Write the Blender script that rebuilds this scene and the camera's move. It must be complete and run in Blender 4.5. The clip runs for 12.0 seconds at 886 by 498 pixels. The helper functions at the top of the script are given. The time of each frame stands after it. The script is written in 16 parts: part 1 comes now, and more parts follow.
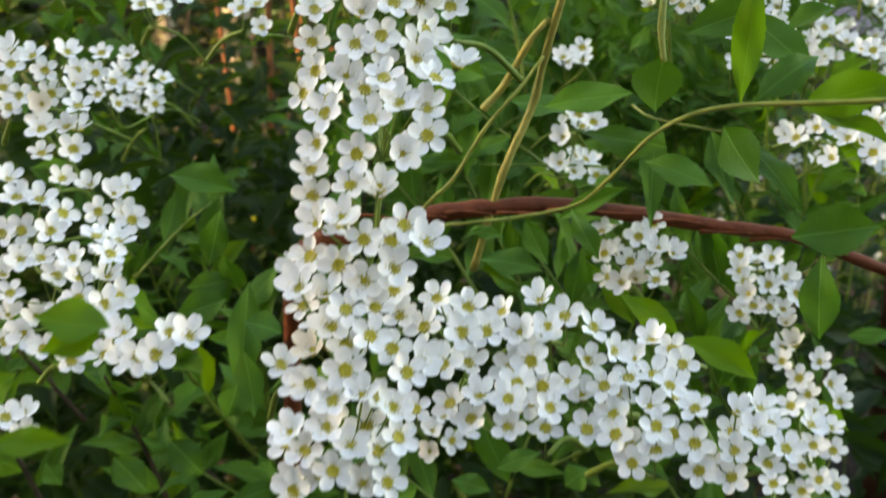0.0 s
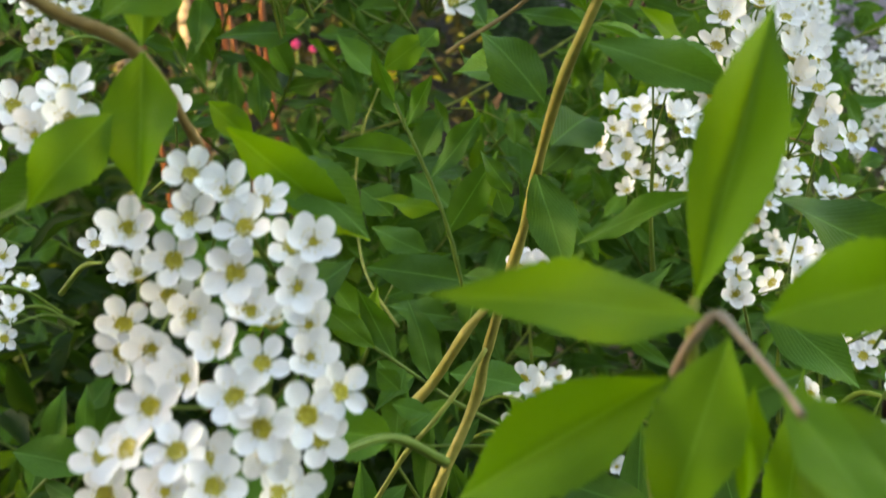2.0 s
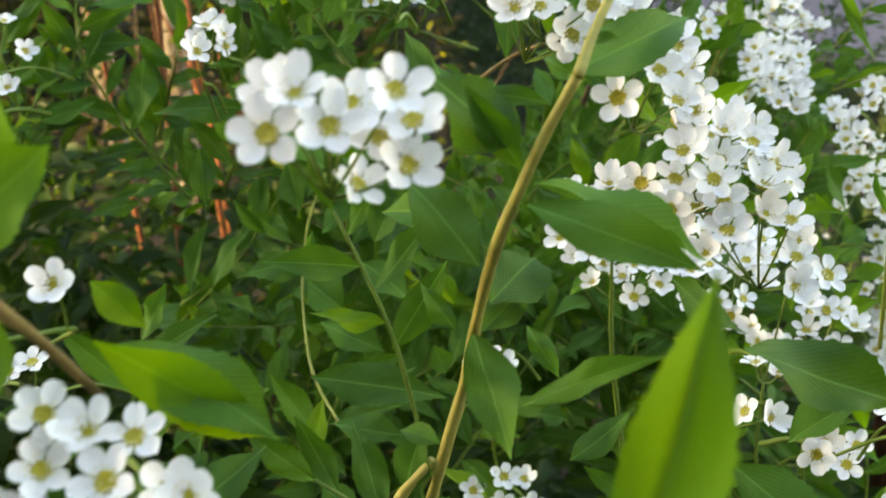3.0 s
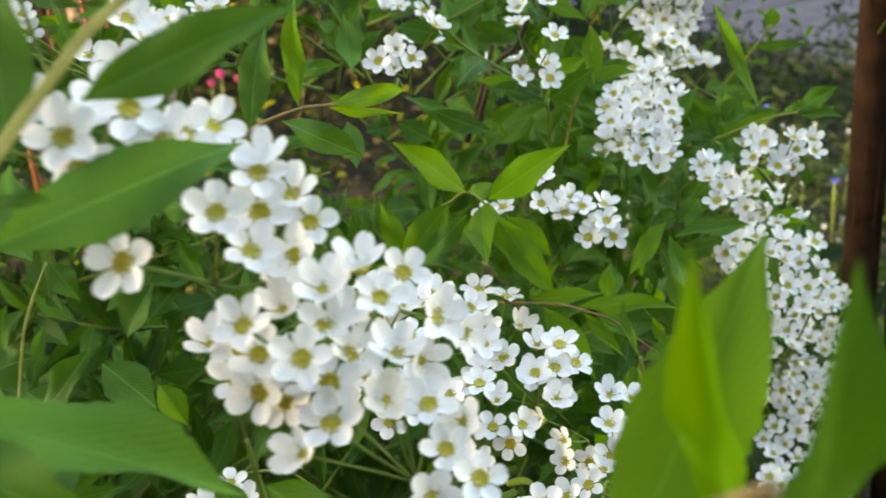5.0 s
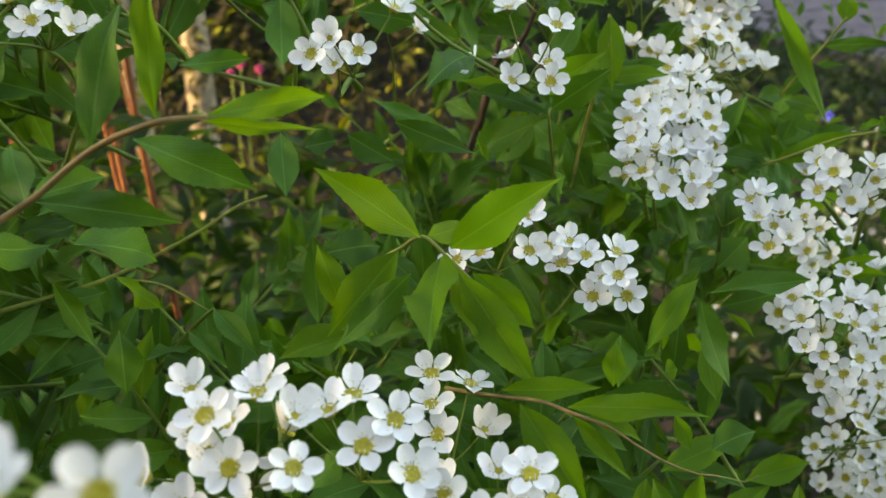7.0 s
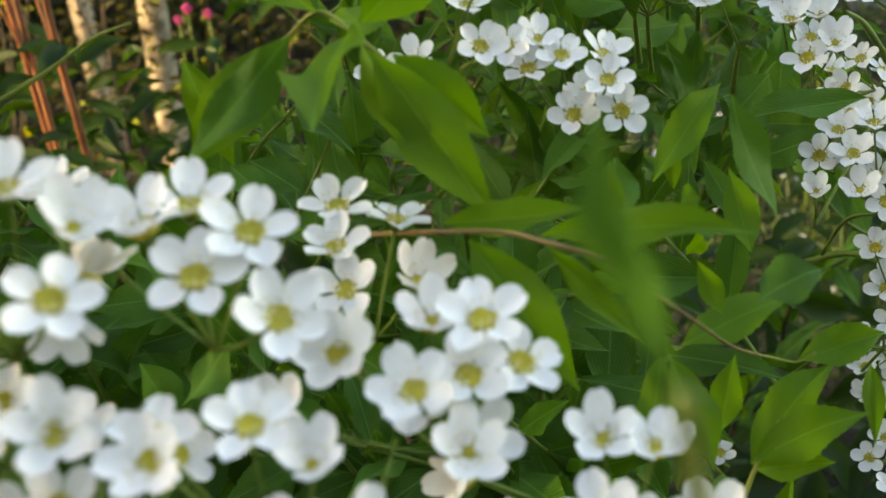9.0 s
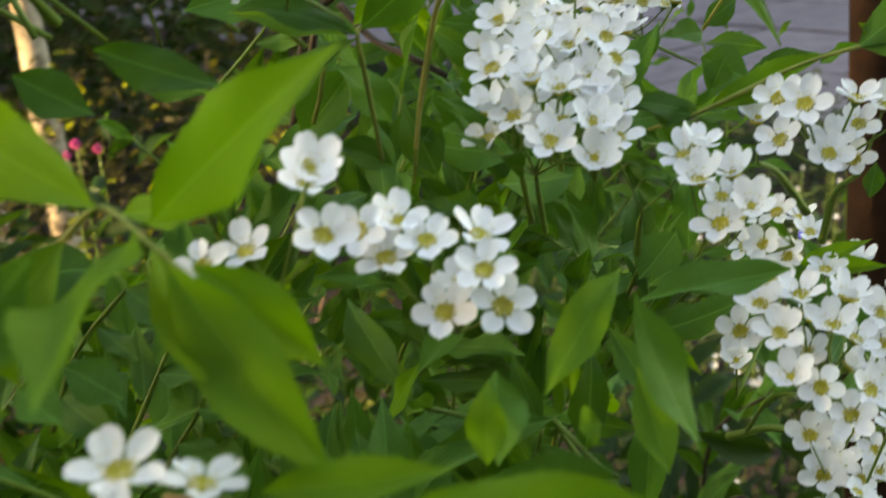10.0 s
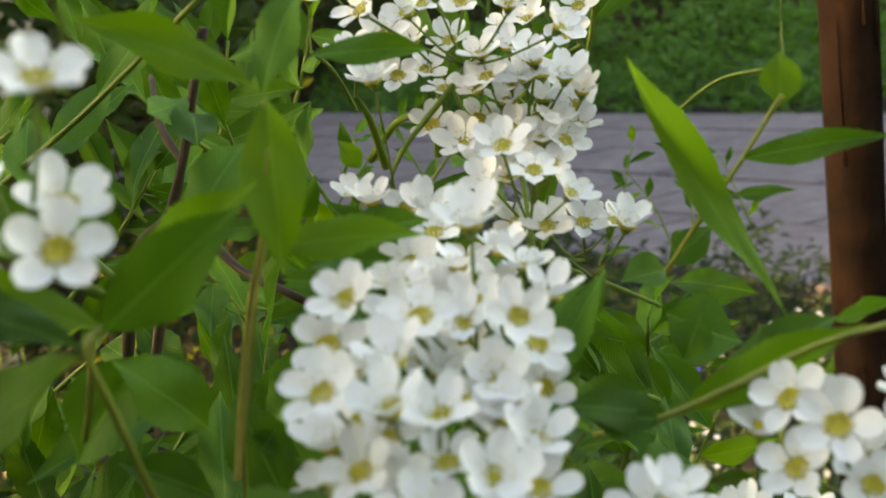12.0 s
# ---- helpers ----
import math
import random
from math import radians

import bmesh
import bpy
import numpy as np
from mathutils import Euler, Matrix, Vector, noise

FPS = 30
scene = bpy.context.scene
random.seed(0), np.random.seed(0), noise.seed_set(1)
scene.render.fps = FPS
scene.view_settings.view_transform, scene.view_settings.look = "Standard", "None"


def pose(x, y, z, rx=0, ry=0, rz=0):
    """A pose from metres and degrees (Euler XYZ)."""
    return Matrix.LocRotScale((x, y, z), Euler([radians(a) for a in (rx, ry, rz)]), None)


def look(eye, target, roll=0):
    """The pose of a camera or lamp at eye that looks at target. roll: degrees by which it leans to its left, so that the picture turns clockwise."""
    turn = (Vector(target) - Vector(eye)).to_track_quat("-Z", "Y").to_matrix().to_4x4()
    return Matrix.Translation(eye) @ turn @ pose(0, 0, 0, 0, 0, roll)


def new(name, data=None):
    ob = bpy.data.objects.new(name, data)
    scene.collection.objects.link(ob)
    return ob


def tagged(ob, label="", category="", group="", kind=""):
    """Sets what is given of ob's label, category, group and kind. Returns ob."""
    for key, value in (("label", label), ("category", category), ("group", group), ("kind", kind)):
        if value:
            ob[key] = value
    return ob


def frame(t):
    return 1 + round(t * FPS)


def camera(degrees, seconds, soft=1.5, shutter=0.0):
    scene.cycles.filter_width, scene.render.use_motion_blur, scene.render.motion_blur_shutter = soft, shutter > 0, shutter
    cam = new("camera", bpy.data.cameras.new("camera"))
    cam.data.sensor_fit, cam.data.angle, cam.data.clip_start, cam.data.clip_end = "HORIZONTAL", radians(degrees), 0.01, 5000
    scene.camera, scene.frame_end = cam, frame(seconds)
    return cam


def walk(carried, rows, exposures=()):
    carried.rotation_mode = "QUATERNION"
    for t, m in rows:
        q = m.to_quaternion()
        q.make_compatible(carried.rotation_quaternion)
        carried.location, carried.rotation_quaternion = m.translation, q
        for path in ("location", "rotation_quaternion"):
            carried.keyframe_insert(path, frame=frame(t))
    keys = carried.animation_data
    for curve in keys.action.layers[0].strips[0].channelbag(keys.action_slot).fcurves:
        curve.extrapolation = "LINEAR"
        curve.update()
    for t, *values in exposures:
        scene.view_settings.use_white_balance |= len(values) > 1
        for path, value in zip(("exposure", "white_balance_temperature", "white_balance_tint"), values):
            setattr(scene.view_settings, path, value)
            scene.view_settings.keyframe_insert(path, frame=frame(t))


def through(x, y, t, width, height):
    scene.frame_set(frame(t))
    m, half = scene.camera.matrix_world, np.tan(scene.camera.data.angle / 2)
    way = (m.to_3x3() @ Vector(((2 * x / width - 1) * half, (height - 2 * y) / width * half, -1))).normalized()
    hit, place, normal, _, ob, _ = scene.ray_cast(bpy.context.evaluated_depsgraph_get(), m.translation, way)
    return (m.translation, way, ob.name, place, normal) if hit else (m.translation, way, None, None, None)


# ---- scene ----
cam = camera(41.4, 12.0, soft=1.5, shutter=0.4)
cam.data.dof.use_dof = True
cam.data.dof.focus_distance = 0.20
cam.data.dof.aperture_fstop = 46.0
METRES, EYE, TILT, LEAN, TURN = 0.45, 0.8, -22.0, 2.0, 0.0
ROWS = [
    (0.0, 0.0, 0.0, 0.0, 0.0, 0.0, 0.0),
    (0.5, 0.0088, 0.0535, 0.0418, -0.34, -0.02, 0.29),
    (1.0, 0.0192, 0.0977, 0.0788, -0.68, -0.11, 0.91),
    (1.5, 0.0274, 0.1362, 0.1089, -1.04, -0.02, 1.34),
    (2.0, 0.0286, 0.163, 0.137, -1.05, 0.21, 1.42),
    (2.5, 0.0354, 0.1839, 0.1681, -1.21, 0.1, 2.14),
    (4.5, 0.1371, 0.2778, 0.231, -2.44, -0.49, 1.99),
    (5.0, 0.1777, 0.3051, 0.2336, -0.63, -0.32, 2.29),
    (5.5, 0.2121, 0.3382, 0.2317, 0.55, -0.4, 2.09),
    (6.0, 0.2178, 0.3843, 0.2417, 1.36, -0.33, 1.2),
    (6.5, 0.2164, 0.4251, 0.2549, 1.82, -0.42, 0.37),
    (8.5, 0.2269, 0.5687, 0.2201, 1.45, -1.45, 3.06),
    (9.0, 0.2289, 0.5989, 0.2072, 0.83, -1.77, 3.24),
    (9.5, 0.2346, 0.6349, 0.2106, -0.96, 0.58, 4.47),
    (10.0, 0.2466, 0.6645, 0.2303, -3.31, 3.7, 5.22),
    (10.5, 0.2596, 0.6934, 0.2428, -5.02, 5.68, 6.55),
    (11.0, 0.2715, 0.7226, 0.2532, -6.97, 7.29, 6.88),
    (11.5, 0.2823, 0.7531, 0.2696, -6.01, 9.85, 7.14),
    (12.0, 0.2873, 0.7879, 0.2842, -4.73, 10.93, 6.62),
]
EXPOSURE = [(t, stops, kelvin, 8) for t, stops, kelvin in ((0.0, 3.21, 9900), (1.0, 3.10, 10100), (2.5, 3.28, 10200), (4.5, 3.43, 10100), (5.0, 3.30, 10100), (5.5, 3.13, 10200), (6.5, 3.02, 10400), (8.5, 3.08, 10500), (9.5, 2.95, 10500), (10.5, 3.22, 11000), (12.0, 3.07, 12000))]
walk(cam, [(t, pose(0, 0, EYE, TILT, LEAN, TURN) @ pose(METRES * x, METRES * y, METRES * z, 90 + pitch, roll, yaw)) for t, x, y, z, yaw, pitch, roll in ROWS], EXPOSURE)

# ---- light: open shade with a low warm sun that reaches the plants farther back ----
SUN_ELEVATION, SUN_AZIMUTH = 20.0, 255.0          # azimuth clockwise from +y: the sun stands low to the left
world = bpy.data.worlds.new("sky")
scene.world = world
world.use_nodes = True
wn = world.node_tree
sky = wn.nodes.new("ShaderNodeTexSky")
sky.sky_type = "NISHITA"
sky.sun_disc = False
sky.sun_elevation = radians(SUN_ELEVATION)
sky.sun_rotation = radians(SUN_AZIMUTH)
wn.nodes["Background"].inputs["Strength"].default_value = 0.15
wn.links.new(sky.outputs["Color"], wn.nodes["Background"].inputs["Color"])
sun = new("sun", bpy.data.lights.new("sun", "SUN"))
sun.data.energy = 2.0
sun.data.angle = radians(0.6)
sun.data.color = (1.0, 0.80, 0.55)
az, el = radians(SUN_AZIMUTH), radians(SUN_ELEVATION)
sun.matrix_world = look((math.sin(az) * math.cos(el) * 9, math.cos(az) * math.cos(el) * 9, math.sin(el) * 9), (0, 0, 0))


# ---- materials ----
def material(name, build):
    m = bpy.data.materials.new(name)
    m.use_nodes = True
    nt = m.node_tree
    nt.nodes.clear()
    build(nt)
    return m


def node(nt, kind, **inputs):
    n = nt.nodes.new(kind)
    for key, value in inputs.items():
        n.inputs[key.replace("_", " ")].default_value = value
    return n


def ramp(nt, fac, *stops):
    r = nt.nodes.new("ShaderNodeValToRGB")
    while len(r.color_ramp.elements) < len(stops):
        r.color_ramp.elements.new(0.5)
    for e, (at, col) in zip(r.color_ramp.elements, stops):
        e.position, e.color = at, (*col, 1)
    nt.links.new(fac, r.inputs["Fac"])
    return r.outputs["Color"]


def mix(nt, fac, a, b, how="MIX"):
    m = nt.nodes.new("ShaderNodeMix")
    m.data_type, m.blend_type = "RGBA", how
    for slot, value in ((0, fac), (6, a), (7, b)):
        if hasattr(value, "links"):
            nt.links.new(value, m.inputs[slot])
        else:
            m.inputs[slot].default_value = value if slot == 0 else (*value, 1)
    return m.outputs[2]


def bumped(nt, height, strength, distance):
    b = node(nt, "ShaderNodeBump", Strength=strength, Distance=distance)
    nt.links.new(height, b.inputs["Height"])
    return b.outputs["Normal"]


def math_node(nt, op, a, b=0.0):
    m = nt.nodes.new("ShaderNodeMath")
    m.operation = op
    for slot, value in ((0, a), (1, b)):
        if hasattr(value, "links"):
            nt.links.new(value, m.inputs[slot])
        else:
            m.inputs[slot].default_value = value
    return m.outputs[0]


def surface(nt, color, rough, normal=None, through_color=None, through=0.0, spec=0.4, sheen=0.0):
    p = node(nt, "ShaderNodeBsdfPrincipled", Roughness=rough)
    p.inputs["Specular IOR Level"].default_value = spec
    p.inputs["Sheen Weight"].default_value = sheen
    nt.links.new(color, p.inputs["Base Color"])
    out = nt.nodes.new("ShaderNodeOutputMaterial")
    shader = p.outputs[0]
    if normal is not None:
        nt.links.new(normal, p.inputs["Normal"])
    if through_color is not None:
        tr = nt.nodes.new("ShaderNodeBsdfTranslucent")
        nt.links.new(through_color, tr.inputs["Color"])
        ms = nt.nodes.new("ShaderNodeMixShader")
        ms.inputs[0].default_value = through
        nt.links.new(shader, ms.inputs[1])
        nt.links.new(tr.outputs[0], ms.inputs[2])
        shader = ms.outputs[0]
    nt.links.new(shader, out.inputs["Surface"])


def noise_tex(nt, scale, detail=3.0, coords=None, rough=0.55):
    n = node(nt, "ShaderNodeTexNoise", Scale=scale, Detail=detail, Roughness=rough)
    if coords is None:
        coords = nt.nodes.new("ShaderNodeTexCoord").outputs["Object"]
    nt.links.new(coords, n.inputs["Vector"])
    return n.outputs["Fac"]


def leaf_material(name, dark, light, glow, through):
    """A leaf lies along its own y from 0 to 1, so that midrib and side veins follow from the object's coordinates."""
    def build(nt):
        tc = nt.nodes.new("ShaderNodeTexCoord").outputs["Object"]
        geo = nt.nodes.new("ShaderNodeNewGeometry").outputs["Position"]
        sep = nt.nodes.new("ShaderNodeSeparateXYZ")
        nt.links.new(tc, sep.inputs[0])
        ax = math_node(nt, "ABSOLUTE", sep.outputs[0])
        rib = ramp(nt, ax, (0.0, (1, 1, 1)), (0.03, (0, 0, 0)))
        phase = math_node(nt, "SUBTRACT", math_node(nt, "MULTIPLY", sep.outputs[1], 44.0), math_node(nt, "MULTIPLY", ax, 46.0))
        phase = math_node(nt, "ADD", phase, math_node(nt, "MULTIPLY", noise_tex(nt, 90.0, 2.0, geo), 6.0))
        vein = math_node(nt, "POWER", math_node(nt, "ABSOLUTE", math_node(nt, "SINE", phase)), 0.5)
        rnd = nt.nodes.new("ShaderNodeObjectInfo").outputs["Random"]
        blotch, grain, broad = noise_tex(nt, 150.0, 4.0, geo), noise_tex(nt, 1400.0, 2.0, geo), noise_tex(nt, 38.0, 2.0, geo)
        base = mix(nt, rnd, dark, light)
        base = mix(nt, math_node(nt, "MULTIPLY", ramp(nt, blotch, (0.35, (0, 0, 0)), (0.7, (1, 1, 1))), 0.45), base, light)
        base = mix(nt, math_node(nt, "MULTIPLY", ramp(nt, broad, (0.40, (0, 0, 0)), (0.62, (1, 1, 1))), 0.25), base, tuple(c * 0.6 for c in dark))
        base = mix(nt, math_node(nt, "MULTIPLY", ramp(nt, grain, (0.35, (0, 0, 0)), (0.65, (1, 1, 1))), 0.16), base, tuple(c * 0.5 for c in dark))
        base = mix(nt, math_node(nt, "MULTIPLY", rib, 0.55), base, tuple(min(1, c * 1.7 + 0.03) for c in light))
        base = mix(nt, math_node(nt, "MULTIPLY", math_node(nt, "SUBTRACT", 1.0, vein), 0.16), base, tuple(min(1, c * 1.5 + 0.01) for c in light))
        h = math_node(nt, "ADD", math_node(nt, "MULTIPLY", vein, 0.35), math_node(nt, "MULTIPLY", blotch, 0.8))
        h = math_node(nt, "SUBTRACT", h, math_node(nt, "MULTIPLY", rib, 0.5))
        thr = mix(nt, rnd, glow, tuple(c * 0.7 for c in glow))
        thr = mix(nt, math_node(nt, "MULTIPLY", vein, 0.35), tuple(c * 0.7 for c in glow), thr)
        surface(nt, base, 0.5, bumped(nt, h, 0.45, 0.0005), thr, through, 0.10, 0.02)
    return material(name, build)


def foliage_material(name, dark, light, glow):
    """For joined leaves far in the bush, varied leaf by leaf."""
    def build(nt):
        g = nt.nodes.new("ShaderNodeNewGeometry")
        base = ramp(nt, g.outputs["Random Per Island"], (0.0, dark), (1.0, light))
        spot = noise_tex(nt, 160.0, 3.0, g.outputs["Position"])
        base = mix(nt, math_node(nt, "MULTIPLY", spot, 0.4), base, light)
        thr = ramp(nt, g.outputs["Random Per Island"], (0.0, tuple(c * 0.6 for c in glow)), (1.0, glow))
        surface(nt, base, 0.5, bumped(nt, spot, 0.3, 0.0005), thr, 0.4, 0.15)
    return material(name, build)


def plain(name, a, b, scale, rough=0.7, bump=0.4, dist=0.001, spec=0.3, through=0.0, detail=5.0):
    def build(nt):
        geo = nt.nodes.new("ShaderNodeNewGeometry").outputs["Position"]
        n1, n2 = noise_tex(nt, scale, detail, geo), noise_tex(nt, scale * 0.17, 3.0, geo)
        base = ramp(nt, math_node(nt, "ADD", math_node(nt, "MULTIPLY", n1, 0.6), math_node(nt, "MULTIPLY", n2, 0.4)), (0.35, a), (0.65, b))
        surface(nt, base, rough, bumped(nt, n1, bump, dist), base if through else None, through, spec)
    return material(name, build)


LEAF = leaf_material("mature leaf", (0.014, 0.052, 0.009), (0.072, 0.190, 0.028), (0.12, 0.31, 0.014), 0.30)
LEAF_YOUNG = leaf_material("young leaf", (0.056, 0.155, 0.011), (0.105, 0.232, 0.018), (0.205, 0.40, 0.012), 0.5)
# green pulled near black: the bush's inner shade is put into the colour
FOLIAGE_SHADE = foliage_material("bush foliage darkened for shade", (0.005, 0.020, 0.003), (0.020, 0.052, 0.008), (0.04, 0.10, 0.007))
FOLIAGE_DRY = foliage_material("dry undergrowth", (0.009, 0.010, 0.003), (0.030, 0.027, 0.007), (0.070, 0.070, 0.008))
FOLIAGE_FAR = foliage_material("far foliage", (0.014, 0.030, 0.008), (0.032, 0.066, 0.016), (0.05, 0.10, 0.012))
PETAL = plain("white petal", (0.795, 0.80, 0.825), (0.875, 0.88, 0.905), 900.0, 0.55, 0.25, 0.0002, 0.25, 0.28, 2.0)
PETAL_AGED = plain("fading petal", (0.74, 0.66, 0.56), (0.85, 0.82, 0.79), 500.0, 0.6, 0.3, 0.0002, 0.2, 0.25, 2.0)
DISC = plain("flower disc", (0.27, 0.23, 0.018), (0.50, 0.42, 0.04), 1500.0, 0.45, 0.5, 0.0002)
ANTHER = plain("anther", (0.62, 0.54, 0.28), (0.76, 0.70, 0.46), 2000.0, 0.6)
STALK = plain("green stalk", (0.09, 0.16, 0.022), (0.15, 0.23, 0.04), 300.0, 0.5, 0.3, 0.0003, 0.3, 0.15)
TWIG = plain("young twig bark", (0.13, 0.085, 0.028), (0.24, 0.16, 0.06), 420.0, 0.6, 0.5, 0.0004)
TWIG_GREEN = plain("green twig bark", (0.13, 0.165, 0.026), (0.23, 0.25, 0.05), 350.0, 0.55, 0.4, 0.0003)
BARK_RED = plain("red-brown bark", (0.055, 0.012, 0.004), (0.20, 0.043, 0.012), 160.0, 0.7, 1.0, 0.0014)
BARK_FLAKE = plain("peeling red bark", (0.10, 0.022, 0.006), (0.28, 0.070, 0.020), 300.0, 0.75, 0.8, 0.001)
CANE = plain("orange-brown cane bark", (0.09, 0.030, 0.012), (0.20, 0.068, 0.026), 150.0, 0.5, 0.5, 0.0008)
TWIG_OLIVE = plain("olive-brown twig bark", (0.200, 0.190, 0.038), (0.360, 0.315, 0.085), 380.0, 0.6, 0.6, 0.0004)
TWIG_MAUVE = plain("mauve-brown twig bark", (0.170, 0.125, 0.085), (0.300, 0.235, 0.170), 380.0, 0.6, 0.6, 0.0004)
PALE_BARK = plain("pale grey-white bark", (0.05, 0.040, 0.028), (0.36, 0.30, 0.22), 38.0, 0.8, 0.7, 0.004)
BARK_DARK = plain("dark old bark", (0.030, 0.020, 0.014), (0.085, 0.058, 0.040), 160.0, 0.8, 0.8, 0.001)


# ---- mesh makers ----
def obj(name, bm_or_mesh, mats=(), parent=None, label=""):
    me = bm_or_mesh
    if isinstance(me, bmesh.types.BMesh):
        me = bpy.data.meshes.new(name)
        bm_or_mesh.to_mesh(me)
        bm_or_mesh.free()
        for p in me.polygons:
            p.use_smooth = True
        for m in mats:
            me.materials.append(m)
    ob = new(name, me)
    if parent is not None:
        ob.parent = parent
    if label:
        ob["label"] = label
    return ob


def curve_points(pts, steps=6):
    """Points along a smooth line through pts."""
    pts = [Vector(p) for p in pts]
    if len(pts) == 2:
        return [pts[0].lerp(pts[1], i / steps) for i in range(steps + 1)]
    ext = [2 * pts[0] - pts[1]] + pts + [2 * pts[-1] - pts[-2]]
    out = []
    for i in range(1, len(ext) - 2):
        a, b, c, d = ext[i - 1:i + 3]
        for k in range(steps):
            s = k / steps
            out.append(0.5 * ((2 * b) + (c - a) * s + (2 * a - 5 * b + 4 * c - d) * s * s + (3 * b - a - 3 * c + d) * s ** 3))
    out.append(pts[-1])
    return out


def tube(bm, pts, r0, r1, sides=6, mat=0, knobbly=0.0):
    """A tapered tube along pts."""
    rings, n = [], len(pts)
    side = Vector((0.31, 0.17, 0.93))
    for i, p in enumerate(pts):
        d = (pts[min(i + 1, n - 1)] - pts[max(i - 1, 0)]).normalized()
        x = d.cross(side)
        if x.length < 0.05:
            x = d.cross(Vector((1, 0, 0)))
        x.normalize()
        y = d.cross(x)
        r = r0 + (r1 - r0) * i / max(1, n - 1)
        if knobbly:
            r *= 1 + knobbly * noise.noise(p * 160)
        rings.append([bm.verts.new(p + (x * math.cos(a) + y * math.sin(a)) * r) for a in (2 * math.pi * k / sides for k in range(sides))])
    for a, b in zip(rings, rings[1:]):
        for k in range(sides):
            f = bm.faces.new((a[k], a[(k + 1) % sides], b[(k + 1) % sides], b[k]))
            f.material_index = mat
    for ring in (rings[0][::-1], rings[-1]):
        bm.faces.new(ring).material_index = mat


def leaf_grid(rows, cols, arch, fold, twist, wave, teeth, sharp=1.2):
    """Vertices and faces of a lance-shaped leaf from (0,0,0) to (0,1,0), one unit wide at most, to be scaled."""
    vs, fs = [], []
    for i in range(rows + 1):
        u = i / rows
        w = 0.5 * max(0.0, math.sin(math.pi * u ** 0.86)) ** sharp
        if i == 0:
            w = 0.03
        if i == rows:
            w = 0.006
        if teeth and 0.30 < u < 0.98 and i % 2:
            w *= 1.0 + teeth * (0.7 + 0.6 * math.sin(i * 2.3))
            w += teeth * 0.06
        bow = 0.05 * math.sin(math.pi * u) * twist
        for k in range(cols + 1):
            v = 2 * k / cols - 1
            x = v * w + bow
            z = arch * 4 * u * (1 - u) + abs(v) ** 0.8 * w * fold + wave * math.sin(9 * u + 1.7 * v) * w * v
            z += twist * v * w * (u - 0.5) - 0.10 * arch * math.sin(2 * math.pi * u)
            vs.append((x, u, z))
    for i in range(rows):
        for k in range(cols):
            a = i * (cols + 1) + k
            fs.append((a, a + 1, a + cols + 2, a + cols + 1))
    return vs, fs


def leaf_mesh(name, mat, **k):
    me = bpy.data.meshes.new(name)
    vs, fs = leaf_grid(k.pop("rows", 32), k.pop("cols", 6), **k)
    me.from_pydata(vs, [], fs)
    for p in me.polygons:
        p.use_smooth = True
    me.materials.append(mat)
    return me


SHAPES = [dict(arch=a, fold=f, twist=t, wave=w, teeth=0.07) for a, f, t, w in
          ((0.05, 0.14, 0.3, 0.14), (0.10, 0.10, -0.6, 0.18), (-0.06, 0.20, 0.5, 0.12), (0.14, 0.14, 0.2, 0.18), (0.02, 0.28, -0.3, 0.18), (-0.09, 0.12, 0.8, 0.14), (0.07, 0.36, -0.5, 0.10), (-0.03, 0.08, -0.9, 0.22))]
LEAVES = {m: [leaf_mesh("leaf", mat, **dict(s)) for s in SHAPES] for m, mat in (("mature", LEAF), ("young", LEAF_YOUNG))}


def leaf(parent, base, tip, width, face=(0, -0.5, 0.85), young=False, shape=None, label=""):
    """A leaf blade from base to tip (metres), its upper side towards face."""
    base, tip = Vector(base), Vector(tip)
    y = tip - base
    length = y.length
    y.normalize()
    z = Vector(face)
    z = z - y * z.dot(y)
    if z.length < 0.05:
        z = y.orthogonal()
    z.normalize()
    x = y.cross(z)
    ms = LEAVES["young" if young else "mature"]
    ob = obj("leaf", ms[random.randrange(len(ms)) if shape is None else shape], parent=parent, label=label)
    m = Matrix((x, y, z)).transposed().to_4x4()
    ob.matrix_basis = Matrix.Translation(base) @ m @ Matrix.Diagonal((width, length, (width + length) * 0.5, 1))
    return ob


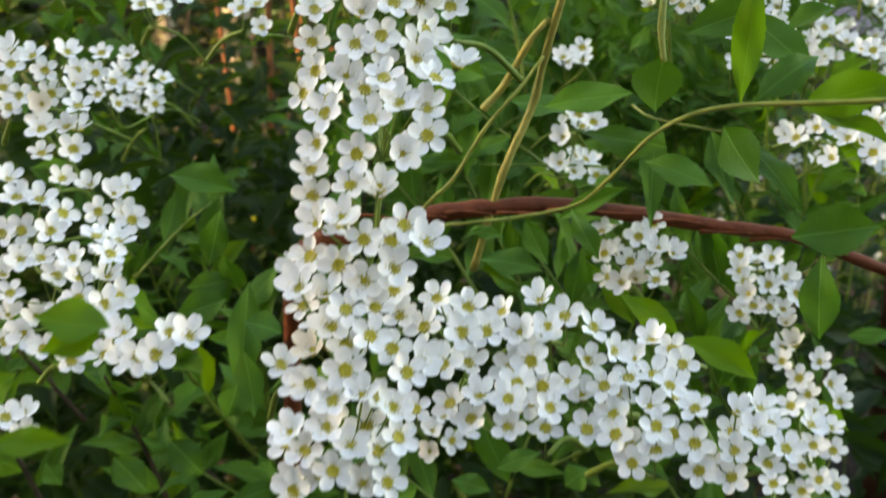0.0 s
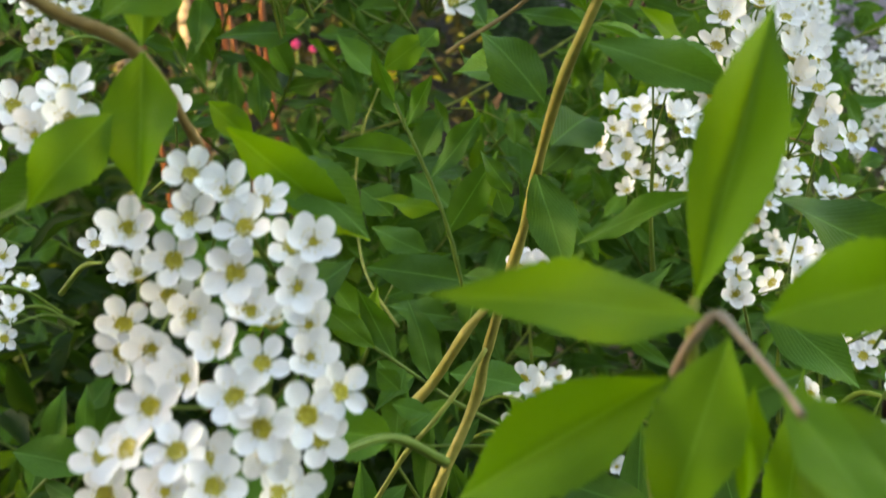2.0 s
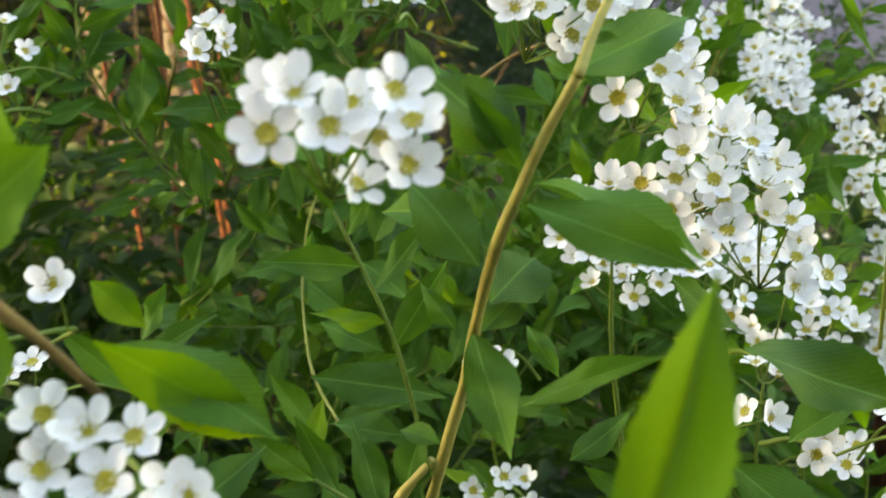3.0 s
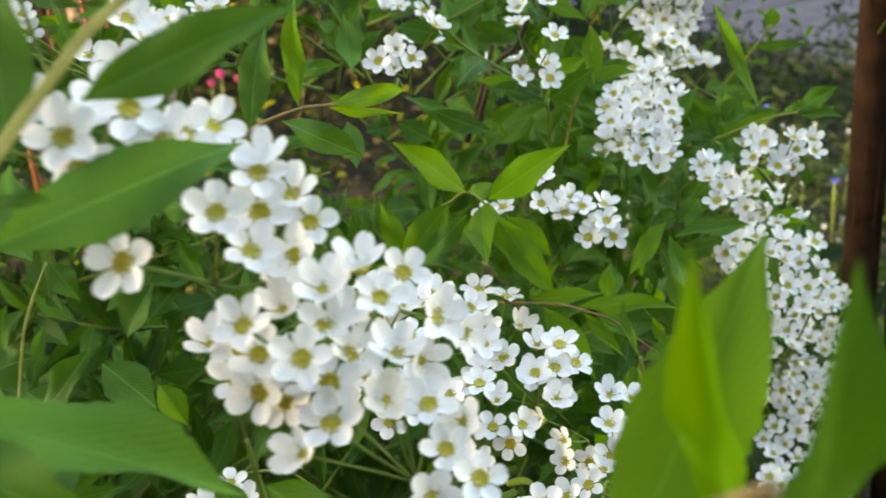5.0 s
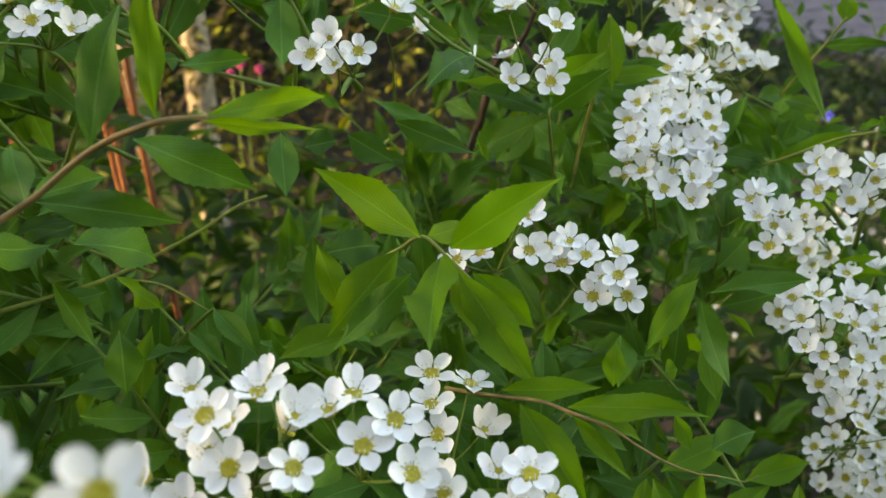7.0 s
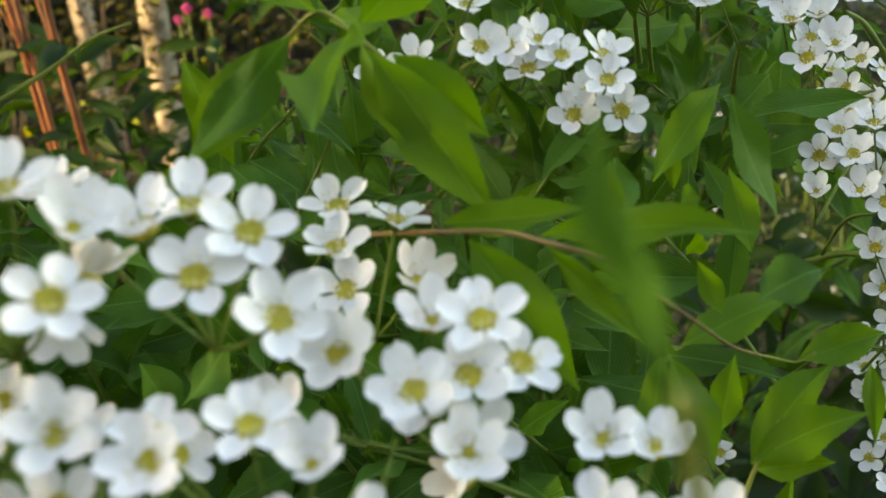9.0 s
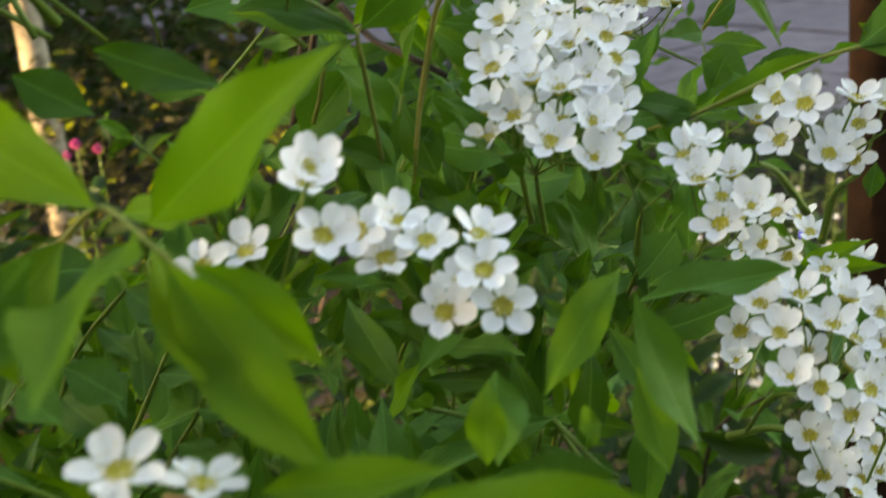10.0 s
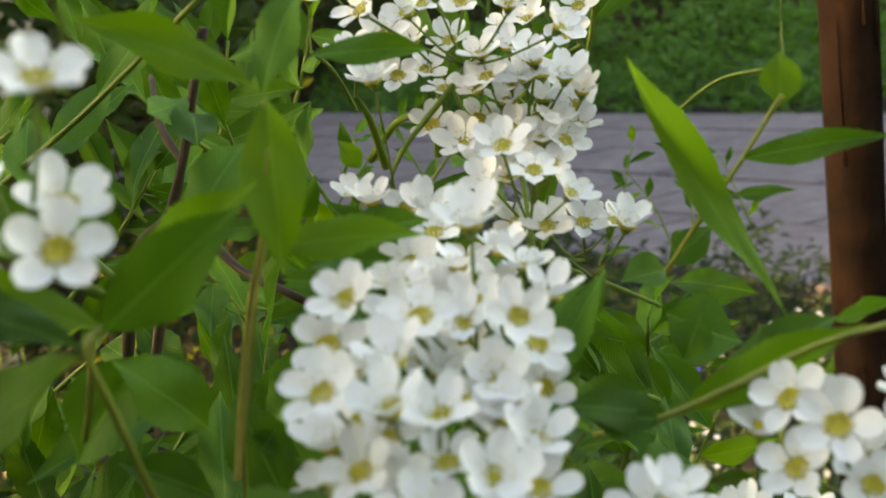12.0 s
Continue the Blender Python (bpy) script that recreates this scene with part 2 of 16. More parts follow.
def flower_mesh(cup, seed, aged=False, bud=0.0):
    """A five-petalled flower about 8.6 mm across that faces +z, its centre in the origin. Slots: petal, disc, anther, stalk."""
    rnd = random.Random(seed)
    bm = bmesh.new()
    for p in range(5):
        ang = 2 * math.pi * p / 5 + rnd.uniform(-0.10, 0.10)
        c = cup + rnd.uniform(-0.16, 0.16)
        size = rnd.uniform(0.96, 1.08)
        roll = rnd.uniform(-0.25, 0.25)
        rows = []
        outline = [(0.0007, 0.00034)] + [(0.00244 - 0.00146 * math.cos(q), 0.00136 * math.sin(q)) for q in (0.52, 0.90, 1.28, 1.66, 2.04, 2.42, 2.74, 2.98)]
        for r, w in outline:
            r, w = r * size, w * size
            u = r / 0.0038
            row = []
            for k in range(5):
                v = k / 2 - 1
                z = math.sin(c) * r * (0.55 + 0.75 * u) + 0.00050 * v * v * (w / 0.0014) - 0.0005 * u * u * (1 - 0.6 * abs(v)) + roll * v * w * 0.8
                q = Vector((r * math.cos(c * 0.8), v * w, z + rnd.uniform(-1, 1) * 0.00005))
                row.append(bm.verts.new(Matrix.Rotation(ang, 3, "Z") @ q))
            rows.append(row)
        for a, b in zip(rows, rows[1:]):
            for k in range(4):
                bm.faces.new((a[k], b[k], b[k + 1], a[k + 1])).material_index = 0
    # the cupped yellow-green disc
    prev = None
    for r, z in ((0.00130, 0.00000), (0.00126, 0.00036), (0.00100, 0.00050), (0.00060, 0.00010), (0.00024, 0.00022)):
        ring = [bm.verts.new((r * (1 + 0.08 * math.cos(5 * a)) * math.cos(a), r * (1 + 0.08 * math.cos(5 * a)) * math.sin(a), z)) for a in (2 * math.pi * k / 10 for k in range(10))]
        if prev:
            for k in range(10):
                bm.faces.new((prev[k], prev[(k + 1) % 10], ring[(k + 1) % 10], ring[k])).material_index = 1
        prev = ring
    bm.faces.new(prev).material_index = 1
    # stamens
    for s in range(13):
        a = 2 * math.pi * s / 13 + rnd.uniform(-0.15, 0.15)
        foot = Vector((math.cos(a), math.sin(a), 0)) * 0.0012 + Vector((0, 0, 0.0004))
        head = Vector((math.cos(a), math.sin(a), 0)) * rnd.uniform(0.0011, 0.0017) + Vector((0, 0, rnd.uniform(0.0010, 0.0016)))
        tube(bm, [foot, head], 0.00005, 0.00004, 3, 0)
        q = [head + Vector(d) * 0.00017 for d in ((1, 0, 0), (0, 1, 0), (-1, 0, 0), (0, -1, 0), (0, 0, 0.8), (0, 0, -0.8))]
        q = [bm.verts.new(p) for p in q]
        for k in range(4):
            bm.faces.new((q[k], q[(k + 1) % 4], q[4])).material_index = 2
            bm.faces.new((q[(k + 1) % 4], q[k], q[5])).material_index = 2
    # green calyx
    tube(bm, [Vector((0, 0, -0.0014)), Vector((0, 0, -0.0006)), Vector((0, 0, 0.0001))], 0.0004, 0.00125, 6, 3)
    me = bpy.data.meshes.new("flower")
    bm.to_mesh(me)
    bm.free()
    for p in me.polygons:
        p.use_smooth = True
    for m in (PETAL_AGED if aged else PETAL, DISC, ANTHER, STALK):
        me.materials.append(m)
    return me


FLOWERS = [flower_mesh(c, i) for i, c in enumerate((0.26, 0.38, 0.50, 0.32, 0.62, 0.44, 0.18, 0.74))]
FADED = flower_mesh(0.75, 21, True)


def plant(name, label, group=""):
    return tagged(new(name), label, "shrub branch", group)


def side_shoot():
    return plant("flowering_branch", "small side shoot with a white flower head", "flowering side shoots")


def stem(parent, pts, r0, r1, mat=None, name="stem", label="", sides=7, steps=8, knobbly=0.25):
    bm = bmesh.new()
    tube(bm, curve_points(pts, steps), r0, r1, sides, 0, knobbly)
    return obj(name, bm, (mat or TWIG,), parent, label)


def cluster(parent, root, flowers, facing=(0, -0.55, 0.6), size=1.0, spread=0.75):
    """An umbel: thin green stalks from root to each flower. flowers: places in metres. Each looks away from the root and partly towards facing."""
    root, facing = Vector(root), Vector(facing).normalized()
    bm = bmesh.new()
    places = []
    for f in flowers:
        c = Vector(f)
        out = c - root
        n = (out.normalized() * spread + facing * (1.35 - spread) + Vector([random.uniform(-0.22, 0.22) for _ in range(3)])).normalized()
        places.append((c, n))
        back = c - n * 0.0012
        tube(bm, curve_points([root, root.lerp(back, 0.55) - n * 0.0012, back], 3), 0.00021, 0.00019, 4)
    head = obj("flower_head", bm, (STALK,), parent)
    for c, n in places:
        ob = obj("flower", FADED if random.random() < 0.012 else random.choice(FLOWERS), parent=head)
        s = size * random.uniform(0.82, 0.96)
        ob.matrix_basis = Matrix.Translation(c) @ n.to_track_quat("Z", "Y").to_matrix().to_4x4() @ Matrix.Rotation(random.uniform(0, 6.28), 4, "Z") @ Matrix.Scale(s, 4)
    return head


def leafy_twig(pts, count, length, width, label, young=0.2, r0=0.0012, mat=None, face=(0, -0.3, 0.95), name="leafy_twig", start=0.15, group="leafy twigs"):
    """A twig with alternate leaves and a tuft at its tip."""
    t = plant(name, label, group)
    line = curve_points(pts, 8)
    bm = bmesh.new()
    tube(bm, line, r0, r0 * 0.45, 6, 0, 0.2)
    obj("stem", bm, (mat or TWIG,), t)
    for k in range(count):
        s = start + (1 - start) * k / max(1, count - 1)
        x = s * (len(line) - 1)
        i = min(int(x), len(line) - 2)
        p = line[i].lerp(line[i + 1], x - i)
        d = (line[i + 1] - line[i]).normalized()
        side = d.cross(Vector(face)).normalized()
        a = k * 2.4 + random.uniform(-0.4, 0.4)
        out = (side * math.cos(a) + Vector(face).normalized() * math.sin(a) * 0.45 + d * random.uniform(0.5, 1.0) + Vector((0, 0, -0.1))).normalized()
        L = length * random.uniform(0.75, 1.15) * (0.75 if s > 0.85 else 1.0)
        leaf(t, p, p + out * L, width * random.uniform(0.8, 1.15), (face[0] + random.uniform(-0.5, 0.5), face[1] + random.uniform(-0.5, 0.5), face[2]), random.random() < young)
    return t


def spray(line, face, *rows):
    """A slender twig along line with alternate leaves. Rows: base x, y, z, tip x, y, z, width (millimetres), young."""
    t = plant("leafy_twig", "slender spirea twig with green lance-shaped leaves", "inner leafy twigs")
    stem(t, line, 0.0006, 0.00035, STALK, steps=5, sides=5)
    for bx, by, bz, tx, ty, tz, w, young in rows:
        turned = Vector(face) + Vector([random.uniform(-0.45, 0.45) for _ in range(3)])
        leaf(t, Vector((bx, by, bz)) / 1000, Vector((tx, ty, tz)) / 1000, w / 1000, turned, bool(young) and random.random() < 0.25)
    return t


def rv(a, b):
    return Vector([random.uniform(p, q) for p, q in zip(a, b)])

# ---- the spirea shrub: every stem, leaf and flower head where it grows ----

b = plant("leafy_twig", "leafy shoot tip with fresh green lance-shaped leaves", "leafy twigs")
stem(b, [(0.0337, 0.1803, 0.7807), (0.0349, 0.1787, 0.7849), (0.0365, 0.1776, 0.7874), (0.0375, 0.1742, 0.7871), (0.0391, 0.1683, 0.7857), (0.0394, 0.1640, 0.7856)], 0.00052, 0.00030, TWIG_MAUVE)
leaf(b, (0.0389, 0.1688, 0.7858), (0.0446, 0.1450, 0.7776), 0.0066, (0.35, -0.55, 0.75), True, 0)
leaf(b, (0.0356, 0.1784, 0.7868), (0.0131, 0.1707, 0.7938), 0.0064, (-0.05, -0.75, 0.65), True, 0)
leaf(b, (0.0401, 0.1765, 0.7874), (0.0555, 0.1715, 0.7938), 0.0070, (-0.44, -0.77, 0.46), True)
leaf(b, (0.0331, 0.1802, 0.7804), (0.0145, 0.1827, 0.7677), 0.0087, (-0.09, -0.78, 0.61), True)
leaf(b, (0.0374, 0.1769, 0.7856), (0.0310, 0.1707, 0.7703), 0.0078, (-0.13, -0.65, 0.75), True)
leaf(b, (0.0400, 0.1680, 0.7850), (0.0478, 0.1571, 0.7743), 0.0108, (0.08, -0.49, 0.87), True)
leaf(b, (0.0395, 0.1762, 0.7813), (0.0392, 0.1766, 0.7663), 0.0022, (-0.47, -0.51, 0.72), True)

b = plant("leafy_twig", "upright fresh green leaf of the shoot tip", "leafy twigs")
stem(b, [(0.0350, 0.1791, 0.7818), (0.0348, 0.1789, 0.7866), (0.0351, 0.1795, 0.7882)], 0.00050, 0.00037, TWIG_GREEN)
leaf(b, (0.0352, 0.1795, 0.7882), (0.0449, 0.1944, 0.8094), 0.0072, (0.07, -0.61, 0.79), True)

b = plant("leafy_twig", "arching woody twig tip with pale yellow-green young leaves", "leafy twigs")
stem(b, [(-0.0246, 0.2032, 0.8136), (-0.0219, 0.2100, 0.8090), (-0.0196, 0.2134, 0.8069), (-0.0169, 0.2155, 0.8041), (-0.0152, 0.2189, 0.7991), (-0.0145, 0.2250, 0.7929), (-0.0126, 0.2335, 0.7820)], 0.00087, 0.00062, TWIG)
leaf(b, (-0.0158, 0.2144, 0.8041), (-0.0166, 0.2067, 0.7903), 0.0081, (-0.10, -0.57, 0.81), True)
leaf(b, (-0.0189, 0.2118, 0.8083), (-0.0077, 0.2169, 0.8159), 0.0099, (0.43, -0.35, 0.83), True)
leaf(b, (-0.0160, 0.2147, 0.8047), (-0.0162, 0.2291, 0.8245), 0.0070, (-0.15, -0.76, 0.64), True)
leaf(b, (-0.0189, 0.2101, 0.7987), (-0.0277, 0.2047, 0.7906), 0.0070, (0.33, -0.72, 0.61), True)
leaf(b, (-0.0103, 0.2268, 0.7922), (0.0051, 0.2398, 0.7714), 0.0071, (-0.09, -0.81, 0.58), True)
leaf(b, (-0.0160, 0.2476, 0.7902), (-0.0102, 0.2471, 0.7837), 0.0044, (-0.13, -0.69, 0.71), True)

b = plant("leafy_twig", "shaded leaves beside the flower column", "leafy twigs")
leaf(b, (-0.0190, 0.2159, 0.7961), (-0.0436, 0.2312, 0.7803), 0.0069, (0.31, -0.69, 0.65), False)
leaf(b, (-0.0115, 0.2342, 0.7880), (0.0050, 0.2385, 0.7723), 0.0095, (0.08, -0.51, 0.86), False)
leaf(b, (-0.0062, 0.2293, 0.7494), (0.0068, 0.2370, 0.7420), 0.0076, (0.28, -0.85, 0.44), False)
leaf(b, (-0.0073, 0.2354, 0.7643), (0.0022, 0.2469, 0.7664), 0.0059, (-0.13, -0.68, 0.72), False)

b = plant("leafy_twig", "tall olive-brown stem with alternate green leaves", "leafy twigs")
stem(b, [(0.0426, 0.2478, 0.8107), (0.0393, 0.2495, 0.8042), (0.0359, 0.2517, 0.7962), (0.0330, 0.2549, 0.7880), (0.0305, 0.2609, 0.7760), (0.0280, 0.2661, 0.7621), (0.0251, 0.2692, 0.7510), (0.0215, 0.2740, 0.7360), (0.0190, 0.2751, 0.7255), (0.0114, 0.2728, 0.7089), (0.0036, 0.2744, 0.6832)], 0.00068, 0.00110, TWIG_OLIVE)
stem(b, [(0.0069, 0.2750, 0.7249), (0.0121, 0.2751, 0.7306), (0.0184, 0.2711, 0.7422), (0.0228, 0.2709, 0.7472)], 0.00100, 0.00080, TWIG_OLIVE)
leaf(b, (0.0363, 0.2527, 0.7987), (0.0297, 0.2510, 0.8104), 0.0042, (-0.26, -0.84, 0.48), False)
leaf(b, (0.0307, 0.2559, 0.7850), (0.0222, 0.2650, 0.7940), 0.0082, (0.05, -0.60, 0.80), False)
leaf(b, (0.0367, 0.2511, 0.7946), (0.0566, 0.2437, 0.7874), 0.0067, (-0.51, -0.61, 0.60), False)
leaf(b, (0.0309, 0.2617, 0.7728), (0.0397, 0.2739, 0.7765), 0.0051, (-0.01, -0.38, 0.92), False)
leaf(b, (0.0297, 0.2618, 0.7728), (0.0333, 0.2508, 0.7590), 0.0074, (-0.29, -0.63, 0.72), False)
leaf(b, (0.0363, 0.2648, 0.7590), (0.0547, 0.2552, 0.7704), 0.0045, (-0.31, -0.66, 0.69), False)
leaf(b, (0.0438, 0.2719, 0.7447), (0.0551, 0.2790, 0.7492), 0.0048, (-0.11, -0.32, 0.94), False)
leaf(b, (0.0242, 0.2692, 0.7510), (0.0181, 0.2745, 0.7508), 0.0036, (0.27, -0.66, 0.70), False)
leaf(b, (0.0256, 0.2686, 0.7630), (0.0242, 0.2703, 0.7671), 0.0035, (-0.14, -0.57, 0.81), False)
leaf(b, (0.0184, 0.2711, 0.7422), (0.0218, 0.2744, 0.7505), 0.0064, (-0.06, -0.41, 0.91), False)
leaf(b, (0.0279, 0.2889, 0.7599), (0.0227, 0.2920, 0.7674), 0.0039, (0.16, -0.80, 0.58), False)

b = plant("leafy_twig", "large near leaves on the tall stem", "leafy twigs")
stem(b, [(0.0426, 0.2475, 0.8108), (0.0450, 0.2512, 0.8147), (0.0481, 0.2550, 0.8188), (0.0517, 0.2587, 0.8229), (0.0545, 0.2621, 0.8259), (0.0596, 0.2677, 0.8295)], 0.00068, 0.00045, TWIG_OLIVE)
leaf(b, (0.0428, 0.2578, 0.8084), (0.0625, 0.2780, 0.8104), 0.0072, (0.20, -0.80, 0.55), False, 0)
leaf(b, (0.0363, 0.2526, 0.8017), (0.0254, 0.2538, 0.8115), 0.0097, (0.27, -0.64, 0.72), False)
leaf(b, (0.0378, 0.2526, 0.7967), (0.0609, 0.2597, 0.7817), 0.0084, (-0.06, -0.31, 0.95), False)
leaf(b, (0.0515, 0.2647, 0.8190), (0.0709, 0.2668, 0.8255), 0.0054, (0.25, -0.76, 0.60), False)
leaf(b, (0.0448, 0.2633, 0.8151), (0.0430, 0.2739, 0.8301), 0.0062, (-0.06, -0.81, 0.58), False)
leaf(b, (0.0447, 0.2580, 0.8127), (0.0495, 0.2587, 0.8123), 0.0016, (-0.31, -0.74, 0.59), False)
leaf(b, (0.0318, 0.2660, 0.7868), (0.0178, 0.2815, 0.7838), 0.0064, (0.18, -0.78, 0.60), False)
leaf(b, (0.0322, 0.2619, 0.7768), (0.0402, 0.2777, 0.7764), 0.0096, (0.23, -0.42, 0.88), False)
leaf(b, (0.0316, 0.2963, 0.7945), (0.0271, 0.3097, 0.8004), 0.0041, (0.48, -0.73, 0.48), False)
leaf(b, (0.0602, 0.2754, 0.7723), (0.0721, 0.2761, 0.7619), 0.0076, (-0.08, -0.30, 0.95), False)
leaf(b, (0.0097, 0.3227, 0.8043), (0.0134, 0.3250, 0.8101), 0.0041, (0.25, -0.49, 0.84), False)
leaf(b, (0.0165, 0.3145, 0.7850), (0.0130, 0.3134, 0.7821), 0.0049, (0.10, -0.73, 0.68), False)
leaf(b, (0.0111, 0.3211, 0.8004), (0.0163, 0.3224, 0.8039), 0.0029, (0.03, -0.80, 0.60), False)

b = plant("leafy_twig", "near out-of-focus shoot of broad green leaves", "leafy twigs")
leaf(b, (0.0925, 0.2424, 0.7805), (0.1085, 0.2575, 0.8055), 0.0098, (-0.10, -0.88, 0.40), True, 0)
leaf(b, (0.1012, 0.2385, 0.7890), (0.0961, 0.2313, 0.8158), 0.0046, (-0.45, -0.80, 0.35), True, 4)
leaf(b, (0.1025, 0.2300, 0.7900), (0.1030, 0.2225, 0.8180), 0.0074, (0.25, -0.88, 0.35), False, 0)
leaf(b, (0.1120, 0.2263, 0.8029), (0.1164, 0.2247, 0.8067), 0.0023, (0.13, -0.61, 0.78), True)
stem(b, [(0.1012, 0.2385, 0.7890), (0.1020, 0.2380, 0.7840), (0.1030, 0.2375, 0.7770)], 0.00070, 0.00090, TWIG_GREEN)
stem(b, [(0.0925, 0.2424, 0.7805), (0.0960, 0.2400, 0.7780), (0.1026, 0.2376, 0.7790)], 0.00050, 0.00070, TWIG_GREEN, "leaf_stalk")

b = plant("bare_twig", "bare reddish-brown twig standing before the shrub", "leafy twigs")
stem(b, [(0.0844, 0.2273, 0.7897), (0.0881, 0.2248, 0.7965), (0.0908, 0.2226, 0.8002), (0.0940, 0.2200, 0.8043), (0.0976, 0.2177, 0.8075)], 0.00085, 0.00065, TWIG)

b = plant("leafy_twig", "single narrow green leaf before the flowers", "leafy twigs")
leaf(b, (0.1077, 0.3128, 0.7646), (0.1059, 0.3166, 0.7721), 0.0018, (-0.75, -0.60, 0.20), False, 4)
stem(b, [(0.1077, 0.3128, 0.7646), (0.1089, 0.3148, 0.7556), (0.1107, 0.3188, 0.7346)], 0.00030, 0.00045, TWIG_GREEN)

b = plant("leafy_twig", "green twig with large alternate lance-shaped leaves", "leafy twigs")
stem(b, [(0.0190, 0.3800, 0.7659), (0.0242, 0.3814, 0.7687), (0.0347, 0.3860, 0.7734), (0.0457, 0.3854, 0.7810), (0.0552, 0.3831, 0.7849), (0.0618, 0.3856, 0.7848)], 0.00062, 0.00037, TWIG)
leaf(b, (0.0457, 0.3855, 0.7812), (0.0495, 0.3971, 0.7986), 0.0066, (-0.07, -0.43, 0.90), False)
leaf(b, (0.0556, 0.3834, 0.7856), (0.0564, 0.3914, 0.8050), 0.0044, (-0.24, -0.67, 0.70), True)
leaf(b, (0.0292, 0.3840, 0.7717), (0.0227, 0.4035, 0.7858), 0.0069, (0.11, -0.66, 0.74), False)
leaf(b, (0.0522, 0.3832, 0.7829), (0.0663, 0.3895, 0.7729), 0.0061, (0.16, -0.86, 0.49), False)
leaf(b, (0.0368, 0.3853, 0.7741), (0.0558, 0.3875, 0.7692), 0.0053, (0.28, -0.83, 0.49), False)
leaf(b, (0.0615, 0.3855, 0.7848), (0.0757, 0.3996, 0.7830), 0.0040, (0.29, -0.88, 0.37), True)
leaf(b, (0.0613, 0.3853, 0.7843), (0.0770, 0.3978, 0.7786), 0.0019, (0.37, -0.68, 0.63), True)
leaf(b, (0.0510, 0.4154, 0.7849), (0.0615, 0.4210, 0.7842), 0.0037, (0.11, -0.89, 0.44), False)
leaf(b, (0.0304, 0.3971, 0.7691), (0.0243, 0.4100, 0.7749), 0.0056, (-0.03, -0.46, 0.89), False)
leaf(b, (0.0269, 0.4069, 0.7672), (0.0356, 0.4179, 0.7666), 0.0059, (0.46, -0.63, 0.63), False)
leaf(b, (0.0202, 0.4037, 0.7866), (0.0248, 0.4049, 0.7889), 0.0037, (-0.01, -0.84, 0.53), False)
leaf(b, (0.0334, 0.4043, 0.7602), (0.0405, 0.4219, 0.7494), 0.0091, (0.12, -0.70, 0.71), False)
leaf(b, (0.0229, 0.3948, 0.7644), (0.0261, 0.4134, 0.7568), 0.0067, (0.39, -0.63, 0.67), False)
leaf(b, (0.0430, 0.4384, 0.7628), (0.0465, 0.4566, 0.7542), 0.0035, (0.02, -0.86, 0.51), False)

b = plant("leafy_twig", "four-pointed rosette of fresh green leaves on a twig tip", "leafy twigs")
stem(b, [(0.0790, 0.4192, 0.7489), (0.0830, 0.4164, 0.7519), (0.0873, 0.4135, 0.7551), (0.0918, 0.4085, 0.7528), (0.0947, 0.4065, 0.7504)], 0.00037, 0.00025, TWIG_GREEN)
leaf(b, (0.0868, 0.4135, 0.7551), (0.0718, 0.4062, 0.7702), 0.0070, (0.22, -0.80, 0.50), True, 0)
leaf(b, (0.0918, 0.4111, 0.7539), (0.1092, 0.4016, 0.7683), 0.0076, (-0.35, -0.85, 0.40), True, 0)
leaf(b, (0.0829, 0.4163, 0.7517), (0.0705, 0.4099, 0.7394), 0.0074, (0.13, -0.86, 0.50), True, 0)
leaf(b, (0.0903, 0.4096, 0.7530), (0.0894, 0.3787, 0.7523), 0.0078, (-0.30, -0.30, 0.90), True, 0)
leaf(b, (0.0930, 0.4069, 0.7515), (0.1048, 0.3972, 0.7349), 0.0070, (-0.17, -0.84, 0.52), True, 0)
leaf(b, (0.0952, 0.4069, 0.7512), (0.1047, 0.4056, 0.7415), 0.0057, (-0.21, -0.80, 0.57), True)
leaf(b, (0.0918, 0.4092, 0.7520), (0.0981, 0.3995, 0.7407), 0.0061, (0.05, -0.43, 0.90), True)
leaf(b, (0.0667, 0.4329, 0.7467), (0.0711, 0.4323, 0.7315), 0.0052, (-0.06, -0.78, 0.62), True)
leaf(b, (0.0728, 0.4223, 0.7335), (0.0596, 0.4203, 0.7302), 0.0065, (-0.04, -0.55, 0.83), True)
leaf(b, (0.0875, 0.4200, 0.7525), (0.0957, 0.4307, 0.7511), 0.0042, (0.34, -0.46, 0.82), True)

b = plant("leafy_twig", "low twig with long fresh green leaves", "leafy twigs")
stem(b, [(0.0898, 0.4056, 0.7314), (0.0971, 0.3965, 0.7349), (0.1048, 0.3919, 0.7361), (0.1088, 0.3879, 0.7364), (0.1128, 0.3865, 0.7353), (0.1157, 0.3860, 0.7338), (0.1188, 0.3869, 0.7307), (0.1242, 0.3929, 0.7237), (0.1308, 0.4051, 0.7135), (0.1365, 0.4135, 0.7071)], 0.00034, 0.00014, TWIG)
leaf(b, (0.1086, 0.3890, 0.7366), (0.1288, 0.3845, 0.7367), 0.0043, (-0.25, -0.57, 0.78), True)
leaf(b, (0.1016, 0.3935, 0.7349), (0.1111, 0.3839, 0.7219), 0.0066, (-0.29, -0.51, 0.81), True)
leaf(b, (0.1094, 0.3885, 0.7353), (0.1178, 0.3857, 0.7254), 0.0028, (0.03, -0.61, 0.79), True)
leaf(b, (0.1113, 0.3894, 0.7346), (0.1199, 0.3897, 0.7295), 0.0027, (-0.24, -0.39, 0.89), True)
leaf(b, (0.0991, 0.3969, 0.7355), (0.1141, 0.3930, 0.7375), 0.0040, (0.02, -0.69, 0.73), True)
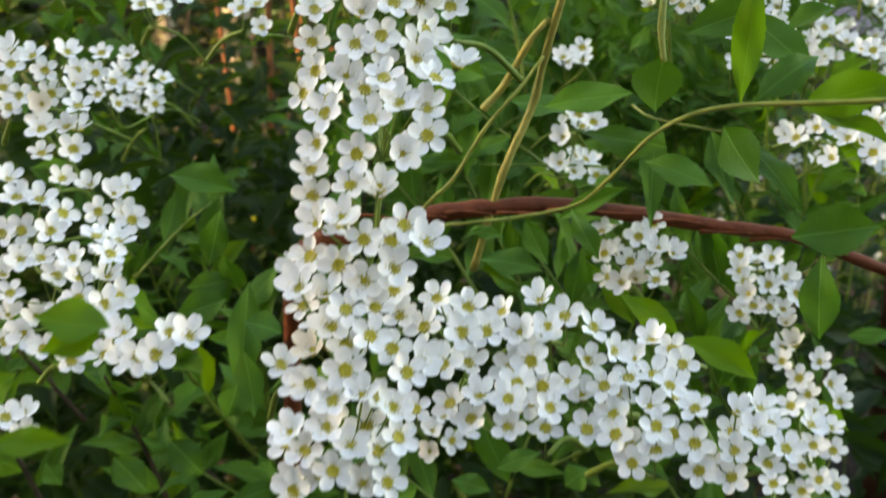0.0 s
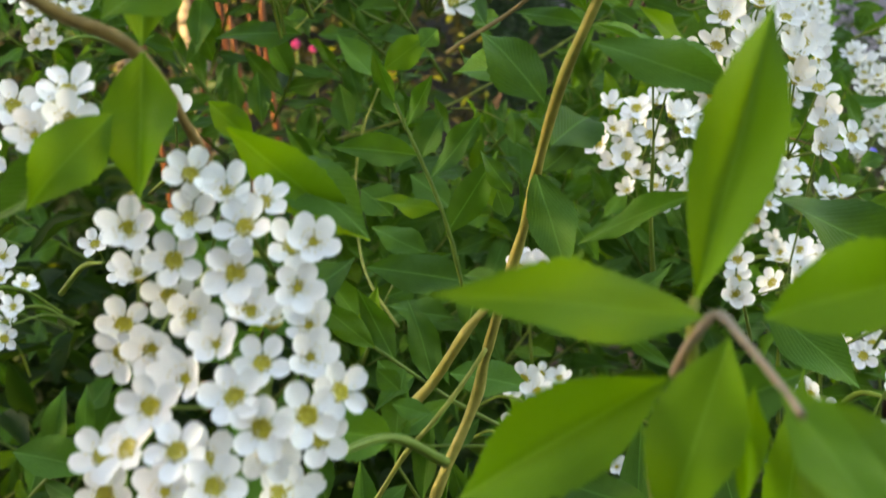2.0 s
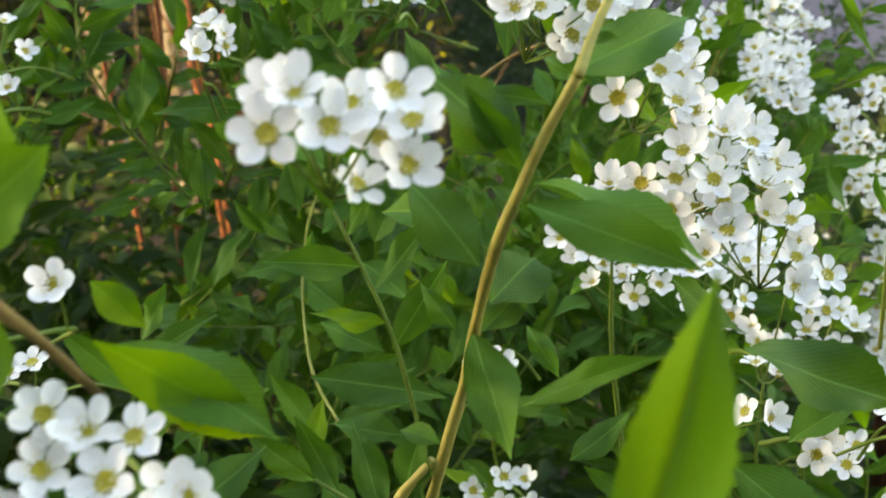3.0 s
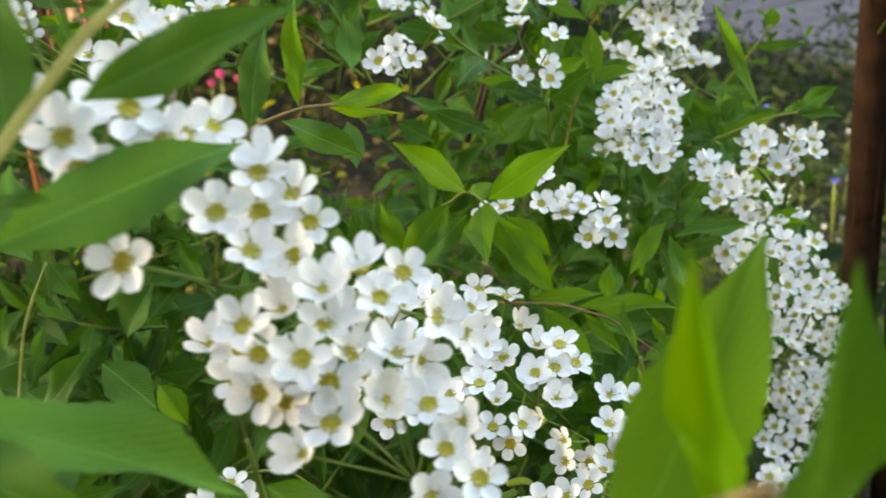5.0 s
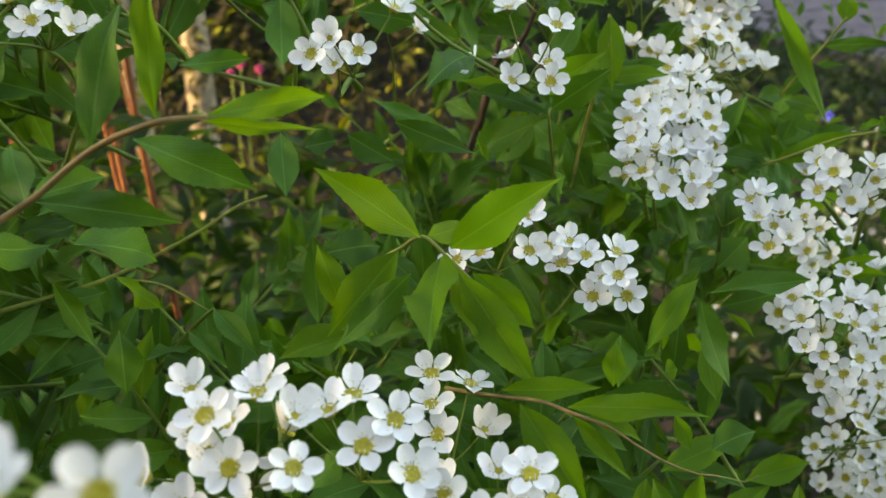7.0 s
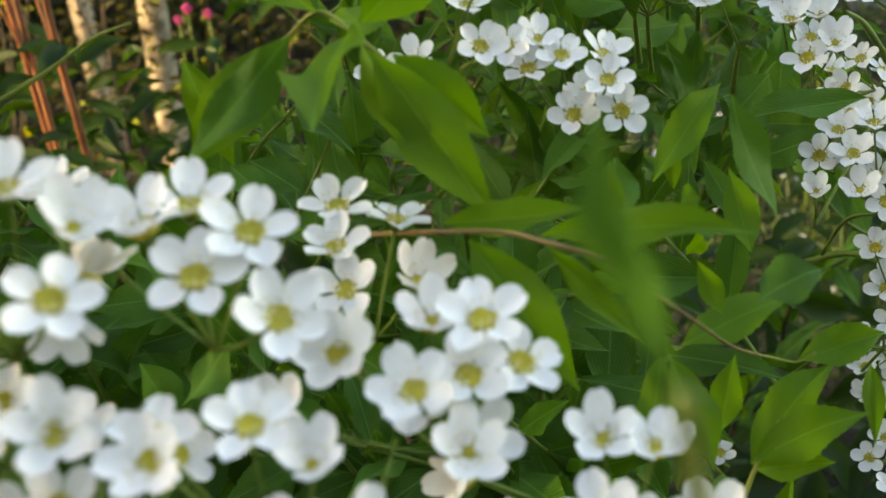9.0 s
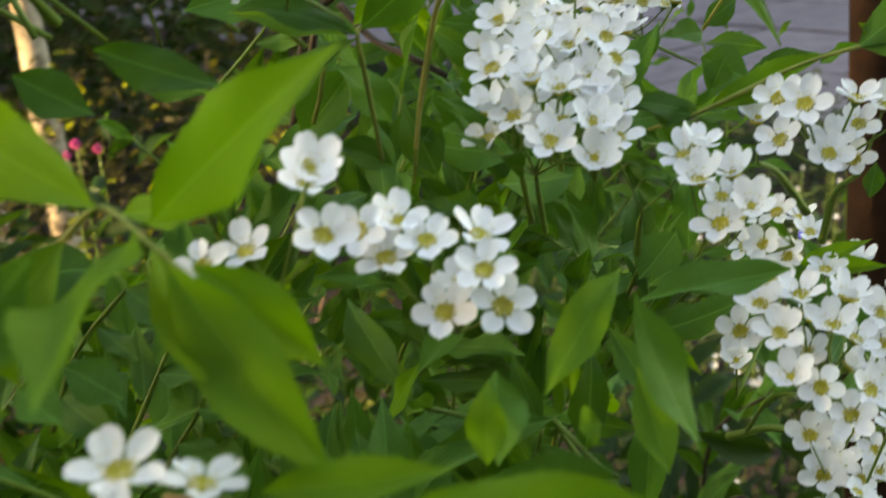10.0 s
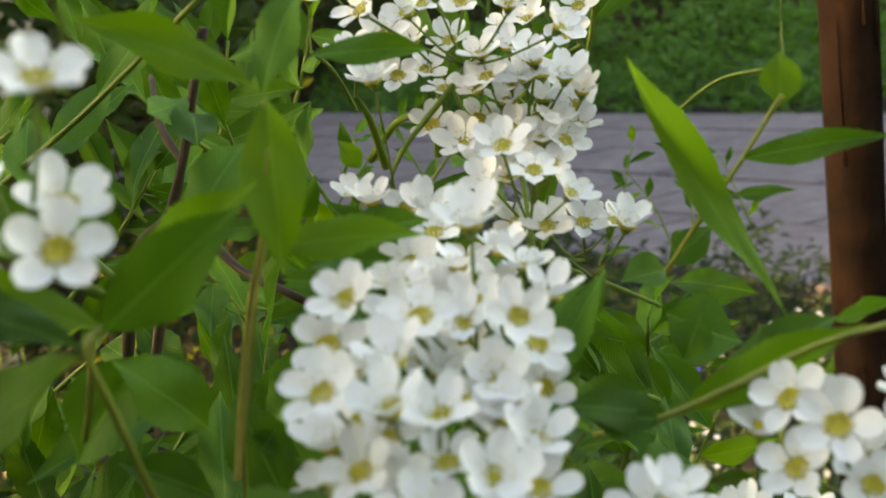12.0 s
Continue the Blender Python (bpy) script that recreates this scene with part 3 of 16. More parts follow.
leaf(b, (0.1250, 0.4051, 0.7141), (0.1398, 0.4120, 0.7158), 0.0057, (-0.32, -0.48, 0.82), True)
leaf(b, (0.1236, 0.4046, 0.7130), (0.1267, 0.3951, 0.7034), 0.0051, (0.15, -0.44, 0.89), True)
leaf(b, (0.1226, 0.4046, 0.7131), (0.1190, 0.3957, 0.7056), 0.0043, (-0.33, -0.40, 0.86), True)
leaf(b, (0.1249, 0.4221, 0.7282), (0.1355, 0.4319, 0.7372), 0.0049, (-0.12, -0.70, 0.71), True)
leaf(b, (0.1176, 0.4106, 0.7276), (0.1186, 0.4137, 0.7346), 0.0038, (-0.08, -0.67, 0.74), True)
leaf(b, (0.1375, 0.4232, 0.7168), (0.1367, 0.4323, 0.7253), 0.0045, (-0.19, -0.58, 0.79), True)
leaf(b, (0.1300, 0.4066, 0.7171), (0.1277, 0.4091, 0.7230), 0.0029, (-0.27, -0.51, 0.82), True)
leaf(b, (0.1325, 0.4182, 0.6932), (0.1354, 0.4223, 0.7024), 0.0045, (-0.27, -0.44, 0.86), True)
leaf(b, (0.1264, 0.4118, 0.7294), (0.1286, 0.4120, 0.7296), 0.0036, (-0.42, -0.72, 0.55), True)
leaf(b, (0.1291, 0.4311, 0.7234), (0.1289, 0.4340, 0.7302), 0.0025, (-0.04, -0.75, 0.66), True)

b = plant("leafy_twig", "low shoot with broad green leaves near the soil", "leafy twigs")
stem(b, [(0.1345, 0.4119, 0.7085), (0.1382, 0.4143, 0.7061), (0.1415, 0.4149, 0.7048), (0.1439, 0.4154, 0.7057)], 0.00015, 0.00015, TWIG_GREEN)
stem(b, [(0.1316, 0.4053, 0.6887), (0.1345, 0.4078, 0.6941), (0.1381, 0.4103, 0.6994), (0.1413, 0.4141, 0.7030)], 0.00037, 0.00031, TWIG_GREEN)
leaf(b, (0.1415, 0.4150, 0.7050), (0.1540, 0.4191, 0.7057), 0.0052, (-0.37, -0.76, 0.54), True)
leaf(b, (0.1341, 0.4080, 0.6947), (0.1463, 0.4149, 0.7044), 0.0068, (-0.05, -0.23, 0.97), True)
leaf(b, (0.1346, 0.4083, 0.6953), (0.1478, 0.4063, 0.7020), 0.0064, (-0.07, -0.55, 0.83), True)
leaf(b, (0.1517, 0.4175, 0.7021), (0.1498, 0.4090, 0.6953), 0.0028, (-0.20, -0.73, 0.65), True)
leaf(b, (0.1345, 0.4078, 0.6941), (0.1432, 0.4039, 0.6969), 0.0046, (-0.27, -0.54, 0.80), True)

b = plant("leafy_twig", "slender green twig with lance-shaped leaves", "leafy twigs")
stem(b, [(0.1246, 0.4776, 0.7717), (0.1236, 0.4794, 0.7668), (0.1226, 0.4804, 0.7626), (0.1204, 0.4839, 0.7527), (0.1183, 0.4867, 0.7439), (0.1166, 0.4920, 0.7328)], 0.00014, 0.00030, TWIG_GREEN)
leaf(b, (0.1104, 0.4816, 0.7594), (0.1235, 0.4750, 0.7694), 0.0066, (0.10, -0.80, 0.60), True, 0)
leaf(b, (0.1093, 0.4742, 0.7587), (0.0931, 0.4842, 0.7627), 0.0047, (0.1, -0.75, 0.65), True, 0)
leaf(b, (0.0892, 0.4814, 0.7520), (0.0715, 0.4951, 0.7573), 0.0046, (0.30, -0.78, 0.55), False)
leaf(b, (0.1230, 0.4804, 0.7628), (0.1381, 0.4849, 0.7613), 0.0044, (0.0, -0.72, 0.70), True, 0)
leaf(b, (0.1264, 0.4884, 0.7589), (0.1350, 0.4895, 0.7585), 0.0031, (-0.20, -0.74, 0.64), False)
leaf(b, (0.1323, 0.4718, 0.7048), (0.1429, 0.4681, 0.7240), 0.0061, (0.16, -0.42, 0.89), False)
leaf(b, (0.1591, 0.4821, 0.7409), (0.1471, 0.4791, 0.7447), 0.0044, (-0.01, -0.80, 0.59), False)
leaf(b, (0.1480, 0.4919, 0.7423), (0.1580, 0.4983, 0.7527), 0.0043, (-0.04, -0.66, 0.75), False)
leaf(b, (0.1120, 0.5127, 0.7236), (0.1122, 0.5270, 0.7364), 0.0056, (0.04, -0.83, 0.56), False)
leaf(b, (0.1187, 0.4956, 0.7384), (0.1206, 0.4960, 0.7405), 0.0033, (-0.01, -0.91, 0.40), False)
leaf(b, (0.1207, 0.5099, 0.7345), (0.1378, 0.5124, 0.7305), 0.0072, (0.02, -0.77, 0.64), False)
leaf(b, (0.0903, 0.5011, 0.7130), (0.0990, 0.5003, 0.7129), 0.0035, (0.04, -0.88, 0.47), False)
leaf(b, (0.1093, 0.4992, 0.7300), (0.0986, 0.4891, 0.7279), 0.0054, (-0.15, -0.71, 0.69), False)
leaf(b, (0.1092, 0.5077, 0.7412), (0.0940, 0.4977, 0.7379), 0.0051, (-0.19, -0.68, 0.71), False)

b = plant("leafy_twig", "arching twig with bright green pointed leaves", "leafy twigs")
stem(b, [(0.1527, 0.4871, 0.7382), (0.1563, 0.4822, 0.7405), (0.1598, 0.4803, 0.7420), (0.1656, 0.4784, 0.7447), (0.1724, 0.4775, 0.7474), (0.1796, 0.4744, 0.7496), (0.1890, 0.4718, 0.7510)], 0.00037, 0.00031, TWIG_GREEN)
leaf(b, (0.1598, 0.4802, 0.7418), (0.1774, 0.4775, 0.7488), 0.0048, (-0.1, -0.70, 0.70), True, 0)
leaf(b, (0.1800, 0.4753, 0.7528), (0.1854, 0.4733, 0.7479), 0.0025, (-0.56, -0.51, 0.65), True)
leaf(b, (0.1796, 0.4744, 0.7496), (0.1896, 0.4714, 0.7568), 0.0058, (-0.39, -0.77, 0.49), False)
leaf(b, (0.1796, 0.4744, 0.7496), (0.1906, 0.4690, 0.7490), 0.0043, (-0.24, -0.65, 0.72), False)
leaf(b, (0.1748, 0.4835, 0.7151), (0.1842, 0.4787, 0.7195), 0.0034, (-0.55, -0.54, 0.64), True)
leaf(b, (0.1752, 0.4833, 0.7148), (0.1854, 0.4754, 0.7161), 0.0035, (-0.17, -0.77, 0.61), True)
leaf(b, (0.1502, 0.4832, 0.7064), (0.1683, 0.4785, 0.7142), 0.0060, (-0.22, -0.45, 0.86), False)
leaf(b, (0.1512, 0.4827, 0.7051), (0.1566, 0.4760, 0.7018), 0.0021, (0.06, -0.67, 0.74), True)
leaf(b, (0.1691, 0.5077, 0.7244), (0.1609, 0.5087, 0.7253), 0.0055, (-0.38, -0.38, 0.84), False)
leaf(b, (0.1614, 0.5039, 0.7093), (0.1554, 0.5036, 0.7064), 0.0055, (-0.40, -0.57, 0.72), False)
leaf(b, (0.1481, 0.5024, 0.7001), (0.1539, 0.4883, 0.6897), 0.0053, (-0.17, -0.56, 0.81), False)
leaf(b, (0.1773, 0.4915, 0.7077), (0.1822, 0.4904, 0.7055), 0.0035, (-0.29, -0.78, 0.55), False)
leaf(b, (0.1864, 0.4850, 0.7239), (0.1880, 0.4864, 0.7292), 0.0033, (0.02, -0.85, 0.52), False)

b = plant("leafy_twig", "twig with broad green leaves beside the flowers", "leafy twigs")
stem(b, [(0.1172, 0.4843, 0.7402), (0.1189, 0.4837, 0.7486), (0.1211, 0.4812, 0.7576), (0.1229, 0.4800, 0.7629), (0.1242, 0.4790, 0.7684), (0.1249, 0.4824, 0.7755)], 0.00040, 0.00033, TWIG_OLIVE)
leaf(b, (0.1240, 0.4848, 0.7768), (0.1086, 0.4868, 0.7847), 0.0050, (0.10, -0.78, 0.62), True, 0)
leaf(b, (0.1250, 0.4813, 0.7756), (0.1246, 0.4754, 0.7610), 0.0058, (0.05, -0.80, 0.60), True, 0)
leaf(b, (0.1257, 0.4936, 0.7605), (0.1398, 0.4993, 0.7601), 0.0037, (-0.28, -0.89, 0.37), False)
leaf(b, (0.1236, 0.4951, 0.7567), (0.1331, 0.4957, 0.7542), 0.0034, (-0.31, -0.76, 0.57), False)
leaf(b, (0.1292, 0.5041, 0.7786), (0.1425, 0.5057, 0.7778), 0.0034, (0.10, -0.95, 0.29), False)
leaf(b, (0.1244, 0.4907, 0.7759), (0.1301, 0.4952, 0.7858), 0.0052, (-0.33, -0.71, 0.62), False)
leaf(b, (0.1112, 0.4640, 0.7610), (0.1232, 0.4603, 0.7698), 0.0060, (0.30, -0.80, 0.40), False, 0)
leaf(b, (0.1105, 0.4600, 0.7608), (0.0951, 0.4670, 0.7646), 0.0046, (0.05, -0.60, 0.80), False, 3)
leaf(b, (0.1104, 0.4605, 0.7602), (0.0943, 0.4794, 0.7469), 0.0070, (0.10, -0.75, 0.60), False, 0)
stem(b, [(0.1120, 0.4720, 0.7420), (0.1112, 0.4650, 0.7530), (0.1106, 0.4603, 0.7606), (0.1112, 0.4640, 0.7612)], 0.00032, 0.00026, TWIG_GREEN)
leaf(b, (0.1195, 0.4551, 0.7490), (0.1320, 0.4787, 0.7348), 0.0056, (0.05, -0.50, 0.85), False, 0)
leaf(b, (0.1073, 0.4857, 0.7530), (0.1142, 0.4932, 0.7426), 0.0067, (0.36, -0.85, 0.39), False)
leaf(b, (0.1138, 0.4919, 0.7358), (0.1046, 0.4937, 0.7402), 0.0052, (0.14, -0.73, 0.67), False)
leaf(b, (0.1139, 0.5021, 0.7612), (0.1215, 0.5082, 0.7700), 0.0061, (-0.18, -0.82, 0.54), False)
leaf(b, (0.1094, 0.5204, 0.7738), (0.1133, 0.5305, 0.7748), 0.0049, (0.31, -0.69, 0.65), False)
leaf(b, (0.1148, 0.5190, 0.7692), (0.1137, 0.5300, 0.7726), 0.0056, (0.24, -0.73, 0.64), False)
leaf(b, (0.1334, 0.5062, 0.7656), (0.1314, 0.5070, 0.7689), 0.0025, (-0.07, -0.97, 0.25), True)
stem(b, [(0.1058, 0.4864, 0.7558), (0.1044, 0.4874, 0.7496), (0.1026, 0.4896, 0.7445)], 0.00037, 0.00037, TWIG_GREEN)

b = plant("leafy_twig", "upright twig with a long twisted green leaf", "leafy twigs")
stem(b, [(0.1676, 0.5077, 0.7490), (0.1708, 0.5027, 0.7561), (0.1742, 0.4994, 0.7619), (0.1779, 0.4981, 0.7677), (0.1790, 0.4982, 0.7688)], 0.00031, 0.00025, TWIG_GREEN)
leaf(b, (0.1710, 0.4808, 0.7496), (0.1640, 0.5050, 0.7746), 0.0043, (-0.10, -0.85, 0.50), True, 5)
leaf(b, (0.1784, 0.4981, 0.7676), (0.1801, 0.5011, 0.7734), 0.0044, (-0.19, -0.92, 0.34), True)
leaf(b, (0.1743, 0.4995, 0.7623), (0.1878, 0.4903, 0.7642), 0.0033, (-0.48, -0.82, 0.31), False)
leaf(b, (0.1725, 0.4969, 0.7589), (0.1777, 0.4924, 0.7595), 0.0018, (0.03, -0.81, 0.59), False)
leaf(b, (0.1617, 0.4802, 0.7420), (0.1785, 0.4858, 0.7473), 0.0051, (-0.11, -0.68, 0.72), False)
leaf(b, (0.1575, 0.4805, 0.7414), (0.1469, 0.4800, 0.7440), 0.0044, (-0.14, -0.45, 0.88), False)
leaf(b, (0.1527, 0.4982, 0.7452), (0.1587, 0.5009, 0.7517), 0.0032, (0.02, -0.96, 0.28), False)
leaf(b, (0.1677, 0.5078, 0.7496), (0.1742, 0.5099, 0.7532), 0.0040, (0.09, -0.92, 0.39), False)
leaf(b, (0.1684, 0.4987, 0.7456), (0.1659, 0.4981, 0.7409), 0.0044, (0.06, -0.64, 0.77), False)
leaf(b, (0.1627, 0.5100, 0.7478), (0.1696, 0.5143, 0.7473), 0.0048, (-0.03, -0.80, 0.59), False)
leaf(b, (0.1785, 0.5078, 0.7447), (0.1708, 0.5188, 0.7448), 0.0042, (-0.57, -0.46, 0.68), False)
leaf(b, (0.1831, 0.4968, 0.7433), (0.1861, 0.4872, 0.7477), 0.0024, (-0.36, -0.77, 0.52), False)

b = plant("leafy_twig", "upper twig with green leaves in the shade", "leafy twigs")
stem(b, [(-0.0146, 0.2318, 0.7069), (-0.0058, 0.2260, 0.7134), (0.0023, 0.2198, 0.7167), (0.0125, 0.2203, 0.7174), (0.0234, 0.2165, 0.7211), (0.0292, 0.2109, 0.7283), (0.0352, 0.2041, 0.7379), (0.0411, 0.1988, 0.7434), (0.0488, 0.1946, 0.7461), (0.0561, 0.1899, 0.7474), (0.0638, 0.1851, 0.7487), (0.0728, 0.1804, 0.7501)], 0.00030, 0.00050, TWIG_GREEN)
stem(b, [(0.0214, 0.2714, 0.7382), (0.0162, 0.2675, 0.7326), (0.0114, 0.2645, 0.7282), (0.0060, 0.2650, 0.7214), (-0.0010, 0.2657, 0.7102), (-0.0081, 0.2679, 0.7025), (-0.0176, 0.2766, 0.6843), (-0.0256, 0.2875, 0.6582)], 0.00040, 0.00060, TWIG_GREEN)
stem(b, [(0.0364, 0.2014, 0.7632), (0.0358, 0.1992, 0.7579), (0.0361, 0.1974, 0.7534)], 0.00070, 0.00060, TWIG_GREEN)
leaf(b, (0.0489, 0.1948, 0.7465), (0.0530, 0.2035, 0.7680), 0.0054, (-0.23, -0.78, 0.58), True)
leaf(b, (0.0513, 0.1949, 0.7466), (0.0642, 0.2027, 0.7522), 0.0059, (-0.40, -0.82, 0.41), False)
leaf(b, (0.0579, 0.1896, 0.7468), (0.0731, 0.1863, 0.7514), 0.0074, (-0.18, -0.91, 0.38), True)
leaf(b, (0.0579, 0.1895, 0.7463), (0.0718, 0.1824, 0.7416), 0.0046, (0.03, -0.35, 0.93), True)
leaf(b, (0.0361, 0.1978, 0.7543), (0.0352, 0.1990, 0.7440), 0.0088, (0.12, -0.70, 0.71), False)
leaf(b, (0.0441, 0.2191, 0.7535), (0.0596, 0.2211, 0.7578), 0.0074, (0.02, -0.90, 0.44), False)
leaf(b, (0.0493, 0.2077, 0.7385), (0.0570, 0.2086, 0.7270), 0.0094, (0.21, -0.81, 0.54), False)
leaf(b, (0.0383, 0.2443, 0.7358), (0.0197, 0.2529, 0.7310), 0.0074, (-0.33, -0.70, 0.64), False)
leaf(b, (0.0451, 0.2400, 0.7249), (0.0270, 0.2510, 0.7261), 0.0074, (-0.10, -0.61, 0.79), False)
leaf(b, (0.0545, 0.2368, 0.7168), (0.0418, 0.2484, 0.7192), 0.0074, (-0.05, -0.66, 0.75), False)
leaf(b, (0.0462, 0.2251, 0.6880), (0.0339, 0.2282, 0.6963), 0.0060, (-0.27, -0.69, 0.67), True)
leaf(b, (0.0449, 0.2156, 0.6914), (0.0603, 0.2125, 0.6831), 0.0069, (0.06, -0.69, 0.73), True)
leaf(b, (0.0671, 0.1977, 0.6995), (0.0682, 0.2036, 0.7143), 0.0074, (-0.39, -0.68, 0.62), False)
leaf(b, (0.0625, 0.2048, 0.7174), (0.0795, 0.2056, 0.7188), 0.0095, (-0.03, -0.88, 0.48), False)
leaf(b, (0.0659, 0.1799, 0.7090), (0.0746, 0.1801, 0.7091), 0.0029, (-0.01, -0.74, 0.67), False)
leaf(b, (0.0242, 0.2350, 0.7134), (0.0299, 0.2309, 0.7031), 0.0054, (0.22, -0.76, 0.61), False)
leaf(b, (0.0151, 0.2435, 0.7079), (0.0198, 0.2397, 0.6985), 0.0056, (-0.15, -0.46, 0.88), False)
leaf(b, (0.0029, 0.2239, 0.7133), (0.0092, 0.2234, 0.7120), 0.0030, (0.11, -0.72, 0.69), False)
leaf(b, (0.0072, 0.2472, 0.7442), (0.0037, 0.2485, 0.7476), 0.0036, (-0.12, -0.88, 0.46), False)
leaf(b, (0.0059, 0.2465, 0.7425), (0.0119, 0.2458, 0.7406), 0.0036, (0.18, -0.57, 0.80), False)

b = plant("leafy_twig", "pale leaves at the edge of the shrub", "leafy twigs")
leaf(b, (-0.0448, 0.1353, 0.7360), (-0.0546, 0.1359, 0.7377), 0.0072, (0.09, -0.40, 0.91), True)
leaf(b, (-0.0460, 0.1350, 0.7354), (-0.0540, 0.1341, 0.7333), 0.0043, (0.43, -0.72, 0.54), True)
leaf(b, (-0.0568, 0.1210, 0.7277), (-0.0467, 0.1212, 0.7279), 0.0037, (0.35, -0.64, 0.68), True)
leaf(b, (-0.0614, 0.1315, 0.7272), (-0.0570, 0.1331, 0.7311), 0.0043, (0.38, -0.32, 0.87), True)

b = plant("leafy_twig", "leaves around the low twig", "leafy twigs")
leaf(b, (0.0864, 0.3947, 0.7569), (0.0738, 0.3944, 0.7451), 0.0049, (-0.18, -0.85, 0.50), False)
leaf(b, (0.0706, 0.4322, 0.7319), (0.0752, 0.4306, 0.7277), 0.0049, (0.26, -0.45, 0.85), False)
leaf(b, (0.0606, 0.4210, 0.7323), (0.0705, 0.4263, 0.7308), 0.0047, (-0.07, -0.84, 0.54), False)
leaf(b, (0.0706, 0.4140, 0.7150), (0.0626, 0.4152, 0.7059), 0.0055, (-0.13, -0.50, 0.86), False)
leaf(b, (0.0562, 0.4217, 0.7091), (0.0584, 0.4230, 0.6993), 0.0058, (0.22, -0.48, 0.85), False)
leaf(b, (0.0773, 0.4209, 0.7177), (0.0690, 0.4244, 0.7139), 0.0040, (0.28, -0.68, 0.68), False)

b = plant("leafy_twig", "green twigs between the flower heads", "leafy twigs")
leaf(b, (0.0810, 0.4514, 0.7636), (0.0959, 0.4447, 0.7588), 0.0053, (-0.06, -0.85, 0.52), False)
leaf(b, (0.1097, 0.4912, 0.7519), (0.0999, 0.4965, 0.7396), 0.0082, (0.23, -0.66, 0.71), False)
leaf(b, (0.1206, 0.4948, 0.7330), (0.1166, 0.4992, 0.7442), 0.0070, (-0.01, -0.77, 0.64), False)
leaf(b, (0.1318, 0.5040, 0.7277), (0.1457, 0.5144, 0.7250), 0.0088, (-0.07, -0.79, 0.61), False)
leaf(b, (0.1574, 0.5035, 0.7498), (0.1501, 0.5001, 0.7424), 0.0056, (-0.40, -0.70, 0.59), False)
leaf(b, (0.1499, 0.4980, 0.7373), (0.1625, 0.4989, 0.7379), 0.0056, (-0.13, -0.63, 0.77), False)
leaf(b, (0.0844, 0.4786, 0.7768), (0.0719, 0.4792, 0.7798), 0.0063, (0.00, -0.92, 0.40), False)
leaf(b, (0.0619, 0.4452, 0.7772), (0.0603, 0.4603, 0.7877), 0.0063, (0.15, -0.62, 0.77), False)
leaf(b, (0.0615, 0.4361, 0.7552), (0.0592, 0.4501, 0.7631), 0.0057, (0.05, -0.65, 0.76), False)
leaf(b, (0.0638, 0.4491, 0.7602), (0.0701, 0.4497, 0.7610), 0.0058, (0.26, -0.60, 0.75), False)
leaf(b, (0.0719, 0.4502, 0.7619), (0.0804, 0.4485, 0.7567), 0.0058, (0.10, -0.90, 0.43), False)
leaf(b, (0.0651, 0.4507, 0.7376), (0.0751, 0.4607, 0.7344), 0.0074, (0.25, -0.73, 0.63), False)
leaf(b, (0.1199, 0.4190, 0.7329), (0.1190, 0.4155, 0.7246), 0.0053, (-0.15, -0.60, 0.79), False)
leaf(b, (0.1363, 0.4072, 0.7285), (0.1323, 0.4124, 0.7418), 0.0051, (0.20, -0.51, 0.84), False)
leaf(b, (0.0978, 0.4958, 0.7644), (0.0856, 0.4944, 0.7625), 0.0081, (0.25, -0.86, 0.45), False)
leaf(b, (0.1656, 0.5022, 0.7455), (0.1738, 0.5008, 0.7412), 0.0084, (-0.06, -0.87, 0.48), False)
leaf(b, (0.1575, 0.4913, 0.7200), (0.1503, 0.4884, 0.7139), 0.0084, (0.10, -0.41, 0.91), False)
leaf(b, (0.1611, 0.4510, 0.7270), (0.1405, 0.4496, 0.7258), 0.0055, (-0.11, -0.49, 0.87), False)
leaf(b, (0.1132, 0.4556, 0.7173), (0.1236, 0.4592, 0.7249), 0.0050, (0.07, -0.44, 0.90), False)
leaf(b, (0.0983, 0.4490, 0.7557), (0.0961, 0.4507, 0.7601), 0.0014, (0.26, -0.75, 0.61), True)
leaf(b, (0.1312, 0.3945, 0.7247), (0.1381, 0.3958, 0.7270), 0.0064, (-0.37, -0.42, 0.83), False)
leaf(b, (0.0757, 0.4545, 0.7193), (0.0684, 0.4562, 0.7243), 0.0063, (-0.08, -0.61, 0.79), False)
leaf(b, (0.0373, 0.4045, 0.7337), (0.0366, 0.4083, 0.7431), 0.0061, (0.37, -0.70, 0.60), False)
leaf(b, (0.0106, 0.4456, 0.7316), (0.0215, 0.4468, 0.7332), 0.0048, (0.43, -0.59, 0.68), False)
stem(b, [(-0.0169, 0.4520, 0.7242), (-0.0004, 0.4541, 0.7274), (0.0185, 0.4568, 0.7316), (0.0364, 0.4606, 0.7388), (0.0460, 0.4632, 0.7438), (0.0523, 0.4642, 0.7455)], 0.00056, 0.00025, TWIG_GREEN)
stem(b, [(0.0208, 0.4568, 0.7313), (0.0303, 0.4548, 0.7306), (0.0404, 0.4511, 0.7258)], 0.00022, 0.00015, TWIG_GREEN)

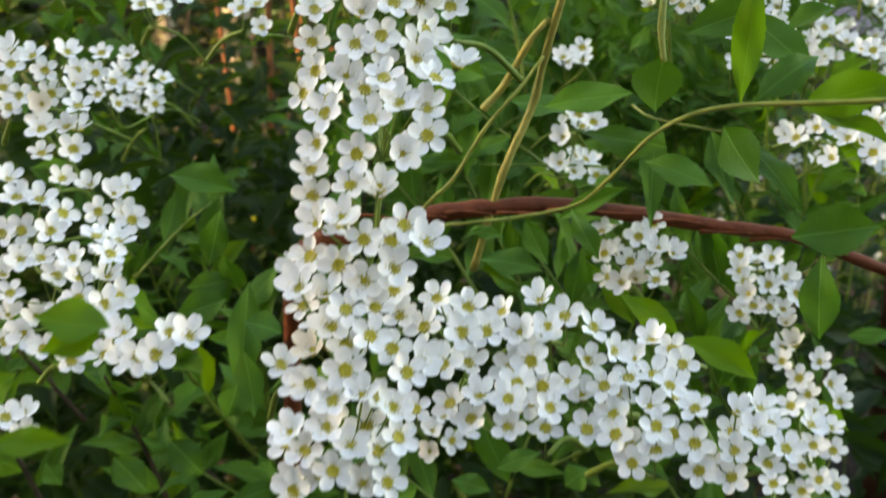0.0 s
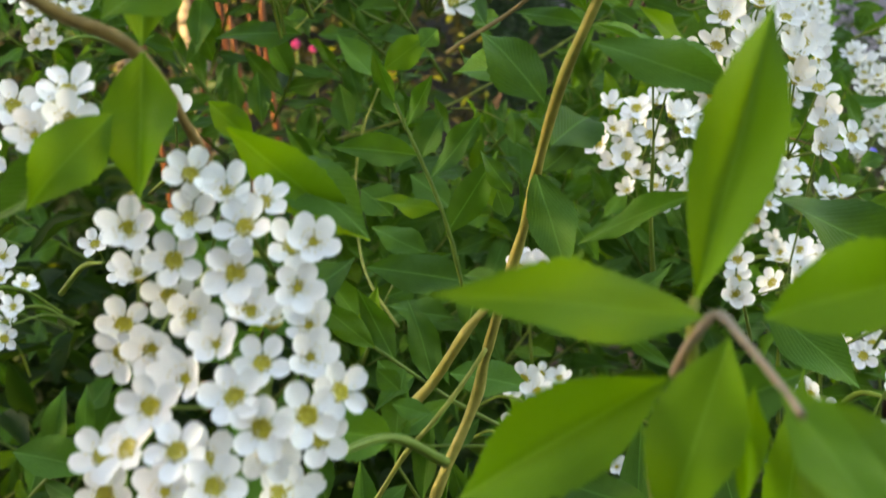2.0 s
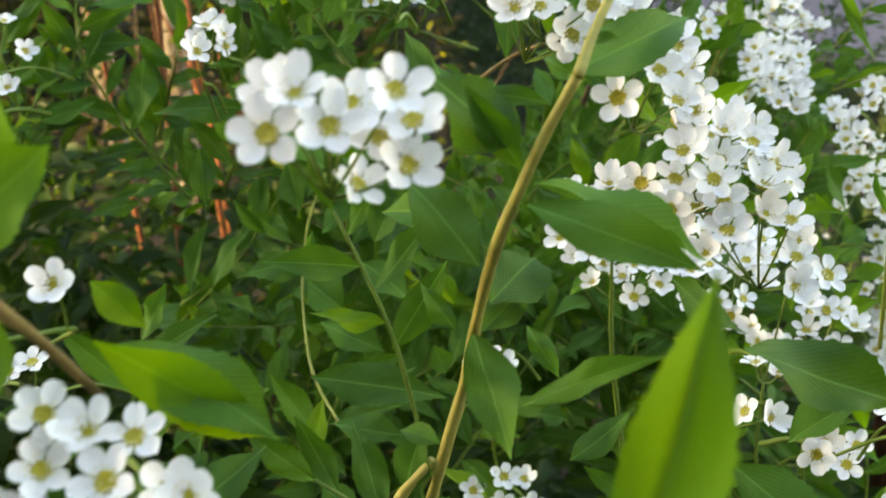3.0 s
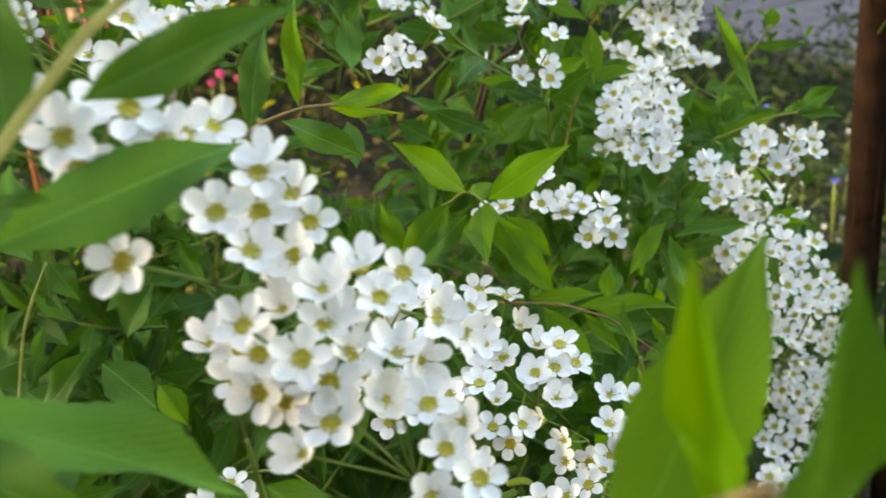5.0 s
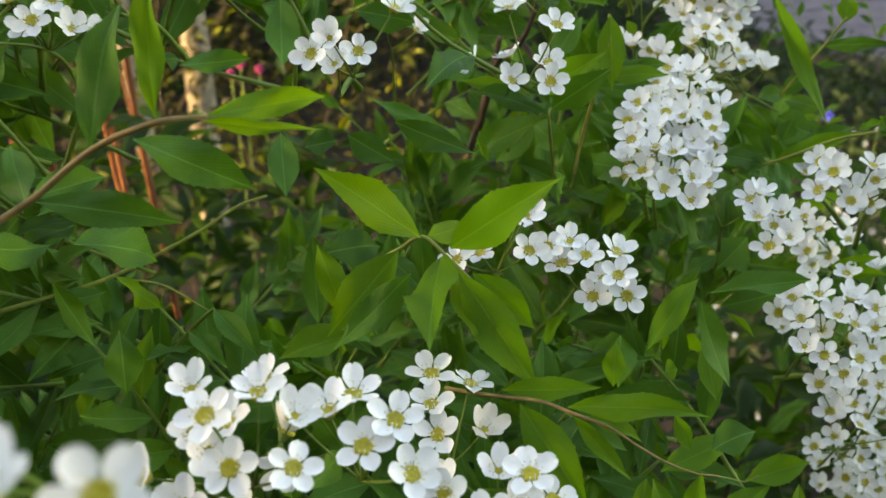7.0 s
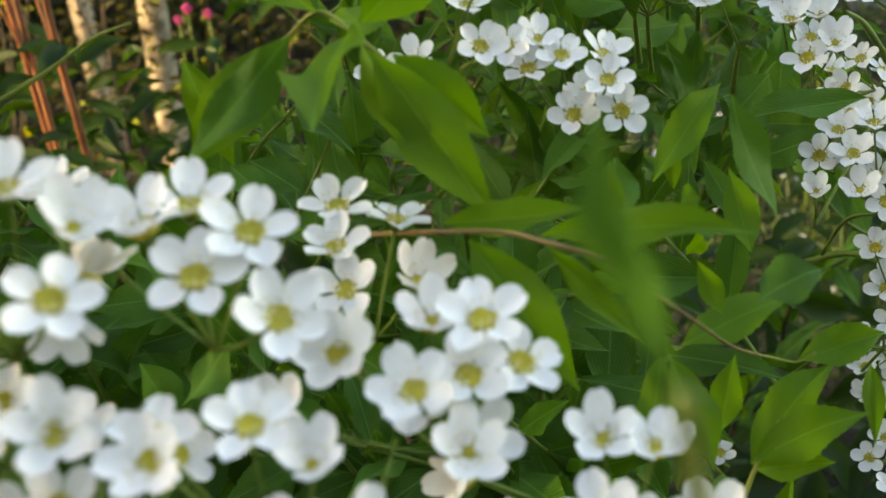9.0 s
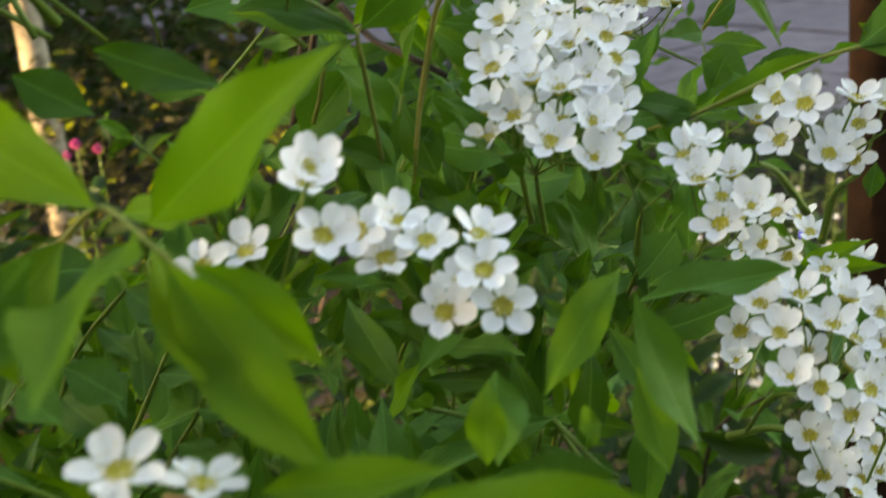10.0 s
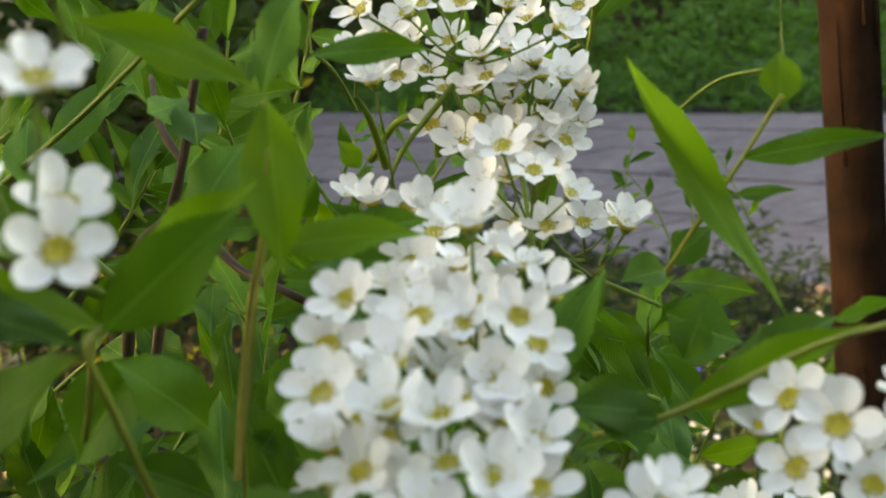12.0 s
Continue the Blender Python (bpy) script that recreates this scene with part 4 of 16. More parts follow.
b = plant("leafy_twig", "shaded inner leaves on fine twigs", "leafy twigs")
leaf(b, (0.0021, 0.3758, 0.7610), (-0.0078, 0.3805, 0.7723), 0.0081, (0.30, -0.54, 0.78), False)
leaf(b, (0.0034, 0.3768, 0.7634), (0.0157, 0.3797, 0.7708), 0.0076, (-0.04, -0.92, 0.40), True)
leaf(b, (0.0022, 0.3849, 0.7569), (0.0077, 0.3819, 0.7494), 0.0056, (0.03, -0.79, 0.62), False)
leaf(b, (-0.0063, 0.3870, 0.7350), (-0.0210, 0.3859, 0.7319), 0.0081, (-0.30, -0.73, 0.62), False)
leaf(b, (-0.0056, 0.3865, 0.7337), (-0.0036, 0.3894, 0.7409), 0.0029, (0.23, -0.64, 0.73), False)
leaf(b, (-0.0045, 0.3755, 0.7332), (0.0034, 0.3726, 0.7263), 0.0098, (-0.18, -0.66, 0.73), False)
leaf(b, (0.0081, 0.3860, 0.7328), (0.0189, 0.3821, 0.7234), 0.0101, (0.17, -0.46, 0.87), False)
leaf(b, (0.0110, 0.3969, 0.7333), (0.0178, 0.4012, 0.7439), 0.0090, (-0.30, -0.71, 0.64), False)
leaf(b, (0.0247, 0.3662, 0.7376), (0.0298, 0.3630, 0.7298), 0.0054, (-0.20, -0.35, 0.91), True)
leaf(b, (-0.0023, 0.3403, 0.7261), (0.0261, 0.3377, 0.7202), 0.0100, (-0.22, -0.57, 0.79), False)
leaf(b, (-0.0001, 0.3385, 0.7219), (-0.0050, 0.3326, 0.7070), 0.0055, (-0.21, -0.74, 0.64), True)
leaf(b, (-0.0024, 0.3718, 0.7240), (0.0125, 0.3686, 0.7166), 0.0084, (-0.28, -0.46, 0.84), False)
leaf(b, (-0.0205, 0.4207, 0.7648), (-0.0453, 0.4209, 0.7649), 0.0077, (-0.23, -0.73, 0.65), False)
leaf(b, (-0.0336, 0.4171, 0.7555), (-0.0331, 0.4113, 0.7412), 0.0068, (0.00, -0.78, 0.62), False)
leaf(b, (-0.0107, 0.4151, 0.7513), (-0.0086, 0.4099, 0.7382), 0.0077, (-0.27, -0.86, 0.44), False)
leaf(b, (-0.0534, 0.4563, 0.7722), (-0.0564, 0.4495, 0.7551), 0.0084, (0.05, -0.75, 0.66), False)
leaf(b, (0.0026, 0.3277, 0.7217), (0.0169, 0.3263, 0.7186), 0.0072, (0.09, -0.56, 0.83), False)
leaf(b, (-0.0006, 0.3233, 0.7107), (0.0060, 0.3199, 0.7025), 0.0072, (0.05, -0.43, 0.90), False)
leaf(b, (0.0150, 0.2951, 0.7213), (0.0317, 0.2933, 0.7173), 0.0095, (0.17, -0.36, 0.92), False)
leaf(b, (0.0426, 0.3248, 0.7423), (0.0483, 0.3207, 0.7322), 0.0046, (-0.12, -0.85, 0.51), False)
leaf(b, (0.0494, 0.2971, 0.7271), (0.0595, 0.2940, 0.7195), 0.0032, (-0.29, -0.66, 0.70), False)
leaf(b, (0.0437, 0.3183, 0.7261), (0.0494, 0.3177, 0.7246), 0.0046, (0.15, -0.63, 0.76), False)
leaf(b, (0.0691, 0.2685, 0.7635), (0.0960, 0.2733, 0.7493), 0.0116, (-0.44, -0.50, 0.75), False)
leaf(b, (0.0658, 0.2624, 0.7484), (0.0809, 0.2567, 0.7346), 0.0095, (-0.24, -0.50, 0.83), False)
leaf(b, (0.0805, 0.2803, 0.7396), (0.0925, 0.2824, 0.7451), 0.0077, (-0.46, -0.40, 0.80), False)
stem(b, [(0.0015, 0.3850, 0.7569), (-0.0035, 0.3807, 0.7462), (-0.0058, 0.3761, 0.7346), (-0.0056, 0.3663, 0.7237), (-0.0033, 0.3576, 0.7155), (0.0038, 0.3440, 0.7086)], 0.00028, 0.00037, TWIG_GREEN)
stem(b, [(-0.0253, 0.4203, 0.7636), (-0.0104, 0.4250, 0.7756)], 0.00031, 0.00025, TWIG_GREEN)

b = plant("leafy_twig", "dim inner leaves behind the flowers", "leafy twigs")
leaf(b, (-0.0503, 0.2566, 0.6894), (-0.0539, 0.2465, 0.6645), 0.0081, (0.30, -0.52, 0.80), False)
leaf(b, (-0.0639, 0.2766, 0.6859), (-0.0605, 0.2820, 0.6992), 0.0072, (0.36, -0.64, 0.68), False)
leaf(b, (-0.0618, 0.2825, 0.6736), (-0.0754, 0.2808, 0.6699), 0.0090, (0.04, -0.84, 0.55), False)
leaf(b, (-0.0411, 0.2431, 0.6822), (-0.0501, 0.2441, 0.6850), 0.0078, (-0.13, -0.43, 0.90), False)
leaf(b, (-0.0806, 0.3138, 0.6984), (-0.0617, 0.3120, 0.6934), 0.0095, (-0.13, -0.66, 0.74), False)
leaf(b, (-0.0519, 0.2387, 0.6717), (-0.0547, 0.2358, 0.6646), 0.0078, (0.48, -0.68, 0.55), False)
leaf(b, (-0.0503, 0.2416, 0.6789), (-0.0482, 0.2358, 0.6644), 0.0078, (-0.23, -0.62, 0.75), False)
leaf(b, (-0.0810, 0.2324, 0.6571), (-0.0735, 0.2294, 0.6496), 0.0078, (0.50, -0.73, 0.46), False)
leaf(b, (-0.0704, 0.2425, 0.6551), (-0.0626, 0.2394, 0.6473), 0.0081, (-0.11, -0.62, 0.78), False)
leaf(b, (-0.0895, 0.2147, 0.6670), (-0.0861, 0.2129, 0.6625), 0.0048, (0.10, -0.76, 0.64), False)
leaf(b, (0.0073, 0.2314, 0.6516), (0.0178, 0.2328, 0.6548), 0.0052, (-0.14, -0.54, 0.83), False)
leaf(b, (-0.0032, 0.2304, 0.6495), (0.0058, 0.2294, 0.6468), 0.0052, (0.09, -0.67, 0.74), False)
leaf(b, (0.0228, 0.2299, 0.6474), (0.0281, 0.2314, 0.6508), 0.0065, (0.04, -0.70, 0.72), False)
leaf(b, (0.0052, 0.2587, 0.6925), (0.0199, 0.2576, 0.6895), 0.0081, (-0.24, -0.50, 0.83), False)
leaf(b, (-0.0066, 0.2264, 0.6932), (-0.0016, 0.2287, 0.6986), 0.0048, (-0.12, -0.85, 0.52), False)

b = plant("flowering_branch", "long upright column of dense white five-petalled flowers", "flowering branches")
stem(b, [(-0.0210, 0.2499, 0.7595), (-0.0131, 0.2374, 0.7692), (-0.0053, 0.2209, 0.7749)], 0.0004, 0.0003, STALK, "lower_stem")
stem(b, [(-0.0053, 0.2209, 0.7749), (-0.0176, 0.2209, 0.7731), (-0.0065, 0.2104, 0.7632), (-0.0133, 0.1993, 0.7538), (-0.0121, 0.1845, 0.7414), (-0.0147, 0.1781, 0.7244), (-0.0198, 0.1730, 0.7068), (-0.0198, 0.1655, 0.6930), (-0.0198, 0.1629, 0.6882)], 0.0004, 0.0003, STALK)
cluster(b, (-0.0053, 0.2209, 0.7749), [(-0.0094, 0.2171, 0.7871), (-0.0069, 0.2121, 0.7846), (0.0003, 0.2125, 0.7823), (-0.0081, 0.2095, 0.7804), (-0.0015, 0.2086, 0.7786), (-0.0027, 0.2164, 0.7805)], (0.06, -0.79, 0.60))
cluster(b, (-0.0176, 0.2209, 0.7731), [(-0.0132, 0.2169, 0.7895), (-0.0200, 0.2131, 0.7847), (-0.0132, 0.2136, 0.7854), (-0.0149, 0.2109, 0.7817), (-0.0176, 0.2065, 0.7734), (-0.0223, 0.2111, 0.7709), (-0.0142, 0.2118, 0.7745), (-0.0177, 0.2174, 0.7748)], (0.06, -0.79, 0.60))
cluster(b, (-0.0065, 0.2104, 0.7632), [(-0.0066, 0.2069, 0.7765), (-0.0100, 0.2036, 0.7747), (-0.0052, 0.2025, 0.7727), (-0.0005, 0.2052, 0.7718), (-0.0133, 0.2019, 0.7717), (-0.0162, 0.1975, 0.7711), (-0.0077, 0.1981, 0.7712), (-0.0006, 0.1982, 0.7686), (0.0022, 0.2052, 0.7673), (-0.0048, 0.1955, 0.7690), (-0.0051, 0.2119, 0.7730), (-0.0049, 0.1982, 0.7650)], (0.06, -0.79, 0.60))
cluster(b, (-0.0133, 0.1993, 0.7538), [(-0.0153, 0.1856, 0.7606), (-0.0112, 0.1865, 0.7617), (-0.0044, 0.1963, 0.7603), (-0.0059, 0.1849, 0.7581), (-0.0226, 0.1917, 0.7552), (-0.0129, 0.1924, 0.7686), (-0.0189, 0.1965, 0.7668), (-0.0090, 0.1892, 0.7664), (-0.0145, 0.1914, 0.7646), (-0.0118, 0.1912, 0.7587), (-0.0035, 0.2005, 0.7574), (-0.0060, 0.1913, 0.7586), (-0.0254, 0.1956, 0.7504), (-0.0111, 0.1957, 0.7653)], (0.06, -0.79, 0.60))
cluster(b, (-0.0121, 0.1845, 0.7414), [(-0.0028, 0.1806, 0.7559), (-0.0107, 0.1791, 0.7566), (-0.0200, 0.1774, 0.7518), (-0.0129, 0.1747, 0.7511), (-0.0086, 0.1770, 0.7529), (-0.0043, 0.1733, 0.7488), (-0.0216, 0.1774, 0.7467), (-0.0150, 0.1722, 0.7466), (-0.0080, 0.1706, 0.7469), (0.0008, 0.1873, 0.7564), (-0.0097, 0.1845, 0.7526), (-0.0196, 0.1823, 0.7529), (-0.0079, 0.1773, 0.7452)], (0.06, -0.79, 0.60))
cluster(b, (-0.0147, 0.1781, 0.7244), [(-0.0119, 0.1726, 0.7411), (-0.0177, 0.1684, 0.7378), (-0.0083, 0.1704, 0.7353), (-0.0144, 0.1676, 0.7342), (-0.0049, 0.1684, 0.7331), (-0.0165, 0.1734, 0.7410), (-0.0186, 0.1684, 0.7298), (-0.0235, 0.1726, 0.7297), (-0.0100, 0.1662, 0.7300), (-0.0123, 0.1769, 0.7383), (-0.0223, 0.1729, 0.7351), (-0.0107, 0.1726, 0.7317), (-0.0184, 0.1757, 0.7337), (-0.0264, 0.1752, 0.7264), (-0.0149, 0.1688, 0.7269)], (0.06, -0.79, 0.60))
cluster(b, (-0.0198, 0.1730, 0.7068), [(-0.0254, 0.1694, 0.7257), (-0.0177, 0.1647, 0.7238), (-0.0140, 0.1620, 0.7205), (-0.0241, 0.1702, 0.7143), (-0.0183, 0.1638, 0.7138), (-0.0239, 0.1627, 0.7122), (-0.0087, 0.1621, 0.7140), (-0.0256, 0.1746, 0.7201), (-0.0206, 0.1674, 0.7197), (-0.0236, 0.1769, 0.7157), (-0.0215, 0.1657, 0.7065), (-0.0066, 0.1666, 0.7138)], (0.06, -0.79, 0.60))
cluster(b, (-0.0198, 0.1655, 0.6930), [(-0.0203, 0.1609, 0.7099), (-0.0158, 0.1611, 0.7108), (-0.0110, 0.1601, 0.7087), (-0.0266, 0.1561, 0.7075), (-0.0212, 0.1587, 0.7064), (-0.0178, 0.1578, 0.7037), (-0.0104, 0.1584, 0.7046), (-0.0206, 0.1561, 0.7003), (-0.0267, 0.1549, 0.6977), (-0.0247, 0.1568, 0.7036), (-0.0123, 0.1557, 0.6982), (-0.0264, 0.1669, 0.7096), (-0.0137, 0.1663, 0.7073), (-0.0139, 0.1608, 0.7006), (-0.0232, 0.1602, 0.6973), (-0.0271, 0.1614, 0.6951), (-0.0281, 0.1609, 0.7025)], (0.06, -0.79, 0.60))

b = plant("flowering_branch", "arching branch thick with small white five-petalled flowers", "flowering branches")
stem(b, [(0.0392, 0.2158, 0.6637), (0.0451, 0.2064, 0.6709), (0.0509, 0.1930, 0.6741)], 0.0004, 0.0003, STALK, "lower_stem")
stem(b, [(0.0509, 0.1930, 0.6741), (0.0436, 0.2172, 0.6810), (0.0322, 0.1905, 0.6823), (0.0173, 0.1956, 0.6942), (0.0076, 0.1817, 0.6894), (-0.0009, 0.1911, 0.7020), (-0.0039, 0.1944, 0.7064)], 0.0004, 0.0003, STALK)
cluster(b, (0.0509, 0.1930, 0.6741), [(0.0421, 0.1869, 0.6915), (0.0412, 0.1815, 0.6876), (0.0421, 0.1810, 0.6821), (0.0507, 0.1902, 0.6886), (0.0551, 0.1913, 0.6886), (0.0528, 0.1852, 0.6873), (0.0493, 0.1850, 0.6835), (0.0486, 0.1830, 0.6793), (0.0588, 0.1856, 0.6833), (0.0580, 0.1933, 0.6839), (0.0460, 0.1892, 0.6790), (0.0643, 0.1896, 0.6857)], (-0.09, -0.67, 0.73))
cluster(b, (0.0436, 0.2172, 0.6810), [(0.0420, 0.2094, 0.6921)], (-0.09, -0.67, 0.73))
cluster(b, (0.0322, 0.1905, 0.6823), [(0.0253, 0.1849, 0.6979), (0.0299, 0.1869, 0.6982), (0.0374, 0.1876, 0.6960), (0.0264, 0.1769, 0.6927), (0.0339, 0.1806, 0.6919), (0.0295, 0.1781, 0.6860), (0.0335, 0.1848, 0.6935), (0.0353, 0.1920, 0.6959), (0.0396, 0.1916, 0.6911), (0.0268, 0.1824, 0.6934), (0.0301, 0.1833, 0.6863), (0.0380, 0.1855, 0.6872)], (-0.09, -0.67, 0.73))
cluster(b, (0.0173, 0.1956, 0.6942), [(0.0076, 0.1911, 0.7101), (0.0145, 0.1944, 0.7107), (0.0104, 0.1873, 0.7079), (0.0155, 0.1886, 0.7081), (0.0121, 0.1825, 0.7046), (0.0139, 0.1805, 0.7007), (0.0187, 0.1849, 0.6991), (0.0226, 0.1887, 0.7010), (0.0271, 0.1875, 0.7035), (0.0238, 0.1901, 0.7070), (0.0120, 0.1898, 0.7025), (0.0156, 0.1925, 0.7049), (0.0086, 0.1870, 0.7008), (0.0119, 0.1825, 0.6967), (0.0283, 0.1887, 0.6944)], (-0.09, -0.67, 0.73))
cluster(b, (0.0076, 0.1817, 0.6894), [(0.0093, 0.1771, 0.7032), (0.0028, 0.1725, 0.7036), (0.0013, 0.1725, 0.6992), (0.0076, 0.1723, 0.7029), (0.0148, 0.1769, 0.6984), (0.0075, 0.1722, 0.6976), (0.0080, 0.1794, 0.6989), (-0.0021, 0.1753, 0.7007)], (-0.09, -0.67, 0.73))
cluster(b, (-0.0009, 0.1911, 0.7020), [(0.0014, 0.1849, 0.7142), (-0.0039, 0.1878, 0.7147), (-0.0062, 0.1827, 0.7117), (0.0002, 0.1790, 0.7123), (0.0043, 0.1806, 0.7115), (-0.0012, 0.1908, 0.7092)], (-0.09, -0.67, 0.73))

b = plant("flowering_branch", "drooping branch with white flower heads and pale leaves", "flowering branches")
stem(b, [(-0.0796, 0.2715, 0.6996), (-0.0783, 0.2612, 0.7056), (-0.0770, 0.2469, 0.7076)], 0.0004, 0.0003, STALK, "lower_stem")
stem(b, [(-0.0770, 0.2469, 0.7076), (-0.0901, 0.2291, 0.7091), (-0.0718, 0.2080, 0.7036), (-0.0582, 0.1929, 0.6978), (-0.0535, 0.1876, 0.6958)], 0.0004, 0.0003, STALK)
cluster(b, (-0.0770, 0.2469, 0.7076), [(-0.0755, 0.2319, 0.7173), (-0.0681, 0.2300, 0.7159), (-0.0735, 0.2374, 0.7192), (-0.0816, 0.2476, 0.7177), (-0.0738, 0.2467, 0.7172), (-0.0714, 0.2376, 0.7150), (-0.0749, 0.2480, 0.7108)], (0.24, -0.71, 0.66))
cluster(b, (-0.0901, 0.2291, 0.7091), [(-0.0855, 0.2269, 0.7220), (-0.0821, 0.2207, 0.7174), (-0.0923, 0.2215, 0.7169), (-0.0899, 0.2264, 0.7229), (-0.0852, 0.2105, 0.7157), (-0.0809, 0.2255, 0.7194), (-0.0969, 0.2250, 0.7151)], (0.24, -0.71, 0.66))
cluster(b, (-0.0718, 0.2080, 0.7036), [(-0.0721, 0.2029, 0.7184), (-0.0705, 0.2128, 0.7190), (-0.0658, 0.2050, 0.7183), (-0.0644, 0.1932, 0.7131), (-0.0644, 0.2019, 0.7109), (-0.0668, 0.1927, 0.7095), (-0.0794, 0.1922, 0.7086), (-0.0707, 0.2155, 0.7141), (-0.0658, 0.2116, 0.7183), (-0.0692, 0.2024, 0.7068)], (0.24, -0.71, 0.66))
cluster(b, (-0.0582, 0.1929, 0.6978), [(-0.0593, 0.1861, 0.7109), (-0.0511, 0.1850, 0.7111), (-0.0522, 0.1787, 0.7100), (-0.0465, 0.1805, 0.7125), (-0.0653, 0.1916, 0.7038), (-0.0609, 0.1889, 0.7038), (-0.0561, 0.1817, 0.7084), (-0.0660, 0.1978, 0.7009)], (0.24, -0.71, 0.66))

b = plant("flowering_branch", "shaded branch with loose white flower heads", "flowering branches")
stem(b, [(-0.1008, 0.3833, 0.6812), (-0.0984, 0.3737, 0.6942), (-0.0959, 0.3601, 0.7032)], 0.0004, 0.0003, STALK, "lower_stem")
stem(b, [(-0.0959, 0.3601, 0.7032), (-0.0986, 0.3361, 0.7065), (-0.0937, 0.3103, 0.7228)], 0.0004, 0.0003, STALK)
stem(b, [(-0.0798, 0.2786, 0.7194), (-0.0943, 0.2650, 0.7314), (-0.0880, 0.2565, 0.7219), (-0.0859, 0.2535, 0.7186)], 0.0004, 0.0003, STALK)
cluster(b, (-0.0959, 0.3601, 0.7032), [(-0.0970, 0.3574, 0.7141), (-0.0903, 0.3459, 0.7106)], (0.24, -0.78, 0.58))
cluster(b, (-0.0986, 0.3361, 0.7065), [(-0.0962, 0.3277, 0.7157), (-0.1024, 0.3304, 0.7180)], (0.24, -0.78, 0.58))
cluster(b, (-0.0937, 0.3103, 0.7228), [(-0.0912, 0.3025, 0.7359), (-0.0913, 0.2952, 0.7324), (-0.0910, 0.3081, 0.7269), (-0.0926, 0.3143, 0.7261)], (0.24, -0.78, 0.58))
cluster(b, (-0.0943, 0.2650, 0.7314), [(-0.0980, 0.2570, 0.7437), (-0.0960, 0.2535, 0.7375), (-0.0907, 0.2518, 0.7358), (-0.0918, 0.2601, 0.7414), (-0.0854, 0.2585, 0.7384), (-0.0860, 0.2595, 0.7453), (-0.1003, 0.2635, 0.7454), (-0.0932, 0.2552, 0.7311), (-0.0954, 0.2634, 0.7439), (-0.0921, 0.2625, 0.7354)], (0.24, -0.78, 0.58))
cluster(b, (-0.0880, 0.2565, 0.7219), [(-0.0830, 0.2524, 0.7348), (-0.0889, 0.2442, 0.7322), (-0.0865, 0.2534, 0.7300), (-0.0825, 0.2431, 0.7278), (-0.0865, 0.2600, 0.7274)], (0.24, -0.78, 0.58))

b = plant("flowering_branch", "low branch with small white flower heads above dark soil", "flowering branches")
stem(b, [(0.0466, 0.3081, 0.6619), (0.0455, 0.2922, 0.6731), (0.0443, 0.2724, 0.6802)], 0.0004, 0.0003, STALK, "lower_stem")
stem(b, [(0.0458, 0.2933, 0.6717), (0.0443, 0.2724, 0.6802)], 0.0004, 0.0003, STALK)
stem(b, [(0.0838, 0.2941, 0.6632), (0.0776, 0.2718, 0.6726), (0.0886, 0.2695, 0.6483), (0.0833, 0.2528, 0.6452), (0.0897, 0.2528, 0.6294), (0.0919, 0.2528, 0.6238)], 0.0004, 0.0003, STALK)
cluster(b, (0.0443, 0.2724, 0.6802), [(0.0430, 0.2601, 0.6964), (0.0475, 0.2584, 0.6941), (0.0520, 0.2640, 0.6901), (0.0467, 0.2647, 0.6877), (0.0361, 0.2681, 0.6890), (0.0355, 0.2690, 0.6946), (0.0399, 0.2649, 0.6825), (0.0375, 0.2708, 0.6816)], (-0.20, -0.67, 0.71))
cluster(b, (0.0776, 0.2718, 0.6726), [(0.0714, 0.2737, 0.6809), (0.0765, 0.2777, 0.6812), (0.0736, 0.2553, 0.6916), (0.0746, 0.2594, 0.6831), (0.0794, 0.2620, 0.6840), (0.0699, 0.2592, 0.6810), (0.0818, 0.2599, 0.6803), (0.0737, 0.2790, 0.6770), (0.0782, 0.2819, 0.6769), (0.0820, 0.2662, 0.6795), (0.0703, 0.2644, 0.6820)], (-0.20, -0.67, 0.71))
cluster(b, (0.0886, 0.2695, 0.6483), [(0.0844, 0.2667, 0.6632), (0.0797, 0.2603, 0.6617), (0.0836, 0.2578, 0.6581), (0.0897, 0.2623, 0.6603), (0.0930, 0.2623, 0.6539)], (-0.20, -0.67, 0.71))
cluster(b, (0.0833, 0.2528, 0.6452), [(0.0772, 0.2427, 0.6591), (0.0845, 0.2480, 0.6541)], (-0.20, -0.67, 0.71))
cluster(b, (0.0897, 0.2528, 0.6294), [(0.0898, 0.2500, 0.6481), (0.0849, 0.2468, 0.6454), (0.0898, 0.2468, 0.6438), (0.0861, 0.2439, 0.6376), (0.0903, 0.2435, 0.6360), (0.0818, 0.2427, 0.6353), (0.0824, 0.2515, 0.6429), (0.0905, 0.2492, 0.6335), (0.0825, 0.2431, 0.6291)], (-0.20, -0.67, 0.71))

b = plant("flowering_branch", "far branch with scattered white flower heads", "flowering branches")
stem(b, [(0.0282, 0.3645, 0.7015), (0.0388, 0.3456, 0.7163)], 0.0004, 0.0003, STALK)
stem(b, [(0.0839, 0.3492, 0.7082), (0.0791, 0.3265, 0.7233)], 0.0004, 0.0003, STALK)
stem(b, [(0.1006, 0.3213, 0.7080), (0.1107, 0.3054, 0.7219), (0.0985, 0.2968, 0.7006)], 0.0004, 0.0003, STALK)
stem(b, [(0.0432, 0.3198, 0.6945), (0.0302, 0.2982, 0.7026), (0.0064, 0.2987, 0.7033)], 0.0004, 0.0003, STALK)
cluster(b, (0.0632, 0.3758, 0.7357), [(0.0617, 0.3670, 0.7441)], (-0.18, -0.80, 0.57))
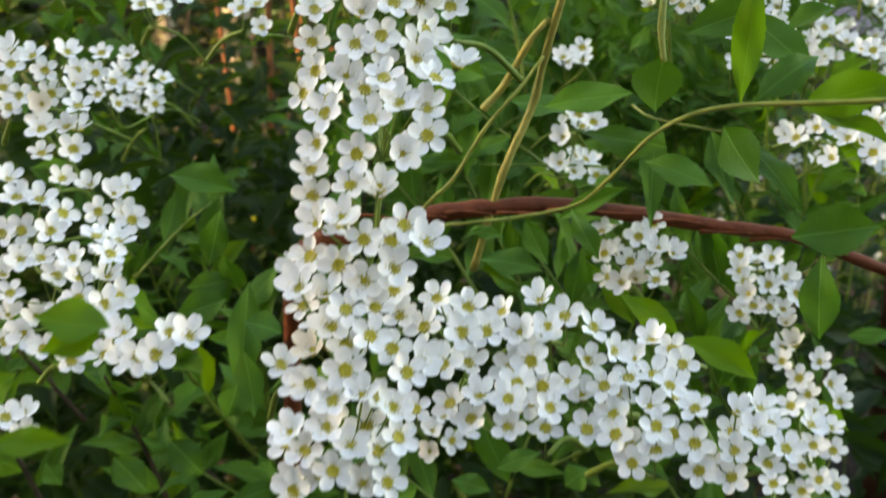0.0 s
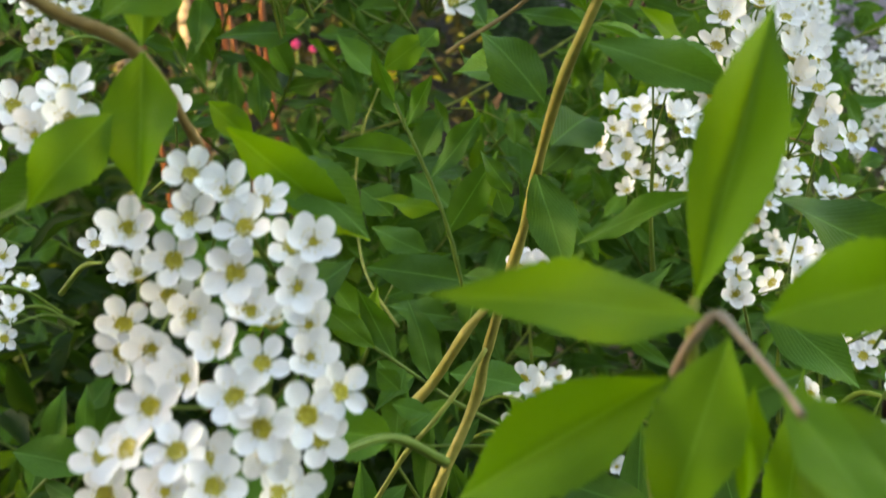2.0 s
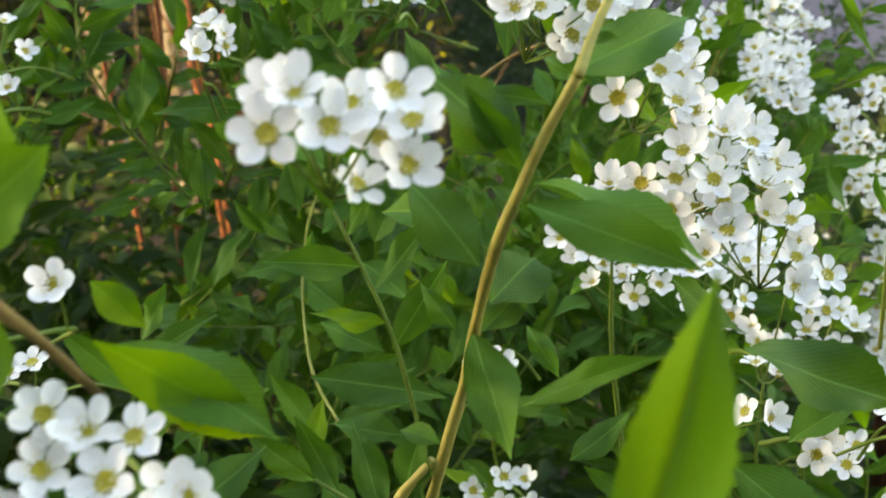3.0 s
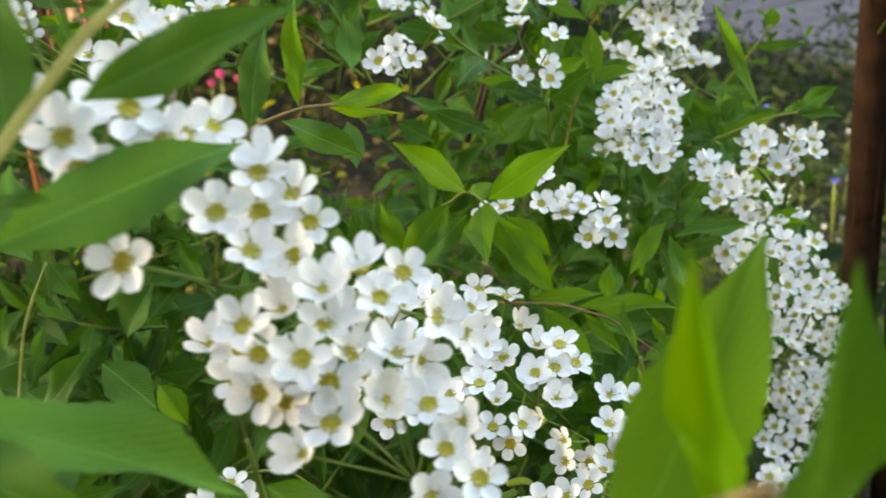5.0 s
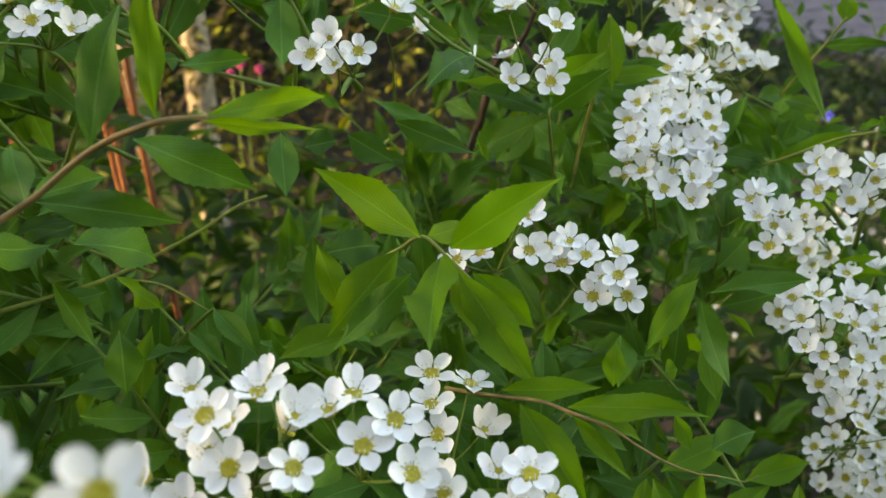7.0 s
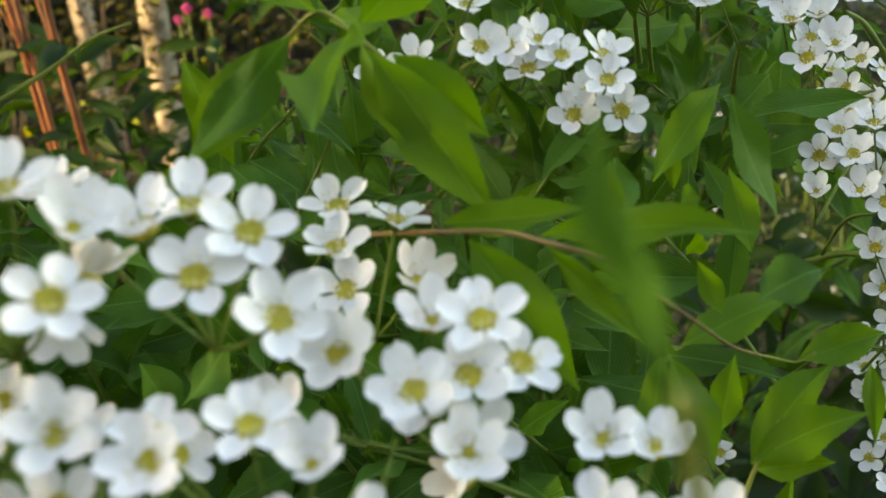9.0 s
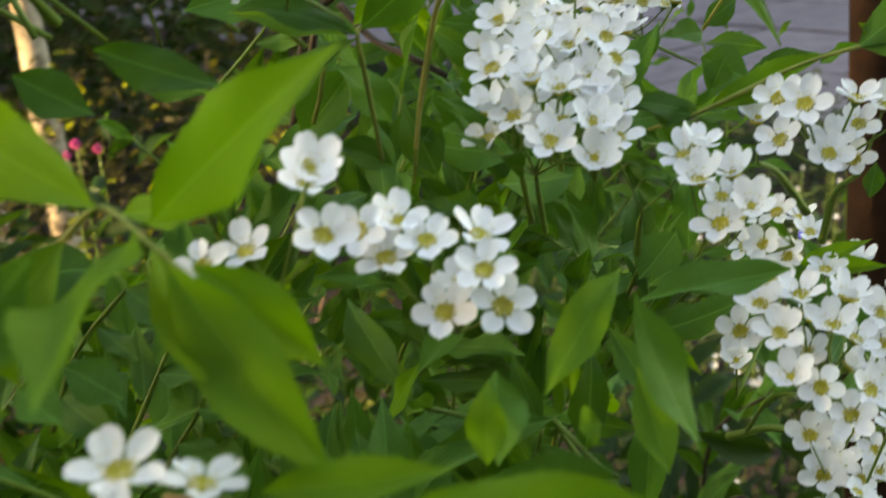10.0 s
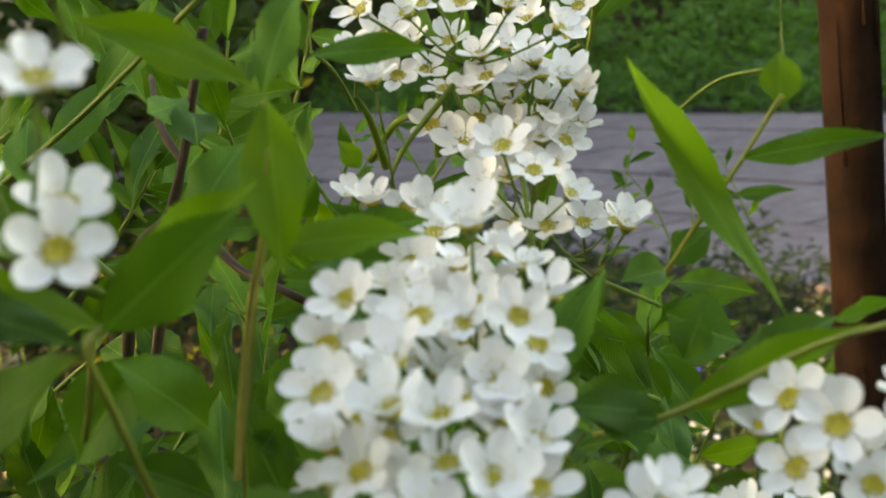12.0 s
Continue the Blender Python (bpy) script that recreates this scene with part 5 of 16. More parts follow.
cluster(b, (0.0932, 0.3733, 0.7302), [(0.0911, 0.3647, 0.7387)], (-0.18, -0.80, 0.57))
cluster(b, (0.1023, 0.3510, 0.7129), [(0.0998, 0.3425, 0.7219)], (-0.18, -0.80, 0.57))
cluster(b, (0.0388, 0.3456, 0.7163), [(0.0378, 0.3369, 0.7253)], (-0.18, -0.80, 0.57))
cluster(b, (0.0791, 0.3265, 0.7233), [(0.0770, 0.3179, 0.7321)], (-0.18, -0.80, 0.57))
cluster(b, (0.1107, 0.3054, 0.7219), [(0.1077, 0.2972, 0.7309)], (-0.18, -0.80, 0.57))
cluster(b, (0.0985, 0.2968, 0.7006), [(0.1040, 0.2885, 0.7095), (0.0874, 0.2888, 0.7108)], (-0.18, -0.80, 0.57))
cluster(b, (0.0302, 0.2982, 0.7026), [(0.0319, 0.2909, 0.7181), (0.0268, 0.2883, 0.7063), (0.0328, 0.2938, 0.7142)], (-0.18, -0.80, 0.57))

b = plant("flowering_branch", "branch with white flower heads behind a woody twig", "flowering branches")
stem(b, [(-0.0229, 0.4014, 0.7689), (-0.0223, 0.3880, 0.7785), (-0.0217, 0.3706, 0.7842)], 0.0004, 0.0003, STALK, "lower_stem")
stem(b, [(-0.0224, 0.3886, 0.7702), (-0.0217, 0.3706, 0.7842)], 0.0004, 0.0003, STALK)
stem(b, [(-0.0344, 0.2817, 0.7661), (-0.0243, 0.2609, 0.7781), (-0.0431, 0.2485, 0.7803), (-0.0310, 0.2333, 0.7863), (-0.0268, 0.2280, 0.7884)], 0.0004, 0.0003, STALK)
cluster(b, (-0.0217, 0.3706, 0.7842), [(-0.0205, 0.3618, 0.7928)], (0.21, -0.76, 0.61))
cluster(b, (-0.0243, 0.2609, 0.7781), [(-0.0221, 0.2526, 0.7880)], (0.21, -0.76, 0.61))
cluster(b, (-0.0431, 0.2485, 0.7803), [(-0.0402, 0.2415, 0.7924), (-0.0346, 0.2414, 0.7921), (-0.0445, 0.2389, 0.7859), (-0.0372, 0.2493, 0.7890)], (0.21, -0.76, 0.61))
cluster(b, (-0.0310, 0.2333, 0.7863), [(-0.0272, 0.2216, 0.7952), (-0.0288, 0.2290, 0.7970), (-0.0322, 0.2245, 0.7930)], (0.21, -0.76, 0.61))

b = plant("flowering_branch", "high branch with open white flowers and few leaves", "flowering branches")
stem(b, [(0.0472, 0.3042, 0.8020), (0.0428, 0.2859, 0.8068)], 0.0004, 0.0003, STALK)
cluster(b, (0.0428, 0.2859, 0.8068), [(0.0362, 0.2808, 0.8244), (0.0381, 0.2734, 0.8140), (0.0361, 0.2834, 0.8170), (0.0403, 0.2775, 0.8163), (0.0479, 0.2692, 0.8146), (0.0517, 0.2784, 0.8144), (0.0461, 0.2774, 0.8090), (0.0404, 0.2852, 0.8275)], (0.03, -0.79, 0.61))
cluster(b, (0.0416, 0.2979, 0.8009), [(0.0390, 0.2802, 0.8182), (0.0404, 0.2816, 0.8146), (0.0487, 0.2828, 0.8144), (0.0461, 0.2814, 0.8071), (0.0546, 0.2871, 0.8090), (0.0569, 0.2912, 0.8084), (0.0346, 0.2890, 0.8200), (0.0428, 0.2864, 0.8115)], (0.05, -0.62, 0.78))
cluster(b, (0.0346, 0.3277, 0.8064), [(0.0424, 0.3143, 0.8108), (0.0423, 0.3204, 0.8154), (0.0438, 0.3220, 0.8122), (0.0284, 0.3135, 0.8188), (0.0251, 0.3155, 0.8171)], (0.05, -0.62, 0.78))
cluster(b, (0.0056, 0.3581, 0.8028), [(0.0107, 0.3446, 0.8130), (0.0123, 0.3478, 0.8109), (0.0053, 0.3484, 0.8130), (0.0053, 0.3509, 0.8093)], (0.15, -0.62, 0.78))
cluster(b, (0.0145, 0.2361, 0.8024), [(0.0104, 0.2317, 0.8149), (0.0103, 0.2233, 0.8136), (0.0161, 0.2229, 0.8139), (0.0224, 0.2264, 0.8160), (0.0229, 0.2307, 0.8071), (0.0174, 0.2357, 0.8038), (0.0132, 0.2234, 0.8172), (0.0179, 0.2307, 0.8137)], (0.03, -0.79, 0.61))

b = plant("flowering_branch", "diagonal branch of large open white flowers", "flowering branches")
cluster(b, (0.0760, 0.2853, 0.7649), [(0.0752, 0.2827, 0.7833), (0.0740, 0.2771, 0.7808), (0.0784, 0.2792, 0.7786), (0.0680, 0.2756, 0.7792), (0.0648, 0.2746, 0.7763), (0.0799, 0.2801, 0.7722), (0.0780, 0.2747, 0.7700), (0.0834, 0.2762, 0.7707), (0.0656, 0.2838, 0.7802)], (-0.02, -0.70, 0.71))
cluster(b, (0.0672, 0.2877, 0.7776), [(0.0608, 0.2732, 0.7927), (0.0682, 0.2797, 0.7931), (0.0739, 0.2844, 0.7895), (0.0658, 0.2755, 0.7873), (0.0603, 0.2788, 0.7819), (0.0680, 0.2784, 0.7827), (0.0718, 0.2873, 0.7922), (0.0692, 0.2885, 0.7856)], (-0.02, -0.70, 0.71))
cluster(b, (0.0560, 0.2848, 0.7926), [(0.0585, 0.2788, 0.8028), (0.0614, 0.2796, 0.7980), (0.0511, 0.2695, 0.8019), (0.0548, 0.2776, 0.8111), (0.0623, 0.2848, 0.7930)], (-0.02, -0.70, 0.71))
cluster(b, (0.0691, 0.3013, 0.7832), [(0.0626, 0.2873, 0.8053), (0.0652, 0.2889, 0.8007), (0.0666, 0.2896, 0.7970), (0.0651, 0.2846, 0.7950), (0.0763, 0.2914, 0.7893), (0.0798, 0.2917, 0.7834), (0.0827, 0.2941, 0.7798), (0.0776, 0.2897, 0.7787), (0.0576, 0.2861, 0.7838), (0.0621, 0.2842, 0.7777)], (0.0, -0.60, 0.80))

b = plant("flowering_branch", "broad cushion of white flowers on an arching branch", "flowering branches")
cluster(b, (0.1131, 0.3678, 0.7158), [(0.1100, 0.3577, 0.7265), (0.1138, 0.3568, 0.7247), (0.1110, 0.3647, 0.7289), (0.1152, 0.3647, 0.7276)], (0.04, -0.58, 0.81))
cluster(b, (0.0978, 0.3746, 0.7219), [(0.0966, 0.3621, 0.7362), (0.1003, 0.3601, 0.7317), (0.1050, 0.3690, 0.7340), (0.0980, 0.3720, 0.7370), (0.1022, 0.3693, 0.7381), (0.1007, 0.3665, 0.7346), (0.0965, 0.3667, 0.7326), (0.0848, 0.3675, 0.7320), (0.0897, 0.3734, 0.7340), (0.1011, 0.3762, 0.7330), (0.1012, 0.3653, 0.7297)], (0.04, -0.55, 0.83), 1.1, 0.62)
cluster(b, (0.0905, 0.3960, 0.7230), [(0.0880, 0.4000, 0.7370), (0.0940, 0.4000, 0.7350), (0.0880, 0.3940, 0.7350), (0.0960, 0.3910, 0.7320), (0.0890, 0.3900, 0.7320), (0.0880, 0.3840, 0.7280)], (0.04, -0.55, 0.83), 1.1, 0.62)
cluster(b, (0.0854, 0.3577, 0.7230), [(0.0805, 0.3477, 0.7411), (0.0858, 0.3533, 0.7398), (0.0889, 0.3569, 0.7338), (0.0801, 0.3460, 0.7346), (0.0877, 0.3520, 0.7312), (0.0850, 0.3485, 0.7263), (0.0930, 0.3512, 0.7318), (0.0792, 0.3533, 0.7395), (0.0829, 0.3498, 0.7315)], (0.04, -0.55, 0.83), 0.94, 0.62)
cluster(b, (0.0790, 0.3740, 0.7350), [(0.0664, 0.3789, 0.7486), (0.0790, 0.3750, 0.7480), (0.0850, 0.3680, 0.7480), (0.0810, 0.3650, 0.7460), (0.0760, 0.3710, 0.7480), (0.0870, 0.3630, 0.7430)], (0.04, -0.55, 0.83), 1.1, 0.62)
cluster(b, (0.0698, 0.3643, 0.7259), [(0.0685, 0.3499, 0.7426), (0.0741, 0.3498, 0.7427), (0.0738, 0.3481, 0.7381), (0.0720, 0.3563, 0.7391), (0.0621, 0.3657, 0.7320), (0.0690, 0.3663, 0.7326), (0.0764, 0.3656, 0.7302), (0.0691, 0.3525, 0.7336)], (0.04, -0.55, 0.83), 0.94, 0.62)
cluster(b, (0.0660, 0.3660, 0.7400), [(0.0684, 0.3652, 0.7543), (0.0726, 0.3651, 0.7508), (0.0637, 0.3660, 0.7498), (0.0630, 0.3596, 0.7546), (0.0658, 0.3569, 0.7488), (0.0739, 0.3546, 0.7499), (0.0542, 0.3591, 0.7466), (0.0599, 0.3554, 0.7443), (0.0691, 0.3749, 0.7427)], (0.04, -0.55, 0.83), 1.1, 0.62)

b = plant("flowering_branch", "short side branch with a row of white flowers", "flowering branches")
cluster(b, (0.1178, 0.4389, 0.7291), [(0.1108, 0.4314, 0.7414), (0.1151, 0.4318, 0.7426), (0.1211, 0.4365, 0.7410), (0.1206, 0.4292, 0.7396), (0.1162, 0.4302, 0.7351), (0.1222, 0.4297, 0.7352), (0.1186, 0.4341, 0.7366)], (0.05, -0.63, 0.77))
cluster(b, (0.0990, 0.4379, 0.7375), [(0.1046, 0.4250, 0.7535), (0.0919, 0.4326, 0.7425), (0.0963, 0.4348, 0.7429), (0.1035, 0.4324, 0.7502), (0.1048, 0.4274, 0.7459)], (0.05, -0.63, 0.77))

b = plant("flowering_branch", "drooping tassel of white flowers with some faded ones", "flowering branches")
cluster(b, (0.1414, 0.4858, 0.7473), [(0.1414, 0.4892, 0.7566), (0.1417, 0.4731, 0.7500), (0.1463, 0.4793, 0.7508), (0.1357, 0.4747, 0.7559), (0.1418, 0.4816, 0.7622), (0.1297, 0.4734, 0.7587), (0.1442, 0.4745, 0.7548), (0.1444, 0.4856, 0.7466), (0.1343, 0.4794, 0.7544)], (-0.10, -0.34, 0.94))
cluster(b, (0.1342, 0.4687, 0.7406), [(0.1269, 0.4612, 0.7546), (0.1327, 0.4681, 0.7542), (0.1355, 0.4643, 0.7505), (0.1290, 0.4597, 0.7486), (0.1328, 0.4570, 0.7454), (0.1387, 0.4594, 0.7467), (0.1381, 0.4567, 0.7428), (0.1316, 0.4611, 0.7527), (0.1405, 0.4681, 0.7465), (0.1323, 0.4616, 0.7459)], (-0.10, -0.34, 0.94))

b = plant("flowering_branch", "branch with small open white flower heads", "flowering branches")
stem(b, [(0.1760, 0.5408, 0.6882), (0.1806, 0.5307, 0.6955), (0.1852, 0.5167, 0.6988)], 0.0004, 0.0003, STALK, "lower_stem")
stem(b, [(0.1852, 0.5167, 0.6988), (0.1689, 0.4981, 0.6857)], 0.0004, 0.0003, STALK)
cluster(b, (0.1852, 0.5167, 0.6988), [(0.1807, 0.5100, 0.7081), (0.1803, 0.5038, 0.7088), (0.1878, 0.5179, 0.7106), (0.1866, 0.5097, 0.7105), (0.1775, 0.5069, 0.7052)], (-0.21, -0.61, 0.76))
cluster(b, (0.1689, 0.4981, 0.6857), [(0.1668, 0.4912, 0.6962)], (-0.21, -0.61, 0.76))
cluster(b, (0.1763, 0.4779, 0.7317), [(0.1684, 0.4745, 0.7436), (0.1681, 0.4642, 0.7447), (0.1674, 0.4713, 0.7383), (0.1788, 0.4729, 0.7426), (0.1835, 0.4698, 0.7395), (0.1742, 0.4714, 0.7355), (0.1731, 0.4792, 0.7402), (0.1763, 0.4759, 0.7359)], (-0.21, -0.61, 0.76))
cluster(b, (0.1576, 0.4659, 0.7257), [(0.1521, 0.4590, 0.7377), (0.1577, 0.4628, 0.7369), (0.1578, 0.4561, 0.7342), (0.1540, 0.4565, 0.7322)], (-0.10, -0.34, 0.94))

b = plant("flowering_branch", "long hanging branch packed with white flowers", "flowering branches")
stem(b, [(0.1678, 0.4891, 0.6842), (0.1679, 0.4772, 0.6960), (0.1680, 0.4614, 0.7038)], 0.0004, 0.0003, STALK, "lower_stem")
stem(b, [(0.1680, 0.4614, 0.7038), (0.1827, 0.4701, 0.6951)], 0.0004, 0.0003, STALK)
stem(b, [(0.1801, 0.4993, 0.6509), (0.1783, 0.4828, 0.6660)], 0.0004, 0.0003, STALK)
stem(b, [(0.1878, 0.5256, 0.6225), (0.1966, 0.5108, 0.6336), (0.2053, 0.5226, 0.6180), (0.2084, 0.5267, 0.6126)], 0.0004, 0.0003, STALK)
cluster(b, (0.1680, 0.4614, 0.7038), [(0.1596, 0.4580, 0.7198), (0.1599, 0.4517, 0.7181), (0.1601, 0.4486, 0.7134), (0.1649, 0.4575, 0.7206), (0.1682, 0.4550, 0.7168), (0.1735, 0.4599, 0.7121), (0.1730, 0.4542, 0.7072), (0.1689, 0.4506, 0.7058), (0.1635, 0.4618, 0.7143), (0.1718, 0.4591, 0.7189), (0.1704, 0.4667, 0.7125), (0.1734, 0.4621, 0.7070)], (-0.18, -0.55, 0.82))
cluster(b, (0.1827, 0.4701, 0.6951), [(0.1810, 0.4613, 0.7026), (0.1771, 0.4525, 0.7017), (0.1868, 0.4705, 0.7042), (0.1766, 0.4687, 0.7142)], (-0.18, -0.55, 0.82))
cluster(b, (0.1783, 0.4828, 0.6660), [(0.1722, 0.4676, 0.6867), (0.1842, 0.4828, 0.6734), (0.1725, 0.4781, 0.6709), (0.1871, 0.4872, 0.6691)], (-0.18, -0.55, 0.82))
cluster(b, (0.1966, 0.5108, 0.6336), [(0.1884, 0.5040, 0.6415), (0.1909, 0.4958, 0.6503), (0.2039, 0.5134, 0.6426), (0.1934, 0.5105, 0.6420), (0.1885, 0.4980, 0.6417), (0.2029, 0.5175, 0.6372)], (-0.18, -0.55, 0.82))
cluster(b, (0.2053, 0.5226, 0.6180), [(0.1957, 0.5104, 0.6323), (0.2072, 0.5243, 0.6215), (0.2063, 0.5139, 0.6343), (0.1975, 0.5110, 0.6270), (0.2052, 0.5156, 0.6286)], (-0.18, -0.55, 0.82))

b = plant("flowering_branch", "upper branch with sparse white flower heads", "flowering branches")
stem(b, [(0.0745, 0.4635, 0.7701), (0.0748, 0.4434, 0.7747)], 0.0004, 0.0003, STALK)
stem(b, [(0.0191, 0.4612, 0.7685), (0.0191, 0.4471, 0.7816), (-0.0004, 0.4484, 0.7840)], 0.0004, 0.0003, STALK)
cluster(b, (0.1070, 0.4638, 0.7674), [(0.1032, 0.4660, 0.7714), (0.0960, 0.4850, 0.7660), (0.1036, 0.4640, 0.7815), (0.1121, 0.4530, 0.7800), (0.1107, 0.4610, 0.7711), (0.1108, 0.4562, 0.7686)], (0.10, -0.50, 0.86))
cluster(b, (0.0748, 0.4434, 0.7747), [(0.0692, 0.4337, 0.7814), (0.0737, 0.4249, 0.7858), (0.0768, 0.4370, 0.7807), (0.0829, 0.4467, 0.7859)], (0.10, -0.71, 0.70))
cluster(b, (0.0191, 0.4471, 0.7816), [(0.0202, 0.4390, 0.7887), (0.0250, 0.4437, 0.7860), (0.0255, 0.4358, 0.7926), (0.0162, 0.4400, 0.7925), (0.0258, 0.4488, 0.7850), (0.0278, 0.4440, 0.7946), (0.0197, 0.4470, 0.7920)], (0.10, -0.71, 0.70))

b = plant("flowering_branch", "upright white flower head over pale paving", "flowering branches")
stem(b, [(0.1654, 0.5651, 0.7533), (0.1612, 0.5547, 0.7595), (0.1571, 0.5402, 0.7617)], 0.0004, 0.0003, STALK, "lower_stem")
stem(b, [(0.1571, 0.5402, 0.7617), (0.1547, 0.5237, 0.7532), (0.1538, 0.5179, 0.7502)], 0.0004, 0.0003, STALK)
cluster(b, (0.1571, 0.5402, 0.7617), [(0.1521, 0.5339, 0.7754), (0.1591, 0.5329, 0.7738), (0.1511, 0.5332, 0.7710), (0.1557, 0.5328, 0.7712), (0.1629, 0.5320, 0.7712), (0.1484, 0.5321, 0.7641), (0.1549, 0.5316, 0.7650), (0.1618, 0.5305, 0.7630), (0.1562, 0.5389, 0.7705), (0.1611, 0.5389, 0.7715), (0.1561, 0.5352, 0.7620)], (-0.10, -0.34, 0.94))
cluster(b, (0.1547, 0.5237, 0.7532), [(0.1496, 0.5209, 0.7601), (0.1545, 0.5159, 0.7615), (0.1592, 0.5180, 0.7578), (0.1498, 0.5086, 0.7658)], (-0.10, -0.34, 0.94))

b = plant("flowering_branch", "far upper branch with white flower heads", "flowering branches")
stem(b, [(0.1633, 0.5639, 0.7651), (0.1566, 0.5513, 0.7716), (0.1500, 0.5347, 0.7741)], 0.0004, 0.0003, STALK, "lower_stem")
stem(b, [(0.1500, 0.5347, 0.7741), (0.1385, 0.5328, 0.7581), (0.1632, 0.5276, 0.7446), (0.1718, 0.5258, 0.7398)], 0.0004, 0.0003, STALK)
cluster(b, (0.1500, 0.5347, 0.7741), [(0.1552, 0.5263, 0.7815), (0.1612, 0.5250, 0.7780), (0.1423, 0.5276, 0.7819), (0.1367, 0.5284, 0.7829), (0.1466, 0.5330, 0.7842)], (-0.10, -0.34, 0.94))
cluster(b, (0.1385, 0.5328, 0.7581), [(0.1370, 0.5266, 0.7740), (0.1391, 0.5231, 0.7578)], (-0.10, -0.34, 0.94))
cluster(b, (0.1632, 0.5276, 0.7446), [(0.1564, 0.5206, 0.7535), (0.1664, 0.5194, 0.7527)], (-0.10, -0.34, 0.94))

b = plant("flowering_branch", "far shaded white flower heads among leaves", "flowering branches")
cluster(b, (0.0324, 0.2900, 0.7147), [(0.0347, 0.2840, 0.7181), (0.0273, 0.2843, 0.7144)], (-0.15, -0.56, 0.82), 1.0, 0.5)
cluster(b, (0.0279, 0.3049, 0.6969), [(0.0313, 0.2987, 0.7005), (0.0354, 0.3055, 0.7015)], (0.01, -0.55, 0.84), 1.0, 0.5)
cluster(b, (0.0706, 0.2908, 0.7358), [(0.0675, 0.2841, 0.7398), (0.0790, 0.2859, 0.7408)], (-0.02, -0.83, 0.55), 1.0, 0.5)
cluster(b, (0.0878, 0.2972, 0.7298), [(0.0878, 0.2875, 0.7323), (0.0784, 0.2974, 0.7356)], (-0.38, -0.78, 0.50), 1.0, 0.5)
cluster(b, (0.0949, 0.3079, 0.7033), [(0.0894, 0.3028, 0.7079)], (-0.36, -0.74, 0.56), 1.0, 0.5)
cluster(b, (0.1025, 0.2789, 0.7085), [(0.0962, 0.2760, 0.7142), (0.1006, 0.2704, 0.7121), (0.1030, 0.2782, 0.7177), (0.0929, 0.2761, 0.7092), (0.1074, 0.2715, 0.7125)], (-0.47, -0.53, 0.71), 1.0, 0.5)
cluster(b, (0.1132, 0.3063, 0.7246), [(0.1075, 0.3034, 0.7299), (0.1180, 0.2984, 0.7273)], (-0.44, -0.59, 0.67), 1.0, 0.5)
cluster(b, (0.0954, 0.3022, 0.7236), [(0.0931, 0.2980, 0.7281)], (0.03, -0.67, 0.74), 1.0, 0.5)
cluster(b, (-0.0539, 0.3201, 0.7360), [(-0.0506, 0.3136, 0.7390), (-0.0526, 0.3209, 0.7439)], (-0.12, -0.69, 0.71), 1.0, 0.5)
cluster(b, (-0.0753, 0.2973, 0.7439), [(-0.0774, 0.2944, 0.7544), (-0.0667, 0.2951, 0.7510)], (0.02, -0.80, 0.60), 1.0, 0.5)
cluster(b, (-0.0066, 0.2712, 0.6361), [(-0.0083, 0.2673, 0.6407), (-0.0034, 0.2654, 0.6388), (-0.0057, 0.2727, 0.6419), (-0.0092, 0.2644, 0.6363), (0.0003, 0.2694, 0.6394)], (0.07, -0.64, 0.76), 1.0, 0.5)
stem(b, [(0.0200, 0.3186, 0.6999), (0.0262, 0.3063, 0.7093), (0.0324, 0.2900, 0.7147)], 0.0004, 0.0003, STALK)
stem(b, [(0.0203, 0.3298, 0.6859), (0.0241, 0.3193, 0.6934), (0.0279, 0.3049, 0.6969)], 0.0004, 0.0003, STALK)
stem(b, [(0.0799, 0.3145, 0.7144), (0.0752, 0.3047, 0.7271), (0.0706, 0.2908, 0.7358)], 0.0004, 0.0003, STALK)
stem(b, [(0.0885, 0.3266, 0.7198), (0.0882, 0.3139, 0.7268), (0.0878, 0.2972, 0.7298)], 0.0004, 0.0003, STALK)
stem(b, [(0.0956, 0.3318, 0.6843), (0.0952, 0.3219, 0.6958), (0.0949, 0.3079, 0.7033)], 0.0004, 0.0003, STALK)
stem(b, [(0.0888, 0.3074, 0.6896), (0.0957, 0.2951, 0.7011), (0.1025, 0.2789, 0.7085)], 0.0004, 0.0003, STALK)
stem(b, [(0.1102, 0.3237, 0.7063), (0.1117, 0.3170, 0.7175), (0.1132, 0.3063, 0.7246)], 0.0004, 0.0003, STALK)
stem(b, [(0.1011, 0.3319, 0.7086), (0.0983, 0.3190, 0.7181), (0.0954, 0.3022, 0.7236)], 0.0004, 0.0003, STALK)
stem(b, [(-0.0389, 0.3413, 0.7246), (-0.0464, 0.3327, 0.7323), (-0.0539, 0.3201, 0.7360)], 0.0004, 0.0003, STALK)
stem(b, [(-0.0679, 0.3239, 0.7263), (-0.0716, 0.3126, 0.7371), (-0.0753, 0.2973, 0.7439)], 0.0004, 0.0003, STALK)
stem(b, [(0.0060, 0.2980, 0.6192), (-0.0003, 0.2866, 0.6297), (-0.0066, 0.2712, 0.6361)], 0.0004, 0.0003, STALK)

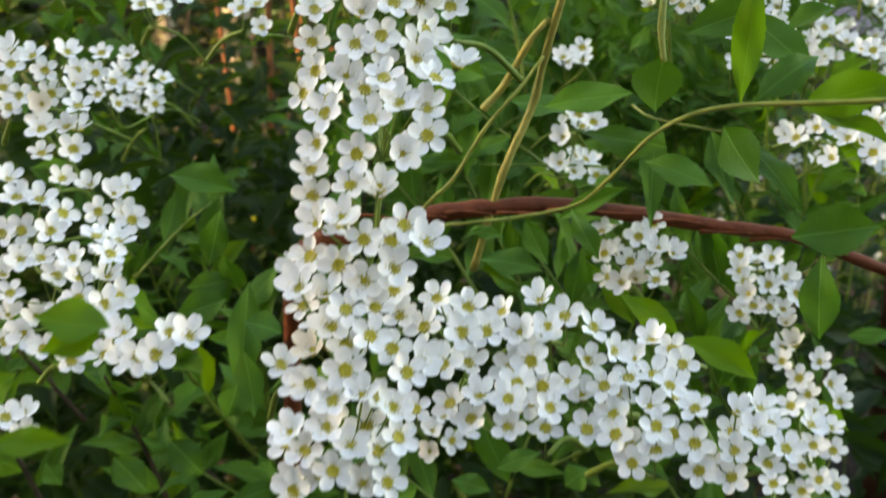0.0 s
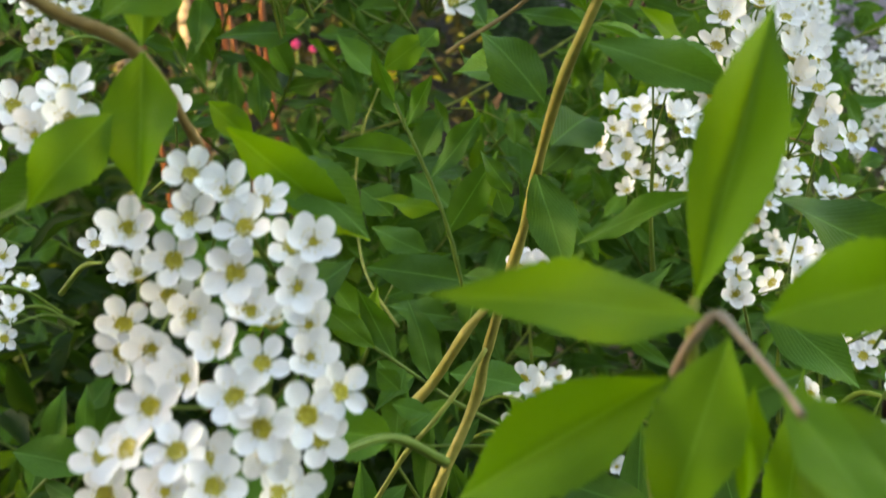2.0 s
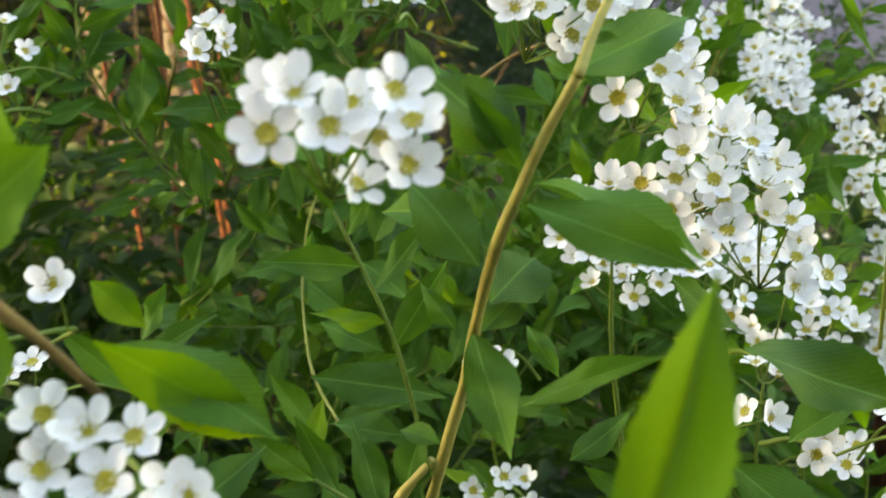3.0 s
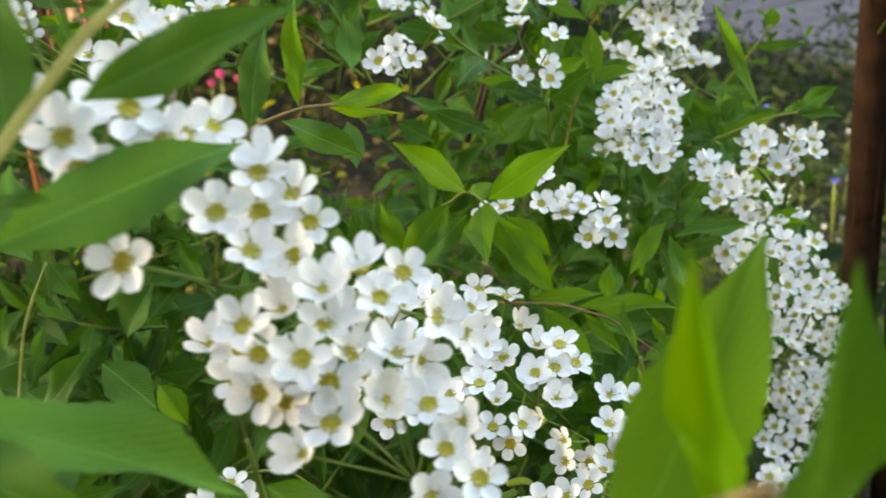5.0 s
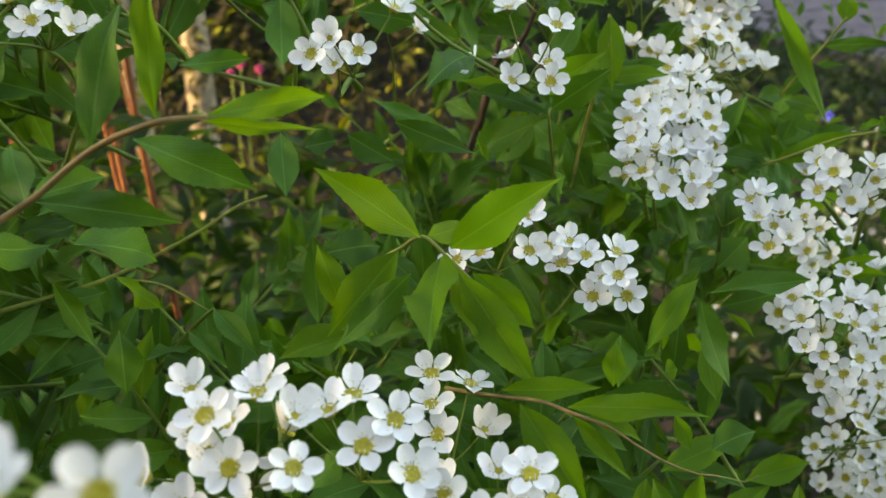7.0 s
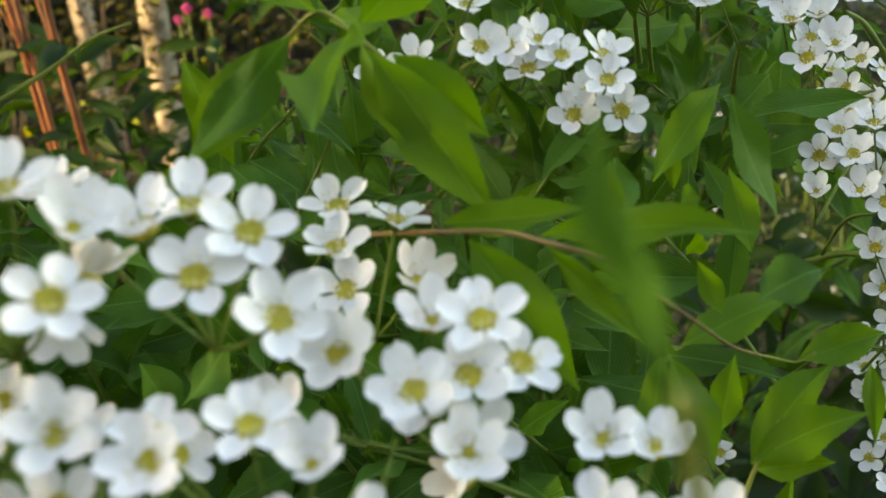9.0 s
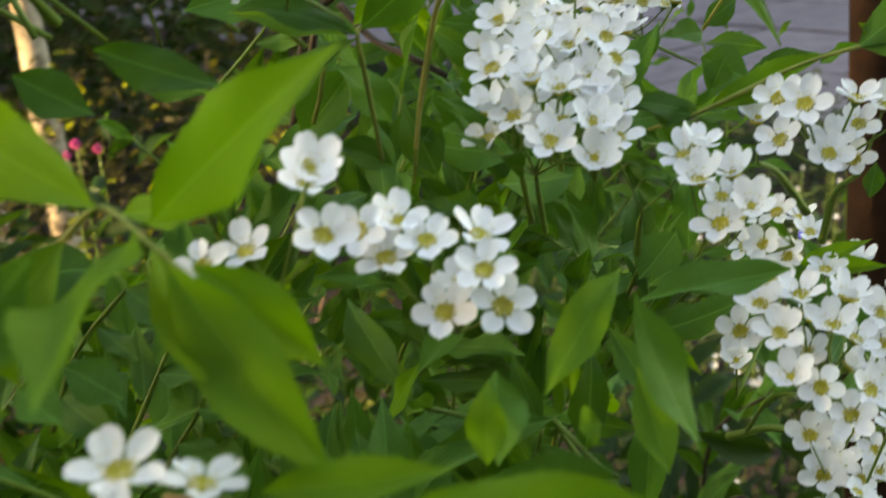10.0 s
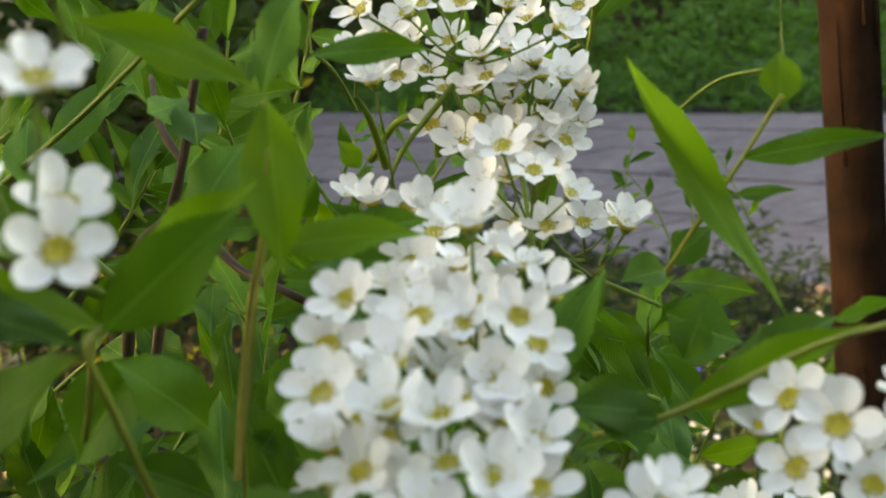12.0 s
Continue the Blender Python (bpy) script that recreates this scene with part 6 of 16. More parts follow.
b = plant("flowering_branch", "small far white flower heads seen between leaves", "flowering branches")
cluster(b, (0.0577, 0.3692, 0.7424), [(0.0615, 0.3631, 0.7470), (0.0586, 0.3700, 0.7526)], (0.03, -0.51, 0.86), 1.0, 0.5)
cluster(b, (0.0676, 0.3745, 0.7494), [(0.0702, 0.3661, 0.7429)], (0.10, -0.90, 0.41), 1.0, 0.5)
cluster(b, (0.0658, 0.3608, 0.7351), [(0.0580, 0.3618, 0.7405)], (-0.14, -0.71, 0.69), 1.0, 0.5)
cluster(b, (0.0386, 0.3671, 0.7158), [(0.0352, 0.3573, 0.7171)], (0.15, -0.81, 0.57), 1.0, 0.5)
cluster(b, (0.0383, 0.3589, 0.6774), [(0.0372, 0.3525, 0.6824), (0.0442, 0.3517, 0.6814), (0.0387, 0.3578, 0.6862), (0.0311, 0.3564, 0.6839)], (0.19, -0.74, 0.65), 1.0, 0.5)
cluster(b, (0.0528, 0.3601, 0.6569), [(0.0505, 0.3562, 0.6633), (0.0578, 0.3547, 0.6594), (0.0502, 0.3509, 0.6571)], (0.13, -0.51, 0.85), 1.0, 0.5)
cluster(b, (0.0946, 0.3637, 0.7312), [(0.0908, 0.3526, 0.7273)], (-0.43, -0.62, 0.65), 1.0, 0.5)
cluster(b, (0.1090, 0.3828, 0.7077), [(0.1033, 0.3774, 0.7114), (0.1081, 0.3728, 0.7088), (0.0992, 0.3834, 0.7132)], (-0.37, -0.79, 0.48), 1.0, 0.5)
cluster(b, (-0.1011, 0.3776, 0.6997), [(-0.1028, 0.3703, 0.7050), (-0.1027, 0.3734, 0.7096), (-0.1074, 0.3749, 0.7087), (-0.0954, 0.3785, 0.7106)], (0.11, -0.81, 0.58), 1.0, 0.5)
stem(b, [(0.0509, 0.3851, 0.6969), (0.0448, 0.3781, 0.7084), (0.0386, 0.3671, 0.7158)], 0.0004, 0.0003, STALK)
stem(b, [(0.0442, 0.3822, 0.6608), (0.0413, 0.3725, 0.6711), (0.0383, 0.3589, 0.6774)], 0.0004, 0.0003, STALK)
stem(b, [(0.0458, 0.3890, 0.6480), (0.0493, 0.3765, 0.6545), (0.0528, 0.3601, 0.6569)], 0.0004, 0.0003, STALK)
stem(b, [(-0.0884, 0.3948, 0.6912), (-0.0947, 0.3882, 0.6975), (-0.1011, 0.3776, 0.6997)], 0.0004, 0.0003, STALK)

b = plant("flowering_branch", "distant white flower heads at the shrub's edge", "flowering branches")
cluster(b, (-0.0248, 0.3976, 0.7822), [(-0.0262, 0.3910, 0.7883), (-0.0243, 0.3979, 0.7913)], (0.17, -0.68, 0.71), 1.0, 0.5)
cluster(b, (0.1087, 0.3755, 0.7038), [(0.1027, 0.3701, 0.7113)], (-0.31, -0.59, 0.74), 1.0, 0.5)
cluster(b, (0.1088, 0.3642, 0.7023), [(0.1097, 0.3664, 0.7108)], (-0.21, -0.48, 0.85), 1.0, 0.5)
cluster(b, (0.1202, 0.3672, 0.6747), [(0.1173, 0.3635, 0.6801), (0.1205, 0.3693, 0.6826)], (-0.01, -0.58, 0.82), 1.0, 0.5)
cluster(b, (-0.0833, 0.4206, 0.7787), [(-0.0855, 0.4142, 0.7872), (-0.0823, 0.4192, 0.7909), (-0.0853, 0.4090, 0.7805), (-0.0736, 0.4165, 0.7846), (-0.0907, 0.4189, 0.7902), (-0.0772, 0.4093, 0.7773), (-0.0805, 0.4255, 0.7909), (-0.0944, 0.4117, 0.7817)], (0.07, -0.65, 0.76), 1.0, 0.5)
stem(b, [(-0.0256, 0.4247, 0.7705), (-0.0252, 0.4132, 0.7784), (-0.0248, 0.3976, 0.7822)], 0.0004, 0.0003, STALK)
stem(b, [(0.1107, 0.3929, 0.6875), (0.1097, 0.3862, 0.6977), (0.1087, 0.3755, 0.7038)], 0.0004, 0.0003, STALK)
stem(b, [(0.1146, 0.3866, 0.6942), (0.1117, 0.3774, 0.7002), (0.1088, 0.3642, 0.7023)], 0.0004, 0.0003, STALK)
stem(b, [(0.1175, 0.3943, 0.6594), (0.1188, 0.3828, 0.6690), (0.1202, 0.3672, 0.6747)], 0.0004, 0.0003, STALK)
stem(b, [(-0.0710, 0.4455, 0.7699), (-0.0772, 0.4351, 0.7763), (-0.0833, 0.4206, 0.7787)], 0.0004, 0.0003, STALK)

b = plant("flowering_branch", "low white flower heads under the leaves", "flowering branches")
cluster(b, (0.1498, 0.4224, 0.6568), [(0.1550, 0.4183, 0.6632), (0.1589, 0.4215, 0.6628)], (0.08, -0.31, 0.95), 1.0, 0.5)
cluster(b, (-0.0314, 0.4460, 0.7754), [(-0.0338, 0.4391, 0.7808), (-0.0268, 0.4394, 0.7775)], (0.05, -0.77, 0.64), 1.0, 0.5)
stem(b, [(0.1527, 0.4400, 0.6389), (0.1512, 0.4332, 0.6499), (0.1498, 0.4224, 0.6568)], 0.0004, 0.0003, STALK)
stem(b, [(-0.0409, 0.4755, 0.7618), (-0.0361, 0.4628, 0.7706), (-0.0314, 0.4460, 0.7754)], 0.0004, 0.0003, STALK)

b = plant("flowering_branch", "high white flower heads among fine twigs", "flowering branches")
cluster(b, (0.0752, 0.5273, 0.7605), [(0.0752, 0.5222, 0.7673), (0.0822, 0.5237, 0.7658)], (0.31, -0.51, 0.80), 1.0, 0.5)
cluster(b, (0.0734, 0.5354, 0.7669), [(0.0726, 0.5351, 0.7747), (0.0680, 0.5327, 0.7750)], (0.38, -0.62, 0.69), 1.0, 0.5)
cluster(b, (0.1427, 0.5334, 0.7493), [(0.1508, 0.5317, 0.7558), (0.1458, 0.5229, 0.7494)], (-0.10, -0.34, 0.94), 1.0, 0.5)
cluster(b, (0.1782, 0.4951, 0.7139), [(0.1741, 0.4915, 0.7211), (0.1710, 0.4893, 0.7168), (0.1728, 0.4997, 0.7211)], (-0.18, -0.50, 0.85), 1.0, 0.5)
cluster(b, (0.1804, 0.5204, 0.7015), [(0.1770, 0.5165, 0.7068), (0.1782, 0.5212, 0.7106)], (-0.08, -0.61, 0.79), 1.0, 0.5)
cluster(b, (0.1828, 0.4974, 0.6578), [(0.1869, 0.4881, 0.6604), (0.1919, 0.4903, 0.6625), (0.1881, 0.4868, 0.6545)], (0.08, -0.80, 0.60), 1.0, 0.5)
cluster(b, (0.1938, 0.4947, 0.6528), [(0.1934, 0.4852, 0.6570), (0.1845, 0.4898, 0.6540), (0.1987, 0.4876, 0.6607), (0.1888, 0.4841, 0.6494), (0.1984, 0.4942, 0.6646)], (-0.37, -0.66, 0.66), 1.0, 0.5)
cluster(b, (0.1907, 0.4905, 0.6450), [(0.1863, 0.4784, 0.6459), (0.1951, 0.4915, 0.6564), (0.1970, 0.4797, 0.6482)], (-0.38, -0.50, 0.77), 1.0, 0.5)
cluster(b, (0.1987, 0.4902, 0.6468), [(0.1950, 0.4961, 0.6566)], (-0.44, -0.31, 0.84), 1.0, 0.5)
cluster(b, (0.1975, 0.4989, 0.6654), [(0.1928, 0.4949, 0.6736), (0.1977, 0.4907, 0.6706), (0.1979, 0.4993, 0.6757), (0.1893, 0.4928, 0.6694), (0.2030, 0.4911, 0.6717), (0.1916, 0.5032, 0.6732), (0.2023, 0.5035, 0.6749)], (-0.22, -0.51, 0.83), 1.0, 0.5)
stem(b, [(0.0734, 0.5460, 0.7415), (0.0743, 0.5386, 0.7530), (0.0752, 0.5273, 0.7605)], 0.0004, 0.0003, STALK)
stem(b, [(0.0867, 0.5620, 0.7502), (0.0801, 0.5507, 0.7606), (0.0734, 0.5354, 0.7669)], 0.0004, 0.0003, STALK)
stem(b, [(0.1493, 0.5606, 0.7319), (0.1460, 0.5490, 0.7426), (0.1427, 0.5334, 0.7493)], 0.0004, 0.0003, STALK)
stem(b, [(0.1668, 0.5213, 0.6934), (0.1725, 0.5102, 0.7056), (0.1782, 0.4951, 0.7139)], 0.0004, 0.0003, STALK)
stem(b, [(0.1654, 0.5398, 0.6833), (0.1729, 0.5321, 0.6944), (0.1804, 0.5204, 0.7015)], 0.0004, 0.0003, STALK)
stem(b, [(0.1681, 0.5181, 0.6380), (0.1755, 0.5097, 0.6499), (0.1828, 0.4974, 0.6578)], 0.0004, 0.0003, STALK)
stem(b, [(0.1896, 0.5241, 0.6421), (0.1917, 0.5114, 0.6494), (0.1938, 0.4947, 0.6528)], 0.0004, 0.0003, STALK)
stem(b, [(0.1869, 0.5088, 0.6260), (0.1888, 0.5016, 0.6375), (0.1907, 0.4905, 0.6450)], 0.0004, 0.0003, STALK)
stem(b, [(0.2126, 0.5096, 0.6358), (0.2056, 0.5019, 0.6433), (0.1987, 0.4902, 0.6468)], 0.0004, 0.0003, STALK)
stem(b, [(0.2031, 0.5168, 0.6589), (0.2003, 0.5099, 0.6642), (0.1975, 0.4989, 0.6654)], 0.0004, 0.0003, STALK)

b = plant("flowering_branch", "low white flower heads near the soil", "flowering branches")
cluster(b, (0.1521, 0.4969, 0.6317), [(0.1497, 0.4947, 0.6367)], (-0.07, -0.51, 0.86), 1.0, 0.5)
cluster(b, (0.1854, 0.5042, 0.6528), [(0.1911, 0.4989, 0.6579)], (-0.33, -0.56, 0.76), 1.0, 0.5)
stem(b, [(0.1466, 0.5191, 0.6169), (0.1494, 0.5100, 0.6263), (0.1521, 0.4969, 0.6317)], 0.0004, 0.0003, STALK)
stem(b, [(0.1871, 0.5256, 0.6400), (0.1863, 0.5169, 0.6484), (0.1854, 0.5042, 0.6528)], 0.0004, 0.0003, STALK)

b = plant("flowering_branch", "white flower heads behind the leaves", "flowering branches")
cluster(b, (0.1645, 0.5452, 0.7437), [(0.1603, 0.5415, 0.7507), (0.1698, 0.5395, 0.7494)], (-0.10, -0.34, 0.94), 1.0, 0.5)
cluster(b, (0.2038, 0.5571, 0.7673), [(0.2047, 0.5584, 0.7796)], (-0.11, -0.68, 0.73), 1.0, 0.5)
cluster(b, (0.1396, 0.5489, 0.7801), [(0.1402, 0.5404, 0.7793), (0.1384, 0.5440, 0.7880), (0.1455, 0.5419, 0.7830), (0.1325, 0.5476, 0.7879), (0.1412, 0.5402, 0.7736)], (-0.10, -0.34, 0.94), 1.0, 0.5)
cluster(b, (0.1300, 0.5647, 0.7779), [(0.1306, 0.5628, 0.7862)], (0.19, -0.86, 0.48), 1.0, 0.5)
cluster(b, (0.1679, 0.5561, 0.7740), [(0.1623, 0.5513, 0.7792), (0.1677, 0.5489, 0.7763), (0.1656, 0.5554, 0.7822), (0.1616, 0.5503, 0.7732), (0.1603, 0.5583, 0.7787), (0.1666, 0.5476, 0.7701)], (-0.10, -0.34, 0.94), 1.0, 0.5)
stem(b, [(0.1566, 0.5649, 0.7253), (0.1605, 0.5571, 0.7365), (0.1645, 0.5452, 0.7437)], 0.0004, 0.0003, STALK)
stem(b, [(0.1923, 0.5802, 0.7593), (0.1980, 0.5707, 0.7653), (0.2038, 0.5571, 0.7673)], 0.0004, 0.0003, STALK)
stem(b, [(0.1498, 0.5775, 0.7723), (0.1447, 0.5652, 0.7782), (0.1396, 0.5489, 0.7801)], 0.0004, 0.0003, STALK)
stem(b, [(0.1371, 0.5944, 0.7658), (0.1336, 0.5816, 0.7738), (0.1300, 0.5647, 0.7779)], 0.0004, 0.0003, STALK)
stem(b, [(0.1767, 0.5859, 0.7679), (0.1723, 0.5730, 0.7729), (0.1679, 0.5561, 0.7740)], 0.0004, 0.0003, STALK)
b = side_shoot()
stem(b, [(-0.0874, 0.3298, 0.7322), (-0.0837, 0.3244, 0.7379), (-0.0801, 0.3150, 0.7396)], 0.0008, 0.0004, STALK)
cluster(b, (-0.0801, 0.3150, 0.7396), [(-0.0808, 0.3084, 0.7472), (-0.0750, 0.3043, 0.7469)], (0.15, -0.57, 0.70), 1.0, 0.6)
b = side_shoot()
stem(b, [(-0.0740, 0.3432, 0.7226), (-0.0662, 0.3377, 0.7311), (-0.0584, 0.3283, 0.7357)], 0.0008, 0.0004, STALK)
cluster(b, (-0.0584, 0.3283, 0.7357), [(-0.0568, 0.3195, 0.7432)], (0.10, -0.58, 0.70), 1.0, 0.6)
b = side_shoot()
stem(b, [(-0.0315, 0.2349, 0.7439), (-0.0281, 0.2246, 0.7504), (-0.0247, 0.2103, 0.7530)], 0.0008, 0.0004, STALK)
cluster(b, (-0.0247, 0.2103, 0.7530), [(-0.0231, 0.2007, 0.7636), (-0.0242, 0.2024, 0.7577)], (0.07, -0.59, 0.71), 1.0, 0.6)
b = side_shoot()
stem(b, [(0.0135, 0.2277, 0.7435), (0.0068, 0.2217, 0.7514), (0.0000, 0.2117, 0.7553)], 0.0008, 0.0004, STALK)
cluster(b, (0.0000, 0.2117, 0.7553), [(0.0000, 0.2028, 0.7629)], (-0.00, -0.59, 0.71), 1.0, 0.6)
b = side_shoot()
stem(b, [(0.0908, 0.3654, 0.7101), (0.0941, 0.3554, 0.7166), (0.0974, 0.3413, 0.7192)], 0.0008, 0.0004, STALK)
cluster(b, (0.0974, 0.3413, 0.7192), [(0.0950, 0.3329, 0.7271)], (-0.16, -0.56, 0.72), 1.0, 0.6)
b = side_shoot()
stem(b, [(-0.1027, 0.3449, 0.7161), (-0.0966, 0.3369, 0.7221), (-0.0906, 0.3250, 0.7241)], 0.0008, 0.0004, STALK)
cluster(b, (-0.0906, 0.3250, 0.7241), [(-0.0882, 0.3165, 0.7319)], (0.16, -0.57, 0.72), 1.0, 0.6)
b = side_shoot()
stem(b, [(0.0915, 0.3657, 0.7076), (0.0876, 0.3561, 0.7121), (0.0837, 0.3425, 0.7126)], 0.0008, 0.0004, STALK)
cluster(b, (0.0837, 0.3425, 0.7126), [(0.0816, 0.3340, 0.7206)], (-0.14, -0.57, 0.74), 1.0, 0.6)
b = side_shoot()
stem(b, [(-0.1092, 0.3124, 0.7201), (-0.1013, 0.3016, 0.7266), (-0.0933, 0.2869, 0.7291)], 0.0008, 0.0004, STALK)
cluster(b, (-0.0933, 0.2869, 0.7291), [(-0.0906, 0.2786, 0.7369)], (0.18, -0.56, 0.73), 1.0, 0.6)
b = side_shoot()
stem(b, [(-0.1021, 0.3518, 0.7099), (-0.0988, 0.3449, 0.7158), (-0.0956, 0.3341, 0.7178)], 0.0008, 0.0004, STALK)
cluster(b, (-0.0956, 0.3341, 0.7178), [(-0.0931, 0.3257, 0.7257)], (0.16, -0.56, 0.73), 1.0, 0.6)
b = side_shoot()
stem(b, [(-0.0918, 0.3992, 0.6888), (-0.0962, 0.3924, 0.6978), (-0.1007, 0.3817, 0.7028)], 0.0008, 0.0004, STALK)
cluster(b, (-0.1007, 0.3817, 0.7028), [(-0.1002, 0.3757, 0.7139), (-0.0966, 0.3707, 0.7077)], (0.15, -0.57, 0.74), 1.0, 0.6)
b = side_shoot()
stem(b, [(-0.0113, 0.2190, 0.7318), (-0.0140, 0.2105, 0.7405), (-0.0168, 0.1980, 0.7453)], 0.0008, 0.0004, STALK)
cluster(b, (-0.0168, 0.1980, 0.7453), [(-0.0176, 0.1906, 0.7543), (-0.0145, 0.1881, 0.7525)], (0.05, -0.58, 0.74), 1.0, 0.6)
b = side_shoot()
stem(b, [(-0.1158, 0.2897, 0.7161), (-0.1105, 0.2817, 0.7236), (-0.1053, 0.2697, 0.7272)], 0.0008, 0.0004, STALK)
cluster(b, (-0.1053, 0.2697, 0.7272), [(-0.1031, 0.2634, 0.7370), (-0.1012, 0.2598, 0.7334)], (0.21, -0.54, 0.73), 1.0, 0.6)
b = side_shoot()
stem(b, [(-0.1199, 0.4040, 0.6753), (-0.1124, 0.3975, 0.6856), (-0.1048, 0.3869, 0.6920)], 0.0008, 0.0004, STALK)
cluster(b, (-0.1048, 0.3869, 0.6920), [(-0.1025, 0.3785, 0.7002)], (0.15, -0.56, 0.75), 1.0, 0.6)
b = side_shoot()
stem(b, [(0.0008, 0.2130, 0.7339), (-0.0017, 0.2019, 0.7406), (-0.0043, 0.1869, 0.7434)], 0.0008, 0.0004, STALK)
cluster(b, (-0.0043, 0.1869, 0.7434), [(-0.0041, 0.1782, 0.7518)], (0.01, -0.58, 0.76), 1.0, 0.6)
b = side_shoot()
stem(b, [(0.0388, 0.3286, 0.6963), (0.0346, 0.3198, 0.7045), (0.0304, 0.3070, 0.7088)], 0.0008, 0.0004, STALK)
cluster(b, (0.0304, 0.3070, 0.7088), [(0.0296, 0.2983, 0.7172)], (-0.06, -0.58, 0.76), 1.0, 0.6)
b = side_shoot()
stem(b, [(0.1039, 0.3681, 0.6833), (0.1101, 0.3616, 0.6881), (0.1162, 0.3511, 0.6890)], 0.0008, 0.0004, STALK)
cluster(b, (0.1162, 0.3511, 0.6890), [(0.1100, 0.3442, 0.6967), (0.1171, 0.3414, 0.6982)], (-0.18, -0.55, 0.76), 1.0, 0.6)
b = side_shoot()
stem(b, [(0.1131, 0.3560, 0.6857), (0.1130, 0.3487, 0.6914), (0.1130, 0.3374, 0.6930)], 0.0008, 0.0004, STALK)
cluster(b, (0.1130, 0.3374, 0.6930), [(0.1102, 0.3292, 0.7015)], (-0.18, -0.55, 0.76), 1.0, 0.6)
b = side_shoot()
stem(b, [(0.1030, 0.3243, 0.6907), (0.1050, 0.3159, 0.6996), (0.1070, 0.3036, 0.7046)], 0.0008, 0.0004, STALK)
cluster(b, (0.1070, 0.3036, 0.7046), [(0.1042, 0.2954, 0.7130)], (-0.19, -0.55, 0.76), 1.0, 0.6)
b = side_shoot()
stem(b, [(-0.0887, 0.2758, 0.7022), (-0.0901, 0.2667, 0.7105), (-0.0915, 0.2537, 0.7147)], 0.0008, 0.0004, STALK)
cluster(b, (-0.0915, 0.2537, 0.7147), [(-0.0909, 0.2471, 0.7258), (-0.0863, 0.2441, 0.7208)], (0.20, -0.54, 0.77), 1.0, 0.6)
b = side_shoot()
stem(b, [(-0.0988, 0.2549, 0.6998), (-0.0968, 0.2478, 0.7078), (-0.0948, 0.2366, 0.7118)], 0.0008, 0.0004, STALK)
cluster(b, (-0.0948, 0.2366, 0.7118), [(-0.0932, 0.2316, 0.7252), (-0.0900, 0.2257, 0.7159)], (0.21, -0.53, 0.78), 1.0, 0.6)
b = side_shoot()
stem(b, [(-0.0160, 0.2111, 0.7161), (-0.0200, 0.2004, 0.7258), (-0.0240, 0.1857, 0.7314)], 0.0008, 0.0004, STALK)
cluster(b, (-0.0240, 0.1857, 0.7314), [(-0.0229, 0.1773, 0.7424), (-0.0230, 0.1772, 0.7382)], (0.07, -0.56, 0.79), 1.0, 0.6)
b = side_shoot()
stem(b, [(0.0483, 0.3004, 0.6772), (0.0474, 0.2903, 0.6818), (0.0465, 0.2761, 0.6823)], 0.0008, 0.0004, STALK)
cluster(b, (0.0465, 0.2761, 0.6823), [(0.0480, 0.2687, 0.6961), (0.0423, 0.2670, 0.6872)], (-0.09, -0.55, 0.82), 1.0, 0.6)
b = side_shoot()
stem(b, [(-0.0765, 0.2413, 0.6864), (-0.0812, 0.2349, 0.6951), (-0.0860, 0.2245, 0.6999)], 0.0008, 0.0004, STALK)
cluster(b, (-0.0860, 0.2245, 0.6999), [(-0.0841, 0.2181, 0.7126), (-0.0816, 0.2187, 0.7084), (-0.0759, 0.2145, 0.7095), (-0.0904, 0.2155, 0.7063)], (0.20, -0.52, 0.82), 1.0, 0.6)
b = side_shoot()
stem(b, [(0.0865, 0.3109, 0.6609), (0.0813, 0.3039, 0.6679), (0.0761, 0.2928, 0.6708)], 0.0008, 0.0004, STALK)
cluster(b, (0.0761, 0.2928, 0.6708), [(0.0740, 0.2847, 0.6802)], (-0.14, -0.54, 0.83), 1.0, 0.6)
b = side_shoot()
stem(b, [(-0.0799, 0.2498, 0.6780), (-0.0877, 0.2431, 0.6872), (-0.0955, 0.2324, 0.6925)], 0.0008, 0.0004, STALK)
cluster(b, (-0.0955, 0.2324, 0.6925), [(-0.0955, 0.2261, 0.7059), (-0.0891, 0.2232, 0.6977)], (0.21, -0.51, 0.82), 1.0, 0.6)
b = side_shoot()
stem(b, [(-0.0775, 0.2294, 0.6864), (-0.0760, 0.2223, 0.6957), (-0.0745, 0.2112, 0.7011)], 0.0008, 0.0004, STALK)
cluster(b, (-0.0745, 0.2112, 0.7011), [(-0.0672, 0.2058, 0.7132), (-0.0714, 0.2005, 0.7114), (-0.0766, 0.2038, 0.7069)], (0.18, -0.52, 0.83), 1.0, 0.6)
b = side_shoot()
stem(b, [(0.0467, 0.3016, 0.6632), (0.0475, 0.2921, 0.6691), (0.0483, 0.2787, 0.6709)], 0.0008, 0.0004, STALK)
cluster(b, (0.0483, 0.2787, 0.6709), [(0.0436, 0.2666, 0.6825), (0.0502, 0.2746, 0.6785)], (-0.09, -0.54, 0.84), 1.0, 0.6)
b = side_shoot()
stem(b, [(-0.0107, 0.2027, 0.6980), (-0.0159, 0.1932, 0.7055), (-0.0211, 0.1797, 0.7091)], 0.0008, 0.0004, STALK)
cluster(b, (-0.0211, 0.1797, 0.7091), [(-0.0218, 0.1751, 0.7218), (-0.0184, 0.1681, 0.7161)], (0.06, -0.54, 0.85), 1.0, 0.6)
b = side_shoot()
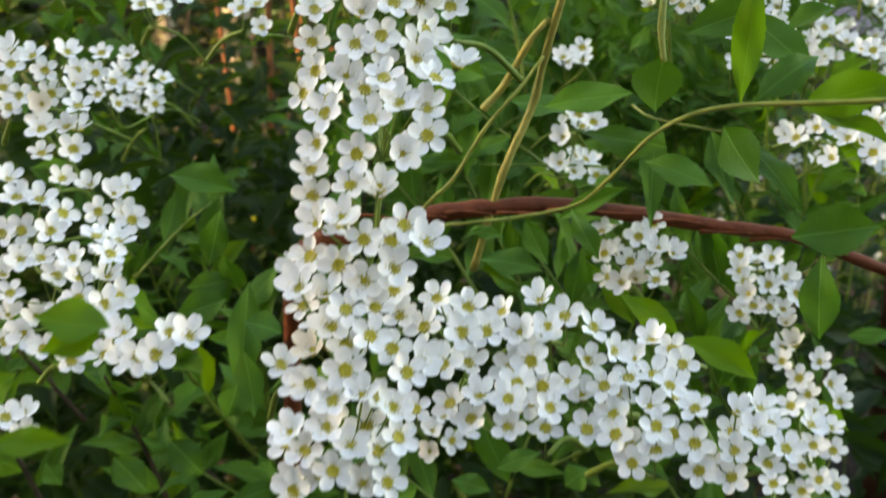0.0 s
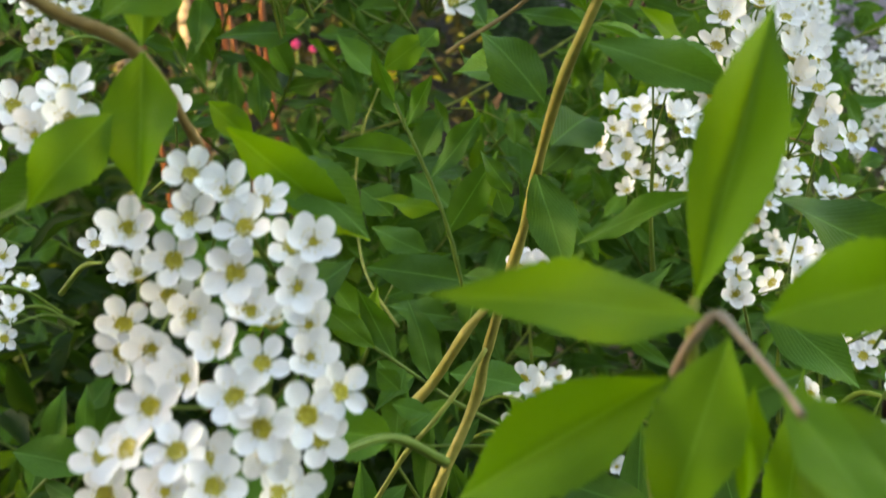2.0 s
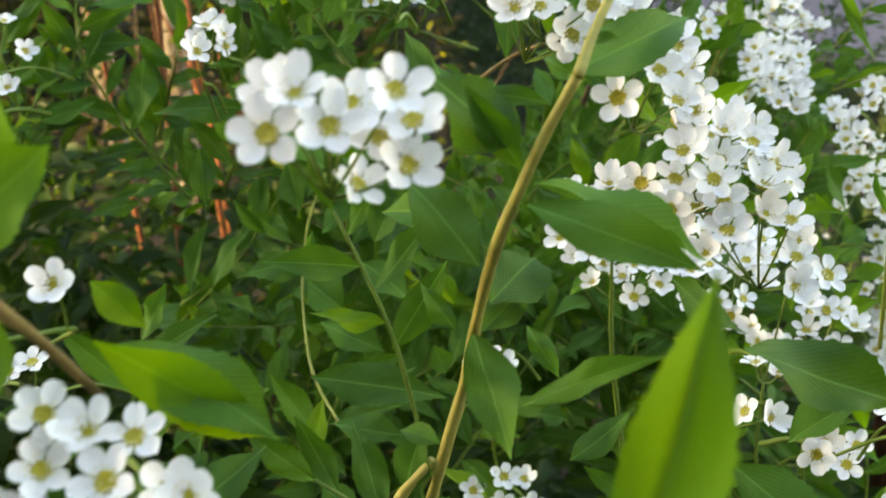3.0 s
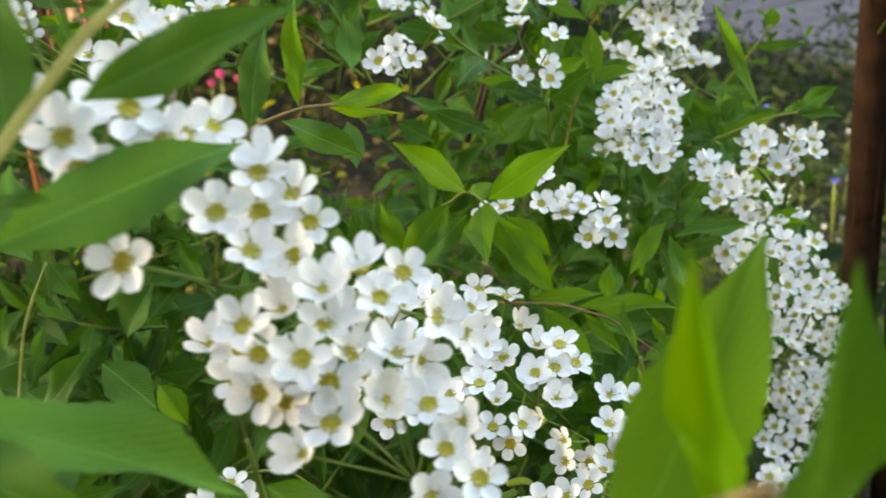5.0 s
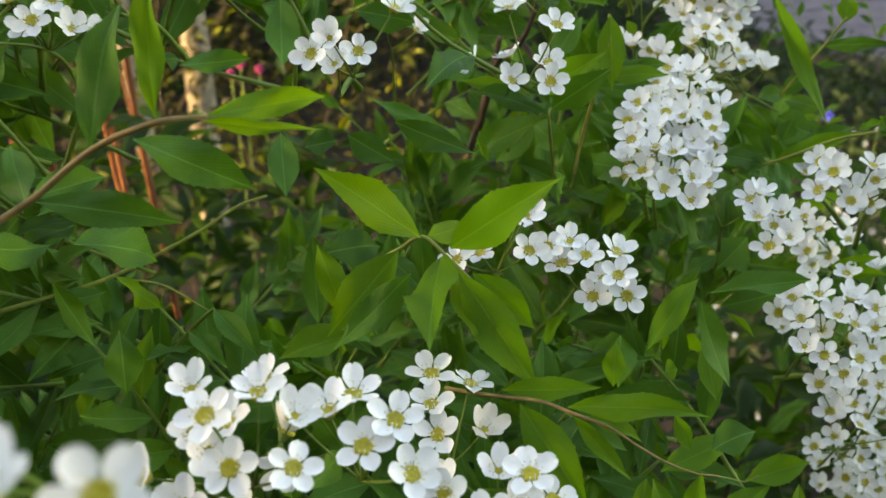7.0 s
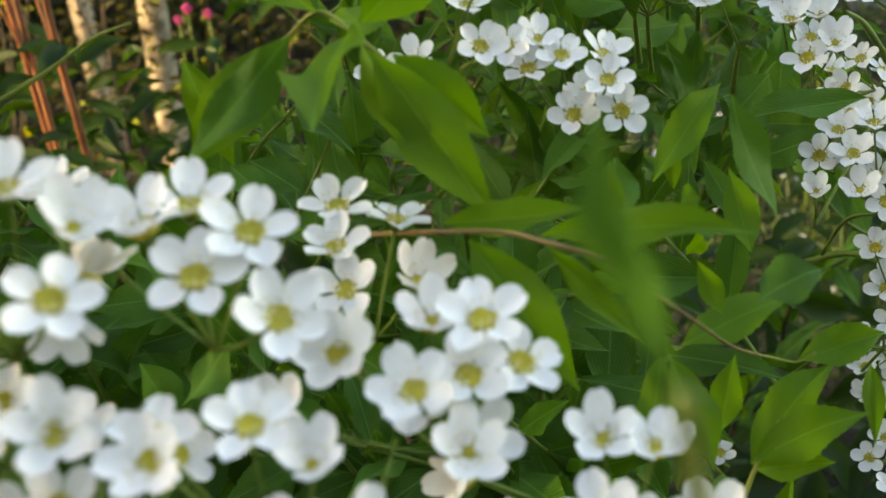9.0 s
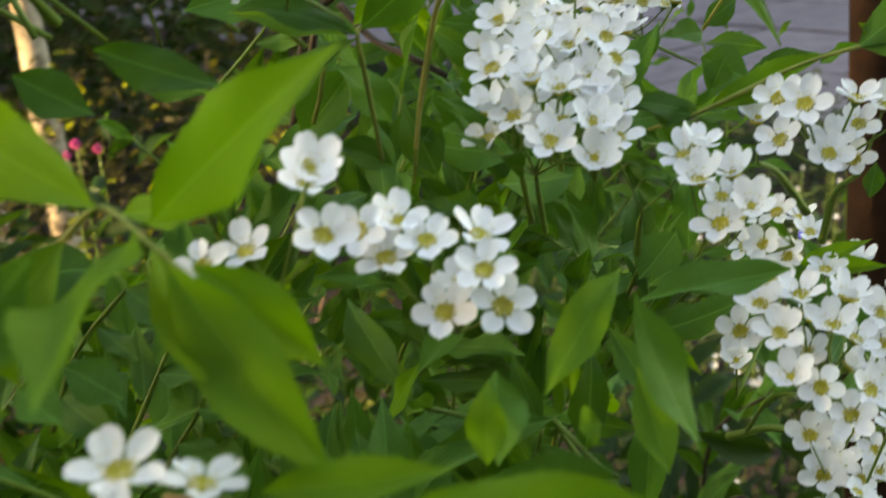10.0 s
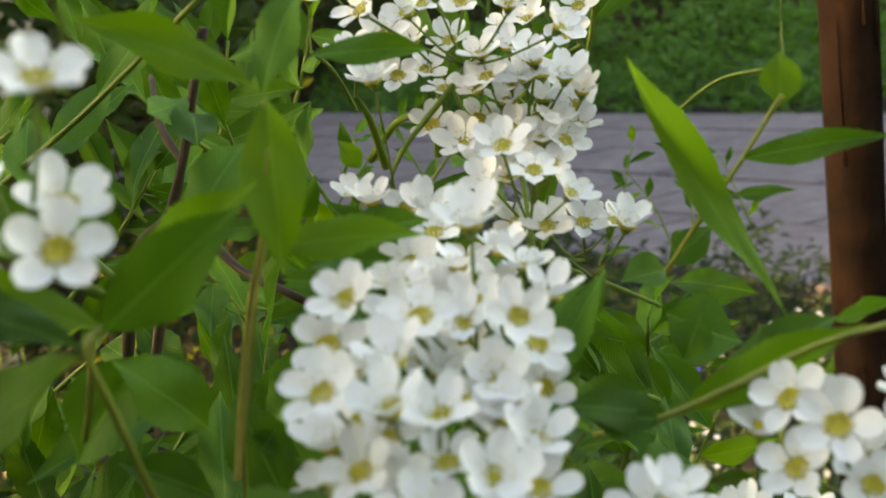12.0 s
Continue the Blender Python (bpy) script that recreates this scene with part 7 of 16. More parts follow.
stem(b, [(-0.0018, 0.2136, 0.6930), (-0.0065, 0.2029, 0.7025), (-0.0111, 0.1882, 0.7079)], 0.0008, 0.0004, STALK)
cluster(b, (-0.0111, 0.1882, 0.7079), [(-0.0111, 0.1810, 0.7194), (-0.0101, 0.1791, 0.7158)], (0.03, -0.54, 0.85), 1.0, 0.6)
b = side_shoot()
stem(b, [(-0.1031, 0.2477, 0.6755), (-0.0998, 0.2382, 0.6838), (-0.0966, 0.2247, 0.6882)], 0.0008, 0.0004, STALK)
cluster(b, (-0.0966, 0.2247, 0.6882), [(-0.0917, 0.2155, 0.7015), (-0.0950, 0.2187, 0.6940)], (0.22, -0.51, 0.84), 1.0, 0.6)
b = side_shoot()
stem(b, [(-0.0018, 0.1949, 0.6985), (-0.0073, 0.1872, 0.7058), (-0.0128, 0.1756, 0.7091)], 0.0008, 0.0004, STALK)
cluster(b, (-0.0128, 0.1756, 0.7091), [(-0.0132, 0.1661, 0.7233), (-0.0112, 0.1689, 0.7147)], (0.04, -0.54, 0.86), 1.0, 0.6)
b = side_shoot()
stem(b, [(0.0067, 0.2173, 0.6870), (0.0132, 0.2108, 0.6948), (0.0197, 0.2003, 0.6986)], 0.0008, 0.0004, STALK)
cluster(b, (0.0197, 0.2003, 0.6986), [(0.0189, 0.1922, 0.7084)], (-0.05, -0.54, 0.86), 1.0, 0.6)
b = side_shoot()
stem(b, [(0.0779, 0.2955, 0.6560), (0.0774, 0.2860, 0.6622), (0.0770, 0.2725, 0.6644)], 0.0008, 0.0004, STALK)
cluster(b, (0.0770, 0.2725, 0.6644), [(0.0700, 0.2664, 0.6723), (0.0720, 0.2617, 0.6764), (0.0776, 0.2678, 0.6732), (0.0794, 0.2626, 0.6748)], (-0.15, -0.53, 0.85), 1.0, 0.6)
b = side_shoot()
stem(b, [(-0.0925, 0.2273, 0.6799), (-0.0863, 0.2209, 0.6870), (-0.0802, 0.2106, 0.6902)], 0.0008, 0.0004, STALK)
cluster(b, (-0.0802, 0.2106, 0.6902), [(-0.0755, 0.2042, 0.7027), (-0.0806, 0.2024, 0.7001), (-0.0757, 0.2023, 0.6972)], (0.19, -0.51, 0.85), 1.0, 0.6)
b = side_shoot()
stem(b, [(0.0753, 0.2951, 0.6394), (0.0803, 0.2892, 0.6484), (0.0853, 0.2793, 0.6534)], 0.0008, 0.0004, STALK)
cluster(b, (0.0853, 0.2793, 0.6534), [(0.0830, 0.2706, 0.6671), (0.0830, 0.2724, 0.6596)], (-0.16, -0.52, 0.86), 1.0, 0.6)
b = side_shoot()
stem(b, [(0.0512, 0.2202, 0.6820), (0.0447, 0.2147, 0.6867), (0.0381, 0.2051, 0.6874)], 0.0008, 0.0004, STALK)
cluster(b, (0.0381, 0.2051, 0.6874), [(0.0357, 0.1972, 0.7005), (0.0323, 0.1957, 0.6975), (0.0419, 0.1988, 0.6944)], (-0.10, -0.53, 0.87), 1.0, 0.6)
b = side_shoot()
stem(b, [(-0.0383, 0.2027, 0.6831), (-0.0349, 0.1940, 0.6935), (-0.0314, 0.1813, 0.6999)], 0.0008, 0.0004, STALK)
cluster(b, (-0.0314, 0.1813, 0.6999), [(-0.0301, 0.1734, 0.7100)], (0.09, -0.53, 0.87), 1.0, 0.6)
b = side_shoot()
stem(b, [(0.0015, 0.2073, 0.6842), (0.0002, 0.1981, 0.6928), (-0.0011, 0.1848, 0.6973)], 0.0008, 0.0004, STALK)
cluster(b, (-0.0011, 0.1848, 0.6973), [(-0.0032, 0.1721, 0.7099), (0.0010, 0.1815, 0.7051)], (0.00, -0.53, 0.88), 1.0, 0.6)
b = side_shoot()
stem(b, [(0.0370, 0.2185, 0.6720), (0.0299, 0.2082, 0.6787), (0.0228, 0.1938, 0.6815)], 0.0008, 0.0004, STALK)
cluster(b, (0.0228, 0.1938, 0.6815), [(0.0220, 0.1906, 0.6929), (0.0218, 0.1816, 0.6910)], (-0.06, -0.52, 0.90), 1.0, 0.6)
b = side_shoot()
stem(b, [(0.1042, 0.2859, 0.6229), (0.0990, 0.2791, 0.6336), (0.0938, 0.2683, 0.6403)], 0.0008, 0.0004, STALK)
cluster(b, (0.0938, 0.2683, 0.6403), [(0.0865, 0.2589, 0.6527), (0.0960, 0.2628, 0.6485)], (-0.17, -0.50, 0.89), 1.0, 0.6)
b = side_shoot()
stem(b, [(-0.0964, 0.2348, 0.6587), (-0.0948, 0.2263, 0.6673), (-0.0932, 0.2137, 0.6718)], 0.0008, 0.0004, STALK)
cluster(b, (-0.0932, 0.2137, 0.6718), [(-0.0913, 0.2042, 0.6842), (-0.0897, 0.2092, 0.6822), (-0.0890, 0.2059, 0.6796)], (0.21, -0.49, 0.88), 1.0, 0.6)
b = side_shoot()
stem(b, [(-0.0163, 0.2490, 0.6485), (-0.0134, 0.2386, 0.6592), (-0.0104, 0.2242, 0.6659)], 0.0008, 0.0004, STALK)
cluster(b, (-0.0104, 0.2242, 0.6659), [(-0.0100, 0.2164, 0.6764)], (0.02, -0.52, 0.90), 1.0, 0.6)
b = side_shoot()
stem(b, [(-0.0146, 0.1878, 0.6795), (-0.0157, 0.1813, 0.6858), (-0.0169, 0.1707, 0.6880)], 0.0008, 0.0004, STALK)
cluster(b, (-0.0169, 0.1707, 0.6880), [(-0.0158, 0.1667, 0.7018), (-0.0164, 0.1595, 0.6957)], (0.05, -0.51, 0.92), 1.0, 0.6)
b = side_shoot()
stem(b, [(0.0252, 0.2096, 0.6697), (0.0202, 0.2011, 0.6776), (0.0151, 0.1885, 0.6814)], 0.0008, 0.0004, STALK)
cluster(b, (0.0151, 0.1885, 0.6814), [(0.0144, 0.1808, 0.6920)], (-0.04, -0.51, 0.91), 1.0, 0.6)
b = side_shoot()
stem(b, [(0.0446, 0.2216, 0.6629), (0.0502, 0.2119, 0.6683), (0.0558, 0.1983, 0.6697)], 0.0008, 0.0004, STALK)
cluster(b, (0.0558, 0.1983, 0.6697), [(0.0510, 0.1936, 0.6823), (0.0564, 0.1881, 0.6784)], (-0.14, -0.49, 0.91), 1.0, 0.6)
b = side_shoot()
stem(b, [(0.0257, 0.2108, 0.6626), (0.0307, 0.2021, 0.6710), (0.0357, 0.1894, 0.6753)], 0.0008, 0.0004, STALK)
cluster(b, (0.0357, 0.1894, 0.6753), [(0.0343, 0.1819, 0.6860)], (-0.09, -0.50, 0.91), 1.0, 0.6)
b = side_shoot()
stem(b, [(0.0775, 0.2866, 0.6105), (0.0824, 0.2758, 0.6195), (0.0874, 0.2610, 0.6244)], 0.0008, 0.0004, STALK)
cluster(b, (0.0874, 0.2610, 0.6244), [(0.0849, 0.2537, 0.6351)], (-0.16, -0.48, 0.91), 1.0, 0.6)
b = side_shoot()
stem(b, [(0.0784, 0.2472, 0.6329), (0.0736, 0.2373, 0.6407), (0.0687, 0.2234, 0.6444)], 0.0008, 0.0004, STALK)
cluster(b, (0.0687, 0.2234, 0.6444), [(0.0665, 0.2162, 0.6553)], (-0.15, -0.48, 0.92), 1.0, 0.6)
b = side_shoot()
stem(b, [(-0.0174, 0.4236, 0.7687), (-0.0195, 0.4183, 0.7768), (-0.0216, 0.4090, 0.7810)], 0.0008, 0.0004, STALK)
cluster(b, (-0.0216, 0.4090, 0.7810), [(-0.0205, 0.4002, 0.7885)], (0.08, -0.59, 0.70), 1.0, 0.6)
b = side_shoot()
stem(b, [(-0.0923, 0.4533, 0.7673), (-0.0941, 0.4440, 0.7730), (-0.0958, 0.4308, 0.7747)], 0.0008, 0.0004, STALK)
cluster(b, (-0.0958, 0.4308, 0.7747), [(-0.0929, 0.4240, 0.7850), (-0.0929, 0.4209, 0.7793)], (0.19, -0.56, 0.70), 1.0, 0.6)
b = side_shoot()
cluster(b, (0.0224, 0.2407, 0.8027), [(0.0238, 0.2309, 0.8116), (0.0203, 0.2328, 0.8096)], (-0.02, -0.59, 0.73), 1.0, 0.6)
b = side_shoot()
stem(b, [(0.1534, 0.5135, 0.7303), (0.1502, 0.5067, 0.7383), (0.1470, 0.4959, 0.7424)], 0.0008, 0.0004, STALK)
cluster(b, (0.1470, 0.4959, 0.7424), [(0.1455, 0.4894, 0.7497), (0.1417, 0.4835, 0.7543), (0.1464, 0.4974, 0.7526), (0.1467, 0.4795, 0.7463), (0.1407, 0.4880, 0.7487)], (-0.10, -0.34, 0.94), 1.0, 0.6)
b = side_shoot()
stem(b, [(-0.0819, 0.4524, 0.7588), (-0.0879, 0.4423, 0.7634), (-0.0938, 0.4282, 0.7640)], 0.0008, 0.0004, STALK)
cluster(b, (-0.0938, 0.4282, 0.7640), [(-0.0933, 0.4155, 0.7757), (-0.0856, 0.4245, 0.7744), (-0.0904, 0.4187, 0.7703), (-0.0945, 0.4207, 0.7668)], (0.19, -0.56, 0.72), 1.0, 0.6)
b = side_shoot()
stem(b, [(-0.0969, 0.4520, 0.7412), (-0.0957, 0.4444, 0.7513), (-0.0945, 0.4329, 0.7575)], 0.0008, 0.0004, STALK)
cluster(b, (-0.0945, 0.4329, 0.7575), [(-0.0917, 0.4245, 0.7654)], (0.19, -0.55, 0.73), 1.0, 0.6)
b = side_shoot()
cluster(b, (0.0601, 0.3760, 0.7385), [(0.0588, 0.3676, 0.7474)], (-0.09, -0.56, 0.79), 1.0, 0.6)
b = side_shoot()
cluster(b, (0.0658, 0.3727, 0.7275), [(0.0643, 0.3644, 0.7368)], (-0.10, -0.55, 0.82), 1.0, 0.6)
b = side_shoot()
stem(b, [(-0.0201, 0.2450, 0.7642), (-0.0137, 0.2382, 0.7716), (-0.0074, 0.2274, 0.7751)], 0.0008, 0.0004, STALK)
cluster(b, (-0.0074, 0.2274, 0.7751), [(-0.0058, 0.2194, 0.7848)], (0.11, -0.53, 0.85), 1.0, 0.6)
b = side_shoot()
stem(b, [(-0.0345, 0.2508, 0.7500), (-0.0298, 0.2400, 0.7590), (-0.0250, 0.2252, 0.7640)], 0.0008, 0.0004, STALK)
cluster(b, (-0.0250, 0.2252, 0.7640), [(-0.0210, 0.2175, 0.7775), (-0.0237, 0.2180, 0.7710)], (0.18, -0.50, 0.88), 1.0, 0.6)
b = side_shoot()
stem(b, [(0.0318, 0.3929, 0.6642), (0.0382, 0.3824, 0.6705), (0.0446, 0.3680, 0.6727)], 0.0008, 0.0004, STALK)
cluster(b, (0.0446, 0.3680, 0.6727), [(0.0438, 0.3603, 0.6834)], (-0.05, -0.51, 0.91), 1.0, 0.6)
b = side_shoot()
stem(b, [(-0.0052, 0.2401, 0.7511), (-0.0037, 0.2312, 0.7587), (-0.0022, 0.2183, 0.7622)], 0.0008, 0.0004, STALK)
cluster(b, (-0.0022, 0.2183, 0.7622), [(-0.0009, 0.2107, 0.7729)], (0.09, -0.50, 0.91), 1.0, 0.6)
b = side_shoot()
stem(b, [(-0.0263, 0.4636, 0.7841), (-0.0269, 0.4527, 0.7910), (-0.0275, 0.4379, 0.7939)], 0.0008, 0.0004, STALK)
cluster(b, (-0.0275, 0.4379, 0.7939), [(-0.0248, 0.4294, 0.8013)], (0.18, -0.56, 0.69), 1.0, 0.6)
b = side_shoot()
stem(b, [(-0.0269, 0.4746, 0.7812), (-0.0273, 0.4682, 0.7858), (-0.0276, 0.4579, 0.7864)], 0.0008, 0.0004, STALK)
cluster(b, (-0.0276, 0.4579, 0.7864), [(-0.0272, 0.4488, 0.7975), (-0.0251, 0.4551, 0.7951), (-0.0175, 0.4425, 0.7981), (-0.0317, 0.4461, 0.7930), (-0.0262, 0.4467, 0.7931), (-0.0213, 0.4523, 0.7927), (-0.0265, 0.4541, 0.7884)], (0.17, -0.57, 0.70), 1.0, 0.6)
b = side_shoot()
stem(b, [(-0.0185, 0.4792, 0.7710), (-0.0188, 0.4734, 0.7798), (-0.0192, 0.4636, 0.7845)], 0.0008, 0.0004, STALK)
cluster(b, (-0.0192, 0.4636, 0.7845), [(-0.0175, 0.4552, 0.7941), (-0.0162, 0.4548, 0.7900)], (0.15, -0.57, 0.71), 1.0, 0.6)
b = side_shoot()
stem(b, [(0.0031, 0.4812, 0.7661), (0.0073, 0.4729, 0.7757), (0.0116, 0.4607, 0.7813)], 0.0008, 0.0004, STALK)
cluster(b, (0.0116, 0.4607, 0.7813), [(0.0126, 0.4522, 0.7930), (0.0135, 0.4517, 0.7850)], (0.10, -0.58, 0.71), 1.0, 0.6)
b = side_shoot()
stem(b, [(0.0365, 0.4761, 0.7724), (0.0334, 0.4684, 0.7811), (0.0303, 0.4566, 0.7859)], 0.0008, 0.0004, STALK)
cluster(b, (0.0303, 0.4566, 0.7859), [(0.0313, 0.4478, 0.7935)], (0.06, -0.59, 0.71), 1.0, 0.6)
b = side_shoot()
cluster(b, (0.1096, 0.4746, 0.7782), [(0.1048, 0.4703, 0.7844), (0.1120, 0.4614, 0.7875)], (-0.08, -0.58, 0.72), 1.0, 0.6)
b = side_shoot()
stem(b, [(0.0252, 0.3941, 0.7882), (0.0234, 0.3863, 0.7929), (0.0215, 0.3744, 0.7936)], 0.0008, 0.0004, STALK)
cluster(b, (0.0215, 0.3744, 0.7936), [(0.0232, 0.3658, 0.8015)], (0.11, -0.58, 0.73), 1.0, 0.6)
b = side_shoot()
stem(b, [(-0.0328, 0.4556, 0.7682), (-0.0313, 0.4469, 0.7756), (-0.0298, 0.4342, 0.7791)], 0.0008, 0.0004, STALK)
cluster(b, (-0.0298, 0.4342, 0.7791), [(-0.0270, 0.4258, 0.7869)], (0.19, -0.56, 0.72), 1.0, 0.6)
b = side_shoot()
stem(b, [(0.1829, 0.5017, 0.7171), (0.1759, 0.4958, 0.7263), (0.1689, 0.4858, 0.7315)], 0.0008, 0.0004, STALK)
cluster(b, (0.1689, 0.4858, 0.7315), [(0.1663, 0.4776, 0.7402)], (-0.10, -0.34, 0.94), 1.0, 0.6)
b = side_shoot()
cluster(b, (0.0621, 0.2929, 0.7938), [(0.0623, 0.2848, 0.8048), (0.0621, 0.2839, 0.8007)], (0.01, -0.57, 0.80), 1.0, 0.6)
b = side_shoot()
stem(b, [(0.1678, 0.4996, 0.6776), (0.1738, 0.4908, 0.6829), (0.1797, 0.4781, 0.6842)], 0.0008, 0.0004, STALK)
cluster(b, (0.1797, 0.4781, 0.6842), [(0.1750, 0.4710, 0.6926), (0.1750, 0.4708, 0.6878), (0.1808, 0.4693, 0.7013)], (-0.18, -0.51, 0.85), 1.0, 0.6)
b = side_shoot()
stem(b, [(0.1817, 0.4787, 0.6250), (0.1803, 0.4685, 0.6320), (0.1789, 0.4543, 0.6351)], 0.0008, 0.0004, STALK)
cluster(b, (0.1789, 0.4543, 0.6351), [(0.1783, 0.4527, 0.6455), (0.1740, 0.4417, 0.6464)], (-0.18, -0.47, 0.92), 1.0, 0.6)
b = side_shoot()
stem(b, [(0.1787, 0.4944, 0.6101), (0.1858, 0.4879, 0.6182), (0.1928, 0.4773, 0.6222)], 0.0008, 0.0004, STALK)
cluster(b, (0.1928, 0.4773, 0.6222), [(0.1890, 0.4681, 0.6351), (0.1961, 0.4694, 0.6311), (0.1887, 0.4666, 0.6291), (0.1862, 0.4770, 0.6367)], (-0.19, -0.47, 0.92), 1.0, 0.6)
b = side_shoot()
stem(b, [(0.2055, 0.5046, 0.5971), (0.2037, 0.4937, 0.6073), (0.2018, 0.4788, 0.6134)], 0.0008, 0.0004, STALK)
cluster(b, (0.2018, 0.4788, 0.6134), [(0.1989, 0.4719, 0.6243)], (-0.20, -0.46, 0.93), 1.0, 0.6)
b = side_shoot()
stem(b, [(0.1515, 0.5536, 0.7333), (0.1549, 0.5477, 0.7430), (0.1582, 0.5378, 0.7486)], 0.0008, 0.0004, STALK)
cluster(b, (0.1582, 0.5378, 0.7486), [(0.1592, 0.5273, 0.7606), (0.1542, 0.5310, 0.7527)], (-0.10, -0.34, 0.94), 1.0, 0.6)
b = side_shoot()
stem(b, [(0.0727, 0.4709, 0.7652), (0.0723, 0.4599, 0.7701), (0.0719, 0.4449, 0.7709)], 0.0008, 0.0004, STALK)
cluster(b, (0.0719, 0.4449, 0.7709), [(0.0727, 0.4362, 0.7789)], (0.05, -0.58, 0.73), 1.0, 0.6)
b = side_shoot()
cluster(b, (0.1561, 0.4735, 0.7272), [(0.1572, 0.4662, 0.7326), (0.1516, 0.4641, 0.7397)], (-0.10, -0.34, 0.94), 1.0, 0.6)
b = side_shoot()
stem(b, [(0.1919, 0.4963, 0.6895), (0.1868, 0.4866, 0.6962), (0.1817, 0.4730, 0.6989)], 0.0008, 0.0004, STALK)
cluster(b, (0.1817, 0.4730, 0.6989), [(0.1794, 0.4650, 0.7085)], (-0.15, -0.53, 0.84), 1.0, 0.6)
b = side_shoot()
stem(b, [(0.1960, 0.5108, 0.6625), (0.1979, 0.5043, 0.6720), (0.1998, 0.4937, 0.6776)], 0.0008, 0.0004, STALK)
cluster(b, (0.1998, 0.4937, 0.6776), [(0.1972, 0.4860, 0.6874)], (-0.17, -0.52, 0.85), 1.0, 0.6)
b = side_shoot()
stem(b, [(0.2072, 0.5353, 0.6506), (0.2082, 0.5251, 0.6611), (0.2093, 0.5108, 0.6676)], 0.0008, 0.0004, STALK)
cluster(b, (0.2093, 0.5108, 0.6676), [(0.2049, 0.4991, 0.6812), (0.2084, 0.5070, 0.6736)], (-0.18, -0.51, 0.85), 1.0, 0.6)
b = side_shoot()
cluster(b, (0.0632, 0.2888, 0.7773), [(0.0636, 0.2810, 0.7905), (0.0680, 0.2806, 0.7884), (0.0609, 0.2782, 0.7867), (0.0698, 0.2842, 0.7829)], (0.16, -0.52, 0.85), 1.0, 0.6)
b = side_shoot()
stem(b, [(0.2145, 0.5269, 0.6478), (0.2105, 0.5216, 0.6550), (0.2065, 0.5123, 0.6581)], 0.0008, 0.0004, STALK)
cluster(b, (0.2065, 0.5123, 0.6581), [(0.2040, 0.5047, 0.6681)], (-0.17, -0.51, 0.86), 1.0, 0.6)
b = side_shoot()
stem(b, [(0.2022, 0.5190, 0.6460), (0.1973, 0.5129, 0.6552), (0.1925, 0.5028, 0.6605)], 0.0008, 0.0004, STALK)
cluster(b, (0.1925, 0.5028, 0.6605), [(0.1941, 0.4961, 0.6684), (0.1863, 0.4941, 0.6726)], (-0.15, -0.51, 0.87), 1.0, 0.6)
b = side_shoot()
stem(b, [(0.1999, 0.5380, 0.6076), (0.2023, 0.5326, 0.6166), (0.2047, 0.5231, 0.6216)], 0.0008, 0.0004, STALK)
cluster(b, (0.2047, 0.5231, 0.6216), [(0.2024, 0.5157, 0.6321)], (-0.16, -0.49, 0.90), 1.0, 0.6)
b = side_shoot()
stem(b, [(0.2173, 0.5378, 0.6055), (0.2116, 0.5267, 0.6109), (0.2059, 0.5117, 0.6123)], 0.0008, 0.0004, STALK)
cluster(b, (0.2059, 0.5117, 0.6123), [(0.2001, 0.5047, 0.6248), (0.2058, 0.5093, 0.6216), (0.2046, 0.4992, 0.6227)], (-0.16, -0.48, 0.92), 1.0, 0.6)
b = side_shoot()
stem(b, [(0.2023, 0.5166, 0.6000), (0.2008, 0.5098, 0.6101), (0.1994, 0.4990, 0.6161)], 0.0008, 0.0004, STALK)
cluster(b, (0.1994, 0.4990, 0.6161), [(0.1970, 0.4918, 0.6270)], (-0.15, -0.48, 0.92), 1.0, 0.6)
b = side_shoot()
stem(b, [(0.0665, 0.5554, 0.7606), (0.0731, 0.5491, 0.7655), (0.0796, 0.5389, 0.7664)], 0.0008, 0.0004, STALK)
cluster(b, (0.0796, 0.5389, 0.7664), [(0.0801, 0.5300, 0.7740)], (0.03, -0.59, 0.71), 1.0, 0.6)
b = side_shoot()
cluster(b, (0.1286, 0.4819, 0.7463), [(0.1276, 0.4734, 0.7549)], (-0.10, -0.34, 0.94), 1.0, 0.6)
b = side_shoot()
stem(b, [(0.1869, 0.5048, 0.7104), (0.1860, 0.4973, 0.7211), (0.1850, 0.4857, 0.7278)], 0.0008, 0.0004, STALK)
cluster(b, (0.1850, 0.4857, 0.7278), [(0.1861, 0.4798, 0.7396), (0.1810, 0.4770, 0.7378), (0.1799, 0.4760, 0.7329)], (-0.18, -0.54, 0.80), 1.0, 0.6)
b = side_shoot()
stem(b, [(0.1972, 0.5360, 0.6339), (0.1938, 0.5257, 0.6391), (0.1903, 0.5115, 0.6403)], 0.0008, 0.0004, STALK)
cluster(b, (0.1903, 0.5115, 0.6403), [(0.1880, 0.5041, 0.6510)], (-0.15, -0.49, 0.91), 1.0, 0.6)
b = side_shoot()
cluster(b, (0.1103, 0.4420, 0.7358), [(0.1083, 0.4320, 0.7446), (0.1123, 0.4347, 0.7442)], (0.00, -0.57, 0.78), 1.0, 0.6)
b = side_shoot()
stem(b, [(0.1599, 0.4968, 0.7012), (0.1617, 0.4859, 0.7066), (0.1634, 0.4710, 0.7079)], 0.0008, 0.0004, STALK)
cluster(b, (0.1634, 0.4710, 0.7079), [(0.1585, 0.4635, 0.7138), (0.1629, 0.4627, 0.7207)], (-0.18, -0.53, 0.83), 1.0, 0.6)
b = side_shoot()
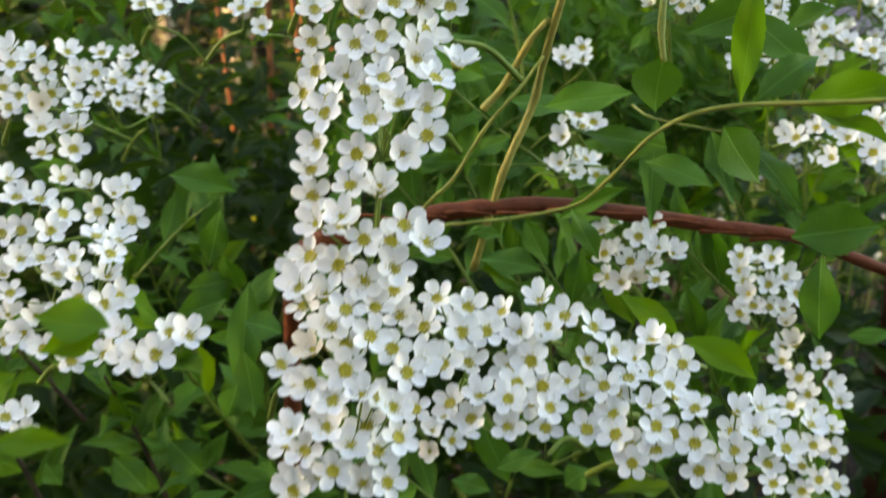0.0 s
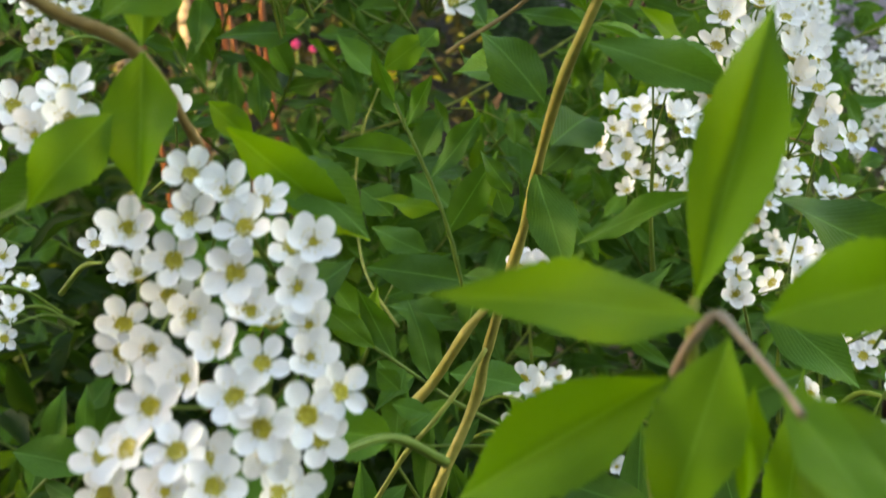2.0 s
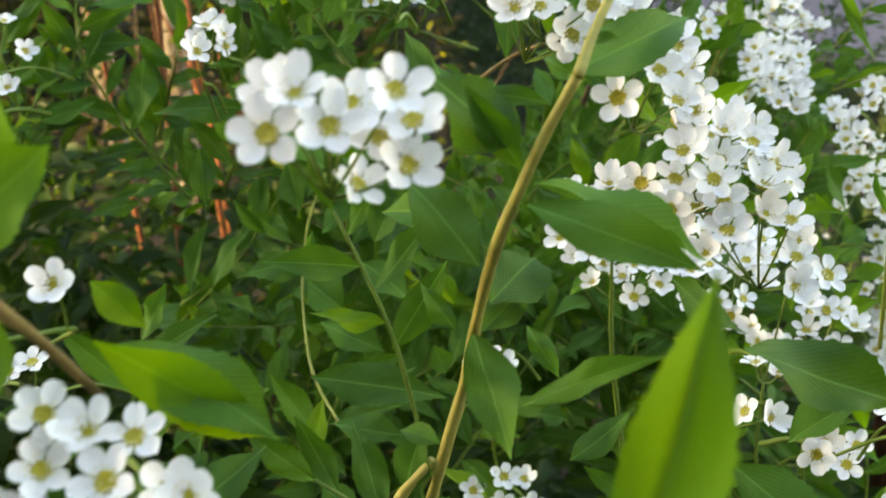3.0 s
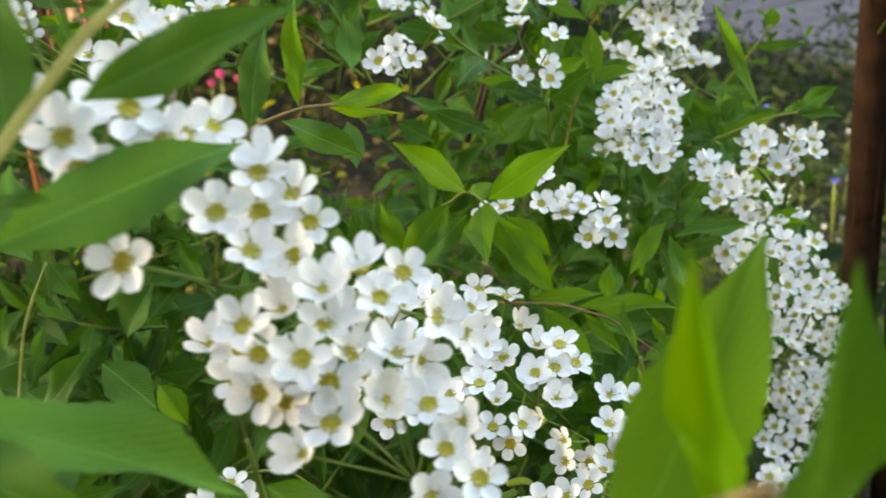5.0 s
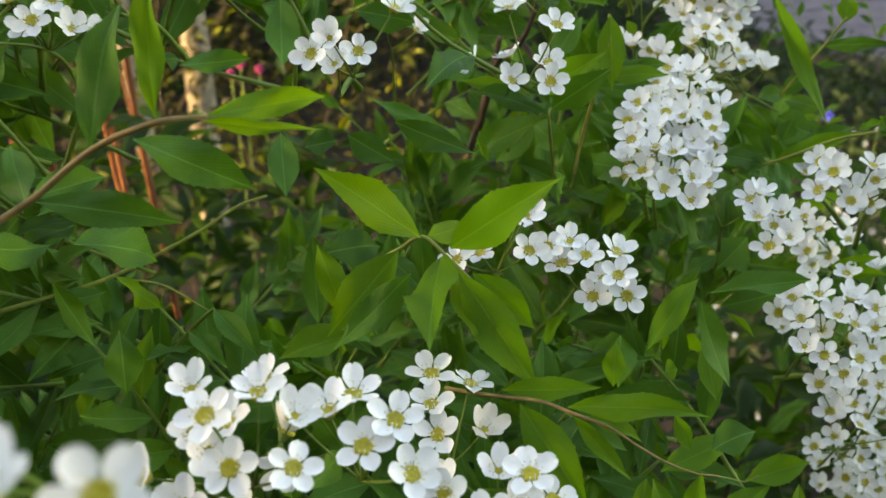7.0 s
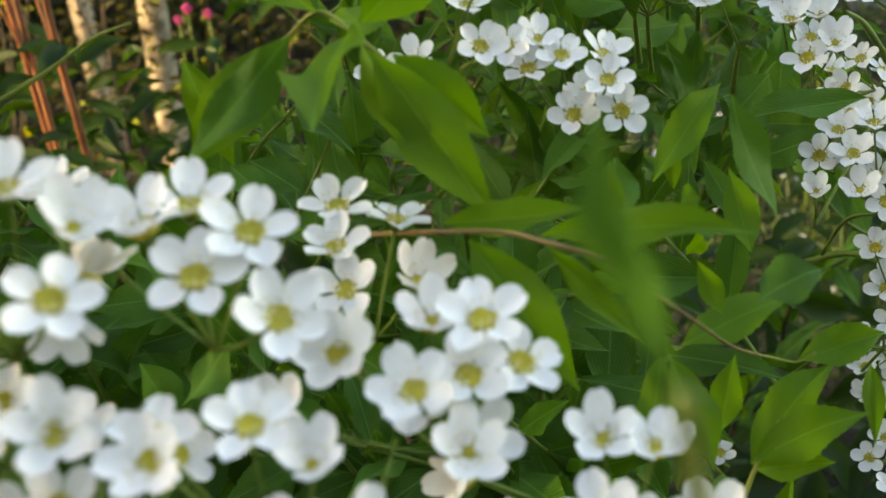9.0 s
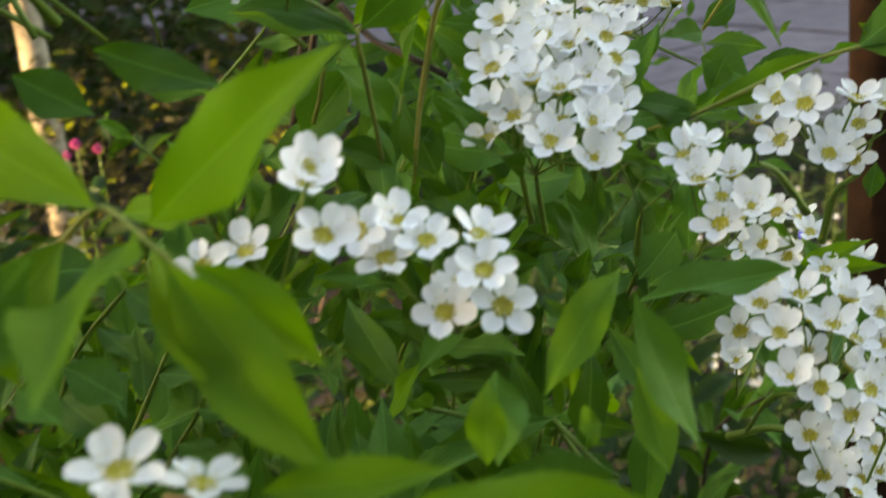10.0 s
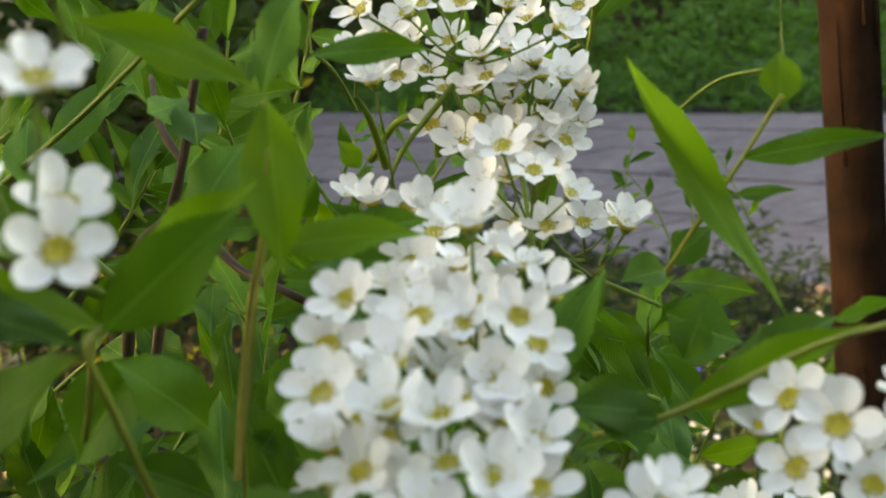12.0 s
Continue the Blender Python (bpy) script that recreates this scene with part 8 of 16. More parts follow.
stem(b, [(0.1605, 0.5729, 0.7547), (0.1625, 0.5621, 0.7591), (0.1646, 0.5473, 0.7596)], 0.0008, 0.0004, STALK)
cluster(b, (0.1646, 0.5473, 0.7596), [(0.1656, 0.5385, 0.7667), (0.1600, 0.5385, 0.7657)], (-0.10, -0.34, 0.94), 1.0, 0.6)
b = side_shoot()
stem(b, [(0.1600, 0.5718, 0.7467), (0.1546, 0.5616, 0.7561), (0.1492, 0.5473, 0.7615)], 0.0008, 0.0004, STALK)
cluster(b, (0.1492, 0.5473, 0.7615), [(0.1513, 0.5363, 0.7666), (0.1473, 0.5386, 0.7712), (0.1453, 0.5405, 0.7662)], (-0.10, -0.34, 0.94), 1.0, 0.6)
b = side_shoot()
cluster(b, (0.1021, 0.4665, 0.7621), [(0.1035, 0.4576, 0.7689)], (0.09, -0.59, 0.66), 1.0, 0.6)
b = side_shoot()
stem(b, [(0.1407, 0.5290, 0.7413), (0.1403, 0.5221, 0.7472), (0.1399, 0.5111, 0.7492)], 0.0008, 0.0004, STALK)
cluster(b, (0.1399, 0.5111, 0.7492), [(0.1407, 0.5064, 0.7572), (0.1371, 0.4981, 0.7558)], (-0.10, -0.34, 0.94), 1.0, 0.6)
b = side_shoot()
stem(b, [(0.1518, 0.5603, 0.7369), (0.1588, 0.5529, 0.7423), (0.1658, 0.5416, 0.7437)], 0.0008, 0.0004, STALK)
cluster(b, (0.1658, 0.5416, 0.7437), [(0.1639, 0.5329, 0.7510)], (-0.10, -0.34, 0.94), 1.0, 0.6)
b = side_shoot()
cluster(b, (0.1406, 0.4729, 0.7362), [(0.1427, 0.4640, 0.7432), (0.1358, 0.4647, 0.7462)], (-0.10, -0.34, 0.94), 1.0, 0.6)
b = side_shoot()
stem(b, [(0.1486, 0.5687, 0.7587), (0.1490, 0.5621, 0.7679), (0.1493, 0.5514, 0.7732)], 0.0008, 0.0004, STALK)
cluster(b, (0.1493, 0.5514, 0.7732), [(0.1509, 0.5383, 0.7825), (0.1443, 0.5451, 0.7779), (0.1495, 0.5440, 0.7775)], (-0.10, -0.34, 0.94), 1.0, 0.6)
b = side_shoot()
stem(b, [(0.1626, 0.5803, 0.7614), (0.1675, 0.5728, 0.7698), (0.1725, 0.5613, 0.7741)], 0.0008, 0.0004, STALK)
cluster(b, (0.1725, 0.5613, 0.7741), [(0.1704, 0.5525, 0.7802)], (-0.14, -0.58, 0.60), 1.0, 0.6)
b = side_shoot()
stem(b, [(0.1396, 0.5647, 0.7584), (0.1375, 0.5567, 0.7668), (0.1353, 0.5446, 0.7713)], 0.0008, 0.0004, STALK)
cluster(b, (0.1353, 0.5446, 0.7713), [(0.1350, 0.5356, 0.7775)], (-0.10, -0.34, 0.94), 1.0, 0.6)
b = side_shoot()
stem(b, [(0.1378, 0.5773, 0.7584), (0.1424, 0.5693, 0.7648), (0.1470, 0.5572, 0.7672)], 0.0008, 0.0004, STALK)
cluster(b, (0.1470, 0.5572, 0.7672), [(0.1461, 0.5482, 0.7736)], (-0.10, -0.34, 0.94), 1.0, 0.6)
spray(((-0.128, 0.458, 0.590), (-0.130, 0.453, 0.617), (-0.134, 0.451, 0.642)), (0.01, -0.64, 0.77), (-128, 457, 595, -141, 451, 602, 5.3, 0), (-129, 456, 602, -111, 460, 615, 8.3, 0), (-129, 455, 608, -145, 450, 615, 6.3, 0), (-130, 454, 614, -116, 451, 628, 6.9, 0), (-130, 453, 620, -147, 450, 628, 6.3, 0), (-131, 452, 626, -119, 455, 634, 4.6, 0), (-132, 452, 631, -145, 447, 638, 4.5, 1), (-133, 452, 637, -123, 453, 646, 3.9, 1), (-134, 451, 642, -137, 449, 657, 4.7, 0))
spray(((-0.003, 0.266, 0.614), (-0.017, 0.268, 0.627), (-0.028, 0.265, 0.641)), (0.15, -0.36, 0.92), (-6, 267, 617, -19, 251, 623, 6.6, 0), (-9, 268, 620, -15, 277, 635, 6.7, 0), (-13, 268, 623, -21, 257, 625, 4.9, 0), (-16, 268, 626, -18, 278, 635, 4.0, 0), (-19, 268, 629, -28, 259, 629, 3.8, 1), (-21, 268, 632, -24, 277, 641, 4.6, 0), (-24, 267, 635, -35, 258, 636, 3.9, 0), (-26, 266, 638, -30, 278, 644, 5.2, 1), (-28, 265, 641, -36, 268, 651, 4.9, 1))
spray(((0.020, 0.279, 0.620), (0.037, 0.277, 0.629), (0.052, 0.270, 0.640)), (-0.05, -0.36, 0.93), (24, 279, 622, 36, 291, 631, 6.3, 1), (28, 279, 623, 36, 266, 623, 5.5, 0), (32, 278, 625, 42, 286, 638, 6.2, 0), (35, 277, 628, 44, 266, 627, 5.0, 0), (39, 276, 630, 52, 283, 644, 6.7, 0), (42, 275, 632, 53, 258, 629, 5.8, 0), (46, 273, 635, 54, 282, 639, 4.7, 0), (52, 270, 640, 65, 267, 649, 5.1, 1))
spray(((0.008, 0.286, 0.665), (-0.006, 0.289, 0.689), (-0.023, 0.293, 0.710)), (-0.18, -0.35, 0.92), (5, 287, 670, -12, 278, 674, 7.3, 0), (2, 287, 676, 9, 302, 687, 6.6, 0), (-1, 288, 681, -19, 280, 684, 6.3, 0), (-4, 289, 686, -4, 296, 703, 6.2, 0), (-8, 289, 691, -26, 280, 689, 7.1, 0), (-11, 290, 696, -12, 296, 711, 5.8, 0), (-15, 291, 701, -31, 283, 700, 6.5, 0), (-19, 292, 705, -15, 301, 720, 5.8, 0), (-23, 293, 710, -31, 292, 718, 3.8, 0))
spray(((-0.009, 0.284, 0.626), (-0.026, 0.285, 0.648), (-0.039, 0.288, 0.672)), (0.17, -0.37, 0.91), (-13, 284, 630, -31, 269, 635, 7.4, 1), (-21, 284, 640, -31, 273, 649, 5.6, 0), (-24, 285, 645, -22, 297, 660, 6.7, 0), (-28, 285, 650, -44, 272, 651, 7.2, 1), (-31, 286, 655, -27, 301, 666, 5.7, 0), (-34, 286, 661, -44, 275, 664, 4.6, 0), (-36, 287, 666, -34, 297, 681, 5.9, 1), (-39, 288, 672, -50, 286, 686, 6.5, 1))
spray(((-0.056, 0.333, 0.566), (-0.077, 0.333, 0.580), (-0.096, 0.333, 0.596)), (0.25, -0.27, 0.93), (-70, 333, 575, -80, 318, 577, 6.9, 0), (-79, 333, 581, -92, 320, 583, 6.5, 0), (-88, 333, 589, -100, 320, 588, 5.0, 0), (-92, 333, 592, -98, 344, 603, 5.1, 1), (-96, 333, 596, -106, 331, 604, 4.5, 0))
spray(((0.031, 0.280, 0.623), (0.042, 0.282, 0.650), (0.048, 0.281, 0.672)), (0.16, -0.61, 0.78), (34, 280, 629, 25, 281, 644, 6.2, 0), (37, 281, 635, 54, 277, 642, 7.0, 0), (39, 281, 641, 31, 281, 658, 6.8, 0), (41, 282, 647, 60, 278, 650, 7.0, 0), (43, 282, 653, 31, 283, 670, 6.3, 0), (45, 282, 658, 59, 281, 658, 4.5, 0), (46, 281, 663, 35, 286, 679, 6.6, 1), (47, 281, 668, 62, 281, 667, 4.3, 1), (48, 281, 672, 49, 282, 685, 4.4, 0))
spray(((0.021, 0.327, 0.714), (0.016, 0.327, 0.742), (0.007, 0.330, 0.767)), (0.07, -0.80, 0.60), (16, 327, 738, 28, 328, 756, 7.3, 0), (15, 327, 744, -0, 326, 748, 4.6, 1), (13, 328, 750, 25, 332, 763, 6.0, 0), (11, 328, 756, -7, 324, 760, 6.8, 0), (9, 329, 762, 15, 328, 773, 4.3, 0), (7, 330, 767, 3, 330, 779, 3.7, 1))
spray(((0.037, 0.296, 0.646), (0.030, 0.298, 0.663), (0.018, 0.305, 0.680)), (0.06, -0.50, 0.87), (36, 296, 650, 14, 287, 657, 7.5, 1), (33, 297, 657, 20, 293, 663, 4.5, 0), (31, 298, 661, 35, 305, 677, 6.7, 0), (29, 299, 665, 12, 292, 669, 5.9, 0), (27, 300, 668, 30, 307, 679, 4.2, 0), (24, 302, 672, 8, 295, 676, 5.5, 0), (18, 305, 680, 14, 311, 693, 4.7, 1))
spray(((0.020, 0.308, 0.659), (0.011, 0.301, 0.681), (0.003, 0.298, 0.700)), (-0.21, -0.36, 0.91), (16, 305, 668, 18, 311, 691, 8.0, 0), (14, 303, 673, 4, 293, 677, 5.8, 0), (12, 302, 678, 15, 308, 695, 5.6, 0), (10, 301, 683, 1, 291, 685, 3.9, 0), (8, 300, 689, 11, 309, 705, 5.8, 0), (5, 299, 694, -8, 285, 689, 6.5, 0), (3, 298, 700, 6, 307, 717, 6.7, 0))
spray(((0.066, 0.284, 0.629), (0.057, 0.274, 0.641), (0.046, 0.270, 0.651)), (0.07, -0.79, 0.61), (64, 282, 632, 52, 264, 632, 7.0, 0), (62, 279, 634, 61, 280, 652, 5.9, 0), (60, 277, 637, 51, 268, 631, 4.2, 0), (58, 275, 639, 57, 281, 652, 4.6, 0), (55, 273, 642, 46, 262, 637, 4.9, 0), (52, 272, 645, 49, 280, 664, 7.9, 0), (46, 270, 651, 45, 271, 663, 4.1, 1))
spray(((0.066, 0.283, 0.596), (0.053, 0.283, 0.618), (0.037, 0.282, 0.634)), (-0.11, -0.63, 0.77), (58, 283, 611, 38, 273, 616, 6.5, 1), (55, 283, 616, 58, 287, 634, 6.4, 0), (52, 283, 620, 37, 273, 625, 5.8, 0), (48, 283, 624, 48, 288, 641, 5.7, 0), (45, 283, 628, 29, 273, 629, 6.5, 0), (41, 282, 631, 45, 290, 640, 4.7, 0), (37, 282, 634, 26, 280, 646, 5.5, 1))
spray(((-0.117, 0.439, 0.699), (-0.136, 0.441, 0.707), (-0.148, 0.443, 0.715)), (-0.04, -0.42, 0.91), (-126, 440, 702, -134, 458, 709, 6.8, 0), (-134, 441, 706, -142, 453, 717, 6.6, 0), (-140, 442, 710, -142, 456, 715, 5.4, 0), (-146, 442, 713, -152, 458, 721, 5.7, 0), (-148, 443, 715, -158, 447, 723, 4.7, 0))
spray(((-0.112, 0.426, 0.537), (-0.117, 0.417, 0.553), (-0.125, 0.411, 0.563)), (-0.10, -0.23, 0.97), (-113, 422, 544, -129, 432, 549, 6.9, 1), (-116, 418, 551, -132, 422, 561, 6.3, 0), (-120, 414, 557, -133, 423, 564, 6.0, 0), (-125, 411, 563, -139, 418, 570, 6.2, 1))
spray(((-0.124, 0.370, 0.681), (-0.133, 0.363, 0.699), (-0.140, 0.361, 0.711)), (0.22, -0.64, 0.74), (-126, 368, 685, -135, 355, 689, 5.1, 0), (-128, 366, 689, -126, 375, 707, 6.9, 0), (-132, 363, 697, -130, 375, 714, 6.7, 0), (-136, 362, 705, -136, 370, 714, 4.5, 0), (-140, 361, 711, -135, 368, 726, 5.0, 1))
spray(((0.028, 0.316, 0.695), (0.016, 0.311, 0.706), (-0.000, 0.307, 0.722)), (0.17, -0.67, 0.72), (21, 312, 701, 11, 302, 697, 4.7, 1), (15, 310, 707, 2, 297, 706, 5.1, 0), (12, 309, 710, 7, 321, 726, 6.8, 1), (8, 309, 714, -1, 299, 711, 4.4, 0), (4, 308, 718, -3, 311, 734, 5.6, 0), (-0, 307, 722, -12, 306, 735, 5.7, 0))
spray(((-0.106, 0.353, 0.651), (-0.089, 0.352, 0.668), (-0.078, 0.350, 0.677)), (0.26, -0.58, 0.77), (-99, 353, 659, -86, 344, 654, 5.0, 0), (-95, 353, 663, -91, 365, 678, 7.0, 0), (-91, 353, 666, -79, 344, 665, 4.6, 0), (-87, 352, 670, -85, 365, 687, 7.1, 1), (-78, 350, 677, -77, 358, 691, 4.9, 0))
spray(((-0.149, 0.451, 0.596), (-0.135, 0.440, 0.610), (-0.130, 0.433, 0.620)), (0.29, -0.59, 0.75), (-145, 449, 599, -139, 450, 613, 4.8, 0), (-142, 447, 602, -137, 430, 598, 6.6, 0), (-139, 444, 605, -133, 450, 619, 6.1, 1), (-136, 441, 608, -133, 423, 599, 6.3, 0), (-134, 439, 612, -128, 442, 628, 5.2, 0), (-132, 436, 616, -128, 423, 613, 4.7, 1), (-130, 433, 620, -124, 437, 632, 5.1, 0))
spray(((0.011, 0.277, 0.613), (0.019, 0.280, 0.633), (0.030, 0.283, 0.652)), (-0.23, -0.68, 0.70), (12, 278, 617, 3, 287, 638, 8.8, 0), (14, 278, 622, 27, 271, 624, 5.0, 0), (16, 279, 626, 14, 286, 641, 5.8, 1), (18, 280, 631, 35, 271, 638, 6.5, 0), (20, 280, 635, 16, 293, 648, 5.2, 0), (23, 281, 640, 35, 276, 641, 4.4, 0), (25, 282, 644, 20, 293, 655, 4.8, 0), (27, 283, 648, 39, 275, 654, 5.7, 1), (30, 283, 652, 34, 285, 662, 4.1, 0))
spray(((-0.025, 0.328, 0.692), (-0.016, 0.309, 0.700), (-0.011, 0.298, 0.705)), (0.33, -0.60, 0.73), (-19, 316, 697, -2, 306, 703, 6.9, 0), (-17, 311, 699, -22, 298, 705, 5.4, 0), (-15, 307, 701, 4, 298, 706, 6.8, 0), (-11, 298, 705, 3, 294, 706, 4.7, 1))
spray(((0.019, 0.316, 0.650), (0.017, 0.295, 0.668), (0.015, 0.290, 0.673)), (0.18, -0.50, 0.85), (18, 302, 662, 25, 285, 662, 5.8, 0), (17, 298, 666, 2, 297, 676, 6.1, 0), (16, 294, 669, 26, 277, 666, 6.7, 0), (15, 290, 673, 7, 287, 683, 4.2, 0))
spray(((-0.040, 0.313, 0.712), (-0.036, 0.315, 0.728), (-0.030, 0.316, 0.749)), (0.18, -0.53, 0.83), (-39, 314, 718, -23, 312, 725, 5.6, 0), (-37, 314, 726, -19, 312, 740, 6.7, 0), (-35, 315, 734, -14, 314, 738, 7.0, 0), (-33, 316, 739, -45, 315, 754, 5.9, 0), (-32, 316, 744, -15, 315, 754, 5.3, 0), (-30, 316, 749, -24, 317, 760, 4.5, 0))
spray(((-0.043, 0.323, 0.677), (-0.033, 0.311, 0.694), (-0.029, 0.302, 0.703)), (-0.07, -0.71, 0.70), (-34, 313, 692, -29, 297, 688, 6.0, 1), (-32, 310, 695, -30, 310, 716, 7.1, 0), (-31, 306, 699, -25, 288, 697, 6.8, 0), (-29, 302, 703, -28, 307, 717, 4.9, 1))
spray(((-0.098, 0.347, 0.577), (-0.091, 0.335, 0.586), (-0.085, 0.329, 0.593)), (0.27, -0.58, 0.76), (-93, 339, 582, -85, 338, 594, 5.3, 0), (-92, 336, 585, -89, 322, 587, 5.4, 0), (-90, 334, 587, -79, 342, 599, 6.9, 0), (-85, 329, 593, -77, 330, 604, 4.3, 0))
spray(((-0.119, 0.460, 0.583), (-0.121, 0.446, 0.603), (-0.121, 0.437, 0.614)), (-0.17, -0.39, 0.90), (-120, 458, 587, -109, 456, 602, 6.8, 0), (-121, 454, 591, -132, 441, 592, 6.5, 0), (-121, 451, 596, -111, 446, 611, 6.1, 0), (-121, 448, 600, -135, 431, 602, 8.1, 0), (-121, 444, 605, -111, 441, 618, 5.4, 0), (-121, 440, 609, -133, 429, 612, 6.3, 0), (-121, 437, 614, -109, 435, 629, 5.5, 0))
spray(((-0.123, 0.499, 0.639), (-0.138, 0.479, 0.658), (-0.152, 0.458, 0.671)), (0.33, -0.52, 0.78), (-126, 495, 643, -130, 473, 641, 6.3, 0), (-129, 491, 648, -138, 490, 663, 5.4, 0), (-133, 486, 652, -132, 464, 646, 7.5, 0), (-136, 482, 656, -146, 481, 670, 6.2, 0), (-139, 477, 659, -140, 455, 659, 6.5, 0), (-142, 472, 663, -152, 475, 676, 5.1, 1), (-146, 468, 666, -144, 454, 663, 5.4, 0), (-149, 463, 668, -156, 463, 683, 5.1, 0), (-152, 458, 671, -159, 442, 677, 5.9, 0))
spray(((-0.113, 0.485, 0.631), (-0.097, 0.468, 0.643), (-0.086, 0.458, 0.653)), (0.08, -0.39, 0.92), (-110, 481, 633, -89, 482, 644, 8.7, 0), (-106, 477, 636, -108, 458, 637, 6.9, 0), (-103, 473, 638, -86, 478, 648, 5.5, 0), (-99, 470, 641, -100, 451, 642, 6.2, 1), (-93, 463, 647, -91, 444, 646, 6.6, 0), (-86, 458, 653, -85, 444, 654, 4.9, 1))
spray(((-0.164, 0.479, 0.631), (-0.181, 0.462, 0.640), (-0.195, 0.449, 0.651)), (0.11, -0.51, 0.86), (-167, 475, 633, -166, 454, 631, 7.4, 1), (-172, 471, 634, -182, 473, 646, 5.1, 0), (-176, 468, 636, -178, 452, 636, 5.5, 0), (-179, 464, 639, -191, 468, 647, 5.0, 0), (-183, 461, 641, -181, 441, 637, 6.2, 0), (-186, 457, 643, -197, 458, 651, 3.9, 0), (-189, 454, 646, -189, 437, 642, 5.0, 1), (-192, 452, 648, -206, 460, 654, 5.8, 1), (-195, 449, 651, -204, 444, 657, 3.3, 1))
spray(((-0.181, 0.493, 0.677), (-0.196, 0.488, 0.695), (-0.209, 0.488, 0.713)), (0.31, -0.50, 0.81), (-184, 491, 681, -196, 477, 683, 5.4, 0), (-187, 490, 685, -189, 503, 697, 5.2, 0), (-191, 489, 688, -204, 477, 690, 5.5, 0), (-194, 489, 692, -196, 500, 707, 6.1, 0), (-197, 488, 696, -208, 474, 703, 5.3, 0), (-200, 488, 701, -202, 500, 716, 7.1, 0), (-203, 488, 705, -216, 473, 711, 7.2, 0), (-206, 488, 709, -208, 501, 723, 6.8, 1), (-209, 488, 713, -216, 488, 724, 4.1, 1))
spray(((0.082, 0.300, 0.657), (0.070, 0.292, 0.670), (0.061, 0.288, 0.681)), (-0.28, -0.57, 0.77), (80, 298, 659, 66, 282, 654, 7.5, 0), (77, 296, 662, 74, 302, 686, 8.4, 0), (74, 294, 665, 62, 282, 658, 5.5, 0), (71, 292, 669, 65, 293, 691, 8.2, 0), (68, 291, 672, 56, 277, 666, 5.6, 0), (66, 290, 675, 63, 294, 691, 5.0, 0), (61, 288, 681, 58, 294, 698, 5.8, 1))
spray(((-0.130, 0.444, 0.560), (-0.115, 0.431, 0.579), (-0.106, 0.423, 0.589)), (0.02, -0.71, 0.70), (-127, 442, 564, -122, 442, 583, 7.1, 0), (-123, 439, 568, -114, 421, 568, 7.5, 0), (-120, 436, 572, -116, 435, 591, 6.9, 0), (-116, 433, 576, -109, 419, 574, 4.9, 0), (-113, 430, 581, -112, 441, 595, 6.8, 0), (-110, 426, 585, -99, 411, 581, 5.8, 0), (-106, 423, 589, -104, 427, 601, 4.2, 0))
spray(((0.103, 0.276, 0.595), (0.092, 0.278, 0.614), (0.079, 0.279, 0.639)), (-0.36, -0.46, 0.81), (101, 277, 599, 86, 276, 599, 4.3, 0), (96, 277, 607, 78, 274, 612, 6.0, 1), (93, 278, 612, 100, 278, 629, 6.7, 0), (90, 278, 616, 76, 278, 620, 4.6, 0), (88, 278, 622, 92, 278, 638, 5.1, 0), (85, 278, 627, 72, 279, 629, 4.6, 0), (82, 278, 633, 88, 280, 646, 5.3, 0), (79, 279, 639, 73, 279, 649, 3.5, 0))
spray(((-0.152, 0.470, 0.671), (-0.152, 0.454, 0.692), (-0.153, 0.445, 0.707)), (0.32, -0.71, 0.63), (-152, 466, 675, -163, 450, 672, 7.7, 0), (-152, 462, 680, -142, 467, 702, 8.6, 1), (-152, 459, 685, -158, 446, 687, 5.4, 0), (-152, 456, 690, -143, 462, 703, 6.5, 0), (-152, 450, 699, -144, 451, 713, 5.8, 0), (-153, 445, 707, -143, 447, 724, 7.4, 1))
spray(((0.086, 0.284, 0.620), (0.072, 0.280, 0.637), (0.064, 0.281, 0.658)), (-0.27, -0.62, 0.73), (83, 283, 623, 61, 279, 623, 6.7, 0), (80, 282, 627, 86, 283, 641, 4.7, 0), (76, 281, 631, 58, 278, 631, 6.5, 0), (74, 280, 635, 79, 279, 655, 6.9, 0), (71, 280, 639, 56, 276, 642, 5.8, 0), (69, 280, 644, 73, 282, 658, 5.3, 0), (67, 280, 648, 52, 278, 650, 4.5, 0), (65, 280, 653, 71, 281, 667, 5.6, 0), (64, 281, 658, 59, 281, 675, 6.0, 0))
spray(((-0.128, 0.442, 0.619), (-0.145, 0.438, 0.637), (-0.160, 0.441, 0.654)), (0.38, -0.26, 0.89), (-132, 441, 623, -144, 427, 625, 6.0, 1), (-136, 440, 627, -139, 452, 634, 5.4, 0), (-139, 439, 631, -149, 426, 635, 5.9, 0), (-143, 438, 635, -150, 452, 651, 7.1, 0), (-150, 438, 643, -152, 450, 653, 5.0, 0), (-157, 440, 650, -160, 449, 664, 5.1, 0), (-160, 441, 654, -172, 439, 667, 6.3, 0))
spray(((-0.148, 0.487, 0.675), (-0.143, 0.485, 0.693), (-0.138, 0.489, 0.709)), (0.20, -0.57, 0.80), (-147, 486, 679, -157, 489, 690, 5.9, 0), (-146, 485, 683, -125, 482, 692, 7.1, 0), (-145, 485, 687, -162, 489, 700, 7.7, 0), (-144, 485, 691, -127, 487, 693, 5.3, 0), (-142, 485, 694, -150, 485, 714, 7.6, 0), (-141, 486, 698, -124, 484, 708, 7.5, 0), (-140, 486, 702, -155, 492, 713, 6.3, 0), (-139, 488, 706, -126, 485, 713, 4.4, 0), (-138, 489, 709, -137, 490, 727, 5.3, 0))
